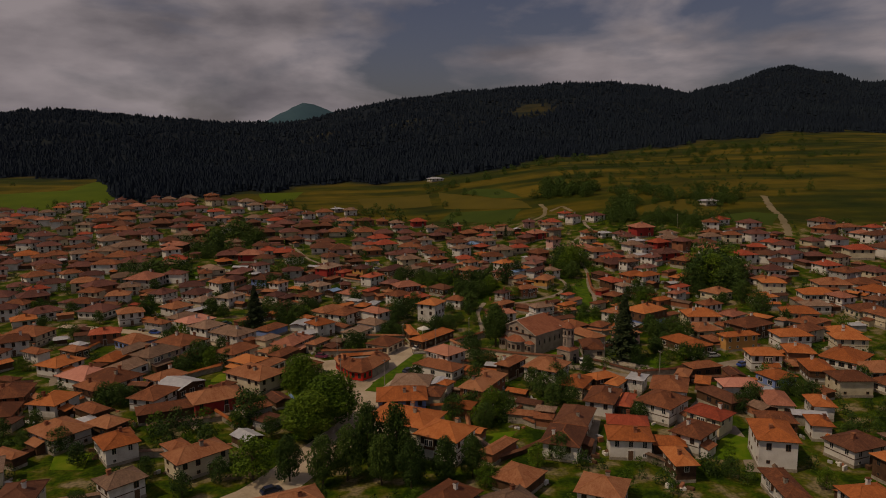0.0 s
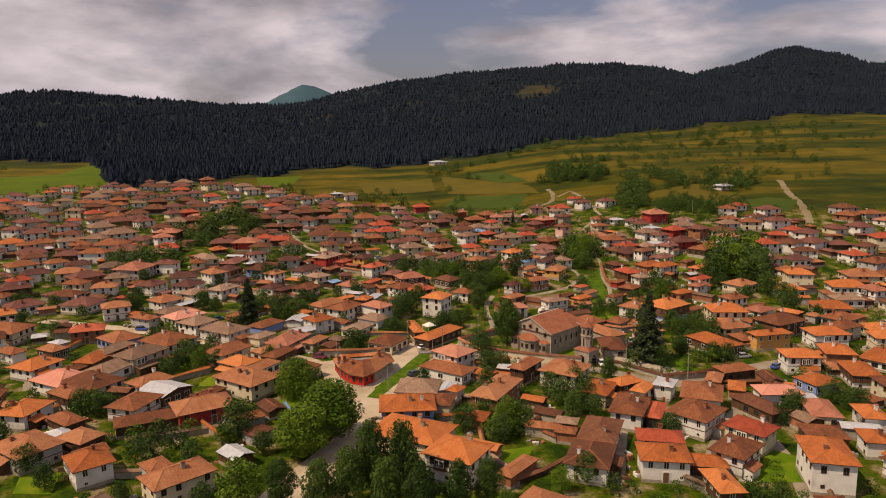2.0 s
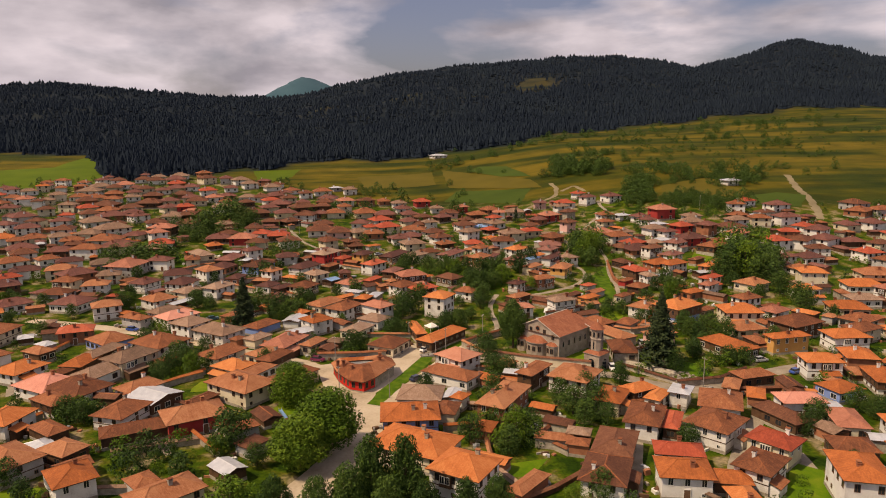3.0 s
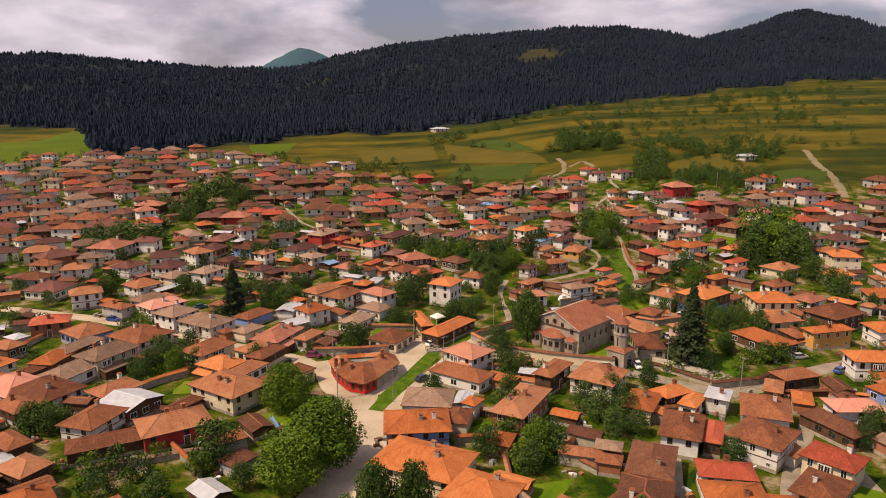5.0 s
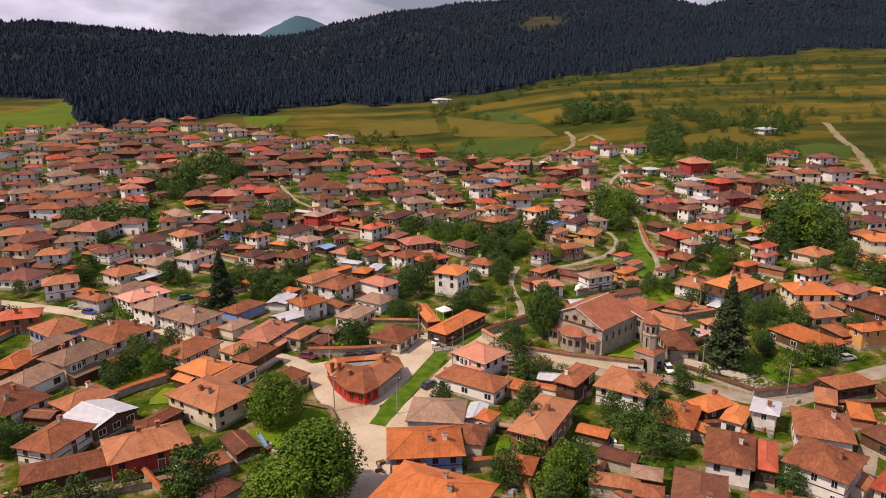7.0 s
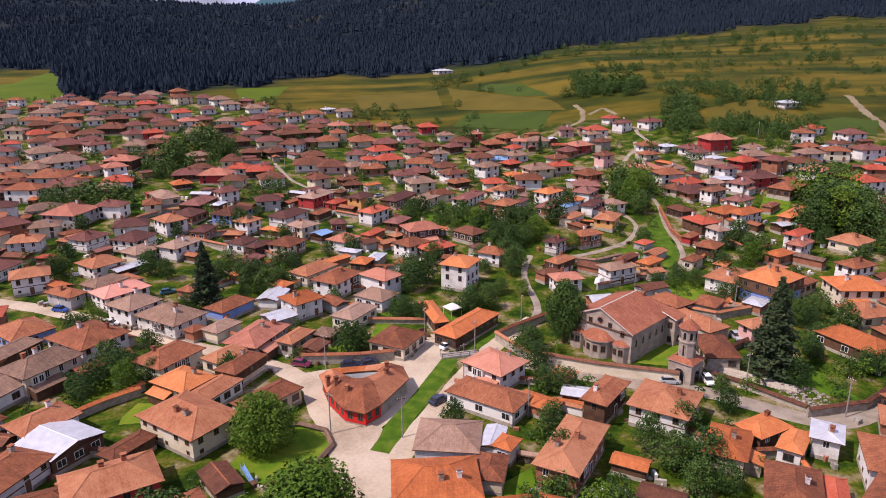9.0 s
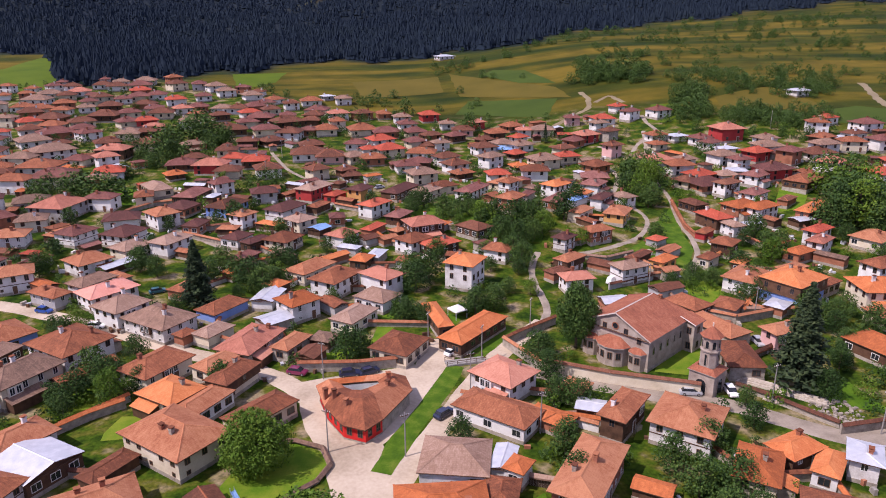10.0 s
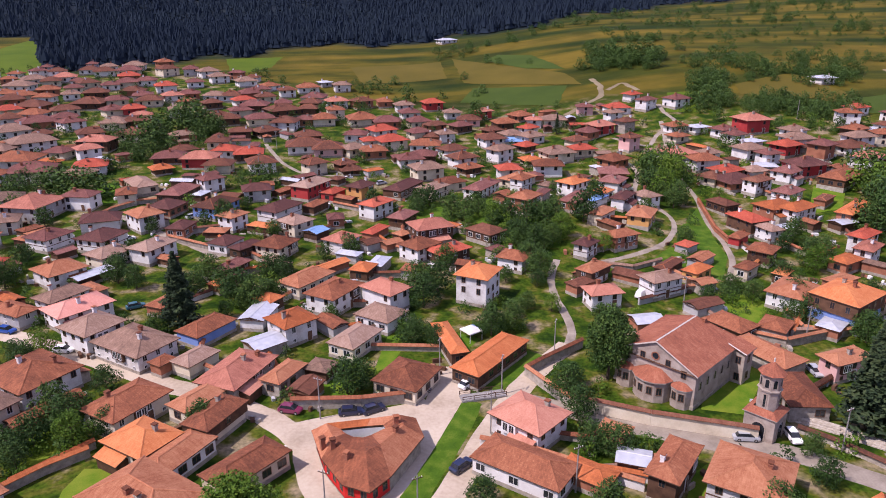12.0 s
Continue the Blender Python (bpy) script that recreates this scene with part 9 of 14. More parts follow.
house(-165.1, 462.9, 123, 4.7, 4.1, 2.6, "grey", "wood", chim=0, over=0.35, wins=False, kind="gable", slope=0.3, join=True, far=True)
house(-85.4, 377.6, 34, 4.0, 3.0, 2.4, "orange", "brick", chim=0, over=0.35, wins=False, kind="gable", slope=0.3, join=True, far=True)
house(-106.5, 306.7, 345, 7.7, 4.3, 2.2, "dark", "brick", chim=0, over=0.35, wins=False, kind="gable", slope=0.3)
house(10.9, 283.7, 68, 4.6, 3.1, 2.8, "brown", "grey", chim=0, over=0.35, wins=False, kind="hip", slope=0.3)
house(-88.3, 175.1, 81, 4.7, 3.9, 2.2, "dark", "stone", chim=0, over=0.35, wins=False, kind="hip", slope=0.3)
house(106.4, 183.6, 84, 7.0, 4.0, 2.8, "dark", "brick", chim=0, over=0.35, wins=False, kind="gable", slope=0.3)
house(-114.8, 224.9, 50, 7.3, 4.1, 2.6, "orange", "wood", chim=0, over=0.35, wins=False, kind="gable", slope=0.3)
house(-221.3, 340.6, 205, 6.4, 3.5, 2.6, "orange", "grey", chim=0, over=0.35, wins=False, kind="gable", slope=0.3, join=True, far=True)
house(-166.5, 406.1, 117, 5.6, 3.2, 2.4, "metal", "wood", chim=0, over=0.35, wins=False, kind="hip", slope=0.3, join=True, far=True)
house(-252.2, 405.2, 65, 7.6, 4.4, 2.8, "brown", "stone", chim=0, over=0.35, wins=False, kind="gable", slope=0.3, join=True, far=True)
house(-129.0, 374.1, 99, 5.4, 3.0, 2.4, "orange", "wood", chim=0, over=0.35, wins=False, kind="hip", slope=0.3, join=True, far=True)
house(53.6, 428.8, 14, 4.0, 4.4, 2.2, "brown", "brick", chim=0, over=0.35, wins=False, kind="gable", slope=0.3, join=True, far=True)
house(-46.2, 271.1, 61, 8.0, 4.4, 2.6, "brown", "brick", chim=0, over=0.35, wins=False, kind="hip", slope=0.3)
house(41.3, 178.5, 146, 5.4, 3.2, 2.2, "orange", "wood", chim=0, over=0.35, wins=False, kind="gable", slope=0.3)
house(-134.1, 210.2, 187, 8.4, 3.5, 2.4, "brown", "brick", chim=0, over=0.35, wins=False, kind="hip", slope=0.3)
house(-52.0, 431.7, 1, 7.6, 3.5, 2.4, "dark", "grey", chim=0, over=0.35, wins=False, kind="hip", slope=0.3, join=True, far=True)
house(176.6, 302.2, 196, 6.0, 3.9, 2.6, "brown", "grey", chim=0, over=0.35, wins=False, kind="gable", slope=0.3)
house(26.3, 284.1, 152, 5.6, 3.8, 2.8, "brown", "wood", chim=0, over=0.35, wins=False, kind="gable", slope=0.3)
house(-159.4, 402.2, 34, 4.1, 4.1, 2.2, "dark", "brick", chim=0, over=0.35, wins=False, kind="hip", slope=0.3, join=True, far=True)
house(-214.1, 332.0, 203, 5.8, 3.4, 2.4, "orange", "wood", chim=0, over=0.35, wins=False, kind="gable", slope=0.3, join=True, far=True)
house(238.2, 345.0, 88, 5.0, 3.1, 2.6, "brown", "wood", chim=0, over=0.35, wins=False, kind="hip", slope=0.3, join=True, far=True)
house(121.7, 166.2, 18, 6.9, 3.3, 2.4, "brown", "wood", chim=0, over=0.35, wins=False, kind="hip", slope=0.3)
house(-33.8, 366.3, 101, 5.5, 4.3, 2.6, "brown", "grey", chim=0, over=0.35, wins=False, kind="hip", slope=0.3, join=True, far=True)
house(149.2, 242.8, 123, 7.4, 4.4, 2.8, "orange", "wood", chim=0, over=0.35, wins=False, kind="hip", slope=0.3)
house(45.1, 333.8, 48, 5.2, 4.5, 2.6, "brown", "brick", chim=0, over=0.35, wins=False, kind="gable", slope=0.3, join=True, far=True)
house(-55.0, 357.0, 69, 5.9, 3.6, 2.8, "metal", "wood", chim=0, over=0.35, wins=False, kind="hip", slope=0.3, join=True, far=True)
house(-152.6, 439.9, 120, 5.4, 4.2, 2.2, "brown", "stone", chim=0, over=0.35, wins=False, kind="hip", slope=0.3, join=True, far=True)
house(114.9, 262.8, 23, 8.4, 3.9, 2.4, "brown", "brick", chim=0, over=0.35, wins=False, kind="hip", slope=0.3)
house(233.3, 304.1, 193, 6.9, 3.7, 2.6, "dark", "wood", chim=0, over=0.35, wins=False, kind="hip", slope=0.3)
house(-112.7, 169.6, 11, 4.1, 4.6, 2.2, "brown", "stone", chim=0, over=0.35, wins=False, kind="gable", slope=0.3)
house(129.7, 268.1, 125, 8.3, 3.2, 2.8, "grey", "brick", chim=0, over=0.35, wins=False, kind="gable", slope=0.3)
house(136.8, 360.3, 12, 4.1, 3.7, 2.8, "dark", "stone", chim=0, over=0.35, wins=False, kind="hip", slope=0.3, join=True, far=True)
house(-43.2, 319.7, 168, 6.0, 4.5, 2.6, "orange", "wood", chim=0, over=0.35, wins=False, kind="hip", slope=0.3)
house(176.7, 262.7, 77, 6.0, 3.8, 2.8, "brown", "stone", chim=0, over=0.35, wins=False, kind="hip", slope=0.3)
house(-99.2, 328.9, 57, 6.1, 4.0, 2.2, "brown", "wood", chim=0, over=0.35, wins=False, kind="hip", slope=0.3)
house(-94.2, 151.6, 18, 7.4, 3.9, 2.2, "brown", "brick", chim=0, over=0.35, wins=False, kind="hip", slope=0.3)
house(-167.0, 310.2, 86, 5.1, 3.9, 2.8, "orange", "wood", chim=0, over=0.35, wins=False, kind="hip", slope=0.3)
house(216.9, 320.0, 93, 8.4, 4.5, 2.6, "brown", "wood", chim=0, over=0.35, wins=False, kind="hip", slope=0.3)
house(-63.6, 381.4, 353, 4.9, 3.1, 2.4, "brown", "stone", chim=0, over=0.35, wins=False, kind="hip", slope=0.3, join=True, far=True)
house(-187.0, 309.8, 131, 5.5, 3.1, 2.2, "orange", "stone", chim=0, over=0.35, wins=False, kind="gable", slope=0.3)
house(-41.7, 438.0, 102, 4.7, 3.2, 2.2, "brown", "stone", chim=0, over=0.35, wins=False, kind="gable", slope=0.3, join=True, far=True)
house(-9.3, 371.1, 56, 4.5, 4.3, 2.4, "dark", "wood", chim=0, over=0.35, wins=False, kind="hip", slope=0.3, join=True, far=True)
house(231.6, 386.9, 5, 6.5, 3.3, 2.6, "dark", "wood", chim=0, over=0.35, wins=False, kind="hip", slope=0.3, join=True, far=True)
house(-21.6, 376.3, 37, 8.0, 3.8, 2.2, "brown", "wood", chim=0, over=0.35, wins=False, kind="gable", slope=0.3, join=True, far=True)
house(108.2, 151.2, 339, 7.5, 3.6, 2.8, "metal", "stone", chim=0, over=0.35, wins=False, kind="gable", slope=0.3)
house(173.0, 270.9, 2, 7.3, 4.0, 2.6, "dark", "stone", chim=0, over=0.35, wins=False, kind="gable", slope=0.3)
house(45.2, 163.0, 155, 4.6, 3.6, 2.8, "grey", "wood", chim=0, over=0.35, wins=False, kind="hip", slope=0.3)
house(-96.5, 318.8, 152, 5.3, 3.1, 2.6, "brown", "wood", chim=0, over=0.35, wins=False, kind="hip", slope=0.3)
house(129.6, 233.8, 100, 4.4, 3.8, 2.8, "brown", "stone", chim=0, over=0.35, wins=False, kind="gable", slope=0.3)
house(-170.8, 256.0, 28, 6.5, 4.5, 2.4, "dark", "wood", chim=0, over=0.35, wins=False, kind="hip", slope=0.3)
house(-140.6, 197.7, 192, 5.1, 4.4, 2.2, "brown", "stone", chim=0, over=0.35, wins=False, kind="gable", slope=0.3)
house(-185.8, 466.8, 345, 5.2, 3.6, 2.4, "grey", "wood", chim=0, over=0.35, wins=False, kind="hip", slope=0.3, join=True, far=True)
house(-230.5, 403.9, 102, 7.8, 4.0, 2.2, "metal", "stone", chim=0, over=0.35, wins=False, kind="hip", slope=0.3, join=True, far=True)
house(1.4, 304.6, 34, 4.9, 4.5, 2.6, "dark", "grey", chim=0, over=0.35, wins=False, kind="gable", slope=0.3)
house(-107.0, 270.4, 94, 4.2, 3.0, 2.4, "grey", "grey", chim=0, over=0.35, wins=False, kind="hip", slope=0.3)
house(-96.1, 412.2, 39, 5.6, 3.9, 2.8, "brown", "brick", chim=0, over=0.35, wins=False, kind="hip", slope=0.3, join=True, far=True)
house(-11.8, 229.0, 62, 5.0, 4.3, 2.6, "dark", "brick", chim=0, over=0.35, wins=False, kind="gable", slope=0.3)
house(-113.2, 163.5, 10, 4.5, 3.1, 2.8, "brown", "wood", chim=0, over=0.35, wins=False, kind="gable", slope=0.3)
house(105.2, 177.8, 88, 6.5, 3.9, 2.4, "dark", "stone", chim=0, over=0.35, wins=False, kind="hip", slope=0.3)
house(-103.8, 207.8, 155, 6.6, 3.2, 2.8, "brown", "brick", chim=0, over=0.35, wins=False, kind="hip", slope=0.3)
house(-118.9, 182.6, 100, 8.4, 3.8, 2.6, "brown", "grey", chim=0, over=0.35, wins=False, kind="hip", slope=0.3)
house(-139.9, 206.0, 124, 5.2, 3.7, 2.8, "brown", "stone", chim=0, over=0.35, wins=False, kind="gable", slope=0.3)
house(-256.8, 425.2, 72, 7.2, 4.2, 2.6, "brown", "brick", chim=0, over=0.35, wins=False, kind="hip", slope=0.3, join=True, far=True)
house(-189.5, 302.0, 126, 5.6, 3.5, 2.6, "metal", "stone", chim=0, over=0.35, wins=False, kind="hip", slope=0.3)
house(233.3, 345.0, 133, 4.3, 3.2, 2.4, "dark", "stone", chim=0, over=0.35, wins=False, kind="gable", slope=0.3, join=True, far=True)
house(-220.4, 317.7, 286, 5.5, 4.4, 2.4, "brown", "grey", chim=0, over=0.35, wins=False, kind="hip", slope=0.3)
house(51.4, 268.9, 31, 6.2, 3.6, 2.8, "dark", "brick", chim=0, over=0.35, wins=False, kind="hip", slope=0.3)
house(31.3, 199.2, 137, 7.4, 4.4, 2.4, "orange", "brick", chim=0, over=0.35, wins=False, kind="hip", slope=0.3)
house(-57.2, 421.5, 358, 6.8, 4.2, 2.6, "dark", "brick", chim=0, over=0.35, wins=False, kind="hip", slope=0.3, join=True, far=True)
house(190.7, 346.0, 26, 6.9, 3.5, 2.4, "brown", "wood", chim=0, over=0.35, wins=False, kind="gable", slope=0.3, join=True, far=True)
house(-22.1, 401.5, 89, 5.0, 3.9, 2.2, "dark", "grey", chim=0, over=0.35, wins=False, kind="gable", slope=0.3, join=True, far=True)
house(-101.7, 258.5, 14, 5.1, 4.1, 2.4, "dark", "stone", chim=0, over=0.35, wins=False, kind="gable", slope=0.3)
house(-217.3, 401.7, 22, 5.2, 3.5, 2.2, "dark", "wood", chim=0, over=0.35, wins=False, kind="hip", slope=0.3, join=True, far=True)
house(-23.2, 293.2, 136, 7.6, 3.1, 2.4, "grey", "wood", chim=0, over=0.35, wins=False, kind="gable", slope=0.3)
house(95.7, 384.9, 6, 5.8, 4.1, 2.2, "grey", "stone", chim=0, over=0.35, wins=False, kind="gable", slope=0.3, join=True, far=True)
house(235.5, 374.8, 93, 6.1, 4.5, 2.8, "brown", "wood", chim=0, over=0.35, wins=False, kind="hip", slope=0.3, join=True, far=True)
house(-209.5, 358.4, 115, 5.6, 3.8, 2.8, "dark", "wood", chim=0, over=0.35, wins=False, kind="gable", slope=0.3, join=True, far=True)
house(-150.7, 231.2, 139, 7.8, 3.5, 2.2, "dark", "stone", chim=0, over=0.35, wins=False, kind="hip", slope=0.3)
house(-5.8, 348.0, 142, 7.2, 3.4, 2.4, "brown", "wood", chim=0, over=0.35, wins=False, kind="gable", slope=0.3, join=True, far=True)
house(14.4, 399.3, 99, 6.1, 3.8, 2.2, "brown", "wood", chim=0, over=0.35, wins=False, kind="hip", slope=0.3, join=True, far=True)
house(130.3, 299.3, 109, 4.5, 3.5, 2.8, "brown", "wood", chim=0, over=0.35, wins=False, kind="gable", slope=0.3)
house(-57.1, 379.9, 46, 7.3, 3.9, 2.8, "brown", "brick", chim=0, over=0.35, wins=False, kind="gable", slope=0.3, join=True, far=True)
house(-52.6, 299.6, 147, 4.6, 3.0, 2.4, "orange", "wood", chim=0, over=0.35, wins=False, kind="gable", slope=0.3)
house(81.2, 265.6, 16, 4.6, 3.7, 2.6, "brown", "stone", chim=0, over=0.35, wins=False, kind="gable", slope=0.3)
house(-99.3, 155.7, 19, 6.1, 3.9, 2.2, "orange", "stone", chim=0, over=0.35, wins=False, kind="gable", slope=0.3)
house(-183.1, 369.7, 25, 6.6, 4.3, 2.2, "brown", "brick", chim=0, over=0.35, wins=False, kind="hip", slope=0.3, join=True, far=True)
house(-63.6, 197.5, 164, 5.7, 3.2, 2.8, "dark", "wood", chim=0, over=0.35, wins=False, kind="gable", slope=0.3)
house(-225.6, 333.7, 121, 6.8, 3.7, 2.8, "brown", "wood", chim=0, over=0.35, wins=False, kind="gable", slope=0.3, join=True, far=True)
house(-167.8, 262.9, 22, 4.7, 3.5, 2.4, "brown", "stone", chim=0, over=0.35, wins=False, kind="hip", slope=0.3)
house(205.3, 380.7, 25, 6.7, 3.1, 2.4, "metal", "brick", chim=0, over=0.35, wins=False, kind="gable", slope=0.3, join=True, far=True)
house(-128.1, 173.2, 96, 6.6, 4.5, 2.2, "brown", "grey", chim=0, over=0.35, wins=False, kind="gable", slope=0.3)
house(-201.0, 400.3, 80, 4.8, 4.3, 2.4, "brown", "wood", chim=0, over=0.35, wins=False, kind="hip", slope=0.3, join=True, far=True)
house(62.2, 343.5, 44, 5.3, 3.9, 2.4, "grey", "stone", chim=0, over=0.35, wins=False, kind="hip", slope=0.3, join=True, far=True)
house(-191.9, 337.3, 125, 4.5, 3.2, 2.8, "metal", "grey", chim=0, over=0.35, wins=False, kind="hip", slope=0.3, join=True, far=True)
house(-68.5, 171.9, 133, 7.1, 4.5, 2.2, "metal", "stone", chim=0, over=0.35, wins=False, kind="hip", slope=0.3)
house(107.1, 169.5, 15, 4.7, 3.5, 2.4, "metal", "brick", chim=0, over=0.35, wins=False, kind="gable", slope=0.3)
house(-24.5, 167.4, 229, 5.3, 4.4, 2.6, "dark", "grey", chim=0, over=0.35, wins=False, kind="hip", slope=0.3)
house(-93.0, 296.4, 71, 7.9, 4.4, 2.6, "brown", "grey", chim=0, over=0.35, wins=False, kind="gable", slope=0.3)
house(-121.5, 348.6, 98, 5.0, 3.1, 2.6, "brown", "wood", chim=0, over=0.35, wins=False, kind="hip", slope=0.3, join=True, far=True)
house(-30.6, 322.9, 150, 8.0, 4.2, 2.6, "orange", "wood", chim=0, over=0.35, wins=False, kind="hip", slope=0.3)

# ---- garden walls ----
garden_wall([(35.0, 219.8), (46.6, 213.0), (58.9, 207.7), (62.0, 206.2)], 2.6, "cream", "dark")
garden_wall([(29.4, 231.9), (33.6, 235.1), (43.6, 241.8)], 2.0, "stone", "brown")
garden_wall([(29.4, 231.9), (33.2, 223.2), (35.0, 219.8)], 2.2, "stone", "brown")
garden_wall([(-14.3, 225.3), (-1.9, 224.3), (7.0, 225.1)], 2.2, "stone", "brown")
garden_wall([(-55.6, 205.6), (-50.1, 211.4), (-44.8, 215.3)], 1.8, "stone", "orange")
garden_wall([(70.0, 208.0), (74.0, 203.5), (77.9, 197.2), (81.0, 192.8)], 1.2, "stone", "dark")
garden_wall([(-19.1, 200.1), (-12.7, 199.9), (-8.0, 197.2), (-6.6, 192.4), (-8.5, 188.4), (-13.3, 184.7)], 0.55, "stone", "grey", 0.4)
garden_wall([(-53.8, 208.4), (-44.7, 217.6)], 1.6, "stone", "orange")
garden_wall([(17.0, 210.5), (24.6, 206.9), (33.5, 200.5), (39.1, 196.6)], 1.8, "white", "brown")
garden_wall([(41.1, 170.4), (36.8, 164.4), (41.2, 157.2)], 1.6, "stone", "brown")
garden_wall([(26.5, 139.3), (34.6, 143.6), (48.3, 153.8)], 1.2, "wood", "dark")
garden_wall([(79.8, 191.0), (92.3, 192.2), (103.0, 198.3)], 1.8, "stone", "dark")
garden_wall([(62.9, 260.2), (76.0, 264.7), (83.0, 270.4)], 1.6, "grey", "dark")
garden_wall([(58.6, 283.2), (68.8, 279.4), (77.9, 283.0)], 1.2, "stone", "grey")
garden_wall([(-40.6, 308.0), (-57.2, 319.9)], 1.5, "stone", "brown")
garden_wall([(-87.5, 334.7), (-81.7, 348.6), (-75.5, 355.5), (-68.5, 357.1)], 1.5, "stone", "brown")
garden_wall([(-10.1, 346.3), (-0.8, 339.1), (8.8, 345.2)], 1.5, "stone", "brown")
garden_wall([(108.7, 327.0), (102.7, 302.8), (102.3, 293.4)], 1.6, "brick", "brown")
garden_wall([(77.3, 242.5), (85.1, 236.3), (95.4, 238.7)], 2.0, "stone", "brown")
garden_wall([(93.3, 250.0), (92.3, 241.8), (96.6, 238.6), (105.3, 240.0)], 1.8, "stone", "brown")
garden_wall([(-38.7, 176.5), (-31.0, 165.5)], 1.8, "stone", "orange")
garden_wall([(16.7, 172.5), (25.1, 172.8)], 1.6, "stone", "orange")
garden_wall([(88.4, 239.7), (97.1, 249.5), (106.5, 258.8)], 1.8, "stone", "orange")
garden_wall([(29.0, 203.2), (36.9, 200.1), (40.6, 198.3)], 1.5, "white", "orange")
garden_wall([(-53.8, 169.1), (-32.4, 174.4)], 1.4, "stone", "grey")
garden_wall([(0.8, 281.9), (-4.2, 285.5)], 1.5, "stone", "brown")
garden_wall([(-13.8, 305.7), (-7.4, 303.6), (-1.2, 296.8)], 1.5, "stone", "brown")
garden_wall([(-56.5, 228.5), (-58.9, 232.3)], 1.3, "stone", "dark")
garden_wall([(-32.6, 216.3), (-28.3, 218.5)], 1.8, "stone", "grey")
garden_wall([(-27.0, 217.2), (-29.0, 212.8)], 1.3, "stone", "dark")
garden_wall([(-59.6, 259.8), (-62.0, 263.9)], 1.8, "stone", "brown")
garden_wall([(-40.5, 245.6), (-36.3, 243.6)], 1.3, "stone", "grey")
garden_wall([(-73.1, 273.3), (-76.2, 270.2)], 1.6, "white", "brown")
garden_wall([(-69.1, 293.2), (-68.8, 298.9)], 1.6, "white", "orange")
garden_wall([(-72.1, 310.8), (-70.2, 306.6)], 1.8, "stone", "grey")
garden_wall([(-51.3, 324.6), (-43.2, 326.7)], 1.8, "stone", "dark")
garden_wall([(-27.8, 331.0), (-30.0, 324.8)], 1.3, "white", "orange")
garden_wall([(-24.5, 321.8), (-28.6, 322.6)], 1.3, "stone", "brown")
garden_wall([(-40.3, 312.3), (-42.4, 317.7)], 1.8, "stone", "orange")
garden_wall([(-31.2, 302.7), (-24.1, 294.3)], 1.8, "stone", "brown")
garden_wall([(-24.0, 300.3), (-23.4, 294.6)], 1.6, "stone", "grey")
garden_wall([(-32.2, 290.3), (-24.6, 292.7)], 1.8, "stone", "orange")
garden_wall([(-37.5, 279.2), (-44.6, 272.5)], 1.3, "white", "dark")
garden_wall([(-12.9, 276.8), (-9.9, 271.9)], 1.3, "wood", "grey")
garden_wall([(-21.3, 270.5), (-17.0, 276.9)], 1.6, "white", "brown")
garden_wall([(-22.1, 259.5), (-19.0, 256.4)], 1.6, "stone", "dark")
garden_wall([(-19.0, 256.4), (-22.1, 259.5)], 1.6, "stone", "orange")
garden_wall([(-34.3, 252.9), (-34.0, 245.1)], 1.8, "stone", "brown")
garden_wall([(-28.1, 237.6), (-31.8, 240.7)], 1.8, "white", "brown")
garden_wall([(-16.9, 235.6), (-20.2, 244.6)], 1.6, "stone", "orange")
garden_wall([(-22.1, 244.5), (-23.6, 239.0)], 1.6, "stone", "grey")
garden_wall([(0.6, 267.3), (-3.4, 267.8)], 1.6, "stone", "brown")
garden_wall([(1.8, 284.5), (9.5, 283.9)], 1.6, "stone", "brown")
garden_wall([(-1.0, 256.6), (-6.3, 255.5)], 1.3, "stone", "orange")
garden_wall([(-1.4, 249.4), (1.0, 253.9)], 1.8, "stone", "grey")
garden_wall([(14.2, 243.7), (0.3, 246.0)], 1.3, "stone", "brown")
garden_wall([(31.9, 306.5), (26.0, 312.7)], 1.8, "stone", "grey")
garden_wall([(11.9, 299.0), (8.4, 302.7)], 1.6, "stone", "brown")
garden_wall([(3.9, 311.7), (6.6, 305.6)], 1.8, "stone", "orange")
garden_wall([(-3.8, 307.8), (1.5, 312.3)], 1.3, "stone", "brown")
garden_wall([(-13.0, 318.1), (-10.0, 323.8)], 1.8, "stone", "brown")
garden_wall([(11.5, 319.8), (10.9, 311.5)], 1.8, "stone", "brown")
garden_wall([(48.1, 324.3), (45.8, 331.8)], 1.8, "stone", "brown")
garden_wall([(67.4, 292.1), (61.0, 289.6)], 1.8, "stone", "orange")
garden_wall([(54.7, 264.2), (56.0, 272.3)], 1.6, "white", "brown")
garden_wall([(73.2, 265.2), (79.4, 265.5)], 1.8, "stone", "brown")
garden_wall([(77.6, 274.6), (80.5, 267.2)], 1.8, "wood", "brown")
garden_wall([(72.4, 309.4), (78.5, 308.9)], 1.6, "wood", "orange")
garden_wall([(110.2, 248.3), (114.0, 249.3)], 1.8, "stone", "grey")
garden_wall([(103.1, 265.4), (107.1, 257.8)], 1.6, "wood", "dark")
garden_wall([(104.5, 283.5), (104.4, 290.8)], 1.6, "white", "brown")
garden_wall([(97.0, 273.3), (102.1, 277.9)], 1.8, "wood", "orange")
garden_wall([(115.0, 291.8), (119.0, 280.6)], 1.6, "stone", "brown")
garden_wall([(105.5, 294.0), (109.7, 299.2)], 1.6, "white", "brown")
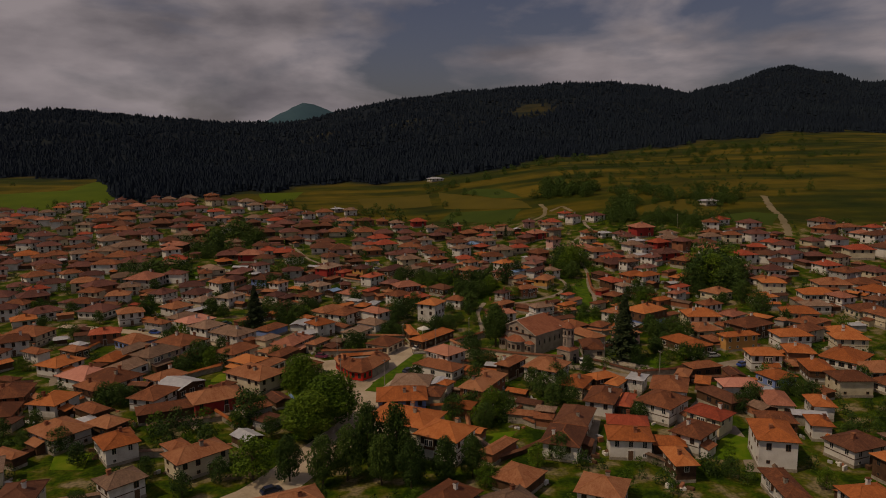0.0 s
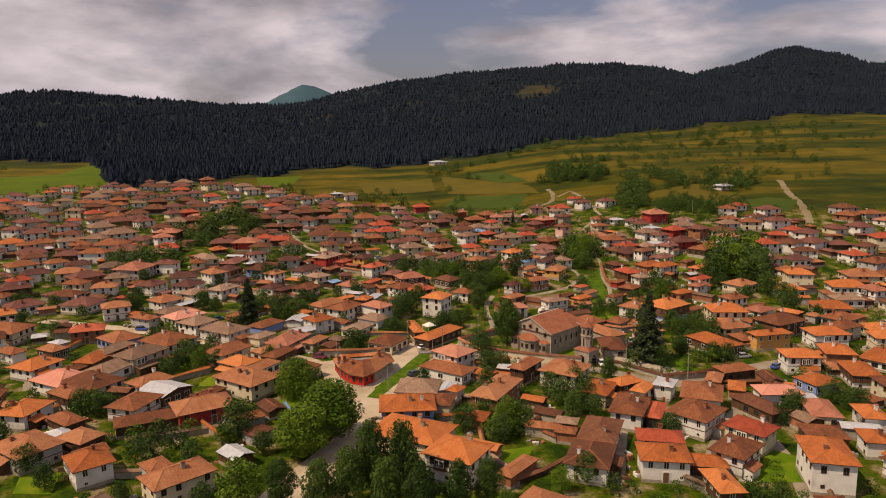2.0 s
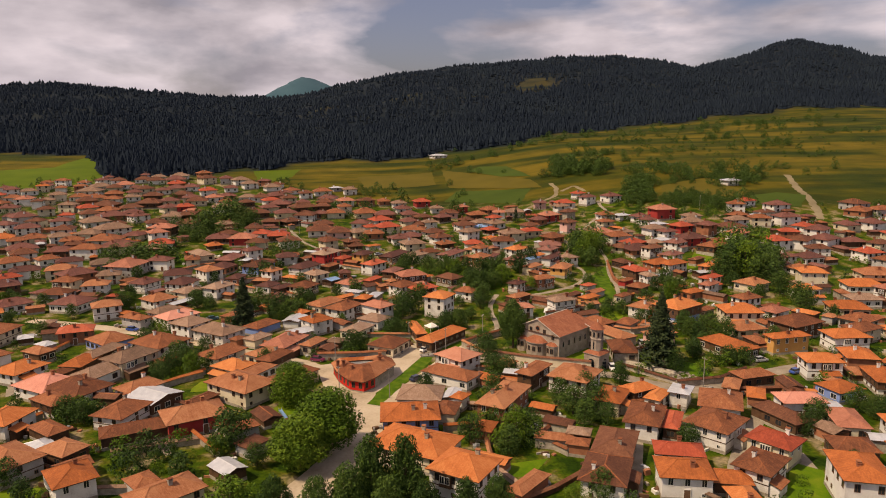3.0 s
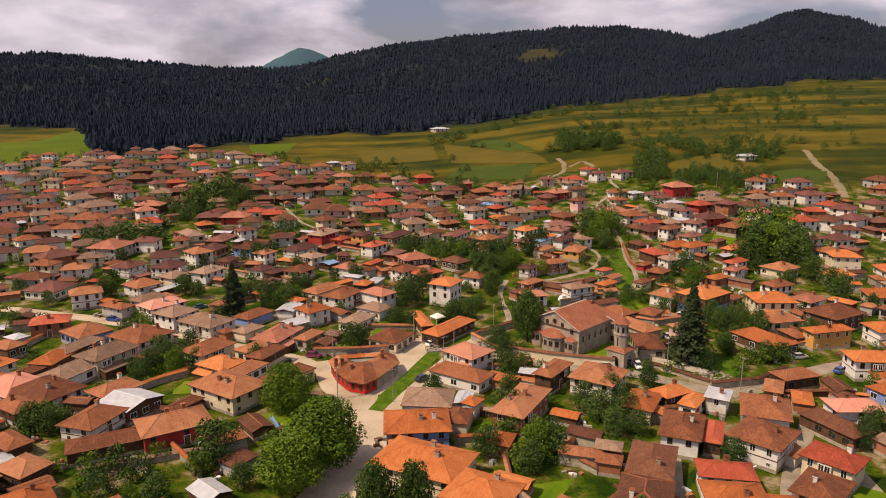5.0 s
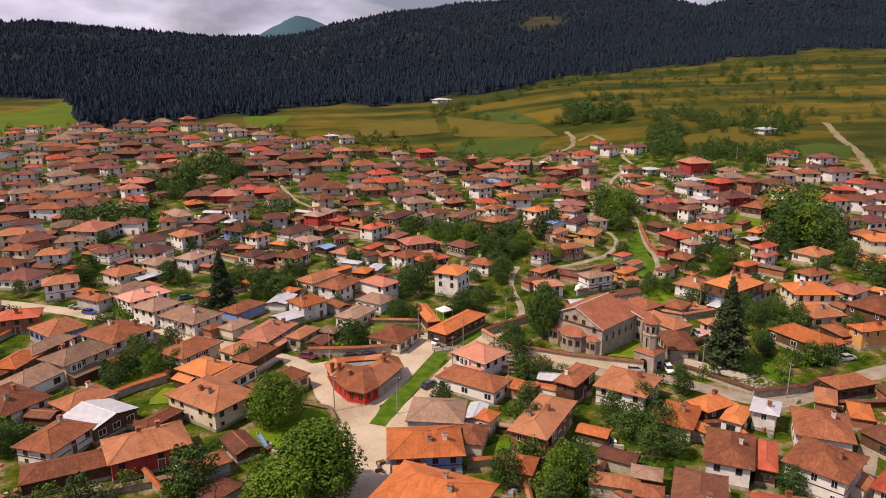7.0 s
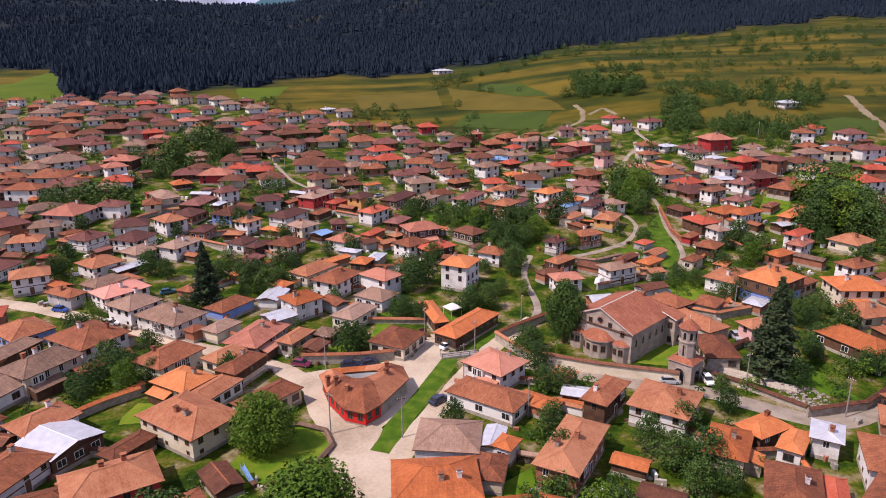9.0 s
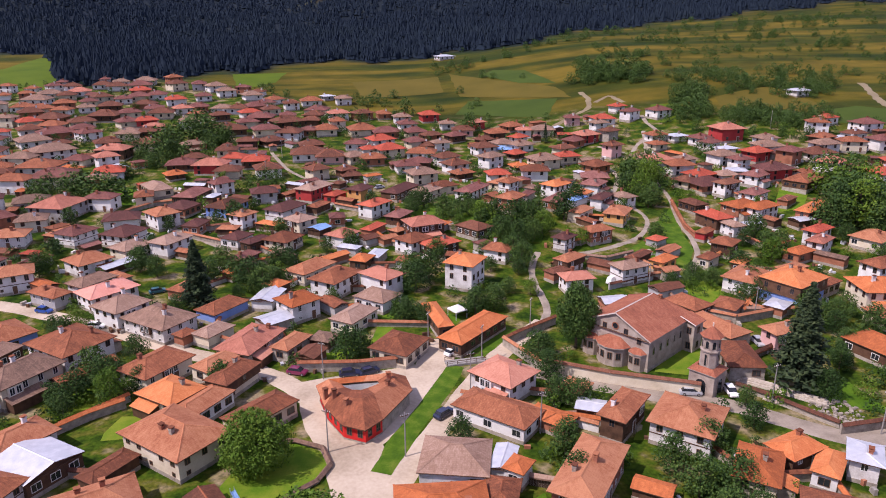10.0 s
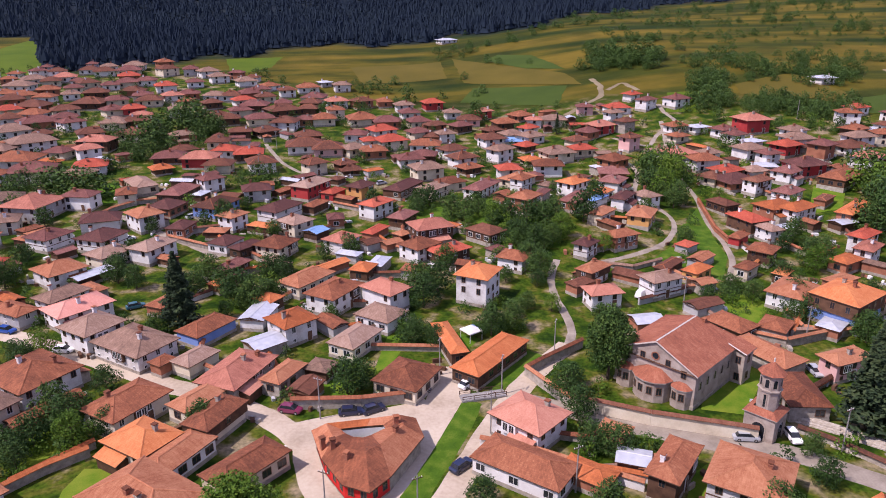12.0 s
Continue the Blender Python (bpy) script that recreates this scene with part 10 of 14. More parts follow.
garden_wall([(128.3, 305.2), (123.1, 299.4)], 1.6, "stone", "brown")
garden_wall([(112.5, 315.7), (112.1, 305.8)], 1.8, "stone", "dark")
garden_wall([(133.0, 329.8), (135.0, 325.5)], 1.6, "stone", "brown")
garden_wall([(136.0, 286.0), (138.4, 295.2)], 1.6, "stone", "dark")
garden_wall([(120.9, 270.0), (116.1, 264.3)], 1.3, "stone", "brown")
garden_wall([(88.4, 241.1), (95.4, 240.4)], 1.6, "stone", "grey")
garden_wall([(77.6, 217.7), (87.5, 223.2)], 1.6, "wood", "dark")
garden_wall([(87.5, 223.2), (77.6, 217.7)], 1.3, "stone", "orange")
garden_wall([(55.3, 188.6), (57.3, 183.1)], 1.6, "stone", "brown")
garden_wall([(36.9, 201.4), (26.0, 201.6)], 1.3, "stone", "grey")
garden_wall([(29.7, 211.0), (35.9, 208.9)], 1.3, "stone", "brown")
garden_wall([(23.9, 184.1), (28.8, 182.1)], 1.8, "stone", "grey")
garden_wall([(28.8, 182.1), (23.9, 184.1)], 1.6, "wood", "grey")
garden_wall([(10.9, 180.5), (11.8, 183.7)], 1.6, "white", "brown")
garden_wall([(15.0, 158.0), (23.2, 154.4)], 1.6, "stone", "brown")
garden_wall([(22.6, 144.4), (27.6, 143.1)], 1.6, "stone", "brown")
garden_wall([(28.6, 144.4), (25.2, 152.4)], 1.3, "stone", "grey")
garden_wall([(25.4, 165.8), (24.7, 155.4)], 1.3, "stone", "brown")
garden_wall([(17.2, 181.3), (15.5, 184.2)], 1.3, "stone", "grey")
garden_wall([(67.6, 166.8), (69.5, 177.6)], 1.8, "stone", "orange")
garden_wall([(61.9, 179.9), (67.8, 179.6)], 1.8, "stone", "brown")
garden_wall([(77.2, 164.3), (78.9, 167.0)], 1.6, "wood", "dark")
garden_wall([(62.9, 146.5), (65.7, 142.3)], 1.8, "wood", "dark")
garden_wall([(60.6, 137.2), (64.0, 131.7)], 1.8, "stone", "dark")
garden_wall([(66.7, 137.1), (65.6, 131.9)], 1.6, "wood", "orange")
garden_wall([(76.9, 144.7), (79.7, 147.6)], 1.3, "stone", "brown")
garden_wall([(64.0, 131.7), (60.6, 137.2)], 1.8, "stone", "grey")
garden_wall([(95.2, 163.1), (98.3, 158.9)], 1.8, "white", "orange")
garden_wall([(98.4, 173.0), (95.5, 176.9)], 1.3, "stone", "brown")
garden_wall([(113.1, 180.3), (108.1, 182.8)], 1.3, "wood", "orange")
garden_wall([(123.7, 216.0), (121.3, 226.3)], 1.8, "stone", "dark")
garden_wall([(141.0, 209.6), (137.8, 202.5)], 1.6, "stone", "orange")
garden_wall([(111.2, 214.5), (121.8, 213.8)], 1.8, "stone", "brown")
garden_wall([(93.7, 184.7), (104.6, 183.8)], 1.6, "wood", "dark")
garden_wall([(115.7, 157.7), (120.8, 164.9)], 1.6, "wood", "brown")
garden_wall([(105.8, 140.9), (106.2, 135.9)], 1.8, "white", "orange")
garden_wall([(-35.2, 179.4), (-29.9, 176.8)], 1.8, "stone", "brown")
garden_wall([(-61.2, 201.8), (-67.0, 201.9)], 1.6, "stone", "dark")
garden_wall([(-47.3, 194.4), (-42.3, 193.5)], 1.6, "stone", "dark")
garden_wall([(-61.9, 224.8), (-57.3, 226.4)], 1.8, "wood", "dark")
garden_wall([(-77.8, 236.6), (-78.5, 240.8)], 1.8, "white", "orange")
garden_wall([(-83.6, 248.2), (-88.8, 251.2)], 1.3, "stone", "dark")
garden_wall([(-78.4, 223.3), (-74.9, 218.9)], 1.6, "stone", "grey")
garden_wall([(-51.7, 153.5), (-44.7, 153.0)], 1.6, "stone", "grey")
garden_wall([(-74.4, 159.5), (-77.8, 154.7)], 1.3, "wood", "dark")
garden_wall([(-76.8, 191.7), (-79.2, 188.3)], 1.6, "stone", "orange")
garden_wall([(-72.5, 180.7), (-77.7, 183.0)], 1.6, "wood", "brown")
garden_wall([(-95.4, 239.2), (-92.8, 249.5)], 1.6, "stone", "orange")
garden_wall([(-52.0, 133.4), (-62.2, 131.1)], 1.8, "stone", "grey")
garden_wall([(81.4, 118.8), (86.2, 129.6)], 1.3, "stone", "grey")
garden_wall([(95.8, 111.7), (105.6, 117.1)], 1.8, "stone", "brown")
garden_wall([(76.2, 246.5), (75.8, 251.9)], 1.8, "white", "grey")
garden_wall([(131.7, 342.6), (136.0, 345.4)], 1.6, "stone", "brown")

# ---- cars and poles ----
car(60.4, 206.9, -12, "silver")
car(68.1, 206.2, -96, "white")
car(9.0, 227.2, 47, "navy")
car(17.9, 229.3, 41, "white")
car(-3.8, 222.4, 4, "navy")
car(0.1, 222.7, 24, "navy")
car(-14.3, 224.4, -21, "maroon")
car(-78.1, 263.6, -21, "blue")
car(-62.4, 252.7, -7, "white")
car(84.5, 225.5, -93, "silver")
car(65.2, 264.3, 44, "white", True)
car(-53.8, 273.1, 26, "teal")
car(13.2, 205.1, 40, "navy")
car(112.2, 206.6, 7, "silver")
car(-50.0, 194.2, 61, "blue")
car(-19.2, 132.5, 29, "navy")
car(116.6, 196.5, 21, "blue")
car(-54.6, 339.1, 45, "silver")
car(6.8, 369.0, 29, "silver")
car(-69.1, 320.8, 30, "white")
pole(-9.0, 221.6, 150)
pole(23.5, 225.6, 60)
pole(19.3, 213.7, 20)
pole(72.1, 256.5, 150)
pole(90.6, 238.1, 150)
pole(-7.1, 196.4, 150)
pole(86.8, 190.1, 110)
pole(5.5, 193.6, 20)
pole(13.1, 233.9, 60)
pole(73.9, 202.0, 20)
pole(36.9, 238.9, 60)
pole(-39.0, 386.4, 60)
pole(-36.1, 423.4, 60)
pole(190.2, 406.2, 60)
pole(206.2, 394.6, 110)
pole(29.0, 197.6, 20)

# ---- trees ----
tree(44.7, 229.0, 16.0, "church", 0.80)
spruce(-40.9, 261.5, 18.5, 1.5)
spruce(82.0, 207.0, 22.5, 1.5)
spruce(87.8, 424.9, 10, 1.3)
tree(-18.2, 193.0, 11.5, "round", 1.05)
tree(-8.5, 166, 14.5, "big", 1.25)
tree(-13.5, 158, 12.5, "big", 1.2)
tree(0.5, 140, 16.5, "grove", 0.62)
tree(6.5, 140, 16, "grove", 0.62)
tree(9, 131, 11.5, "grove", 0.72)
tree(16, 132, 11, "grove", 0.72)
tree(22, 134, 10, "grove", 0.72)
tree(-9, 134, 12, "grove", 0.72)
tree(-4, 136, 13, "grove", 0.72)
tree(-16, 137, 11, "grove", 0.72)
tree(3, 133, 12, "grove", 0.72)
tree(-29.3, 169.5, 10.35, "broad", 1.1)
tree(-23.7, 138.8, 10, "fresh", 1.2)
tree(-4.4, 229.2, 8.625, "broad")
tree(-1.9, 230.5, 6.9, "broad")
tree(26.0, 249.2, 7.475, "broad")
tree(30.8, 251.3, 7.475, "broad")
tree(9.6, 248.6, 6.325, "broad")
tree(13.4, 245.6, 5.75, "broad")
tree(12.9, 265.3, 9.2, "broad")
tree(16.9, 271.2, 9.775, "broad")
tree(12.3, 274.1, 9.2, "broad")
tree(21.0, 288.0, 7.475, "broad")
tree(17.6, 336.7, 8.05, "broad")
tree(21.6, 339.8, 8.05, "broad")
tree(27.1, 323.8, 8.625, "broad")
tree(30.4, 319.6, 7.475, "broad")
tree(35.8, 328.0, 6.9, "broad")
tree(37.7, 311.7, 8.625, "fresh")
tree(42.5, 311.9, 8.625, "broad")
tree(47.2, 308.3, 8.625, "broad")
tree(52.4, 308.9, 8.05, "broad")
tree(54.9, 299.4, 8.05, "fresh")
tree(64.5, 309.2, 10.35, "broad")
tree(72.6, 323.8, 8.625, "broad")
tree(41.5, 298.9, 8.05, "broad")
tree(46.1, 294.4, 8.05, "broad")
tree(43.7, 278.2, 8.625, "broad")
tree(42.7, 285.0, 8.05, "broad")
tree(-4.3, 301.4, 6.9, "broad")
tree(-11.2, 298.1, 5.75, "broad")
tree(-26.3, 269.2, 9.2, "broad")
tree(-29.9, 271.5, 10.35, "broad")
tree(-24.1, 284.3, 8.625, "broad")
tree(-34.2, 278.5, 8.05, "broad")
tree(-39.4, 286.1, 8.625, "broad")
tree(-41.6, 278.4, 7.475, "broad")
tree(-21.3, 287.6, 6.9, "broad")
tree(-43.2, 371.1, 8.05, "broad", join=True)
tree(-37.9, 377.5, 8.625, "broad", join=True)
tree(-33.4, 373.5, 8.05, "broad", join=True)
tree(-40.5, 327.8, 8.625, "broad")
tree(-43.7, 334.9, 8.05, "broad")
tree(-63.7, 326.9, 5.75, "broad")
tree(-63.2, 304.3, 6.9, "broad")
tree(-62.4, 288.8, 8.05, "broad")
tree(-56.8, 284.7, 6.9, "broad")
tree(-121.0, 386.4, 8.05, "broad", join=True)
tree(-97.9, 335.9, 6.9, "broad")
tree(-87.9, 291.9, 6.9, "fresh")
tree(-89.1, 288.5, 8.05, "broad")
tree(-91.3, 303.6, 6.9, "broad")
tree(-111.0, 376.4, 9, "poplar", 1.5, join=True)
tree(-102.9, 369.0, 10, "poplar", 1.5, join=True)
tree(-95.9, 363.8, 12, "poplar", 1.5, join=True)
tree(-92.1, 363.4, 10, "poplar", 1.5, join=True)
tree(-64.5, 248.6, 8.05, "fresh")
tree(-65.9, 244.3, 6.9, "broad")
tree(-70.1, 249.3, 5.75, "broad")
tree(-48.4, 235.2, 6.325, "broad")
tree(-54.1, 226.6, 8.05, "broad")
tree(-50.7, 222.8, 8.05, "broad")
tree(-48.0, 217.7, 7.475, "fresh")
tree(-54.7, 219.0, 6.9, "broad")
tree(-54.9, 213.1, 5.75, "broad")
tree(-57.0, 216.2, 5.75, "broad")
tree(-28.4, 220.5, 6.325, "broad")
tree(-43.7, 220.8, 5.75, "broad")
tree(-45.3, 258.8, 5.75, "broad")
tree(34.7, 223.0, 8.05, "broad")
tree(34.9, 216.2, 7.475, "broad")
tree(34.6, 206.5, 6.325, "broad")
tree(37.8, 204.6, 6.9, "broad")
tree(68.5, 201.5, 4.6, "broad")
tree(66.1, 194.3, 5.75, "broad")
tree(101.5, 356.8, 10.35, "broad", join=True)
tree(103.4, 349.4, 12.65, "broad", join=True)
tree(105.8, 344.3, 12.65, "fresh")
tree(113.5, 353.4, 10.35, "broad", join=True)
tree(98.9, 332.6, 11.5, "fresh")
tree(107.7, 365.5, 10.35, "broad", join=True)
tree(113.6, 363.6, 11.5, "broad", join=True)
tree(112.5, 344.1, 9.2, "broad", join=True)
tree(78.5, 257.5, 5.75, "broad")
tree(90.2, 258.9, 5.75, "broad")
tree(98.7, 256.1, 6.9, "broad")
tree(98.2, 248.7, 6.9, "broad")
tree(119.7, 290.8, 8.625, "broad")
tree(115.3, 275.7, 9.2, "broad")
tree(120.4, 278.7, 8.05, "broad")
tree(131.9, 311.2, 6.9, "fresh")
tree(114.6, 272.2, 8.05, "fresh")
tree(102.3, 267.0, 6.9, "broad")
tree(86.8, 263.2, 5.75, "broad")
tree(151.5, 296.6, 16.1, "broad", 1.1)
tree(154.7, 292.7, 17.25, "fresh", 1.1)
tree(160.4, 294.8, 14.95, "broad", 1.1)
tree(158.8, 285.6, 14.95, "broad", 1.1)
tree(145.2, 291.4, 13.8, "broad", 1.1)
tree(159.9, 305.0, 16.1, "broad", 1.1)
tree(170.1, 299.5, 13.8, "broad", 1.1)
tree(94.7, 212.8, 5.5, "broad")
tree(103.8, 205.6, 4.8, "broad")
tree(102.7, 235.9, 8.05, "broad")
tree(101.8, 221.2, 5.5, "broad")
tree(84.6, 202.3, 6.9, "broad")
tree(54.2, 178.2, 8.05, "broad")
tree(54.9, 188.4, 6.9, "broad")
tree(31.9, 165.0, 8.625, "fresh")
tree(21.9, 166.0, 7.475, "broad")
tree(31.6, 191.4, 6.9, "broad")
tree(47.2, 185.4, 6.9, "broad")
tree(34.9, 166.5, 6.9, "broad")
tree(48.3, 177.8, 8.05, "broad")
tree(49.2, 171.4, 6.9, "broad")
tree(157.4, 259.7, 9.2, "broad")
tree(157.3, 270.9, 10.35, "broad")
tree(154.0, 249.8, 10.35, "broad")
tree(29.2, 159.8, 6.9, "broad")
tree(30.6, 181.5, 7.475, "broad")
tree(101.6, 165.2, 6.9, "broad")
tree(115.1, 170.2, 6.9, "broad")
tree(116.9, 166.5, 6.325, "broad")
tree(54.5, 171.5, 5.75, "broad")
tree(-65.8, 187.4, 6.9, "broad")
tree(-70.5, 189.7, 6.9, "broad")
tree(-18.3, 163.8, 5.75, "broad")
tree(-22.6, 160.5, 5.75, "broad")
tree(-83.6, 184.0, 6.9, "broad")
tree(-69.5, 158.1, 6.9, "broad")
tree(-63.1, 150.7, 5.75, "broad")
tree(42.3, 139.3, 6.9, "broad")
tree(67.7, 158.1, 5.75, "broad")
tree(89.7, 133.2, 6.9, "broad")
tree(117.4, 163.8, 6.9, "broad")
tree(95.5, 160.4, 5.75, "broad")
tree(-80.3, 454.3, 16.1, "broad", 1.1, join=True)
tree(-75.8, 460.2, 13.8, "broad", 1.1, join=True)
tree(-87.1, 450.8, 13.8, "broad", 1.1, join=True)
tree(-77.7, 421.3, 9.2, "broad", 1.1, join=True)
tree(-70.3, 464.1, 9.2, "broad", 1.1, join=True)
tree(-102.0, 432.8, 9.2, "broad", 1.1, join=True)
tree(-109.2, 443.0, 9.2, "broad", 1.1, join=True)
tree(-88.8, 409.7, 8.05, "broad", 1.1, join=True)
tree(-98.3, 398.7, 6.9, "broad", 1.1, join=True)
tree(-95.3, 418.8, 8.05, "broad", 1.1, join=True)
tree(-81.3, 471.8, 14.95, "broad", 1.1, join=True)
tree(-85.0, 431.1, 9.2, "broad", 1.1, join=True)
tree(-90.4, 429.8, 15, "poplar", 1.3, join=True)
tree(26.1, 510.2, 11.5, "broad", join=True)
tree(5.6, 537.6, 8.05, "fresh", join=True)
tree(15.4, 536.8, 6.9, "broad", join=True)
tree(56.5, 459.6, 10.35, "fresh", join=True)
tree(-1.5, 554.7, 6.9, "fresh", join=True)
tree(-59.7, 596.4, 6.9, "broad", join=True)
tree(-47.1, 576.3, 5.75, "fresh", join=True)
tree(-65.2, 596.8, 6.9, "broad", join=True)
tree(57.1, 466.5, 10.35, "broad", join=True)
tree(10.2, 548.6, 9.2, "broad", join=True)
tree(1.7, 541.2, 6.9, "broad", join=True)
tree(94.1, 415.4, 6.9, "broad", join=True)
tree(48.3, 383.4, 5.75, "broad", join=True)
tree(195.7, 519.1, 9.2, "broad", join=True)
tree(190.1, 492.7, 9.2, "broad", join=True)
tree(184.3, 467.6, 10.35, "broad", join=True)
tree(166.0, 441.5, 10.35, "broad", join=True)
tree(159.8, 434.1, 9.2, "fresh", join=True)
tree(259.6, 514.9, 9.2, "broad", join=True)
tree(272.4, 523.8, 9.2, "fresh", join=True)
tree(252.9, 515.4, 9.2, "fresh", join=True)
tree(270.8, 504.9, 8.05, "fresh", join=True)
tree(265.3, 481.4, 9.2, "broad", join=True)
tree(268.4, 481.2, 8.05, "broad", join=True)
tree(242.4, 456.8, 7.475, "broad", join=True)
tree(191.7, 436.6, 8.05, "broad", join=True)
tree(196.6, 430.2, 8.05, "broad", join=True)
tree(211.4, 422.4, 9.2, "broad", join=True)
tree(221.5, 416.7, 9.2, "broad", join=True)
tree(176.0, 417.7, 6.9, "broad", join=True)
tree(153.5, 565.2, 10.35, "fresh", join=True)
tree(165.1, 577.7, 9.2, "broad", join=True)
tree(167.8, 564.0, 9.2, "broad", join=True)
tree(159.3, 595.0, 9.2, "broad", join=True)
tree(89.2, 613.6, 6.9, "broad", join=True)
tree(95.3, 603.8, 5.75, "broad", join=True)
tree(66.5, 566.5, 5.75, "broad", join=True)
tree(211.8, 504.7, 9.2, "broad", join=True)
tree(213.9, 496.0, 9.2, "broad", join=True)
tree(212.3, 533.4, 9.2, "fresh", join=True)
tree(214.1, 522.8, 9.2, "broad", join=True)
tree(194.7, 418.3, 8.05, "broad", join=True)
tree(201.9, 421.3, 8.05, "fresh", join=True)
tree(185.3, 425.8, 8.05, "broad", join=True)
tree(201.7, 412.2, 6.9, "broad", join=True)
tree(164.9, 397.6, 6.9, "broad", join=True)
tree(157.5, 413.2, 6.9, "broad", join=True)
tree(145.3, 373.9, 6.9, "broad", join=True)
tree(134.3, 401.5, 6.9, "broad", join=True)
tree(218.3, 484.8, 9, "fresh", 1.2, join=True)
tree(227.7, 457.9, 7, "fresh", 1.2, join=True)
tree(237.4, 459.6, 6, "fresh", 1.2, join=True)
tree(37.5, 309.2, 6.8, "broad")
tree(35.2, 322.0, 6.6, "broad")
tree(33.9, 326.3, 7.1, "broad")
tree(51.3, 312.6, 6.7, "broad")
tree(51.9, 296.6, 6.5, "broad")
tree(39.1, 313.6, 6.9, "broad")
tree(56.7, 312.2, 7.2, "broad")
tree(16.8, 331.1, 6.7, "broad")
tree(43.6, 298.5, 7.4, "broad")
tree(105.5, 353.8, 8.5, "broad", join=True)
tree(110.5, 360.0, 6.4, "broad", join=True)
tree(107.5, 365.2, 6.5, "broad", join=True)
tree(106.9, 346.8, 9.2, "broad", join=True)
tree(104.7, 355.8, 10.2, "broad", join=True)
tree(107.6, 356.4, 9.6, "broad", join=True)
tree(109.6, 369.5, 6.8, "broad", join=True)
tree(98.6, 323.2, 7.7, "broad")
tree(97.6, 329.9, 7.4, "broad")
tree(101.1, 325.3, 9.1, "broad")
tree(96.9, 337.3, 10.8, "broad")
tree(104.8, 360.8, 6.2, "broad", join=True)
tree(108.2, 350.7, 8.9, "broad", join=True)
tree(105.0, 344.8, 7.6, "broad")
tree(105.1, 342.8, 7.4, "broad")
tree(105.5, 358.6, 7.5, "broad", join=True)
tree(48.9, 294.1, 6.3, "broad")
tree(41.7, 296.2, 6.3, "broad")
tree(42.4, 287.9, 6.3, "broad")
tree(-23.9, 272.9, 6.4, "broad")
tree(-21.3, 282.0, 7.2, "broad")
tree(-27.3, 270.3, 6.9, "broad")
tree(-95.3, 361.4, 6.9, "broad", join=True)
tree(-119.8, 376.4, 8.4, "broad", join=True)
tree(-118.4, 400.3, 6.4, "broad", join=True)
tree(-119.4, 368.7, 8.7, "broad", join=True)
tree(-99.1, 380.4, 6.6, "broad", join=True)
tree(-112.4, 350.7, 7.6, "broad", join=True)
tree(-95.8, 359.8, 7.6, "broad", join=True)
tree(-122.8, 369.3, 7.9, "broad", join=True)
tree(-110.2, 369.2, 8.9, "broad", join=True)
tree(-88.8, 482.1, 9.2, "broad", join=True)
tree(-72.8, 444.8, 8.7, "broad", join=True)
tree(-91.6, 451.8, 8.4, "broad", join=True)
tree(-93.5, 443.8, 6.4, "broad", join=True)
tree(-86.6, 435.0, 8.1, "broad", join=True)
tree(-67.6, 454.0, 9.8, "broad", join=True)
tree(-78.3, 453.7, 7.4, "broad", join=True)
tree(-90.7, 412.5, 6.3, "broad", join=True)
tree(-68.6, 464.1, 6.1, "broad", join=True)
tree(-92.4, 427.9, 9.9, "broad", join=True)
tree(-96.2, 416.8, 7.6, "broad", join=True)
tree(-70.4, 429.0, 8.6, "broad", join=True)
tree(-87.5, 416.6, 9.6, "broad", join=True)
tree(-94.2, 460.3, 7.6, "broad", join=True)
tree(-73.5, 450.2, 8.2, "broad", join=True)
tree(-64.7, 453.4, 9.5, "broad", join=True)
tree(-101.9, 458.1, 6.3, "broad", join=True)
tree(-97.7, 470.7, 7.6, "broad", join=True)
tree(-96.1, 418.4, 7.5, "broad", join=True)
tree(104.0, 228.6, 6.2, "broad")
tree(103.5, 238.7, 6.1, "broad")
tree(101.7, 205.5, 6.3, "broad")
tree(105.7, 205.9, 4.3, "broad")
tree(106.9, 232.0, 7.2, "broad")
tree(95.7, 214.9, 5.3, "broad")
tree(111.7, 225.9, 8.2, "broad")
tree(112.0, 236.3, 7.0, "broad")
tree(96.5, 213.8, 4.2, "broad")
tree(102.6, 230.6, 7.1, "broad")
tree(172.6, 303.4, 7.9, "broad")
tree(180.8, 321.6, 7.2, "broad", join=True)
tree(159.3, 305.5, 10.1, "broad")
tree(160.2, 299.3, 8.3, "broad")
tree(167.4, 295.4, 12.7, "broad")
tree(165.3, 304.5, 12.9, "broad")
tree(179.1, 321.2, 13.1, "broad", join=True)
tree(163.7, 323.9, 12.8, "broad", join=True)
tree(177.1, 330.2, 13.3, "broad", join=True)
tree(187.6, 338.4, 9.4, "broad", join=True)
tree(168.4, 322.5, 12.1, "broad", join=True)
tree(172.4, 336.7, 13.0, "broad", join=True)
tree(168.0, 308.4, 13.2, "broad")
tree(157.3, 285.8, 9.3, "broad")
tree(165.1, 319.3, 10.3, "broad", join=True)
tree(179.2, 326.2, 11.0, "broad", join=True)
tree(163.5, 428.8, 6.4, "broad", join=True)
tree(161.8, 433.0, 6.9, "broad", join=True)
tree(160.1, 442.2, 6.4, "broad", join=True)
tree(158.2, 441.6, 7.1, "broad", join=True)
tree(174.9, 465.4, 6.1, "broad", join=True)
tree(176.0, 466.0, 8.0, "broad", join=True)
tree(168.8, 465.9, 8.0, "broad", join=True)
tree(169.2, 444.4, 7.3, "broad", join=True)
tree(211.7, 402.5, 6.3, "broad", join=True)
tree(219.4, 425.0, 6.7, "broad", join=True)
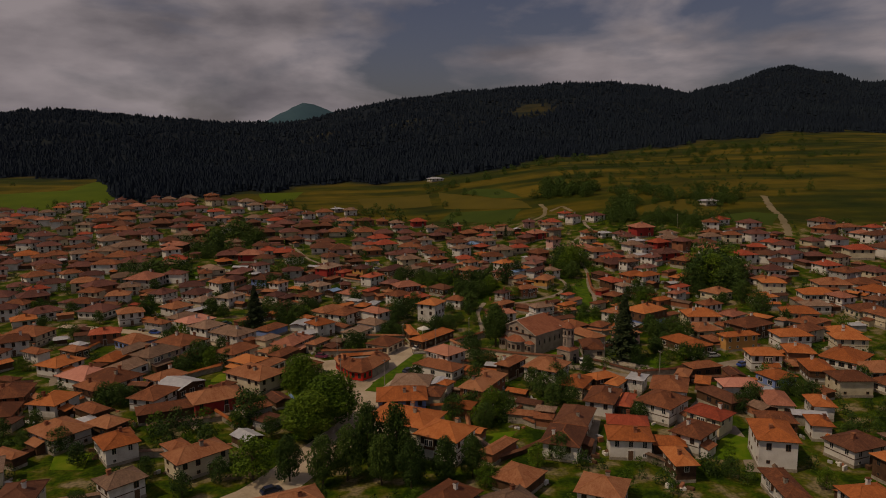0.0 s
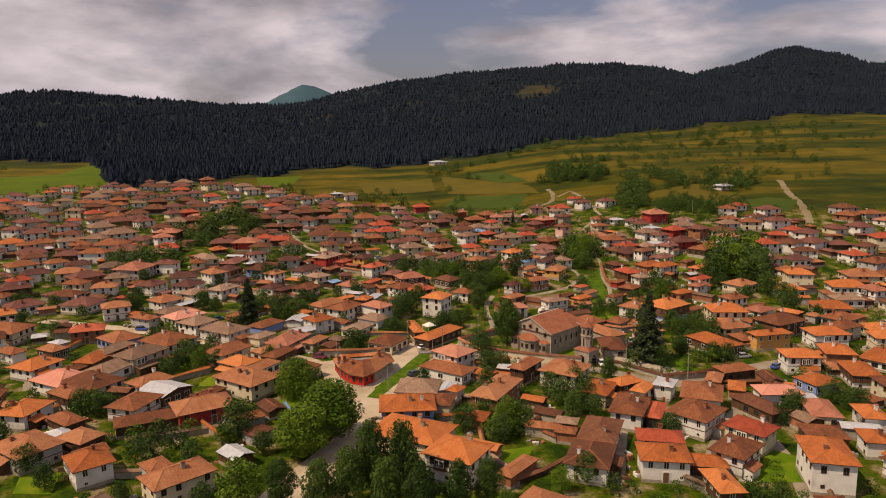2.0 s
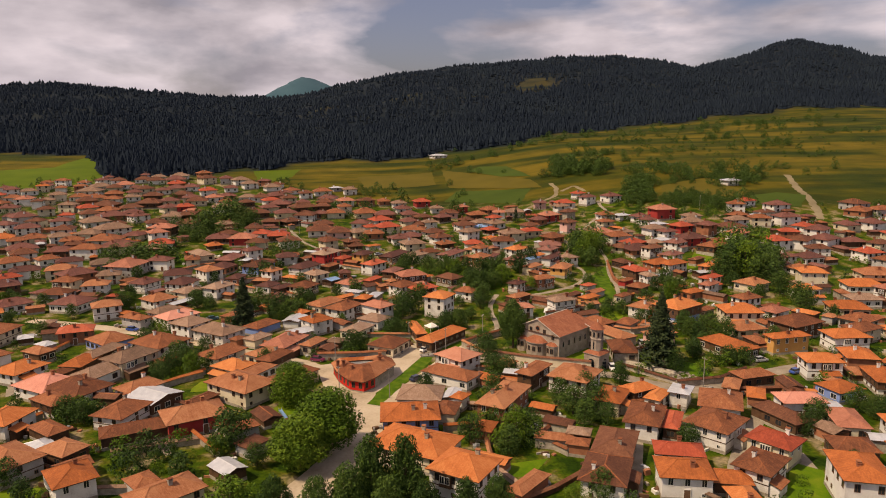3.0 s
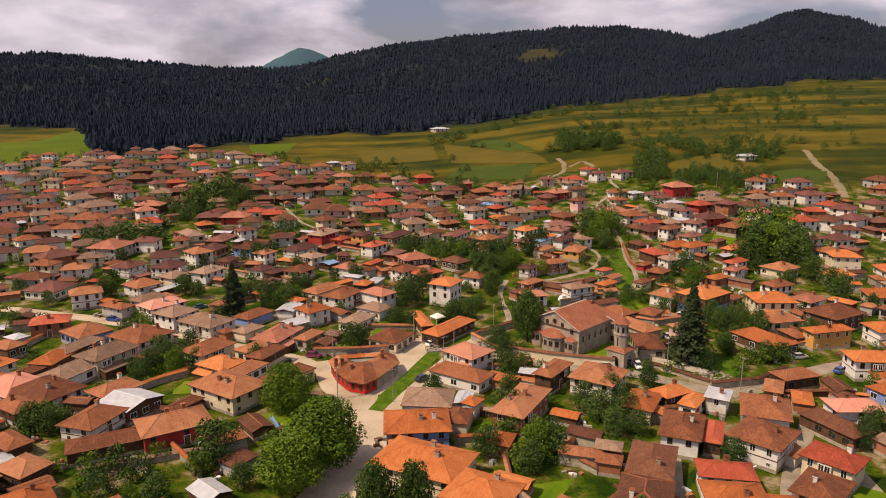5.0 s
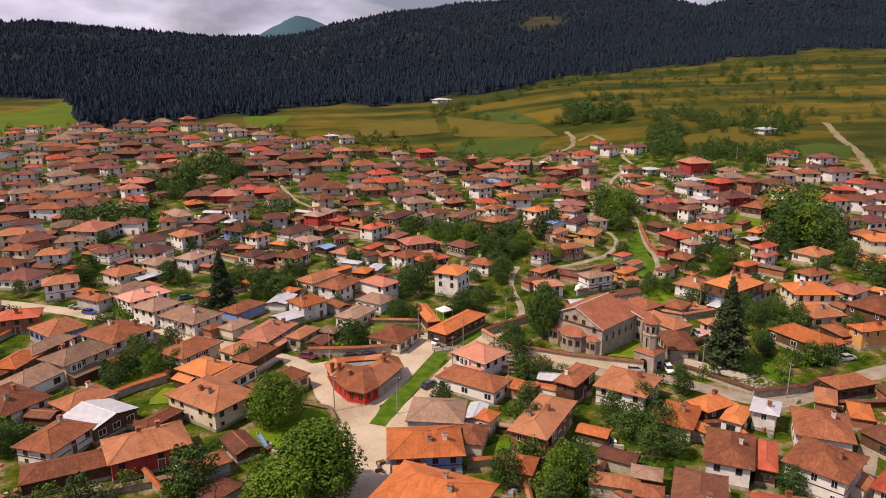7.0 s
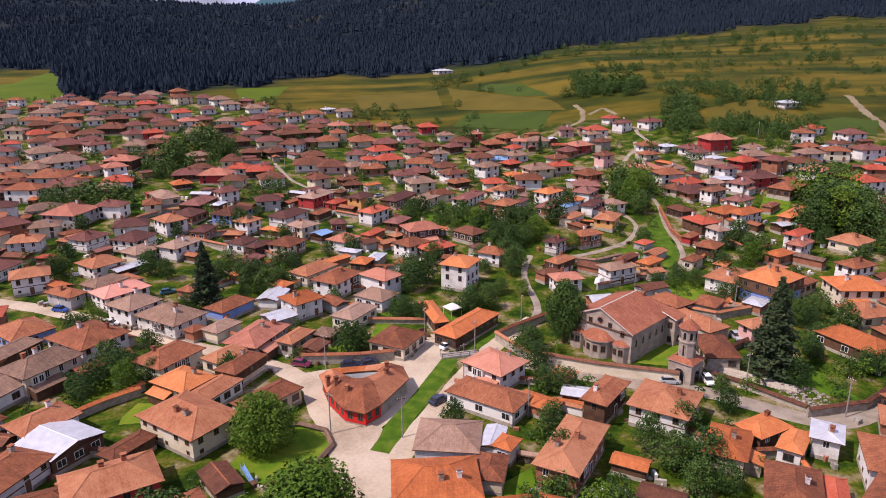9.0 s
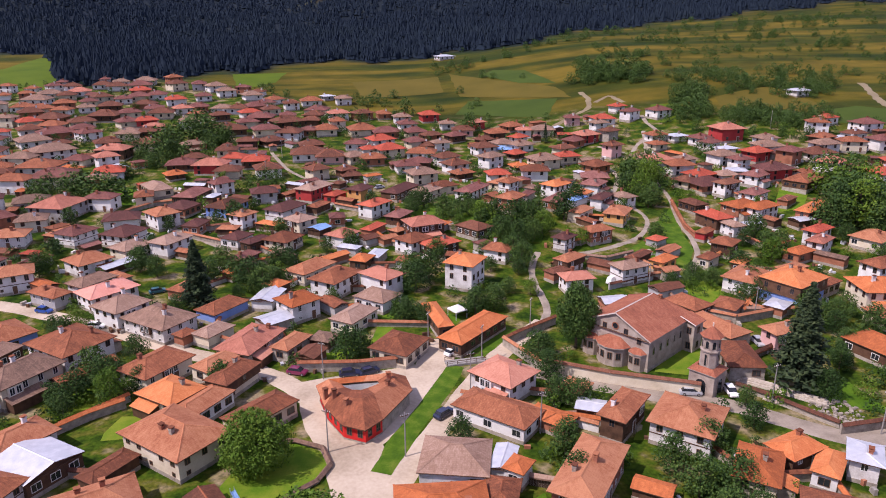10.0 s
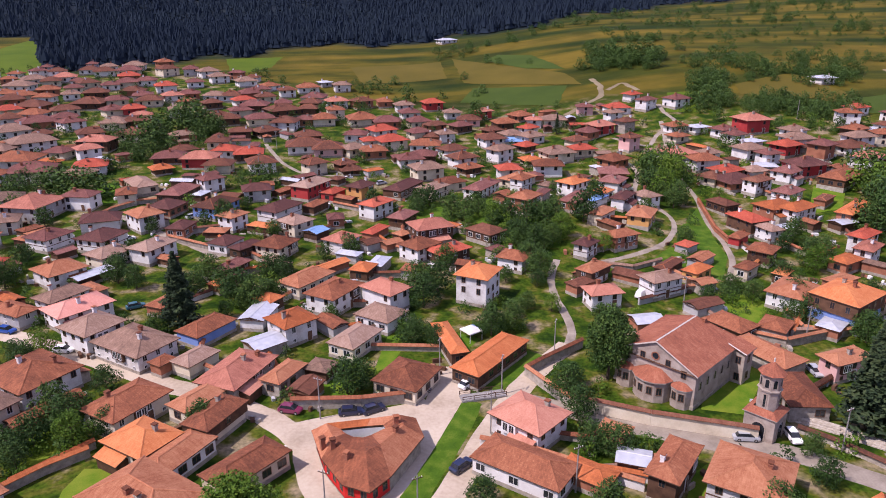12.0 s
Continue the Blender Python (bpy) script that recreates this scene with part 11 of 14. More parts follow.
tree(191.6, 404.1, 6.7, "broad", join=True)
tree(181.0, 420.9, 6.6, "broad", join=True)
tree(194.0, 412.5, 6.8, "broad", join=True)
tree(195.5, 386.4, 6.6, "broad", join=True)
tree(196.0, 417.8, 6.6, "broad", join=True)
tree(172.2, 399.8, 6.1, "broad", join=True)
tree(248.5, 495.8, 7.6, "broad", join=True)
tree(267.6, 498.4, 6.7, "broad", join=True)
tree(265.1, 501.7, 8.0, "broad", join=True)
tree(266.0, 527.1, 6.2, "broad", join=True)
tree(250.9, 502.0, 6.2, "broad", join=True)
tree(251.1, 501.3, 6.1, "broad", join=True)
tree(259.6, 485.9, 6.1, "broad", join=True)
tree(257.4, 518.2, 7.5, "broad", join=True)
tree(267.4, 493.5, 7.3, "broad", join=True)
tree(174.7, 571.4, 8.1, "broad", join=True)
tree(154.6, 569.3, 8.3, "broad", join=True)
tree(149.1, 575.4, 6.4, "broad", join=True)
tree(161.0, 602.0, 6.1, "broad", join=True)
tree(168.2, 553.9, 7.5, "broad", join=True)
tree(155.1, 588.0, 7.6, "broad", join=True)
tree(169.8, 558.4, 8.5, "broad", join=True)
tree(163.8, 563.8, 7.5, "broad", join=True)
tree(157.6, 600.6, 6.6, "broad", join=True)
tree(171.2, 597.8, 7.6, "broad", join=True)
tree(167.5, 545.1, 13.4, "broad", join=True)
tree(156.4, 555.5, 13.9, "broad", join=True)
tree(149.3, 560.4, 11.5, "broad", join=True)
tree(156.8, 544.1, 11.9, "broad", join=True)
tree(171.5, 524.5, 12.6, "broad", join=True)
tree(168.2, 521.0, 9.4, "broad", join=True)
tree(156.8, 539.6, 11.1, "broad", join=True)
tree(170.7, 538.2, 12.2, "broad", join=True)
tree(159.7, 552.4, 11.8, "broad", join=True)
tree(206.4, 614.3, 6.3, "broad", join=True)
tree(204.5, 616.7, 6.1, "broad", join=True)
tree(200.0, 605.5, 6.1, "broad", join=True)
tree(216.8, 600.4, 6.5, "broad", join=True)
tree(198.5, 622.3, 6.3, "broad", join=True)
tree(195.0, 629.1, 7.9, "broad", join=True)
tree(212.9, 616.4, 7.2, "broad", join=True)
tree(176.2, 446.8, 8.5, "broad", join=True)
tree(182.2, 480.0, 7.6, "broad", join=True)
tree(171.1, 442.6, 8.3, "broad", join=True)
tree(184.2, 487.4, 7.1, "broad", join=True)
tree(173.7, 435.0, 6.9, "broad", join=True)
tree(167.3, 437.2, 7.7, "broad", join=True)
tree(254.0, 472.9, 6.6, "broad", join=True)
tree(218.4, 477.4, 7.5, "broad", join=True)
tree(253.8, 473.4, 6.8, "broad", join=True)
tree(255.8, 462.5, 6.9, "broad", join=True)
tree(238.1, 469.6, 6.6, "broad", join=True)
tree(226.0, 466.1, 7.8, "broad", join=True)
tree(207.4, 480.0, 7.0, "broad", join=True)
tree(251.2, 467.2, 6.3, "broad", join=True)
tree(186.2, 421.5, 6.6, "broad", join=True)
tree(192.8, 424.4, 6.2, "broad", join=True)
tree(190.0, 425.7, 6.7, "broad", join=True)
tree(188.2, 431.5, 7.1, "broad", join=True)
tree(197.3, 430.2, 6.6, "broad", join=True)
tree(204.0, 409.7, 6.2, "broad", join=True)
tree(196.6, 403.6, 6.3, "broad", join=True)
tree(211.8, 406.7, 6.6, "broad", join=True)
tree(199.1, 407.3, 7.1, "broad", join=True)
tree(376.8, 655.9, 7.2, "broad", join=True)
tree(366.7, 645.7, 6.0, "broad", join=True)
tree(390.2, 662.4, 7.4, "broad", join=True)
tree(391.0, 657.5, 6.0, "broad", join=True)
tree(390.5, 643.1, 8.0, "broad", join=True)
tree(375.2, 642.2, 6.9, "broad", join=True)
tree(362.2, 761.9, 7.3, "broad", join=True)
tree(369.4, 772.1, 7.4, "broad", join=True)
tree(401.6, 793.6, 7.8, "broad", join=True)
tree(349.7, 706.5, 6.1, "broad", join=True)
tree(379.8, 760.1, 8.6, "broad", join=True)
tree(343.1, 704.1, 9.7, "broad", join=True)
tree(389.3, 782.2, 7.2, "broad", join=True)
tree(465.8, 818.6, 8.0, "broad", join=True)
tree(435.4, 773.1, 9.5, "broad", join=True)
tree(457.1, 764.7, 10.4, "broad", join=True)
tree(471.2, 796.5, 8.3, "broad", join=True)
tree(445.7, 776.4, 8.2, "broad", join=True)
tree(-55.1, 129.3, 5, "broad")
tree(4.2, 370.5, 5, "fresh", join=True)
tree(-154.6, 200.7, 5, "broad")
tree(-137.9, 348.8, 6, "broad", join=True)
tree(-121.1, 298.8, 6, "broad")
tree(184.4, 301.9, 5, "fresh")
tree(-53.3, 528.9, 6, "fresh", join=True)
tree(277.5, 348.0, 5, "broad", join=True)
tree(-17.8, 198.5, 5, "fresh")
tree(51.0, 253.0, 5, "broad")
tree(-26.9, 319.1, 6, "broad")
tree(137.7, 175.5, 5, "broad")
tree(-51.7, 565.2, 5, "broad", join=True)
tree(-327.4, 485.5, 6, "broad", join=True)
tree(36.4, 136.3, 6, "fresh")
tree(-210.4, 317.5, 5, "broad", join=True)
tree(-29.8, 430.1, 5, "fresh", join=True)
tree(-202.0, 266.7, 6, "fresh")
tree(104.1, 337.7, 6, "broad")
tree(-69.2, 404.5, 5, "fresh", join=True)
tree(-115.1, 292.5, 5, "broad")
tree(-341.8, 486.7, 5, "fresh", join=True)
tree(57.7, 305.3, 5, "fresh")
tree(114.5, 324.4, 6, "fresh")
tree(185.2, 323.3, 5, "broad", join=True)
tree(-263.2, 368.8, 6, "broad", join=True)
tree(128.3, 149.8, 6, "broad")
tree(-92.1, 308.8, 5, "broad")
tree(20.6, 453.3, 6, "fresh", join=True)
tree(-133.1, 457.2, 5, "broad", join=True)
tree(94.6, 143.4, 5, "broad")
tree(212.0, 391.7, 5, "broad", join=True)
tree(-321.0, 464.9, 6, "broad", join=True)
tree(-281.9, 453.3, 5, "broad", join=True)
tree(-159.4, 224.0, 6, "fresh")
tree(-175.0, 258.4, 5, "broad")
tree(-272.9, 400.1, 5, "broad", join=True)
tree(34.7, 276.9, 5, "broad")
tree(-46.4, 143.2, 5, "broad")
tree(-254.6, 508.2, 5, "broad", join=True)
tree(-219.0, 313.2, 6, "broad", join=True)
tree(75.0, 126.6, 5, "broad")
tree(-49.1, 371.9, 5, "fresh", join=True)
tree(42.0, 259.6, 5, "fresh")
tree(147.9, 269.0, 6, "broad")
tree(113.4, 285.8, 6, "broad")
tree(-123.3, 555.0, 5, "fresh", join=True)
tree(-0.6, 400.6, 5, "broad", join=True)
tree(150.0, 430.6, 5, "broad", join=True)
tree(-16.2, 168.8, 6, "fresh")
tree(-64.4, 296.3, 6, "broad")
tree(-107.2, 224.0, 5, "fresh")
tree(-184.6, 283.2, 6, "broad")
tree(157.9, 240.4, 6, "broad")
tree(-313.0, 454.4, 5, "fresh", join=True)
tree(-151.6, 271.0, 6, "fresh")
tree(-194.1, 272.2, 5, "broad")
tree(27.3, 403.0, 5, "broad", join=True)
tree(60.8, 398.9, 6, "fresh", join=True)
tree(24.1, 129.0, 6, "fresh")
tree(-251.8, 610.7, 6, "broad", join=True)
tree(189.5, 394.2, 5, "broad", join=True)
tree(-370.3, 550.2, 5, "broad", join=True)
tree(238.1, 288.7, 5, "broad", join=True)
tree(293.2, 355.1, 5, "broad", join=True)
tree(91.1, 119.2, 5, "fresh")
tree(65.0, 291.0, 6, "fresh")
tree(-234.0, 328.3, 6, "fresh", join=True)
tree(117.3, 255.1, 6, "broad")
tree(-141.0, 338.4, 5, "broad", join=True)
tree(3.3, 346.7, 6, "broad")
tree(30.1, 308.7, 6, "fresh")
tree(-119.2, 159.6, 5, "broad")
tree(-232.4, 500.2, 5, "broad", join=True)
tree(-170.8, 236.8, 5, "fresh")
tree(-284.2, 460.0, 6, "fresh", join=True)
tree(-4.3, 507.2, 6, "fresh", join=True)
tree(-152.4, 587.4, 5, "broad", join=True)
tree(-350.2, 494.4, 5, "broad", join=True)
tree(249.5, 295.0, 5, "broad", join=True)
tree(-361.7, 498.8, 5, "broad", join=True)
tree(-335.9, 560.9, 6, "broad", join=True)
tree(-84.2, 214.5, 5, "fresh")
tree(226.3, 299.7, 5, "fresh", join=True)
tree(-138.9, 311.2, 5, "broad")
tree(-134.7, 186.9, 6, "broad")
tree(-44.6, 282.9, 5, "broad")
tree(14.9, 195.7, 6, "broad")
tree(-30.3, 138.8, 6, "broad")
tree(-8.2, 259.9, 5, "broad")
tree(-281.9, 518.9, 5, "broad", join=True)
tree(293.4, 394.8, 6, "fresh", join=True)
tree(-79.2, 162.2, 5, "broad")
tree(70.9, 430.2, 6, "broad", join=True)
tree(-57.2, 348.2, 6, "broad", join=True)
tree(-156.3, 509.4, 6, "broad", join=True)
tree(253.8, 361.9, 6, "fresh", join=True)
tree(37.4, 227.0, 5, "broad")
tree(-184.4, 364.1, 6, "fresh", join=True)
tree(-371.1, 557.0, 6, "fresh", join=True)
tree(-210.5, 375.6, 6, "broad", join=True)
tree(61.4, 370.9, 6, "broad", join=True)
tree(-141.9, 246.4, 5, "broad")
tree(-135.7, 454.8, 5, "broad", join=True)
tree(-235.8, 351.2, 6, "broad", join=True)
tree(-23.4, 198.7, 5, "broad")
tree(-143.2, 620.0, 5, "broad", join=True)
tree(146.4, 285.1, 6, "broad")
tree(38.9, 458.9, 5, "broad", join=True)
tree(143.3, 282.8, 6, "broad")
tree(-124.1, 278.1, 5, "broad")
tree(-105.3, 260.3, 6, "broad")
tree(143.6, 381.2, 6, "broad", join=True)
tree(201.4, 346.7, 5, "fresh", join=True)
tree(65.0, 238.9, 5, "fresh")
tree(-101.2, 514.3, 5, "fresh", join=True)
tree(89.3, 294.2, 6, "broad")
tree(-74.3, 123.8, 5, "broad")
tree(-324.0, 441.1, 5, "broad", join=True)
tree(-93.4, 141.8, 6, "broad")
tree(-26.1, 532.4, 5, "broad", join=True)
tree(-324.3, 494.9, 6, "broad", join=True)
tree(-233.7, 324.8, 5, "fresh", join=True)
tree(-138.6, 305.6, 5, "fresh")
tree(-161.0, 584.1, 5, "fresh", join=True)
tree(-162.1, 219.3, 5, "fresh")
tree(-226.7, 556.1, 6, "fresh", join=True)
tree(-369.9, 535.8, 5, "broad", join=True)
tree(-24.2, 510.1, 5, "broad", join=True)
tree(-266.9, 523.9, 5, "broad", join=True)
tree(63.6, 339.1, 5, "broad")
tree(92.9, 246.5, 6, "broad")
tree(192.7, 399.7, 5, "broad", join=True)
tree(-9.7, 126.3, 5, "broad")
tree(-250.8, 394.7, 6, "broad", join=True)
tree(41.9, 273.4, 5, "broad")
tree(139.2, 354.4, 5, "broad", join=True)
tree(-223.7, 494.0, 5, "fresh", join=True)
tree(-112.1, 148.4, 6, "broad")
tree(16.4, 409.0, 5, "broad", join=True)
tree(-132.3, 537.7, 6, "broad", join=True)
tree(-67.9, 409.8, 5, "broad", join=True)
tree(-339.5, 505.7, 5, "broad", join=True)
tree(-87.5, 169.9, 5, "broad")
tree(-104.2, 281.5, 6, "broad")
tree(141.3, 176.2, 6, "broad")
tree(-9.6, 468.9, 5, "broad", join=True)
tree(0.3, 397.9, 5, "fresh", join=True)
tree(-7.2, 459.8, 5, "broad", join=True)
tree(127.3, 224.9, 5, "broad")
tree(187.1, 318.5, 5, "fresh", join=True)
tree(290.0, 395.0, 6, "broad", join=True)
tree(138.3, 160.3, 5, "broad")
tree(9.4, 121.7, 5, "fresh")
tree(-124.1, 436.9, 5, "broad", join=True)
tree(-167.6, 276.6, 6, "broad")
tree(111.5, 141.0, 5, "broad")
tree(-31.9, 265.1, 5, "broad")
tree(-137.4, 191.8, 6, "broad")
tree(-175.7, 324.4, 5, "fresh", join=True)
tree(-189.5, 468.3, 5, "broad", join=True)
tree(-132.1, 301.8, 6, "broad")
tree(-110.2, 164.9, 6, "broad")
tree(18.3, 468.7, 5, "fresh", join=True)
tree(-119.1, 453.2, 5, "broad", join=True)
tree(-278.1, 477.1, 5, "broad", join=True)
tree(-17.5, 494.5, 6, "broad", join=True)
tree(-56.3, 385.6, 5, "broad", join=True)
tree(-38.2, 346.3, 5, "broad")
tree(-48.7, 329.6, 6, "broad")
tree(-32.1, 166.4, 5, "fresh")
tree(114.0, 126.2, 6, "fresh")
tree(86.4, 317.0, 6, "broad")
tree(36.7, 261.4, 5, "broad")
tree(-136.5, 476.3, 5, "fresh", join=True)
tree(260.6, 343.0, 6, "broad", join=True)
tree(-157.1, 336.3, 6, "broad", join=True)
tree(-266.9, 455.4, 5, "broad", join=True)
tree(239.6, 402.3, 5, "broad", join=True)
tree(129.7, 143.5, 6, "fresh")
tree(7.1, 148.8, 5, "broad")
tree(188.5, 217.2, 5, "broad")
tree(-167.0, 453.1, 6, "fresh", join=True)
tree(-82.5, 175.6, 5, "broad")
tree(-379.2, 534.3, 5, "broad", join=True)
tree(47.1, 396.8, 6, "broad", join=True)
tree(-36.6, 132.9, 6, "broad")
tree(-148.6, 460.7, 6, "fresh", join=True)
tree(341.8, 631.4, 3.4, "broad", 1.3, join=True)
tree(210.1, 679.0, 2.8, "broad", 1.3, join=True)
tree(496.5, 851.6, 3.8, "broad", 1.3, join=True)
tree(294.0, 750.7, 5.4, "broad", 1.3, join=True)
tree(251.3, 598.9, 4.7, "broad", 1.3, join=True)
tree(291.6, 684.1, 3.2, "broad", 1.3, join=True)
tree(383.2, 585.8, 6.1, "broad", 1.3, join=True)
tree(315.8, 716.0, 4.1, "broad", 1.3, join=True)
tree(-358.7, 773.5, 4.8, "broad", 1.3, join=True)
tree(286.2, 769.4, 2.9, "broad", 1.3, join=True)
tree(466.3, 903.0, 5.1, "broad", 1.3, join=True)
tree(482.7, 716.1, 6.0, "broad", 1.3, join=True)
tree(254.2, 591.8, 5.1, "broad", 1.3, join=True)
tree(456.9, 828.0, 4.1, "broad", 1.3, join=True)
tree(247.4, 707.7, 3.2, "broad", 1.3, join=True)
tree(-262.0, 634.9, 4.0, "broad", 1.3, join=True)
tree(373.8, 828.0, 5.4, "broad", 1.3, join=True)
tree(389.8, 645.5, 5.8, "broad", 1.3, join=True)
tree(428.4, 853.5, 4.3, "broad", 1.3, join=True)
tree(189.7, 654.3, 5.9, "broad", 1.3, join=True)
tree(192.7, 676.2, 5.5, "broad", 1.3, join=True)
tree(383.5, 714.5, 3.8, "broad", 1.3, join=True)
tree(96.6, 769.6, 4.1, "broad", 1.3, join=True)
tree(355.3, 723.2, 5.4, "broad", 1.3, join=True)
tree(207.2, 569.0, 6.2, "broad", 1.3, join=True)
tree(326.2, 581.4, 4.3, "broad", 1.3, join=True)
tree(346.1, 513.2, 6.1, "broad", 1.3, join=True)
tree(325.1, 799.4, 4.5, "broad", 1.3, join=True)
tree(316.5, 502.3, 4.2, "broad", 1.3, join=True)
tree(362.7, 670.1, 3.3, "broad", 1.3, join=True)
tree(369.7, 884.5, 6.5, "broad", 1.3, join=True)
tree(-42.1, 166.4, 5.95125, "bush")
tree(-46.5, 169.7, 5.95125, "bush")
tree(-36.6, 158.1, 5.95125, "bush")
tree(-51.0, 168.1, 5.95125, "bush")
tree(-47.4, 159.9, 5.95125, "bush")
tree(50.0, 295.6, 4.2, "bush", join=True)
tree(41.3, 308.4, 5.5, "bush", join=True)
tree(56.8, 307.7, 5.3, "bush", join=True)
tree(54.8, 304.1, 4.7, "bush", join=True)
tree(26.0, 320.3, 3.7, "bush", join=True)
tree(47.9, 295.4, 5.7, "bush", join=True)
tree(47.7, 331.6, 3.7, "bush", join=True)
tree(28.4, 333.9, 4.6, "bush", join=True)
tree(26.4, 325.6, 4.2, "bush", join=True)
tree(50.5, 301.0, 5.7, "bush", join=True)
tree(18.6, 344.2, 4.0, "bush", join=True)
tree(26.3, 337.6, 4.3, "bush", join=True)
tree(42.7, 314.5, 5.4, "bush", join=True)
tree(48.0, 328.0, 5.5, "bush", join=True)
tree(45.6, 340.2, 3.8, "bush", join=True)
tree(57.1, 309.4, 3.6, "bush", join=True)
tree(29.8, 343.1, 4.2, "bush", join=True)
tree(44.1, 307.2, 4.6, "bush", join=True)
tree(39.4, 305.0, 4.4, "bush", join=True)
tree(16.2, 337.1, 5.8, "bush", join=True)
tree(41.4, 329.4, 4.3, "bush", join=True)
tree(52.8, 299.7, 5.8, "bush", join=True)
tree(56.8, 302.2, 3.5, "bush", join=True)
tree(46.0, 300.5, 4.4, "bush", join=True)
tree(44.4, 299.3, 3.6, "bush", join=True)
tree(48.2, 296.7, 4.8, "bush", join=True)
tree(48.4, 295.5, 5.4, "bush", join=True)
tree(34.9, 288.7, 4.4, "bush", join=True)
tree(37.9, 291.5, 4.4, "bush", join=True)
tree(35.0, 298.9, 3.2, "bush", join=True)
tree(44.1, 286.4, 4.0, "bush", join=True)
tree(38.7, 295.6, 3.7, "bush", join=True)
tree(37.5, 296.7, 4.2, "bush", join=True)
tree(35.1, 290.2, 4.2, "bush", join=True)
tree(39.9, 289.3, 4.3, "bush", join=True)
tree(43.6, 292.6, 3.7, "bush", join=True)
tree(43.5, 295.5, 3.7, "bush", join=True)
tree(41.7, 298.1, 5.6, "bush", join=True)
tree(-25.1, 283.9, 5.3, "bush", join=True)
tree(-29.0, 271.1, 5.4, "bush", join=True)
tree(-21.8, 274.9, 5.6, "bush", join=True)
tree(-27.8, 269.9, 5.5, "bush", join=True)
tree(-23.2, 276.2, 5.2, "bush", join=True)
tree(-23.6, 279.6, 5.5, "bush", join=True)
tree(-24.6, 283.7, 5.0, "bush", join=True)
tree(-123.7, 372.6, 5.7, "bush", join=True)
tree(-128.3, 394.8, 5.3, "bush", join=True)
tree(-97.9, 365.7, 3.9, "bush", join=True)
tree(-98.1, 375.7, 5.6, "bush", join=True)
tree(-113.0, 392.7, 5.2, "bush", join=True)
tree(-106.8, 378.7, 3.8, "bush", join=True)
tree(-112.5, 355.7, 4.0, "bush", join=True)
tree(-111.5, 385.0, 4.4, "bush", join=True)
tree(-99.0, 371.6, 4.5, "bush", join=True)
tree(-99.4, 369.2, 5.3, "bush", join=True)
tree(-94.7, 366.2, 3.7, "bush", join=True)
tree(-90.1, 428.6, 4.1, "bush", join=True)
tree(-68.1, 455.3, 4.1, "bush", join=True)
tree(-79.7, 458.8, 4.6, "bush", join=True)
tree(-74.5, 453.7, 4.2, "bush", join=True)
tree(-68.7, 419.1, 4.3, "bush", join=True)
tree(-70.7, 450.8, 5.7, "bush", join=True)
tree(-94.3, 401.9, 5.2, "bush", join=True)
tree(-55.1, 220.4, 4.1, "bush")
tree(-52.4, 221.8, 3.9, "bush")
tree(-57.3, 218.8, 3.4, "bush")
tree(-45.9, 219.2, 4.2, "bush")
tree(-49.8, 226.3, 3.8, "bush")
tree(-52.6, 217.1, 3.1, "bush")
tree(-48.5, 215.0, 3.9, "bush")
tree(-50.8, 229.1, 4.4, "bush")
tree(-59.9, 220.3, 4.1, "bush")
tree(-48.3, 218.1, 3.7, "bush")
tree(105.9, 205.8, 5.8, "bush")
tree(105.7, 222.9, 5.6, "bush")
tree(100.2, 203.9, 5.1, "bush")
tree(97.3, 205.8, 5.2, "bush")
tree(107.1, 206.2, 5.4, "bush")
tree(97.3, 218.7, 5.0, "bush")
tree(-50.5, 163.2, 3.3, "bush")
tree(-47.1, 155.3, 3.6, "bush")
tree(-38.6, 161.0, 3.3, "bush")
tree(-41.8, 160.6, 3.0, "bush")
tree(-43.3, 162.3, 2.1, "bush")
tree(-38.6, 165.3, 2.5, "bush")
tree(-46.1, 158.6, 2.9, "bush")
tree(-38.2, 161.1, 3.2, "bush")
tree(-43.9, 165.7, 3.5, "bush")
tree(-36.4, 166.4, 2.3, "bush")
tree(-41.9, 157.4, 2.6, "bush")
tree(-46.0, 163.3, 3.0, "bush")
tree(-37.9, 164.0, 2.8, "bush")
tree(-45.8, 162.1, 2.3, "bush")
tree(32.1, 168.0, 5.8, "bush")
tree(29.5, 161.1, 5.3, "bush")
tree(27.5, 171.9, 5.0, "bush")
tree(32.3, 162.9, 3.8, "bush")
tree(36.8, 172.3, 5.2, "bush")
tree(29.5, 161.7, 3.8, "bush")
tree(27.5, 162.2, 5.0, "bush")
tree(26.8, 172.9, 4.6, "bush")
tree(34.6, 166.7, 4.1, "bush")
tree(28.7, 172.5, 5.9, "bush")
tree(26.4, 173.3, 4.8, "bush")
tree(29.1, 159.4, 3.1, "bush")
tree(40.3, 187.8, 3.3, "bush")
tree(35.2, 162.5, 4.9, "bush")
tree(-71.4, 185.2, 3.5, "bush")
tree(-71.1, 185.1, 4.1, "bush")
tree(-66.5, 189.9, 5.8, "bush")
tree(-68.2, 192.7, 5.9, "bush")
tree(-68.6, 191.8, 5.5, "bush")
tree(-71.4, 189.5, 4.7, "bush")
tree(-63.0, 188.8, 5.9, "bush")
tree(-62.5, 187.2, 4.3, "bush")
tree(-63.5, 189.6, 5.0, "bush")
tree(-68.9, 186.3, 5.9, "bush")
tree(92.0, 259.8, 4.4, "bush")
tree(87.4, 267.3, 3.3, "bush", join=True)
tree(86.3, 260.2, 3.5, "bush")
tree(89.7, 263.8, 4.1, "bush")
tree(89.8, 262.5, 3.6, "bush")
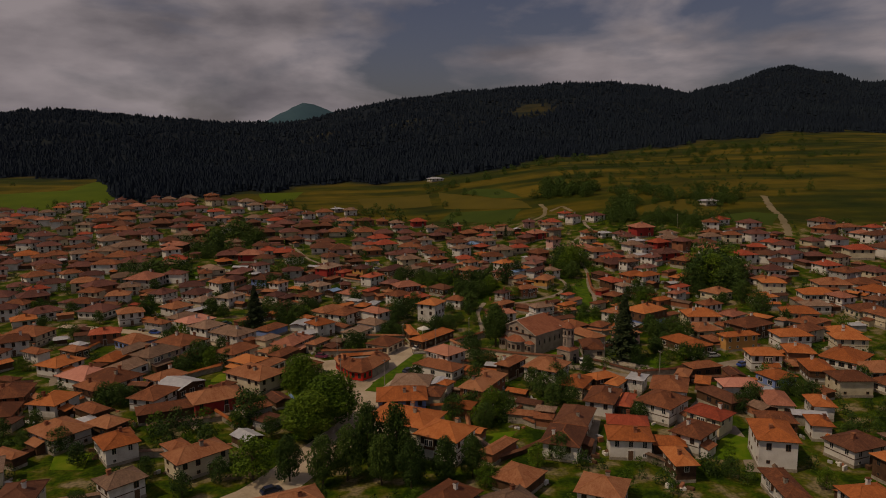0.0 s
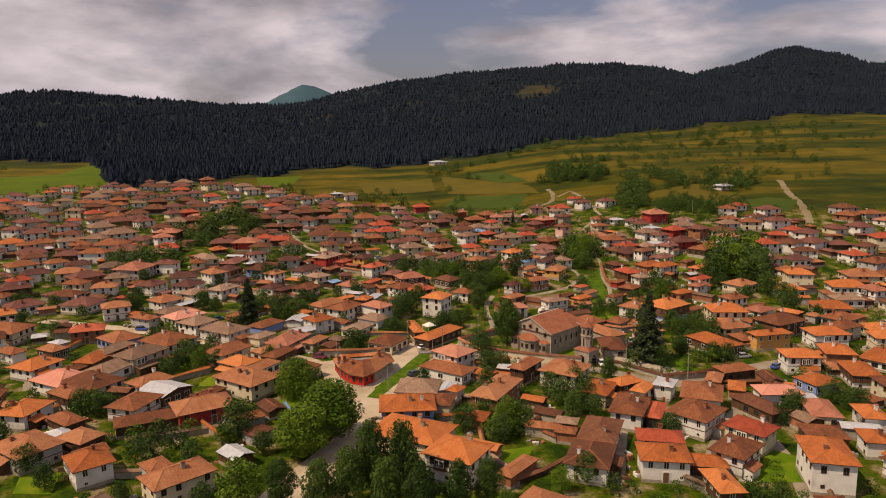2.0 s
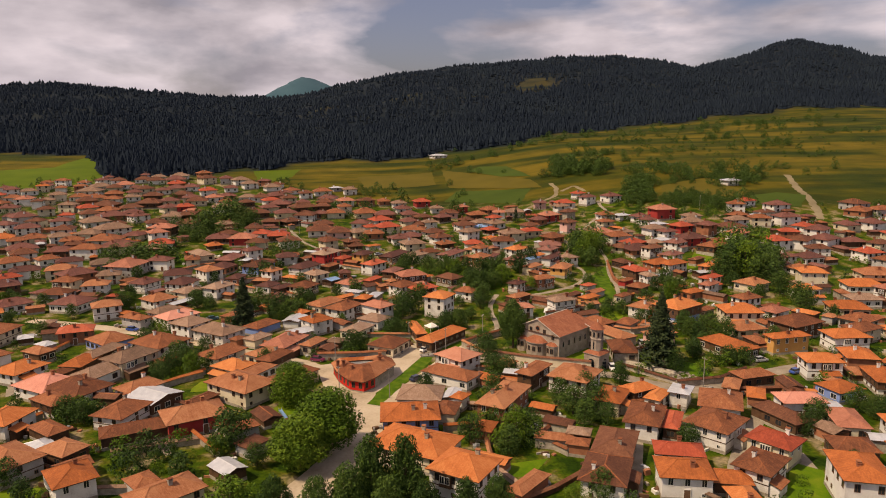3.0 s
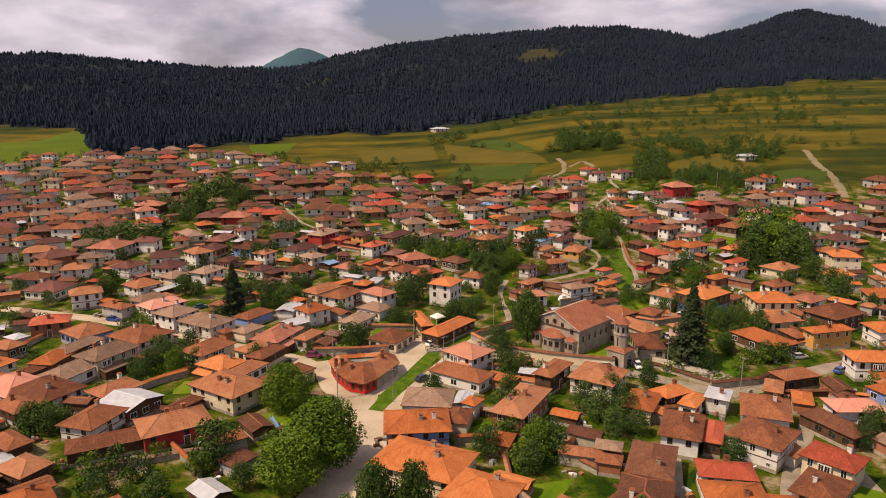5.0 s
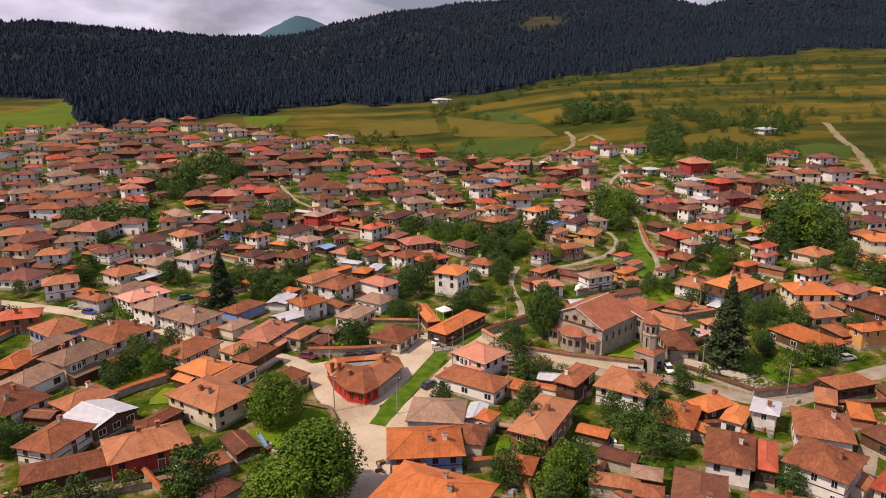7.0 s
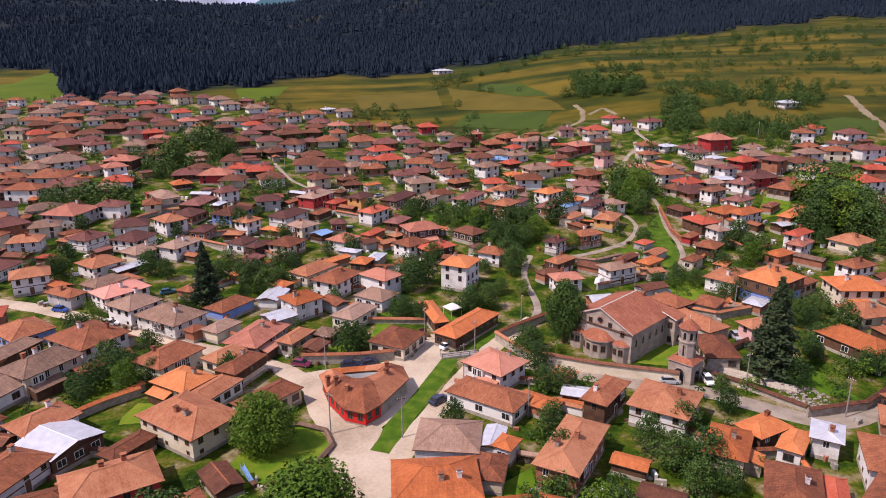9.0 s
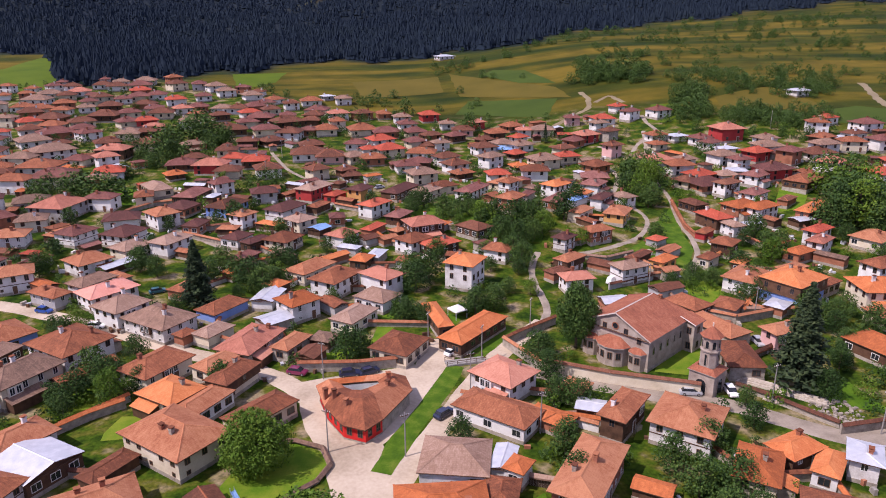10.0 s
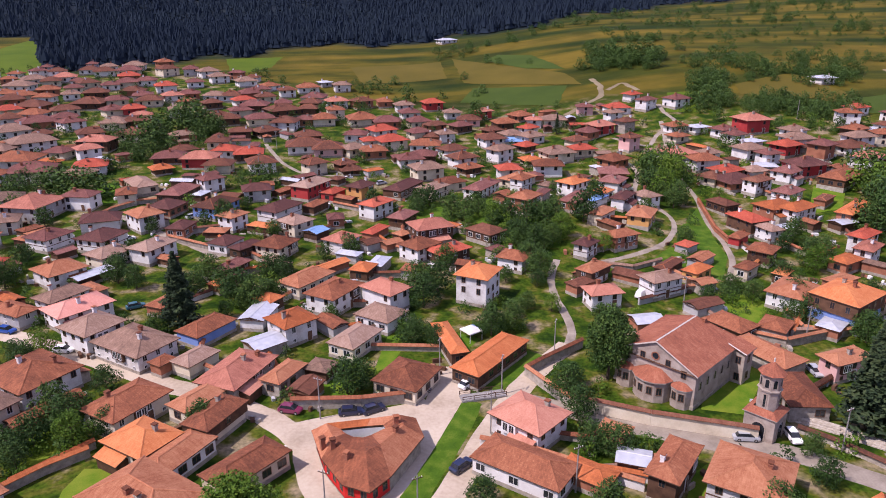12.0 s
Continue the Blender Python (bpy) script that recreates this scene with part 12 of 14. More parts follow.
tree(84.8, 260.9, 3.8, "bush")
tree(83.7, 259.2, 4.2, "bush")
tree(89.2, 256.8, 2.8, "bush")
tree(87.5, 263.6, 3.1, "bush")
tree(84.1, 256.7, 4.0, "bush")
tree(6.8, 249.0, 4.3, "bush")
tree(7.5, 253.6, 3.3, "bush")
tree(8.6, 248.2, 3.7, "bush")
tree(8.0, 254.9, 4.9, "bush")
tree(7.4, 252.3, 3.5, "bush")
tree(8.8, 247.6, 4.7, "bush")
tree(27.2, 251.5, 4.4, "bush")
tree(27.5, 255.1, 4.0, "bush")
tree(32.3, 257.6, 5.3, "bush")
tree(33.9, 259.3, 4.4, "bush")
tree(31.3, 251.5, 5.0, "bush")
tree(24.0, 251.2, 3.8, "bush")
tree(24.1, 251.1, 4.6, "bush")
tree(27.4, 258.5, 4.5, "bush")
tree(41.3, 224.2, 3.5, "bush")
tree(33.3, 205.2, 3.4, "bush")
tree(32.7, 211.3, 2.7, "bush")
tree(35.3, 213.1, 3.1, "bush")
tree(33.3, 207.2, 2.7, "bush")
tree(160.2, 449.8, 5.3, "bush", join=True)
tree(152.3, 432.0, 4.6, "bush", join=True)
tree(156.5, 427.6, 5.5, "bush", join=True)
tree(166.7, 463.0, 4.3, "bush", join=True)
tree(180.9, 472.0, 4.9, "bush", join=True)
tree(166.2, 443.9, 4.1, "bush", join=True)
tree(187.9, 391.8, 4.8, "bush", join=True)
tree(217.5, 416.8, 3.9, "bush", join=True)
tree(192.2, 411.2, 4.4, "bush", join=True)
tree(203.4, 407.5, 5.2, "bush", join=True)
tree(209.6, 399.3, 5.4, "bush", join=True)
tree(202.6, 426.6, 3.7, "bush", join=True)
tree(189.3, 410.8, 4.4, "bush", join=True)
tree(191.0, 431.0, 3.9, "bush", join=True)
tree(198.0, 387.0, 5.9, "bush", join=True)
tree(175.6, 395.1, 5.9, "bush", join=True)
tree(218.2, 419.8, 5.4, "bush", join=True)
tree(199.0, 431.8, 4.4, "bush", join=True)
tree(225.2, 415.9, 3.7, "bush", join=True)
tree(176.6, 398.2, 4.8, "bush", join=True)
tree(190.4, 421.5, 5.4, "bush", join=True)
tree(190.7, 390.2, 5.1, "bush", join=True)
tree(174.7, 404.2, 4.1, "bush", join=True)
tree(233.2, 427.0, 4.3, "bush", join=True)
tree(289.6, 515.9, 4.4, "bush", join=True)
tree(273.1, 482.1, 5.5, "bush", join=True)
tree(251.4, 499.5, 4.1, "bush", join=True)
tree(282.8, 509.6, 5.3, "bush", join=True)
tree(293.7, 510.5, 5.0, "bush", join=True)
tree(244.0, 494.3, 4.5, "bush", join=True)
tree(273.6, 516.2, 4.6, "bush", join=True)
tree(275.8, 511.2, 5.5, "bush", join=True)
tree(245.5, 497.6, 4.0, "bush", join=True)
tree(289.9, 514.6, 5.4, "bush", join=True)
tree(304.7, 521.6, 5.4, "bush", join=True)
tree(165.4, 589.9, 5.8, "bush", join=True)
tree(165.5, 560.8, 5.4, "bush", join=True)
tree(205.8, 610.9, 6.0, "bush", join=True)
tree(182.9, 461.5, 5.1, "bush", join=True)
tree(190.7, 476.7, 5.8, "bush", join=True)
tree(182.7, 463.0, 5.9, "bush", join=True)
tree(193.8, 480.6, 5.8, "bush", join=True)
tree(187.4, 478.7, 5.9, "bush", join=True)
tree(192.9, 471.8, 5.7, "bush", join=True)
tree(202.7, 471.0, 5.5, "bush", join=True)
tree(244.3, 461.9, 5.5, "bush", join=True)
tree(256.1, 469.6, 5.3, "bush", join=True)
tree(214.9, 468.9, 5.2, "bush", join=True)
tree(198.4, 432.2, 5.2, "bush", join=True)
tree(196.4, 434.9, 5.5, "bush", join=True)
tree(212.1, 402.9, 5.9, "bush", join=True)
tree(208.0, 411.4, 5.2, "bush", join=True)
tree(196.0, 406.2, 5.3, "bush", join=True)
tree(201.4, 401.3, 5.9, "bush", join=True)
tree(398.1, 659.8, 5.7, "bush", join=True)
tree(-164.0, 596.9, 4.5, "bush", join=True)
tree(-164.8, 385.8, 3, "bush", join=True)
tree(-100.2, 264.8, 3.5, "bush")
tree(56.8, 128.7, 2.2, "bush")
tree(110.0, 190.8, 2.2, "bush")
tree(11.5, 252.4, 4, "bush")
tree(-87.9, 334.0, 3, "bush", join=True)
tree(194.7, 347.7, 3.5, "bush", join=True)
tree(276.8, 375.9, 4.5, "bush", join=True)
tree(61.4, 188.0, 2.2, "bush")
tree(-46.4, 379.1, 4, "bush", join=True)
tree(234.2, 311.0, 3, "bush", join=True)
tree(240.1, 299.4, 3, "bush", join=True)
tree(28.5, 443.1, 4.5, "bush", join=True)
tree(-176.7, 575.6, 2.2, "bush", join=True)
tree(-9.5, 169.6, 3.5, "bush")
tree(-58.6, 165.8, 2.6, "bush")
tree(62.8, 332.5, 4, "bush", join=True)
tree(38.6, 171.3, 3.5, "bush")
tree(52.5, 174.1, 2.6, "bush")
tree(1.6, 123.0, 3.5, "bush")
tree(227.3, 411.9, 4.5, "bush", join=True)
tree(-267.5, 357.6, 3, "bush", join=True)
tree(-96.9, 501.3, 2.6, "bush", join=True)
tree(3.2, 273.5, 4, "bush", join=True)
tree(108.8, 269.7, 3, "bush", join=True)
tree(-69.3, 137.0, 4.5, "bush")
tree(233.4, 367.2, 4.5, "bush", join=True)
tree(-90.3, 286.2, 2.6, "bush", join=True)
tree(-232.2, 563.9, 4, "bush", join=True)
tree(74.5, 201.3, 4, "bush")
tree(40.7, 423.2, 2.6, "bush", join=True)
tree(111.2, 456.3, 2.6, "bush", join=True)
tree(120.9, 143.6, 3.5, "bush")
tree(-156.4, 208.9, 2.6, "bush")
tree(200.3, 249.4, 3, "bush", join=True)
tree(39.0, 121.0, 2.2, "bush")
tree(34.4, 133.2, 2.2, "bush")
tree(-390.9, 540.9, 4, "bush", join=True)
tree(192.6, 388.6, 4.5, "bush", join=True)
tree(-242.2, 394.1, 4, "bush", join=True)
tree(158.4, 179.8, 3.5, "bush")
tree(-241.1, 398.1, 4.5, "bush", join=True)
tree(-157.9, 600.4, 3.5, "bush", join=True)
tree(-180.2, 428.1, 4, "bush", join=True)
tree(-316.2, 439.7, 2.2, "bush", join=True)
tree(10.9, 139.5, 3.5, "bush")
tree(-54.9, 474.0, 3, "bush", join=True)
tree(-71.9, 284.8, 4, "bush", join=True)
tree(-152.8, 261.9, 4.5, "bush", join=True)
tree(-279.8, 371.3, 4.5, "bush", join=True)
tree(270.5, 368.0, 2.2, "bush", join=True)
tree(-269.9, 537.6, 3.5, "bush", join=True)
tree(-201.7, 527.2, 3, "bush", join=True)
tree(-116.6, 176.7, 3.5, "bush")
tree(170.9, 264.2, 2.6, "bush", join=True)
tree(-153.7, 578.3, 2.2, "bush", join=True)
tree(-28.3, 162.0, 2.6, "bush")
tree(-312.3, 446.3, 4.5, "bush", join=True)
tree(-203.9, 548.6, 2.2, "bush", join=True)
tree(115.0, 337.2, 2.2, "bush", join=True)
tree(-53.9, 127.1, 3.5, "bush")
tree(-200.6, 290.1, 2.2, "bush", join=True)
tree(-226.4, 349.9, 4, "bush", join=True)
tree(197.7, 369.2, 4.5, "bush", join=True)
tree(-93.9, 121.6, 4.5, "bush")
tree(-0.2, 375.8, 3.5, "bush", join=True)
tree(76.5, 316.6, 2.2, "bush", join=True)
tree(171.9, 205.5, 3, "bush")
tree(182.3, 318.2, 4.5, "bush", join=True)
tree(-229.4, 628.6, 4, "bush", join=True)
tree(-27.4, 143.4, 4.5, "bush")
tree(-251.0, 487.0, 4.5, "bush", join=True)
tree(-96.6, 136.9, 3, "bush")
tree(-113.2, 448.0, 2.6, "bush", join=True)
tree(158.3, 266.1, 4.5, "bush", join=True)
tree(277.2, 351.4, 4, "bush", join=True)
tree(-133.5, 191.7, 4, "bush")
tree(28.8, 189.7, 4, "bush")
tree(120.4, 141.2, 2.2, "bush")
tree(214.6, 414.0, 4.5, "bush", join=True)
tree(-180.9, 515.4, 2.2, "bush", join=True)
tree(-151.3, 206.6, 3, "bush")
tree(-125.9, 181.2, 4, "bush")
tree(103.5, 274.0, 4.5, "bush", join=True)
tree(-234.5, 503.1, 4.5, "bush", join=True)
tree(224.8, 288.5, 3.5, "bush", join=True)
tree(-266.7, 551.5, 2.2, "bush", join=True)
tree(153.7, 266.0, 2.6, "bush", join=True)
tree(-177.6, 374.8, 4, "bush", join=True)
tree(62.5, 175.7, 3.5, "bush")
tree(-102.5, 304.3, 4.5, "bush", join=True)
tree(30.6, 264.0, 3.5, "bush")
tree(-57.1, 211.1, 4, "bush")
tree(51.6, 272.7, 3, "bush", join=True)
tree(-148.0, 621.6, 4, "bush", join=True)
tree(214.7, 374.3, 2.6, "bush", join=True)
tree(116.2, 315.2, 2.6, "bush", join=True)
tree(-40.4, 173.0, 4.5, "bush")
tree(131.3, 291.7, 2.6, "bush", join=True)
tree(-16.9, 405.9, 2.2, "bush", join=True)
tree(-224.0, 355.9, 2.6, "bush", join=True)
tree(295.0, 361.9, 2.2, "bush", join=True)
tree(63.2, 188.7, 2.6, "bush")
tree(-247.6, 443.3, 3.5, "bush", join=True)
tree(120.7, 146.2, 4.5, "bush")
tree(-46.8, 572.7, 3.5, "bush", join=True)
tree(-197.5, 530.0, 3.5, "bush", join=True)
tree(0.4, 262.2, 2.6, "bush")
tree(-5.5, 125.8, 2.2, "bush")
tree(-125.7, 454.5, 3, "bush", join=True)
tree(121.8, 454.4, 2.6, "bush", join=True)
tree(107.8, 262.8, 3.5, "bush", join=True)
tree(-156.8, 247.3, 4, "bush", join=True)
tree(-75.6, 147.2, 3, "bush")
tree(234.6, 283.2, 3, "bush", join=True)
tree(-123.5, 161.8, 2.6, "bush")
tree(-106.0, 453.8, 4.5, "bush", join=True)
tree(-143.2, 210.8, 4, "bush")
tree(196.5, 422.9, 4.5, "bush", join=True)
tree(187.5, 240.9, 3, "bush", join=True)
tree(-85.8, 199.0, 4.5, "bush")
tree(-340.7, 473.1, 3.5, "bush", join=True)
tree(-246.1, 452.9, 3.5, "bush", join=True)
tree(-166.7, 211.5, 3.5, "bush")
tree(-256.9, 608.0, 4, "bush", join=True)
tree(144.5, 207.6, 2.2, "bush")
tree(22.1, 333.5, 3, "bush", join=True)
tree(116.0, 409.5, 3.5, "bush", join=True)
tree(-86.5, 589.6, 3.5, "bush", join=True)
tree(-143.6, 373.3, 2.2, "bush", join=True)
tree(-248.7, 334.7, 3, "bush", join=True)
tree(87.8, 395.7, 3.5, "bush", join=True)
tree(-133.6, 422.3, 4.5, "bush", join=True)
tree(90.1, 196.7, 3.5, "bush")
tree(-231.9, 623.3, 4, "bush", join=True)
tree(-300.8, 548.4, 2.6, "bush", join=True)
tree(-174.4, 252.2, 2.2, "bush", join=True)
tree(-190.6, 322.0, 4.5, "bush", join=True)
tree(-72.7, 433.7, 3.5, "bush", join=True)
tree(-288.4, 484.7, 3, "bush", join=True)
tree(296.7, 355.7, 4, "bush", join=True)
tree(-218.9, 497.2, 3, "bush", join=True)
tree(-113.9, 139.7, 3, "bush")
tree(-66.1, 349.1, 2.6, "bush", join=True)
tree(145.6, 272.0, 4, "bush", join=True)
tree(-400.4, 536.2, 4.5, "bush", join=True)
tree(-25.6, 148.8, 4.5, "bush")
tree(-81.9, 283.0, 3.5, "bush", join=True)
tree(-1.9, 119.6, 2.6, "bush")
tree(191.8, 358.1, 3.5, "bush", join=True)
tree(50.9, 123.2, 4.5, "bush")
tree(-69.5, 133.2, 2.2, "bush")
tree(80.0, 396.3, 3, "bush", join=True)
tree(65.0, 155.5, 2.6, "bush")
tree(-109.6, 372.6, 2.2, "bush", join=True)
tree(-308.4, 468.5, 4.5, "bush", join=True)
tree(-195.0, 275.9, 2.6, "bush", join=True)
tree(-387.8, 563.4, 4.5, "bush", join=True)
tree(-148.6, 439.2, 4.5, "bush", join=True)
tree(200.2, 415.3, 4.5, "bush", join=True)
tree(59.9, 254.0, 3, "bush")
tree(-191.0, 283.6, 3.5, "bush", join=True)
tree(13.4, 138.7, 3, "bush")
tree(-159.4, 523.6, 4, "bush", join=True)
tree(-141.2, 185.7, 3.5, "bush")
tree(-83.5, 407.7, 2.6, "bush", join=True)
tree(-19.5, 330.7, 3, "bush", join=True)
tree(-289.8, 457.3, 2.6, "bush", join=True)
tree(-92.2, 422.3, 2.2, "bush", join=True)
tree(118.2, 321.0, 2.6, "bush", join=True)
tree(85.3, 284.7, 3, "bush", join=True)
tree(-216.6, 302.3, 4, "bush", join=True)
tree(-201.2, 513.9, 4.5, "bush", join=True)
tree(-230.0, 320.7, 4.5, "bush", join=True)
tree(11.5, 412.8, 4.5, "bush", join=True)
tree(166.6, 357.6, 2.2, "bush", join=True)
tree(141.1, 220.8, 3, "bush")
tree(-33.0, 343.6, 3.5, "bush", join=True)
tree(173.8, 444.1, 3.5, "bush", join=True)
tree(-201.8, 288.7, 4.5, "bush", join=True)
tree(7.7, 286.1, 2.2, "bush", join=True)
tree(-184.0, 447.8, 3.5, "bush", join=True)
tree(137.1, 210.1, 3, "bush")
tree(-341.1, 495.3, 3.5, "bush", join=True)
tree(-340.3, 564.7, 4, "bush", join=True)
tree(258.9, 394.6, 2.2, "bush", join=True)
tree(-345.6, 504.5, 2.2, "bush", join=True)
tree(58.1, 133.3, 3, "bush")
tree(189.3, 349.9, 4.5, "bush", join=True)
tree(107.2, 284.9, 2.6, "bush", join=True)
tree(161.7, 216.3, 3, "bush")
tree(-404.7, 555.1, 3, "bush", join=True)
tree(-12.1, 390.6, 2.2, "bush", join=True)
tree(-226.4, 311.6, 3, "bush", join=True)
tree(304.0, 386.5, 3, "bush", join=True)
tree(222.5, 301.9, 4.5, "bush", join=True)
tree(-28.4, 353.0, 2.6, "bush", join=True)
tree(84.2, 376.0, 3, "bush", join=True)
tree(-158.7, 268.1, 2.2, "bush", join=True)
tree(68.7, 433.0, 2.2, "bush", join=True)
tree(-15.6, 423.9, 4.5, "bush", join=True)
tree(-167.9, 567.2, 2.6, "bush", join=True)
tree(49.8, 331.4, 2.6, "bush", join=True)
tree(231.3, 355.9, 2.2, "bush", join=True)
tree(241.2, 297.7, 3.5, "bush", join=True)
tree(209.8, 319.3, 2.2, "bush", join=True)
tree(-114.8, 559.5, 2.6, "bush", join=True)
tree(40.7, 280.3, 3, "bush", join=True)
tree(-56.3, 126.6, 3, "bush")
tree(-165.1, 576.9, 4, "bush", join=True)
tree(-215.7, 367.7, 3, "bush", join=True)
tree(115.0, 143.1, 4, "bush")
tree(105.5, 330.7, 2.6, "bush", join=True)
tree(41.8, 303.7, 4, "bush", join=True)
tree(-290.4, 548.2, 3.5, "bush", join=True)
tree(-50.6, 231.8, 3, "bush")
tree(29.7, 405.5, 4.5, "bush", join=True)
tree(229.3, 287.0, 3.5, "bush", join=True)
tree(117.0, 287.4, 2.2, "bush", join=True)
tree(-29.2, 432.0, 2.2, "bush", join=True)
tree(-157.7, 214.2, 4, "bush")
tree(-93.8, 321.2, 3, "bush", join=True)
tree(-245.7, 449.3, 3, "bush", join=True)
tree(-299.6, 414.0, 4.5, "bush", join=True)
tree(93.2, 250.9, 4, "bush")
tree(129.7, 158.3, 3, "bush")
tree(-194.2, 465.5, 4.5, "bush", join=True)
tree(-14.8, 436.9, 3, "bush", join=True)
tree(-19.1, 308.4, 2.6, "bush", join=True)
tree(-151.1, 193.8, 4, "bush")
tree(45.6, 206.6, 2.2, "bush")
tree(-225.5, 325.6, 4.5, "bush", join=True)
tree(58.3, 323.2, 3.5, "bush", join=True)
tree(-376.6, 561.4, 2.6, "bush", join=True)
tree(114.2, 331.8, 4.5, "bush", join=True)
tree(-31.3, 318.3, 4, "bush", join=True)
tree(-51.6, 141.4, 4, "bush")
tree(227.6, 352.5, 4, "bush", join=True)
tree(-219.1, 634.1, 4.5, "bush", join=True)
tree(102.4, 441.8, 2.6, "bush", join=True)
tree(-133.0, 316.7, 2.2, "bush", join=True)
tree(-96.5, 425.8, 3.5, "bush", join=True)
tree(98.3, 308.5, 4, "bush", join=True)
tree(-113.4, 271.9, 4.5, "bush", join=True)
tree(176.7, 431.0, 3, "bush", join=True)
tree(-168.6, 249.7, 2.6, "bush", join=True)
tree(-60.7, 446.4, 3.5, "bush", join=True)
tree(-130.3, 484.7, 4.5, "bush", join=True)
tree(60.2, 125.1, 4.5, "bush")
tree(198.6, 358.2, 3.5, "bush", join=True)
tree(56.0, 201.4, 3.5, "bush")
tree(-147.8, 446.2, 3.5, "bush", join=True)
tree(-169.2, 634.7, 4.5, "bush", join=True)
tree(-201.1, 306.5, 4.5, "bush", join=True)
tree(-198.0, 438.9, 4, "bush", join=True)
tree(160.4, 199.1, 4, "bush")
tree(-71.9, 251.6, 2.2, "bush")
tree(-161.1, 333.6, 3, "bush", join=True)
tree(211.3, 342.5, 3.5, "bush", join=True)
tree(-108.1, 248.0, 3.5, "bush")
tree(-221.6, 475.4, 2.6, "bush", join=True)
tree(77.3, 124.1, 4.5, "bush")
tree(-13.7, 336.0, 2.2, "bush", join=True)
tree(46.7, 457.5, 3.5, "bush", join=True)
tree(-157.3, 245.0, 4.5, "bush", join=True)
tree(46.8, 338.2, 4.5, "bush", join=True)
tree(-184.9, 305.9, 2.6, "bush", join=True)
tree(-68.2, 590.4, 4.5, "bush", join=True)
tree(149.8, 247.3, 2.6, "bush", join=True)
tree(-155.3, 266.1, 4.5, "bush", join=True)
tree(46.1, 134.9, 4.5, "bush")
tree(-6.8, 238.3, 2.2, "bush")
tree(178.5, 363.4, 4, "bush", join=True)
tree(20.4, 431.8, 3, "bush", join=True)
tree(139.6, 269.0, 2.6, "bush", join=True)
tree(174.2, 229.2, 3.5, "bush", join=True)
tree(-19.4, 175.1, 4.5, "bush")
tree(107.2, 455.4, 2.6, "bush", join=True)
tree(278.7, 332.4, 3, "bush", join=True)
tree(-113.9, 321.1, 3.5, "bush", join=True)
tree(-180.2, 254.0, 3, "bush", join=True)
tree(-73.3, 546.9, 2.2, "bush", join=True)
tree(-188.9, 480.2, 2.6, "bush", join=True)
tree(17.9, 284.6, 3.5, "bush", join=True)
tree(-252.4, 343.6, 2.2, "bush", join=True)
tree(68.8, 213.1, 3, "bush")
tree(-102.6, 129.2, 2.6, "bush")
tree(-264.9, 434.0, 2.2, "bush", join=True)
tree(-208.4, 536.9, 2.6, "bush", join=True)
tree(-86.9, 505.0, 4.5, "bush", join=True)
tree(-334.7, 503.8, 4, "bush", join=True)
tree(-330.0, 524.3, 4, "bush", join=True)
tree(-92.7, 385.3, 2.6, "bush", join=True)
tree(109.9, 142.6, 3.5, "bush")
tree(-363.1, 523.9, 4.5, "bush", join=True)
tree(-184.4, 333.3, 2.2, "bush", join=True)
tree(123.1, 350.8, 3, "bush", join=True)
tree(-359.6, 485.5, 4.5, "bush", join=True)
tree(-1.8, 523.1, 4, "bush", join=True)
tree(99.9, 275.8, 2.6, "bush", join=True)
tree(-118.2, 568.8, 2.6, "bush", join=True)
tree(-51.0, 570.5, 2.2, "bush", join=True)
tree(-135.6, 485.8, 4, "bush", join=True)
tree(78.8, 134.1, 3, "bush")
tree(-352.1, 470.5, 4, "bush", join=True)
tree(-84.5, 164.4, 4, "bush")
tree(-154.9, 442.8, 4.5, "bush", join=True)
tree(4.1, 151.2, 2.2, "bush")
tree(-64.1, 210.9, 2.6, "bush")
tree(-64.5, 259.8, 2.2, "bush")
tree(296.2, 384.6, 2.6, "bush", join=True)
tree(-123.2, 323.4, 2.2, "bush", join=True)
tree(-98.3, 295.5, 4.5, "bush", join=True)
tree(105.6, 235.5, 2.6, "bush")
tree(209.3, 272.3, 3, "bush", join=True)
tree(-96.4, 261.1, 4.5, "bush")
tree(-195.0, 431.4, 2.6, "bush", join=True)
tree(-195.6, 403.3, 2.2, "bush", join=True)
tree(122.8, 405.7, 3.5, "bush", join=True)
tree(126.9, 421.6, 4, "bush", join=True)
tree(117.9, 187.2, 4.5, "bush")
tree(1.2, 155.8, 2.2, "bush")
tree(0.9, 225.5, 2.6, "bush")
tree(-181.5, 361.1, 4, "bush", join=True)
tree(-379.0, 545.9, 2.2, "bush", join=True)
tree(-108.9, 195.8, 4.5, "bush")
tree(-155.7, 237.6, 3, "bush", join=True)
tree(-124.4, 282.3, 4.5, "bush", join=True)
tree(32.0, 263.0, 2.2, "bush")
tree(-122.9, 250.0, 3, "bush")
tree(-256.7, 588.6, 4.5, "bush", join=True)
tree(-249.8, 367.1, 4, "bush", join=True)
tree(60.0, 121.2, 3.5, "bush")
tree(-397.0, 563.9, 4.5, "bush", join=True)
tree(-50.4, 138.4, 2.2, "bush")
tree(-109.1, 156.4, 2.2, "bush")
tree(-185.1, 518.0, 4.5, "bush", join=True)
tree(-177.4, 437.6, 2.6, "bush", join=True)
tree(12.3, 470.5, 3.5, "bush", join=True)
tree(-134.3, 307.7, 4, "bush", join=True)
tree(-93.7, 498.4, 2.6, "bush", join=True)
tree(-52.8, 262.7, 4, "bush")
tree(33.4, 365.9, 3, "bush", join=True)
tree(0.3, 154.3, 2.6, "bush")
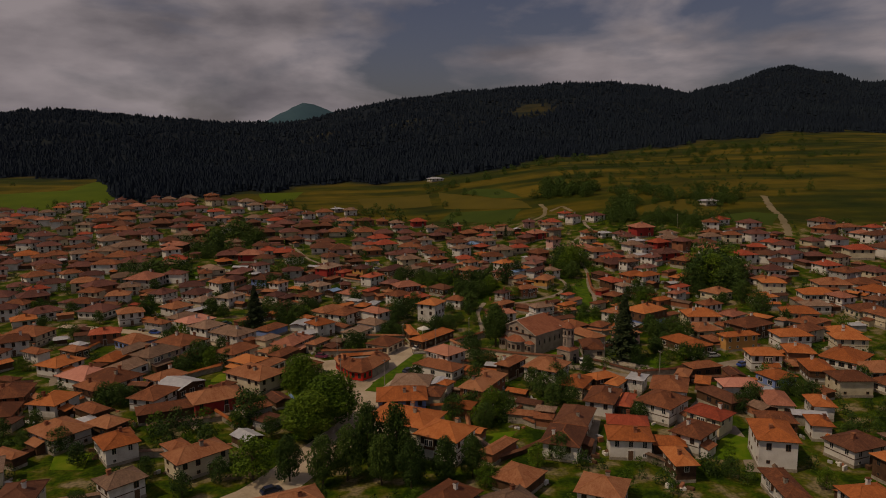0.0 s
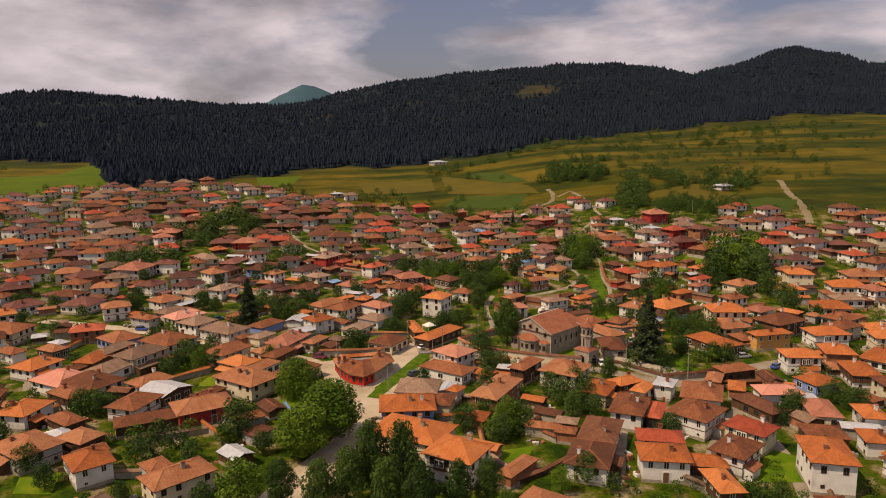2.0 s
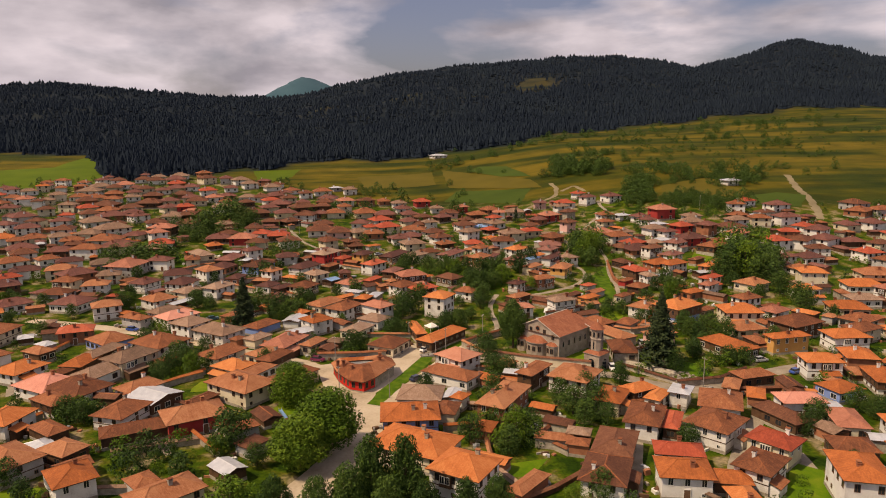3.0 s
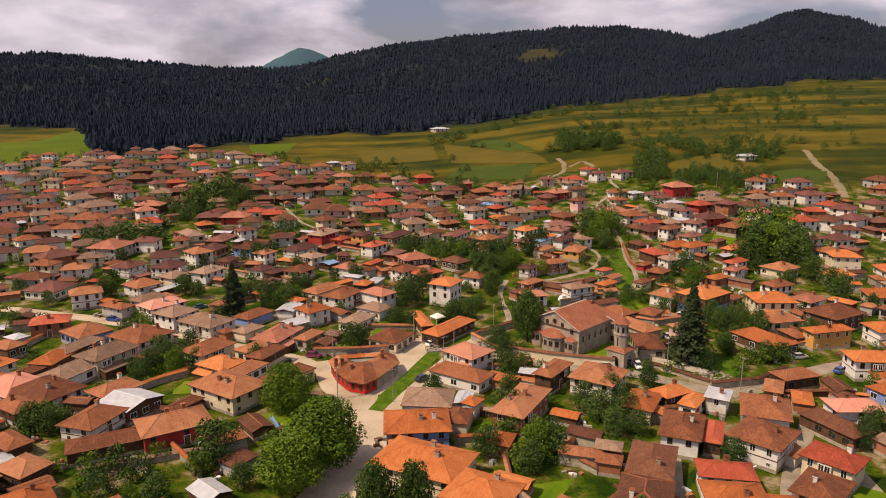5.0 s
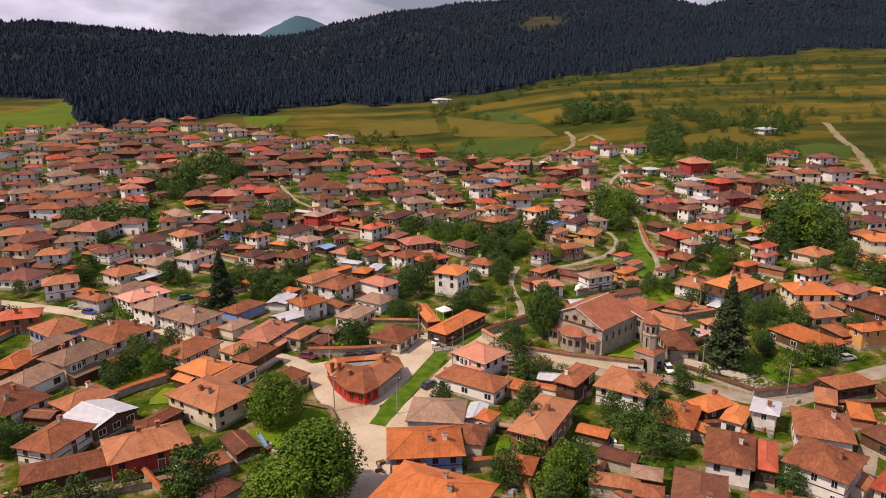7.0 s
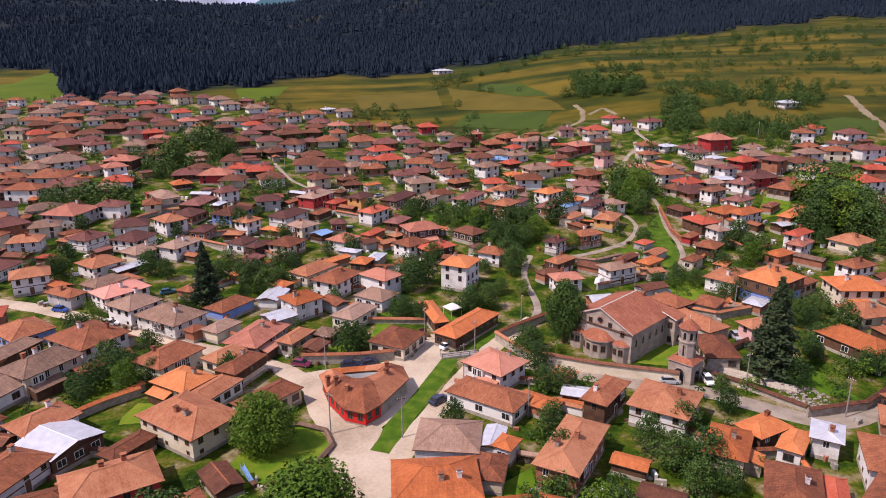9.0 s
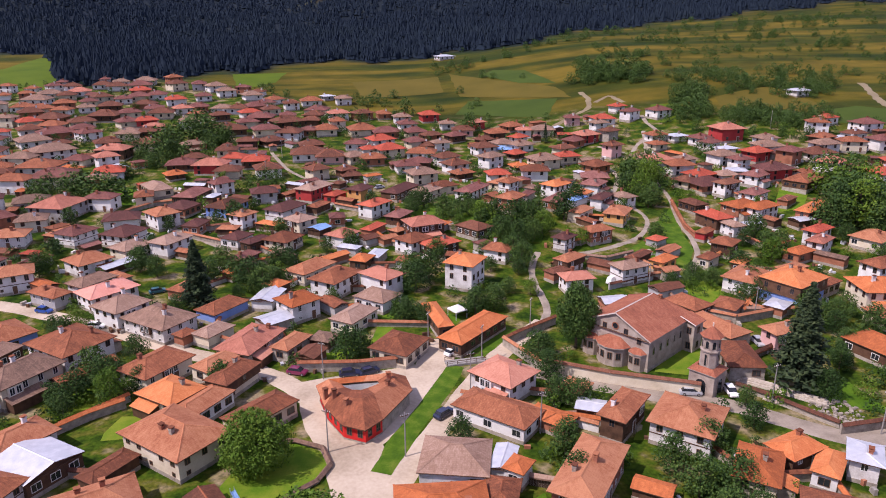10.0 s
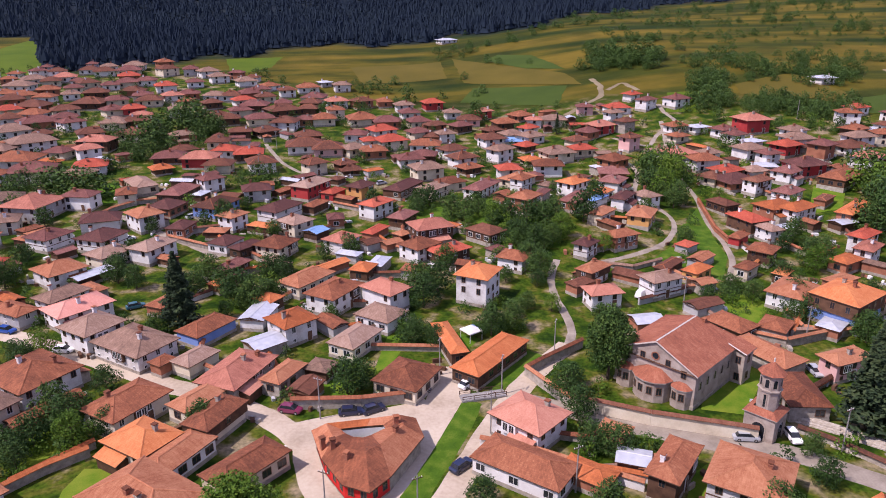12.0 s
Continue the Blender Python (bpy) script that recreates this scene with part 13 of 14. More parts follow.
tree(-132.4, 580.0, 3, "bush", join=True)
tree(144.0, 397.3, 3.5, "bush", join=True)
tree(134.8, 249.7, 4.5, "bush", join=True)
tree(-107.3, 497.2, 4, "bush", join=True)
tree(-233.9, 352.9, 3, "bush", join=True)
tree(-49.9, 122.1, 2.2, "bush")
tree(149.9, 288.8, 3.5, "bush", join=True)
tree(-339.8, 552.3, 4.5, "bush", join=True)
tree(62.8, 200.1, 3.5, "bush")
tree(299.6, 388.0, 3.5, "bush", join=True)
tree(34.1, 192.8, 3, "bush")
tree(14.9, 372.1, 2.6, "bush", join=True)
tree(-196.8, 255.6, 4, "bush", join=True)
tree(147.8, 377.0, 4, "bush", join=True)
tree(-55.2, 335.5, 3, "bush", join=True)
tree(-157.8, 287.1, 4, "bush", join=True)
tree(-124.4, 199.4, 4, "bush")
tree(-78.2, 176.2, 2.2, "bush")
tree(164.0, 284.3, 4.5, "bush", join=True)
tree(-112.6, 353.4, 4, "bush", join=True)
tree(277.4, 335.8, 2.6, "bush", join=True)
tree(-16.8, 172.3, 4, "bush")
tree(-49.4, 165.5, 4.5, "bush")
tree(-88.2, 147.5, 2.2, "bush")
tree(125.4, 287.9, 3, "bush", join=True)
tree(-145.7, 276.7, 2.2, "bush", join=True)
tree(-132.5, 564.6, 4, "bush", join=True)
tree(-355.5, 509.3, 2.6, "bush", join=True)
tree(-145.0, 281.7, 4.5, "bush", join=True)
tree(-171.6, 277.5, 3.5, "bush", join=True)
tree(-163.2, 264.1, 2.6, "bush", join=True)
tree(-137.3, 214.4, 4, "bush")
tree(80.7, 249.1, 3, "bush")
tree(-105.1, 166.5, 3, "bush")
tree(-388.4, 528.4, 4.5, "bush", join=True)
tree(-180.1, 300.1, 4, "bush", join=True)
tree(138.4, 273.5, 3.5, "bush", join=True)
tree(92.8, 201.9, 4.5, "bush")
tree(81.7, 451.8, 2.2, "bush", join=True)
tree(61.1, 420.7, 2.2, "bush", join=True)
tree(-219.6, 347.1, 3, "bush", join=True)
tree(186.2, 221.5, 2.6, "bush")
tree(-286.5, 454.4, 2.6, "bush", join=True)
tree(-382.1, 538.7, 4, "bush", join=True)
tree(-356.2, 534.2, 2.6, "bush", join=True)
tree(127.4, 229.3, 2.2, "bush")
tree(191.7, 383.3, 2.6, "bush", join=True)
tree(-212.8, 295.8, 4.5, "bush", join=True)
tree(-13.6, 181.1, 2.2, "bush")
tree(178.6, 236.4, 4.5, "bush", join=True)
tree(81.0, 404.0, 2.2, "bush", join=True)
tree(127.1, 167.1, 2.6, "bush")
tree(-83.0, 159.2, 4.5, "bush")
tree(-244.2, 396.1, 3.5, "bush", join=True)
tree(-213.3, 338.1, 3, "bush", join=True)
tree(-333.6, 491.2, 3.5, "bush", join=True)
tree(198.7, 411.6, 4, "bush", join=True)
tree(-14.0, 373.7, 2.6, "bush", join=True)
tree(-176.0, 238.6, 3, "bush", join=True)
tree(256.1, 372.9, 2.2, "bush", join=True)
tree(227.8, 284.9, 2.2, "bush", join=True)
tree(-243.7, 376.5, 2.6, "bush", join=True)
tree(19.7, 509.1, 3, "bush", join=True)
tree(303.0, 375.0, 2.2, "bush", join=True)
tree(244.1, 330.9, 3, "bush", join=True)
tree(61.8, 242.1, 3, "bush")
tree(-217.5, 371.0, 3, "bush", join=True)
tree(-82.9, 519.5, 4.5, "bush", join=True)
tree(-18.7, 262.3, 2.6, "bush")
tree(-374.8, 503.7, 4.5, "bush", join=True)
tree(120.1, 323.7, 2.2, "bush", join=True)
tree(-220.4, 459.0, 2.2, "bush", join=True)
tree(157.5, 182.3, 4.5, "bush")
tree(-108.2, 152.0, 2.6, "bush")
tree(-87.6, 386.0, 4.5, "bush", join=True)
tree(-183.6, 512.1, 4, "bush", join=True)
tree(-27.4, 288.4, 3.5, "bush", join=True)
tree(43.0, 205.5, 4, "bush")
tree(9.4, 337.2, 4.5, "bush", join=True)
tree(-99.3, 137.7, 3.5, "bush")
tree(-111.9, 228.3, 3, "bush")
tree(-53.0, 210.6, 2.6, "bush")
tree(-303.0, 576.4, 3, "bush", join=True)
tree(4.4, 510.8, 2.6, "bush", join=True)
tree(-292.0, 497.0, 4, "bush", join=True)
tree(-289.9, 397.3, 2.2, "bush", join=True)
tree(181.1, 394.3, 2.2, "bush", join=True)
tree(104.6, 443.6, 3.5, "bush", join=True)
tree(-61.0, 121.1, 4, "bush")
tree(57.7, 336.6, 3, "bush", join=True)
tree(-354.4, 545.9, 4.5, "bush", join=True)
tree(-144.3, 266.2, 4.5, "bush", join=True)
tree(-168.9, 294.4, 3, "bush", join=True)
tree(-69.3, 235.1, 4, "bush")
tree(-142.1, 298.5, 2.6, "bush", join=True)
tree(-135.9, 452.7, 2.6, "bush", join=True)
tree(201.8, 290.2, 2.2, "bush", join=True)
tree(-72.5, 137.6, 2.6, "bush")
tree(-83.6, 122.5, 2.6, "bush")
tree(-244.3, 393.1, 3, "bush", join=True)
tree(-1.2, 294.1, 2.6, "bush", join=True)
tree(-265.4, 370.4, 4.5, "bush", join=True)
tree(-175.0, 572.0, 3, "bush", join=True)
tree(-129.5, 188.9, 4.5, "bush")
tree(-223.9, 623.8, 3, "bush", join=True)
tree(-13.7, 259.6, 4.5, "bush")
tree(-312.7, 482.8, 4.5, "bush", join=True)
tree(-78.1, 300.0, 3.5, "bush", join=True)
tree(93.1, 432.3, 4, "bush", join=True)
tree(68.5, 468.5, 3, "bush", join=True)
tree(131.7, 205.7, 2.6, "bush")
tree(-109.6, 439.1, 4.5, "bush", join=True)
tree(-192.1, 612.2, 2.6, "bush", join=True)
tree(88.6, 250.3, 2.6, "bush")
tree(-213.4, 632.9, 2.6, "bush", join=True)
tree(250.0, 377.4, 2.2, "bush", join=True)
tree(62.4, 118.5, 2.2, "bush")
tree(-274.9, 472.4, 2.6, "bush", join=True)
tree(181.0, 227.7, 2.6, "bush", join=True)
tree(-97.4, 388.0, 2.2, "bush", join=True)
tree(50.1, 134.3, 2.6, "bush")
tree(-104.5, 158.0, 4, "bush")
tree(-300.2, 516.7, 2.6, "bush", join=True)
tree(62.9, 298.0, 3, "bush", join=True)
tree(-147.6, 298.9, 3.5, "bush", join=True)
tree(-50.6, 120.2, 2.6, "bush")
tree(-225.3, 517.3, 4.5, "bush", join=True)
tree(-72.3, 552.9, 2.6, "bush", join=True)
tree(116.6, 135.7, 3, "bush")
tree(-55.9, 578.3, 4, "bush", join=True)
tree(-55.3, 138.5, 2.6, "bush")
tree(86.7, 466.0, 2.6, "bush", join=True)
tree(120.6, 151.9, 2.2, "bush")
tree(64.3, 411.9, 4, "bush", join=True)
tree(-175.3, 229.2, 4.5, "bush", join=True)
tree(31.3, 369.4, 3, "bush", join=True)
tree(-136.5, 287.8, 4.5, "bush", join=True)
tree(-155.9, 350.3, 2.2, "bush", join=True)
tree(61.2, 458.5, 3.5, "bush", join=True)
tree(-45.7, 371.3, 2.6, "bush", join=True)
tree(-177.6, 287.7, 3, "bush", join=True)
tree(207.4, 417.8, 2.6, "bush", join=True)
tree(133.3, 453.3, 3.5, "bush", join=True)
tree(62.2, 134.0, 2.2, "bush")
tree(-181.5, 336.9, 4, "bush", join=True)
tree(-313.6, 435.0, 3, "bush", join=True)
tree(209.0, 358.4, 3.5, "bush", join=True)
tree(-251.1, 505.5, 4.5, "bush", join=True)
tree(-268.6, 492.2, 4, "bush", join=True)
tree(-137.9, 361.9, 3.5, "bush", join=True)
tree(-266.6, 593.5, 3.5, "bush", join=True)
tree(-331.6, 495.2, 3.5, "bush", join=True)
tree(-209.2, 293.0, 2.2, "bush", join=True)
tree(-21.1, 345.3, 2.6, "bush", join=True)
tree(-10.0, 490.8, 2.6, "bush", join=True)
tree(-305.9, 526.5, 2.6, "bush", join=True)
tree(262.3, 347.1, 4, "bush", join=True)
tree(-125.3, 189.2, 3.5, "bush")
tree(-187.8, 404.5, 3.5, "bush", join=True)
tree(-81.8, 121.4, 4, "bush")
tree(-100.9, 132.5, 4, "bush")
tree(290.3, 374.7, 2.6, "bush", join=True)
tree(-256.4, 346.9, 4, "bush", join=True)
tree(-23.8, 452.3, 4, "bush", join=True)
tree(-85.0, 520.9, 2.6, "bush", join=True)
tree(90.0, 373.8, 4.5, "bush", join=True)
tree(78.4, 423.4, 3, "bush", join=True)
tree(-311.3, 472.6, 2.6, "bush", join=True)
tree(116.6, 147.1, 4.5, "bush")
tree(263.4, 404.8, 2.6, "bush", join=True)
tree(146.0, 203.6, 4, "bush")
tree(-7.3, 314.6, 3, "bush", join=True)
tree(-163.1, 243.2, 4.5, "bush", join=True)
tree(5.3, 125.6, 3, "bush")
tree(-40.6, 349.3, 4, "bush", join=True)
tree(99.4, 468.9, 4.5, "bush", join=True)
tree(-371.1, 510.5, 4, "bush", join=True)
tree(214.7, 301.0, 3.5, "bush", join=True)
tree(-52.9, 426.5, 3.5, "bush", join=True)
tree(109.0, 372.0, 2.6, "bush", join=True)
tree(117.1, 449.2, 3, "bush", join=True)
tree(-136.1, 334.0, 3, "bush", join=True)
tree(-70.6, 544.6, 4.5, "bush", join=True)
tree(81.6, 140.0, 2.6, "bush")
tree(-15.2, 226.7, 4, "bush")
tree(-224.0, 408.9, 4.5, "bush", join=True)
tree(-230.4, 409.6, 2.2, "bush", join=True)
tree(-98.8, 147.9, 4.5, "bush")
tree(-334.3, 449.7, 3, "bush", join=True)
tree(121.0, 156.1, 4, "bush")
tree(-246.2, 473.1, 3.5, "bush", join=True)
tree(-224.6, 432.0, 2.6, "bush", join=True)
tree(-169.6, 524.8, 2.6, "bush", join=True)
tree(116.8, 206.8, 2.2, "bush")
tree(-124.3, 456.8, 4, "bush", join=True)
tree(113.8, 430.3, 2.2, "bush", join=True)
tree(112.5, 133.8, 3, "bush")
tree(102.8, 200.3, 2.2, "bush")
tree(-104.3, 223.7, 3.5, "bush")
tree(118.1, 144.9, 2.6, "bush")
tree(-227.1, 497.0, 2.2, "bush", join=True)
tree(-21.7, 397.4, 3.5, "bush", join=True)
tree(-69.8, 553.0, 3, "bush", join=True)
tree(-143.4, 462.9, 4, "bush", join=True)
tree(263.6, 349.3, 2.6, "bush", join=True)
tree(-137.9, 263.1, 3, "bush", join=True)
tree(-24.1, 550.5, 4.5, "bush", join=True)
tree(162.9, 344.6, 3, "bush", join=True)
tree(155.7, 446.5, 2.2, "bush", join=True)
tree(2.4, 152.0, 2.6, "bush")
tree(51.8, 165.2, 3.5, "bush")
tree(-185.2, 484.5, 3, "bush", join=True)
tree(-75.1, 451.7, 3, "bush", join=True)
tree(-282.3, 385.1, 3, "bush", join=True)
tree(-2.8, 459.0, 4, "bush", join=True)
tree(-119.1, 350.6, 3, "bush", join=True)
tree(-331.1, 487.8, 2.2, "bush", join=True)
tree(85.3, 252.8, 2.6, "bush")
tree(211.0, 417.1, 4, "bush", join=True)
tree(-339.3, 537.9, 2.2, "bush", join=True)
tree(71.0, 129.9, 4.5, "bush")
tree(-104.4, 126.8, 2.6, "bush")
tree(-163.4, 248.5, 2.2, "bush", join=True)
tree(-307.1, 484.0, 3.5, "bush", join=True)
tree(-126.1, 318.1, 4, "bush", join=True)
tree(-184.5, 324.1, 2.2, "bush", join=True)
tree(-204.1, 373.2, 3.5, "bush", join=True)
tree(-190.6, 479.3, 3.5, "bush", join=True)
tree(-204.1, 336.2, 3, "bush", join=True)
tree(-179.0, 526.6, 4, "bush", join=True)
tree(-13.7, 512.8, 3, "bush", join=True)
tree(-250.6, 538.7, 3, "bush", join=True)
tree(135.0, 217.6, 2.6, "bush")
tree(-308.5, 428.5, 3.5, "bush", join=True)
tree(-137.3, 621.6, 2.2, "bush", join=True)
tree(-227.0, 356.5, 2.2, "bush", join=True)
tree(-183.2, 285.5, 3, "bush", join=True)
tree(-295.5, 465.5, 2.2, "bush", join=True)
tree(13.5, 251.9, 3, "bush")
tree(-178.6, 280.6, 4.5, "bush", join=True)
tree(16.4, 384.6, 3.5, "bush", join=True)
tree(70.9, 484.7, 4.5, "bush", join=True)
tree(-412.9, 557.6, 3, "bush", join=True)
tree(-222.4, 569.9, 2.2, "bush", join=True)
tree(-123.5, 523.7, 2.2, "bush", join=True)
tree(-286.8, 415.6, 3, "bush", join=True)
tree(-154.8, 211.7, 2.6, "bush")
tree(-164.1, 290.3, 2.6, "bush", join=True)
tree(229.6, 313.5, 4.5, "bush", join=True)
tree(-69.0, 243.2, 3.5, "bush")
tree(-192.5, 627.6, 4, "bush", join=True)
tree(-242.8, 552.3, 4.5, "bush", join=True)
tree(-24.2, 458.1, 4.5, "bush", join=True)
tree(40.3, 476.9, 4.5, "bush", join=True)
tree(141.3, 370.7, 3.5, "bush", join=True)
tree(-192.9, 429.5, 2.6, "bush", join=True)
tree(-277.2, 404.2, 3, "bush", join=True)
tree(-71.4, 309.9, 4, "bush", join=True)
tree(191.4, 290.3, 3, "bush", join=True)
tree(166.2, 282.6, 3, "bush", join=True)
tree(-29.7, 480.4, 2.6, "bush", join=True)
tree(-181.7, 256.2, 3, "bush", join=True)
tree(-78.6, 278.1, 2.6, "bush", join=True)
tree(114.5, 211.6, 2.6, "bush")
tree(-217.2, 334.9, 2.2, "bush", join=True)
tree(-59.7, 317.6, 2.2, "bush", join=True)
tree(-343.5, 542.4, 3, "bush", join=True)
tree(-313.3, 425.8, 4.5, "bush", join=True)
tree(113.2, 471.1, 2.2, "bush", join=True)
tree(125.9, 187.6, 3.5, "bush")
tree(22.1, 261.4, 3.5, "bush")
tree(45.8, 182.7, 3.5, "bush")
tree(-144.6, 242.1, 3.5, "bush")
tree(213.5, 305.6, 3.5, "bush", join=True)
tree(8.9, 273.4, 3.5, "bush", join=True)
tree(133.1, 238.4, 4.5, "bush")
tree(204.9, 334.5, 2.2, "bush", join=True)
tree(-196.7, 478.0, 3, "bush", join=True)
tree(-126.2, 286.3, 2.2, "bush", join=True)
tree(91.5, 468.5, 3.5, "bush", join=True)
tree(-211.5, 366.2, 2.6, "bush", join=True)
tree(83.7, 300.6, 4.5, "bush", join=True)
tree(59.9, 185.5, 3.5, "bush")
tree(19.1, 318.7, 2.6, "bush", join=True)
tree(-60.6, 154.2, 2.2, "bush")
tree(24.3, 503.2, 4.5, "bush", join=True)
tree(-14.8, 288.8, 3.5, "bush", join=True)
tree(-208.9, 524.7, 2.2, "bush", join=True)
tree(-155.5, 270.2, 4.5, "bush", join=True)
tree(-337.6, 483.8, 2.2, "bush", join=True)
tree(-197.9, 375.7, 3, "bush", join=True)
tree(-41.3, 269.1, 2.6, "bush", join=True)
tree(-118.6, 152.8, 2.6, "bush")
tree(-132.3, 173.2, 2.6, "bush")
tree(53.7, 129.0, 3, "bush")
tree(299.6, 361.2, 3, "bush", join=True)
tree(-71.9, 265.2, 3.5, "bush", join=True)
tree(-96.2, 499.2, 4, "bush", join=True)
tree(121.1, 220.5, 4.5, "bush")
tree(121.1, 363.9, 2.2, "bush", join=True)
tree(-45.7, 139.9, 3.5, "bush")
tree(92.3, 446.6, 4.5, "bush", join=True)
tree(-100.6, 354.9, 4.5, "bush", join=True)
tree(-286.1, 587.0, 4, "bush", join=True)
tree(157.8, 237.2, 4, "bush", join=True)
tree(-198.1, 424.8, 3.5, "bush", join=True)
tree(-244.4, 575.0, 2.2, "bush", join=True)
tree(90.2, 208.7, 3, "bush")
tree(-97.6, 308.5, 3.5, "bush", join=True)
tree(90.0, 318.8, 3, "bush", join=True)
tree(-213.3, 303.1, 4, "bush", join=True)
tree(-248.9, 350.8, 4.5, "bush", join=True)
tree(-109.1, 147.4, 2.2, "bush")
tree(231.6, 382.4, 3.5, "bush", join=True)
tree(-159.3, 391.7, 4, "bush", join=True)
tree(-174.3, 300.1, 3.5, "bush", join=True)
tree(-47.9, 228.2, 2.6, "bush")
tree(-86.8, 128.2, 4, "bush")
tree(-171.2, 238.6, 2.2, "bush", join=True)
tree(-185.2, 564.1, 4.5, "bush", join=True)
tree(-186.8, 293.7, 3, "bush", join=True)
tree(194.8, 285.8, 4.5, "bush", join=True)
tree(51.7, 379.7, 3.5, "bush", join=True)
tree(-10.9, 181.8, 4.5, "bush")
tree(-0.5, 233.5, 3.5, "bush")
tree(-92.2, 137.3, 2.2, "bush")
tree(-44.5, 124.7, 2.6, "bush")
tree(-112.2, 573.8, 4.5, "bush", join=True)
tree(-240.0, 464.5, 4.5, "bush", join=True)
tree(104.1, 326.1, 3.5, "bush", join=True)
tree(2.3, 483.7, 3.5, "bush", join=True)
tree(90.7, 247.2, 2.2, "bush")
tree(-203.9, 297.0, 2.2, "bush", join=True)
tree(144.4, 240.7, 4, "bush")
tree(202.1, 418.8, 3, "bush", join=True)
tree(-19.2, 272.4, 2.2, "bush", join=True)
tree(47.2, 167.0, 4, "bush")
tree(-87.2, 516.9, 3.5, "bush", join=True)
tree(157.0, 376.7, 4, "bush", join=True)
tree(-58.2, 171.3, 3, "bush")
tree(-235.6, 344.0, 2.2, "bush", join=True)
tree(93.0, 297.4, 3, "bush", join=True)
tree(-224.0, 591.8, 4, "bush", join=True)
tree(-27.6, 182.3, 3, "bush")
tree(45.9, 330.3, 2.2, "bush", join=True)
tree(303.8, 381.1, 2.2, "bush", join=True)
tree(-182.2, 349.9, 2.6, "bush", join=True)
tree(-89.1, 233.4, 4, "bush")
tree(31.7, 396.8, 4.5, "bush", join=True)
tree(227.7, 338.8, 4, "bush", join=True)
tree(-155.6, 575.1, 4.5, "bush", join=True)
tree(72.2, 128.0, 4.5, "bush")
tree(-334.4, 523.3, 3.5, "bush", join=True)
tree(-359.4, 542.5, 4.5, "bush", join=True)
tree(94.1, 128.7, 3.5, "bush")
tree(-16.8, 244.9, 3, "bush")
tree(-215.9, 626.5, 2.6, "bush", join=True)
tree(-113.4, 327.5, 2.6, "bush", join=True)
tree(-204.0, 368.4, 2.2, "bush", join=True)
tree(-183.1, 358.6, 3.5, "bush", join=True)
tree(-209.5, 600.2, 4.5, "bush", join=True)
tree(33.3, 444.1, 4, "bush", join=True)
tree(-318.8, 439.0, 2.2, "bush", join=True)
tree(162.1, 312.3, 3.5, "bush", join=True)
tree(-205.9, 433.9, 4.5, "bush", join=True)
tree(23.3, 175.3, 2.2, "bush")
tree(99.2, 405.3, 2.2, "bush", join=True)
tree(-28.0, 527.8, 2.2, "bush", join=True)
tree(181.2, 621.3, 5.4, "bush", 1.3, join=True)
tree(304.7, 539.3, 4.5, "bush", 1.3, join=True)
tree(407.5, 673.9, 3.9, "bush", 1.3, join=True)
tree(365.7, 642.5, 6.2, "bush", 1.3, join=True)
tree(22.4, 564.2, 6.2, "bush", 1.3, join=True)
tree(307.8, 739.3, 5.1, "bush", 1.3, join=True)
tree(352.9, 708.5, 3.3, "bush", 1.3, join=True)
tree(313.6, 682.6, 2.9, "bush", 1.3, join=True)
tree(308.6, 489.7, 4.3, "bush", 1.3, join=True)
tree(331.8, 689.4, 3.4, "bush", 1.3, join=True)
tree(171.0, 725.2, 5.6, "bush", 1.3, join=True)
tree(505.5, 727.4, 5.8, "bush", 1.3, join=True)
tree(387.5, 622.8, 5.3, "bush", 1.3, join=True)
tree(204.4, 794.8, 6.5, "bush", 1.3, join=True)
tree(608.4, 932.5, 4.4, "bush", 1.3, join=True)
tree(437.3, 915.5, 6.0, "bush", 1.3, join=True)
tree(425.3, 779.3, 4.0, "bush", 1.3, join=True)
tree(128.7, 734.5, 3.4, "bush", 1.3, join=True)
tree(251.3, 621.5, 4.9, "bush", 1.3, join=True)
tree(309.1, 516.3, 5.8, "bush", 1.3, join=True)
tree(215.8, 722.3, 3.4, "bush", 1.3, join=True)
tree(355.6, 793.6, 5.8, "bush", 1.3, join=True)
tree(238.4, 621.4, 5.7, "bush", 1.3, join=True)
tree(329.5, 668.6, 3.3, "bush", 1.3, join=True)
tree(306.8, 745.2, 3.2, "bush", 1.3, join=True)
tree(518.9, 721.4, 3.6, "bush", 1.3, join=True)
tree(391.6, 738.7, 5.0, "bush", 1.3, join=True)
tree(193.3, 721.2, 3.9, "bush", 1.3, join=True)
tree(335.2, 697.7, 3.1, "bush", 1.3, join=True)
tree(286.4, 752.5, 3.9, "bush", 1.3, join=True)
tree(259.7, 662.1, 4.6, "bush", 1.3, join=True)
tree(449.9, 843.8, 6.4, "bush", 1.3, join=True)
tree(259.0, 542.0, 4.2, "bush", 1.3, join=True)
tree(310.8, 800.9, 3.0, "bush", 1.3, join=True)
tree(-372.0, 700.3, 4.6, "bush", 1.3, join=True)
tree(281.2, 785.8, 4.5, "bush", 1.3, join=True)
tree(259.9, 651.0, 4.1, "bush", 1.3, join=True)
tree(326.1, 501.8, 3.7, "bush", 1.3, join=True)
tree(438.3, 797.5, 3.5, "bush", 1.3, join=True)
tree(300.7, 617.0, 2.6, "bush", 1.3, join=True)
tree(594.7, 926.8, 5.4, "bush", 1.3, join=True)
tree(514.6, 792.1, 3.1, "bush", 1.3, join=True)
tree(361.3, 883.8, 4.6, "bush", 1.3, join=True)
tree(294.7, 591.9, 4.4, "bush", 1.3, join=True)
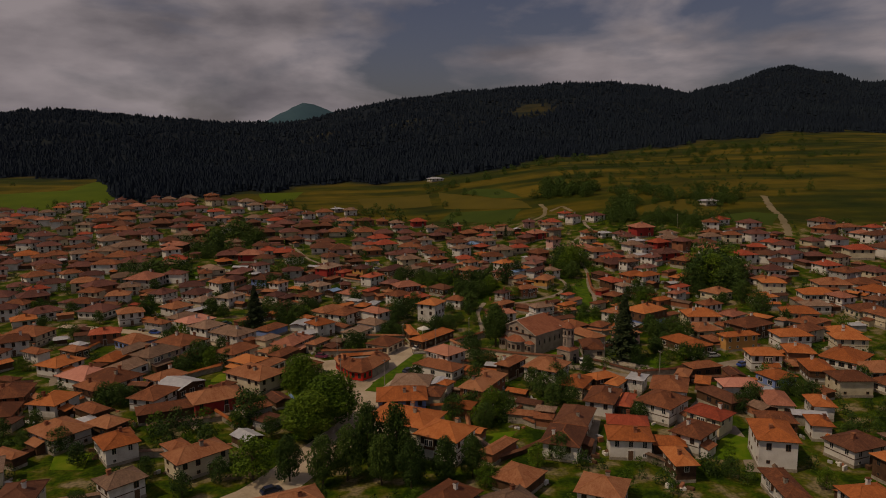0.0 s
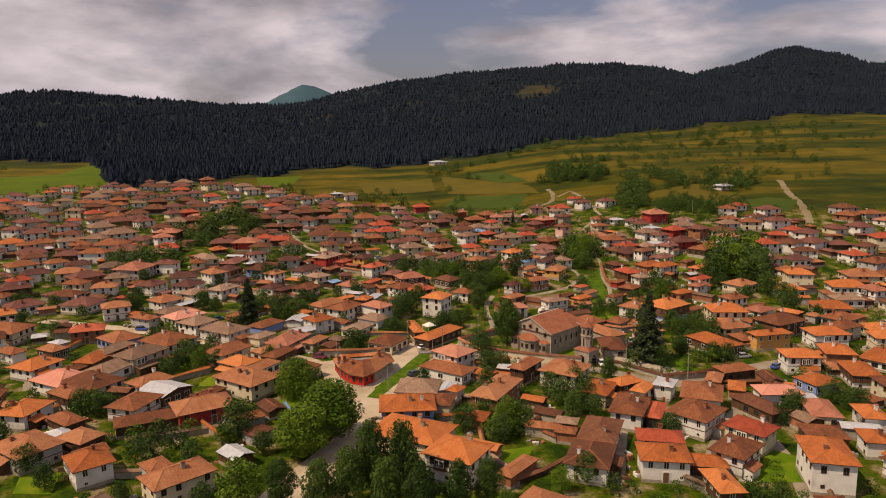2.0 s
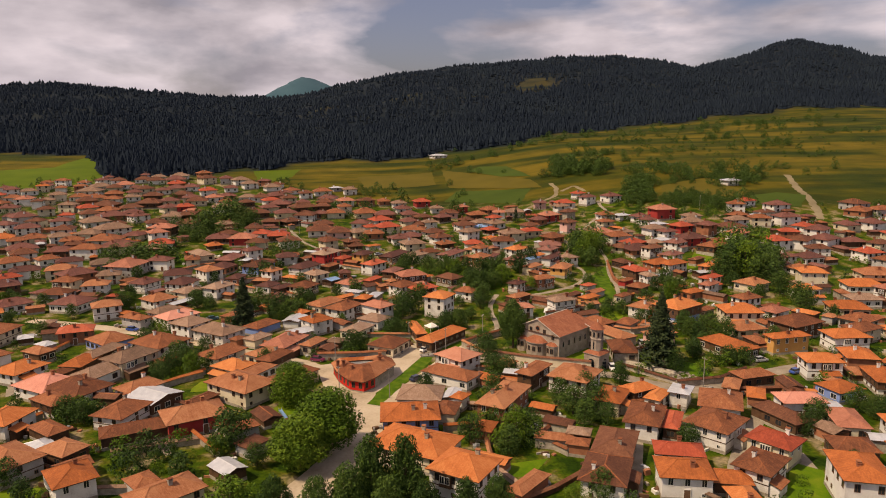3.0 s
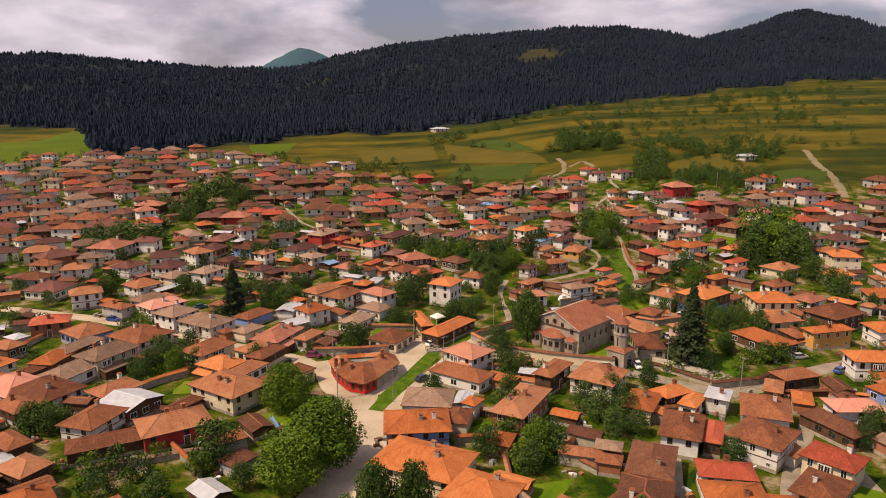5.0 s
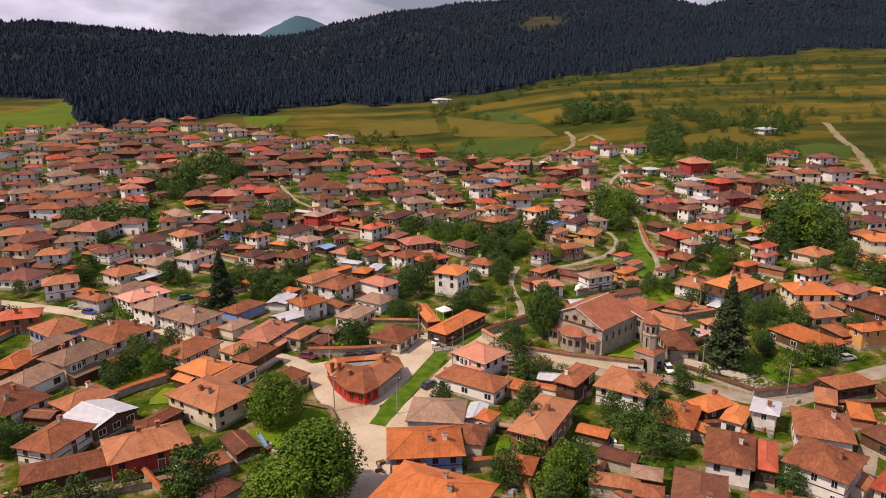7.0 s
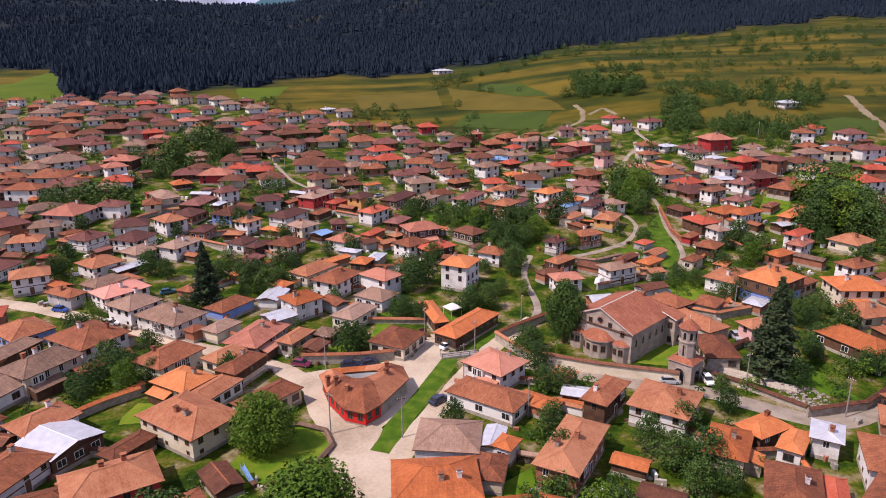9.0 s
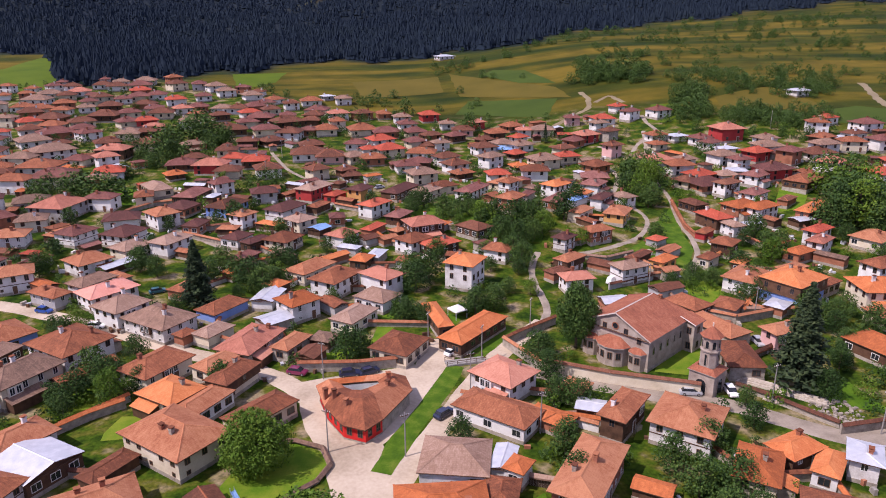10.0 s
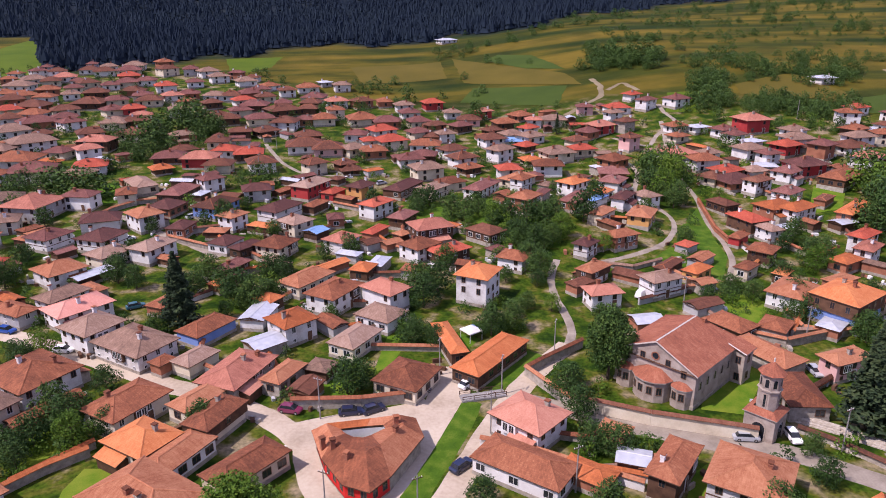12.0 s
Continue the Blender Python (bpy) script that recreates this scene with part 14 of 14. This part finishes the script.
tree(370.9, 594.6, 4.6, "bush", 1.3, join=True)
tree(471.0, 638.8, 2.7, "bush", 1.3, join=True)
tree(207.3, 675.4, 5.8, "bush", 1.3, join=True)
tree(157.4, 727.0, 5.8, "bush", 1.3, join=True)
tree(448.6, 880.5, 6.3, "bush", 1.3, join=True)
tree(150.5, 555.4, 3.2, "bush", 1.3, join=True)
tree(113.3, 589.8, 4.0, "bush", 1.3, join=True)
tree(274.6, 753.6, 5.4, "bush", 1.3, join=True)
tree(302.1, 839.1, 4.3, "bush", 1.3, join=True)
tree(507.8, 775.1, 6.4, "bush", 1.3, join=True)
tree(418.4, 867.1, 5.8, "bush", 1.3, join=True)
tree(306.6, 699.0, 3.8, "bush", 1.3, join=True)
tree(579.2, 815.4, 5.4, "bush", 1.3, join=True)
tree(363.5, 727.3, 2.7, "bush", 1.3, join=True)
tree(472.3, 655.9, 4.6, "bush", 1.3, join=True)
tree(395.6, 685.6, 3.3, "bush", 1.3, join=True)



def hedge(x0, y0, x1, y1, wide, n, low, high, seed):
    """Bushes and small trees in a loose row over the hillside."""
    g = random.Random(seed)
    for _ in range(n):
        s = g.random()
        tree(x0 + (x1 - x0) * s + g.gauss(0, wide), y0 + (y1 - y0) * s + g.gauss(0, wide), g.uniform(low, high), "bush", 1.2, join=True)


hedge(146, 550, 166, 540, 5, 22, 6, 11, 1)
hedge(178, 552, 184, 546, 3, 6, 8, 13, 2)
hedge(164, 432, 184, 488, 4, 26, 4, 8, 3)
hedge(178, 428, 214, 408, 5, 34, 4, 7.5, 4)
hedge(222, 490, 262, 474, 4, 24, 4, 7.5, 5)
hedge(196, 520, 236, 515, 7, 16, 4, 8, 6)
hedge(150, 610, 420, 640, 8, 24, 3, 6, 7)
hedge(240, 700, 560, 720, 10, 26, 3, 7, 8)
hedge(220, 780, 620, 860, 14, 30, 4, 8, 9)
hedge(-60, 470, 60, 520, 6, 22, 4, 7, 10)
hedge(60, 650, 190, 740, 8, 26, 4, 8, 11)

for i in range(13):
    y = 540 + 27 * i
    hedge(200 + 6 * i, y, 380 + 16 * i, y + 12 - 3 * (i % 4), 1.5, 11, 1.6, 3.4, 30 + i)

tagged(new("distant_houses", FAR.mesh.data("distant_houses")), "distant village houses with white walls and tiled roofs", "houses", kind="stuff")
grove()
clutter([(x, y, 0.5 * max(L, W)) for x, y, r, z, t, L, W in HOUSES if y < 400])
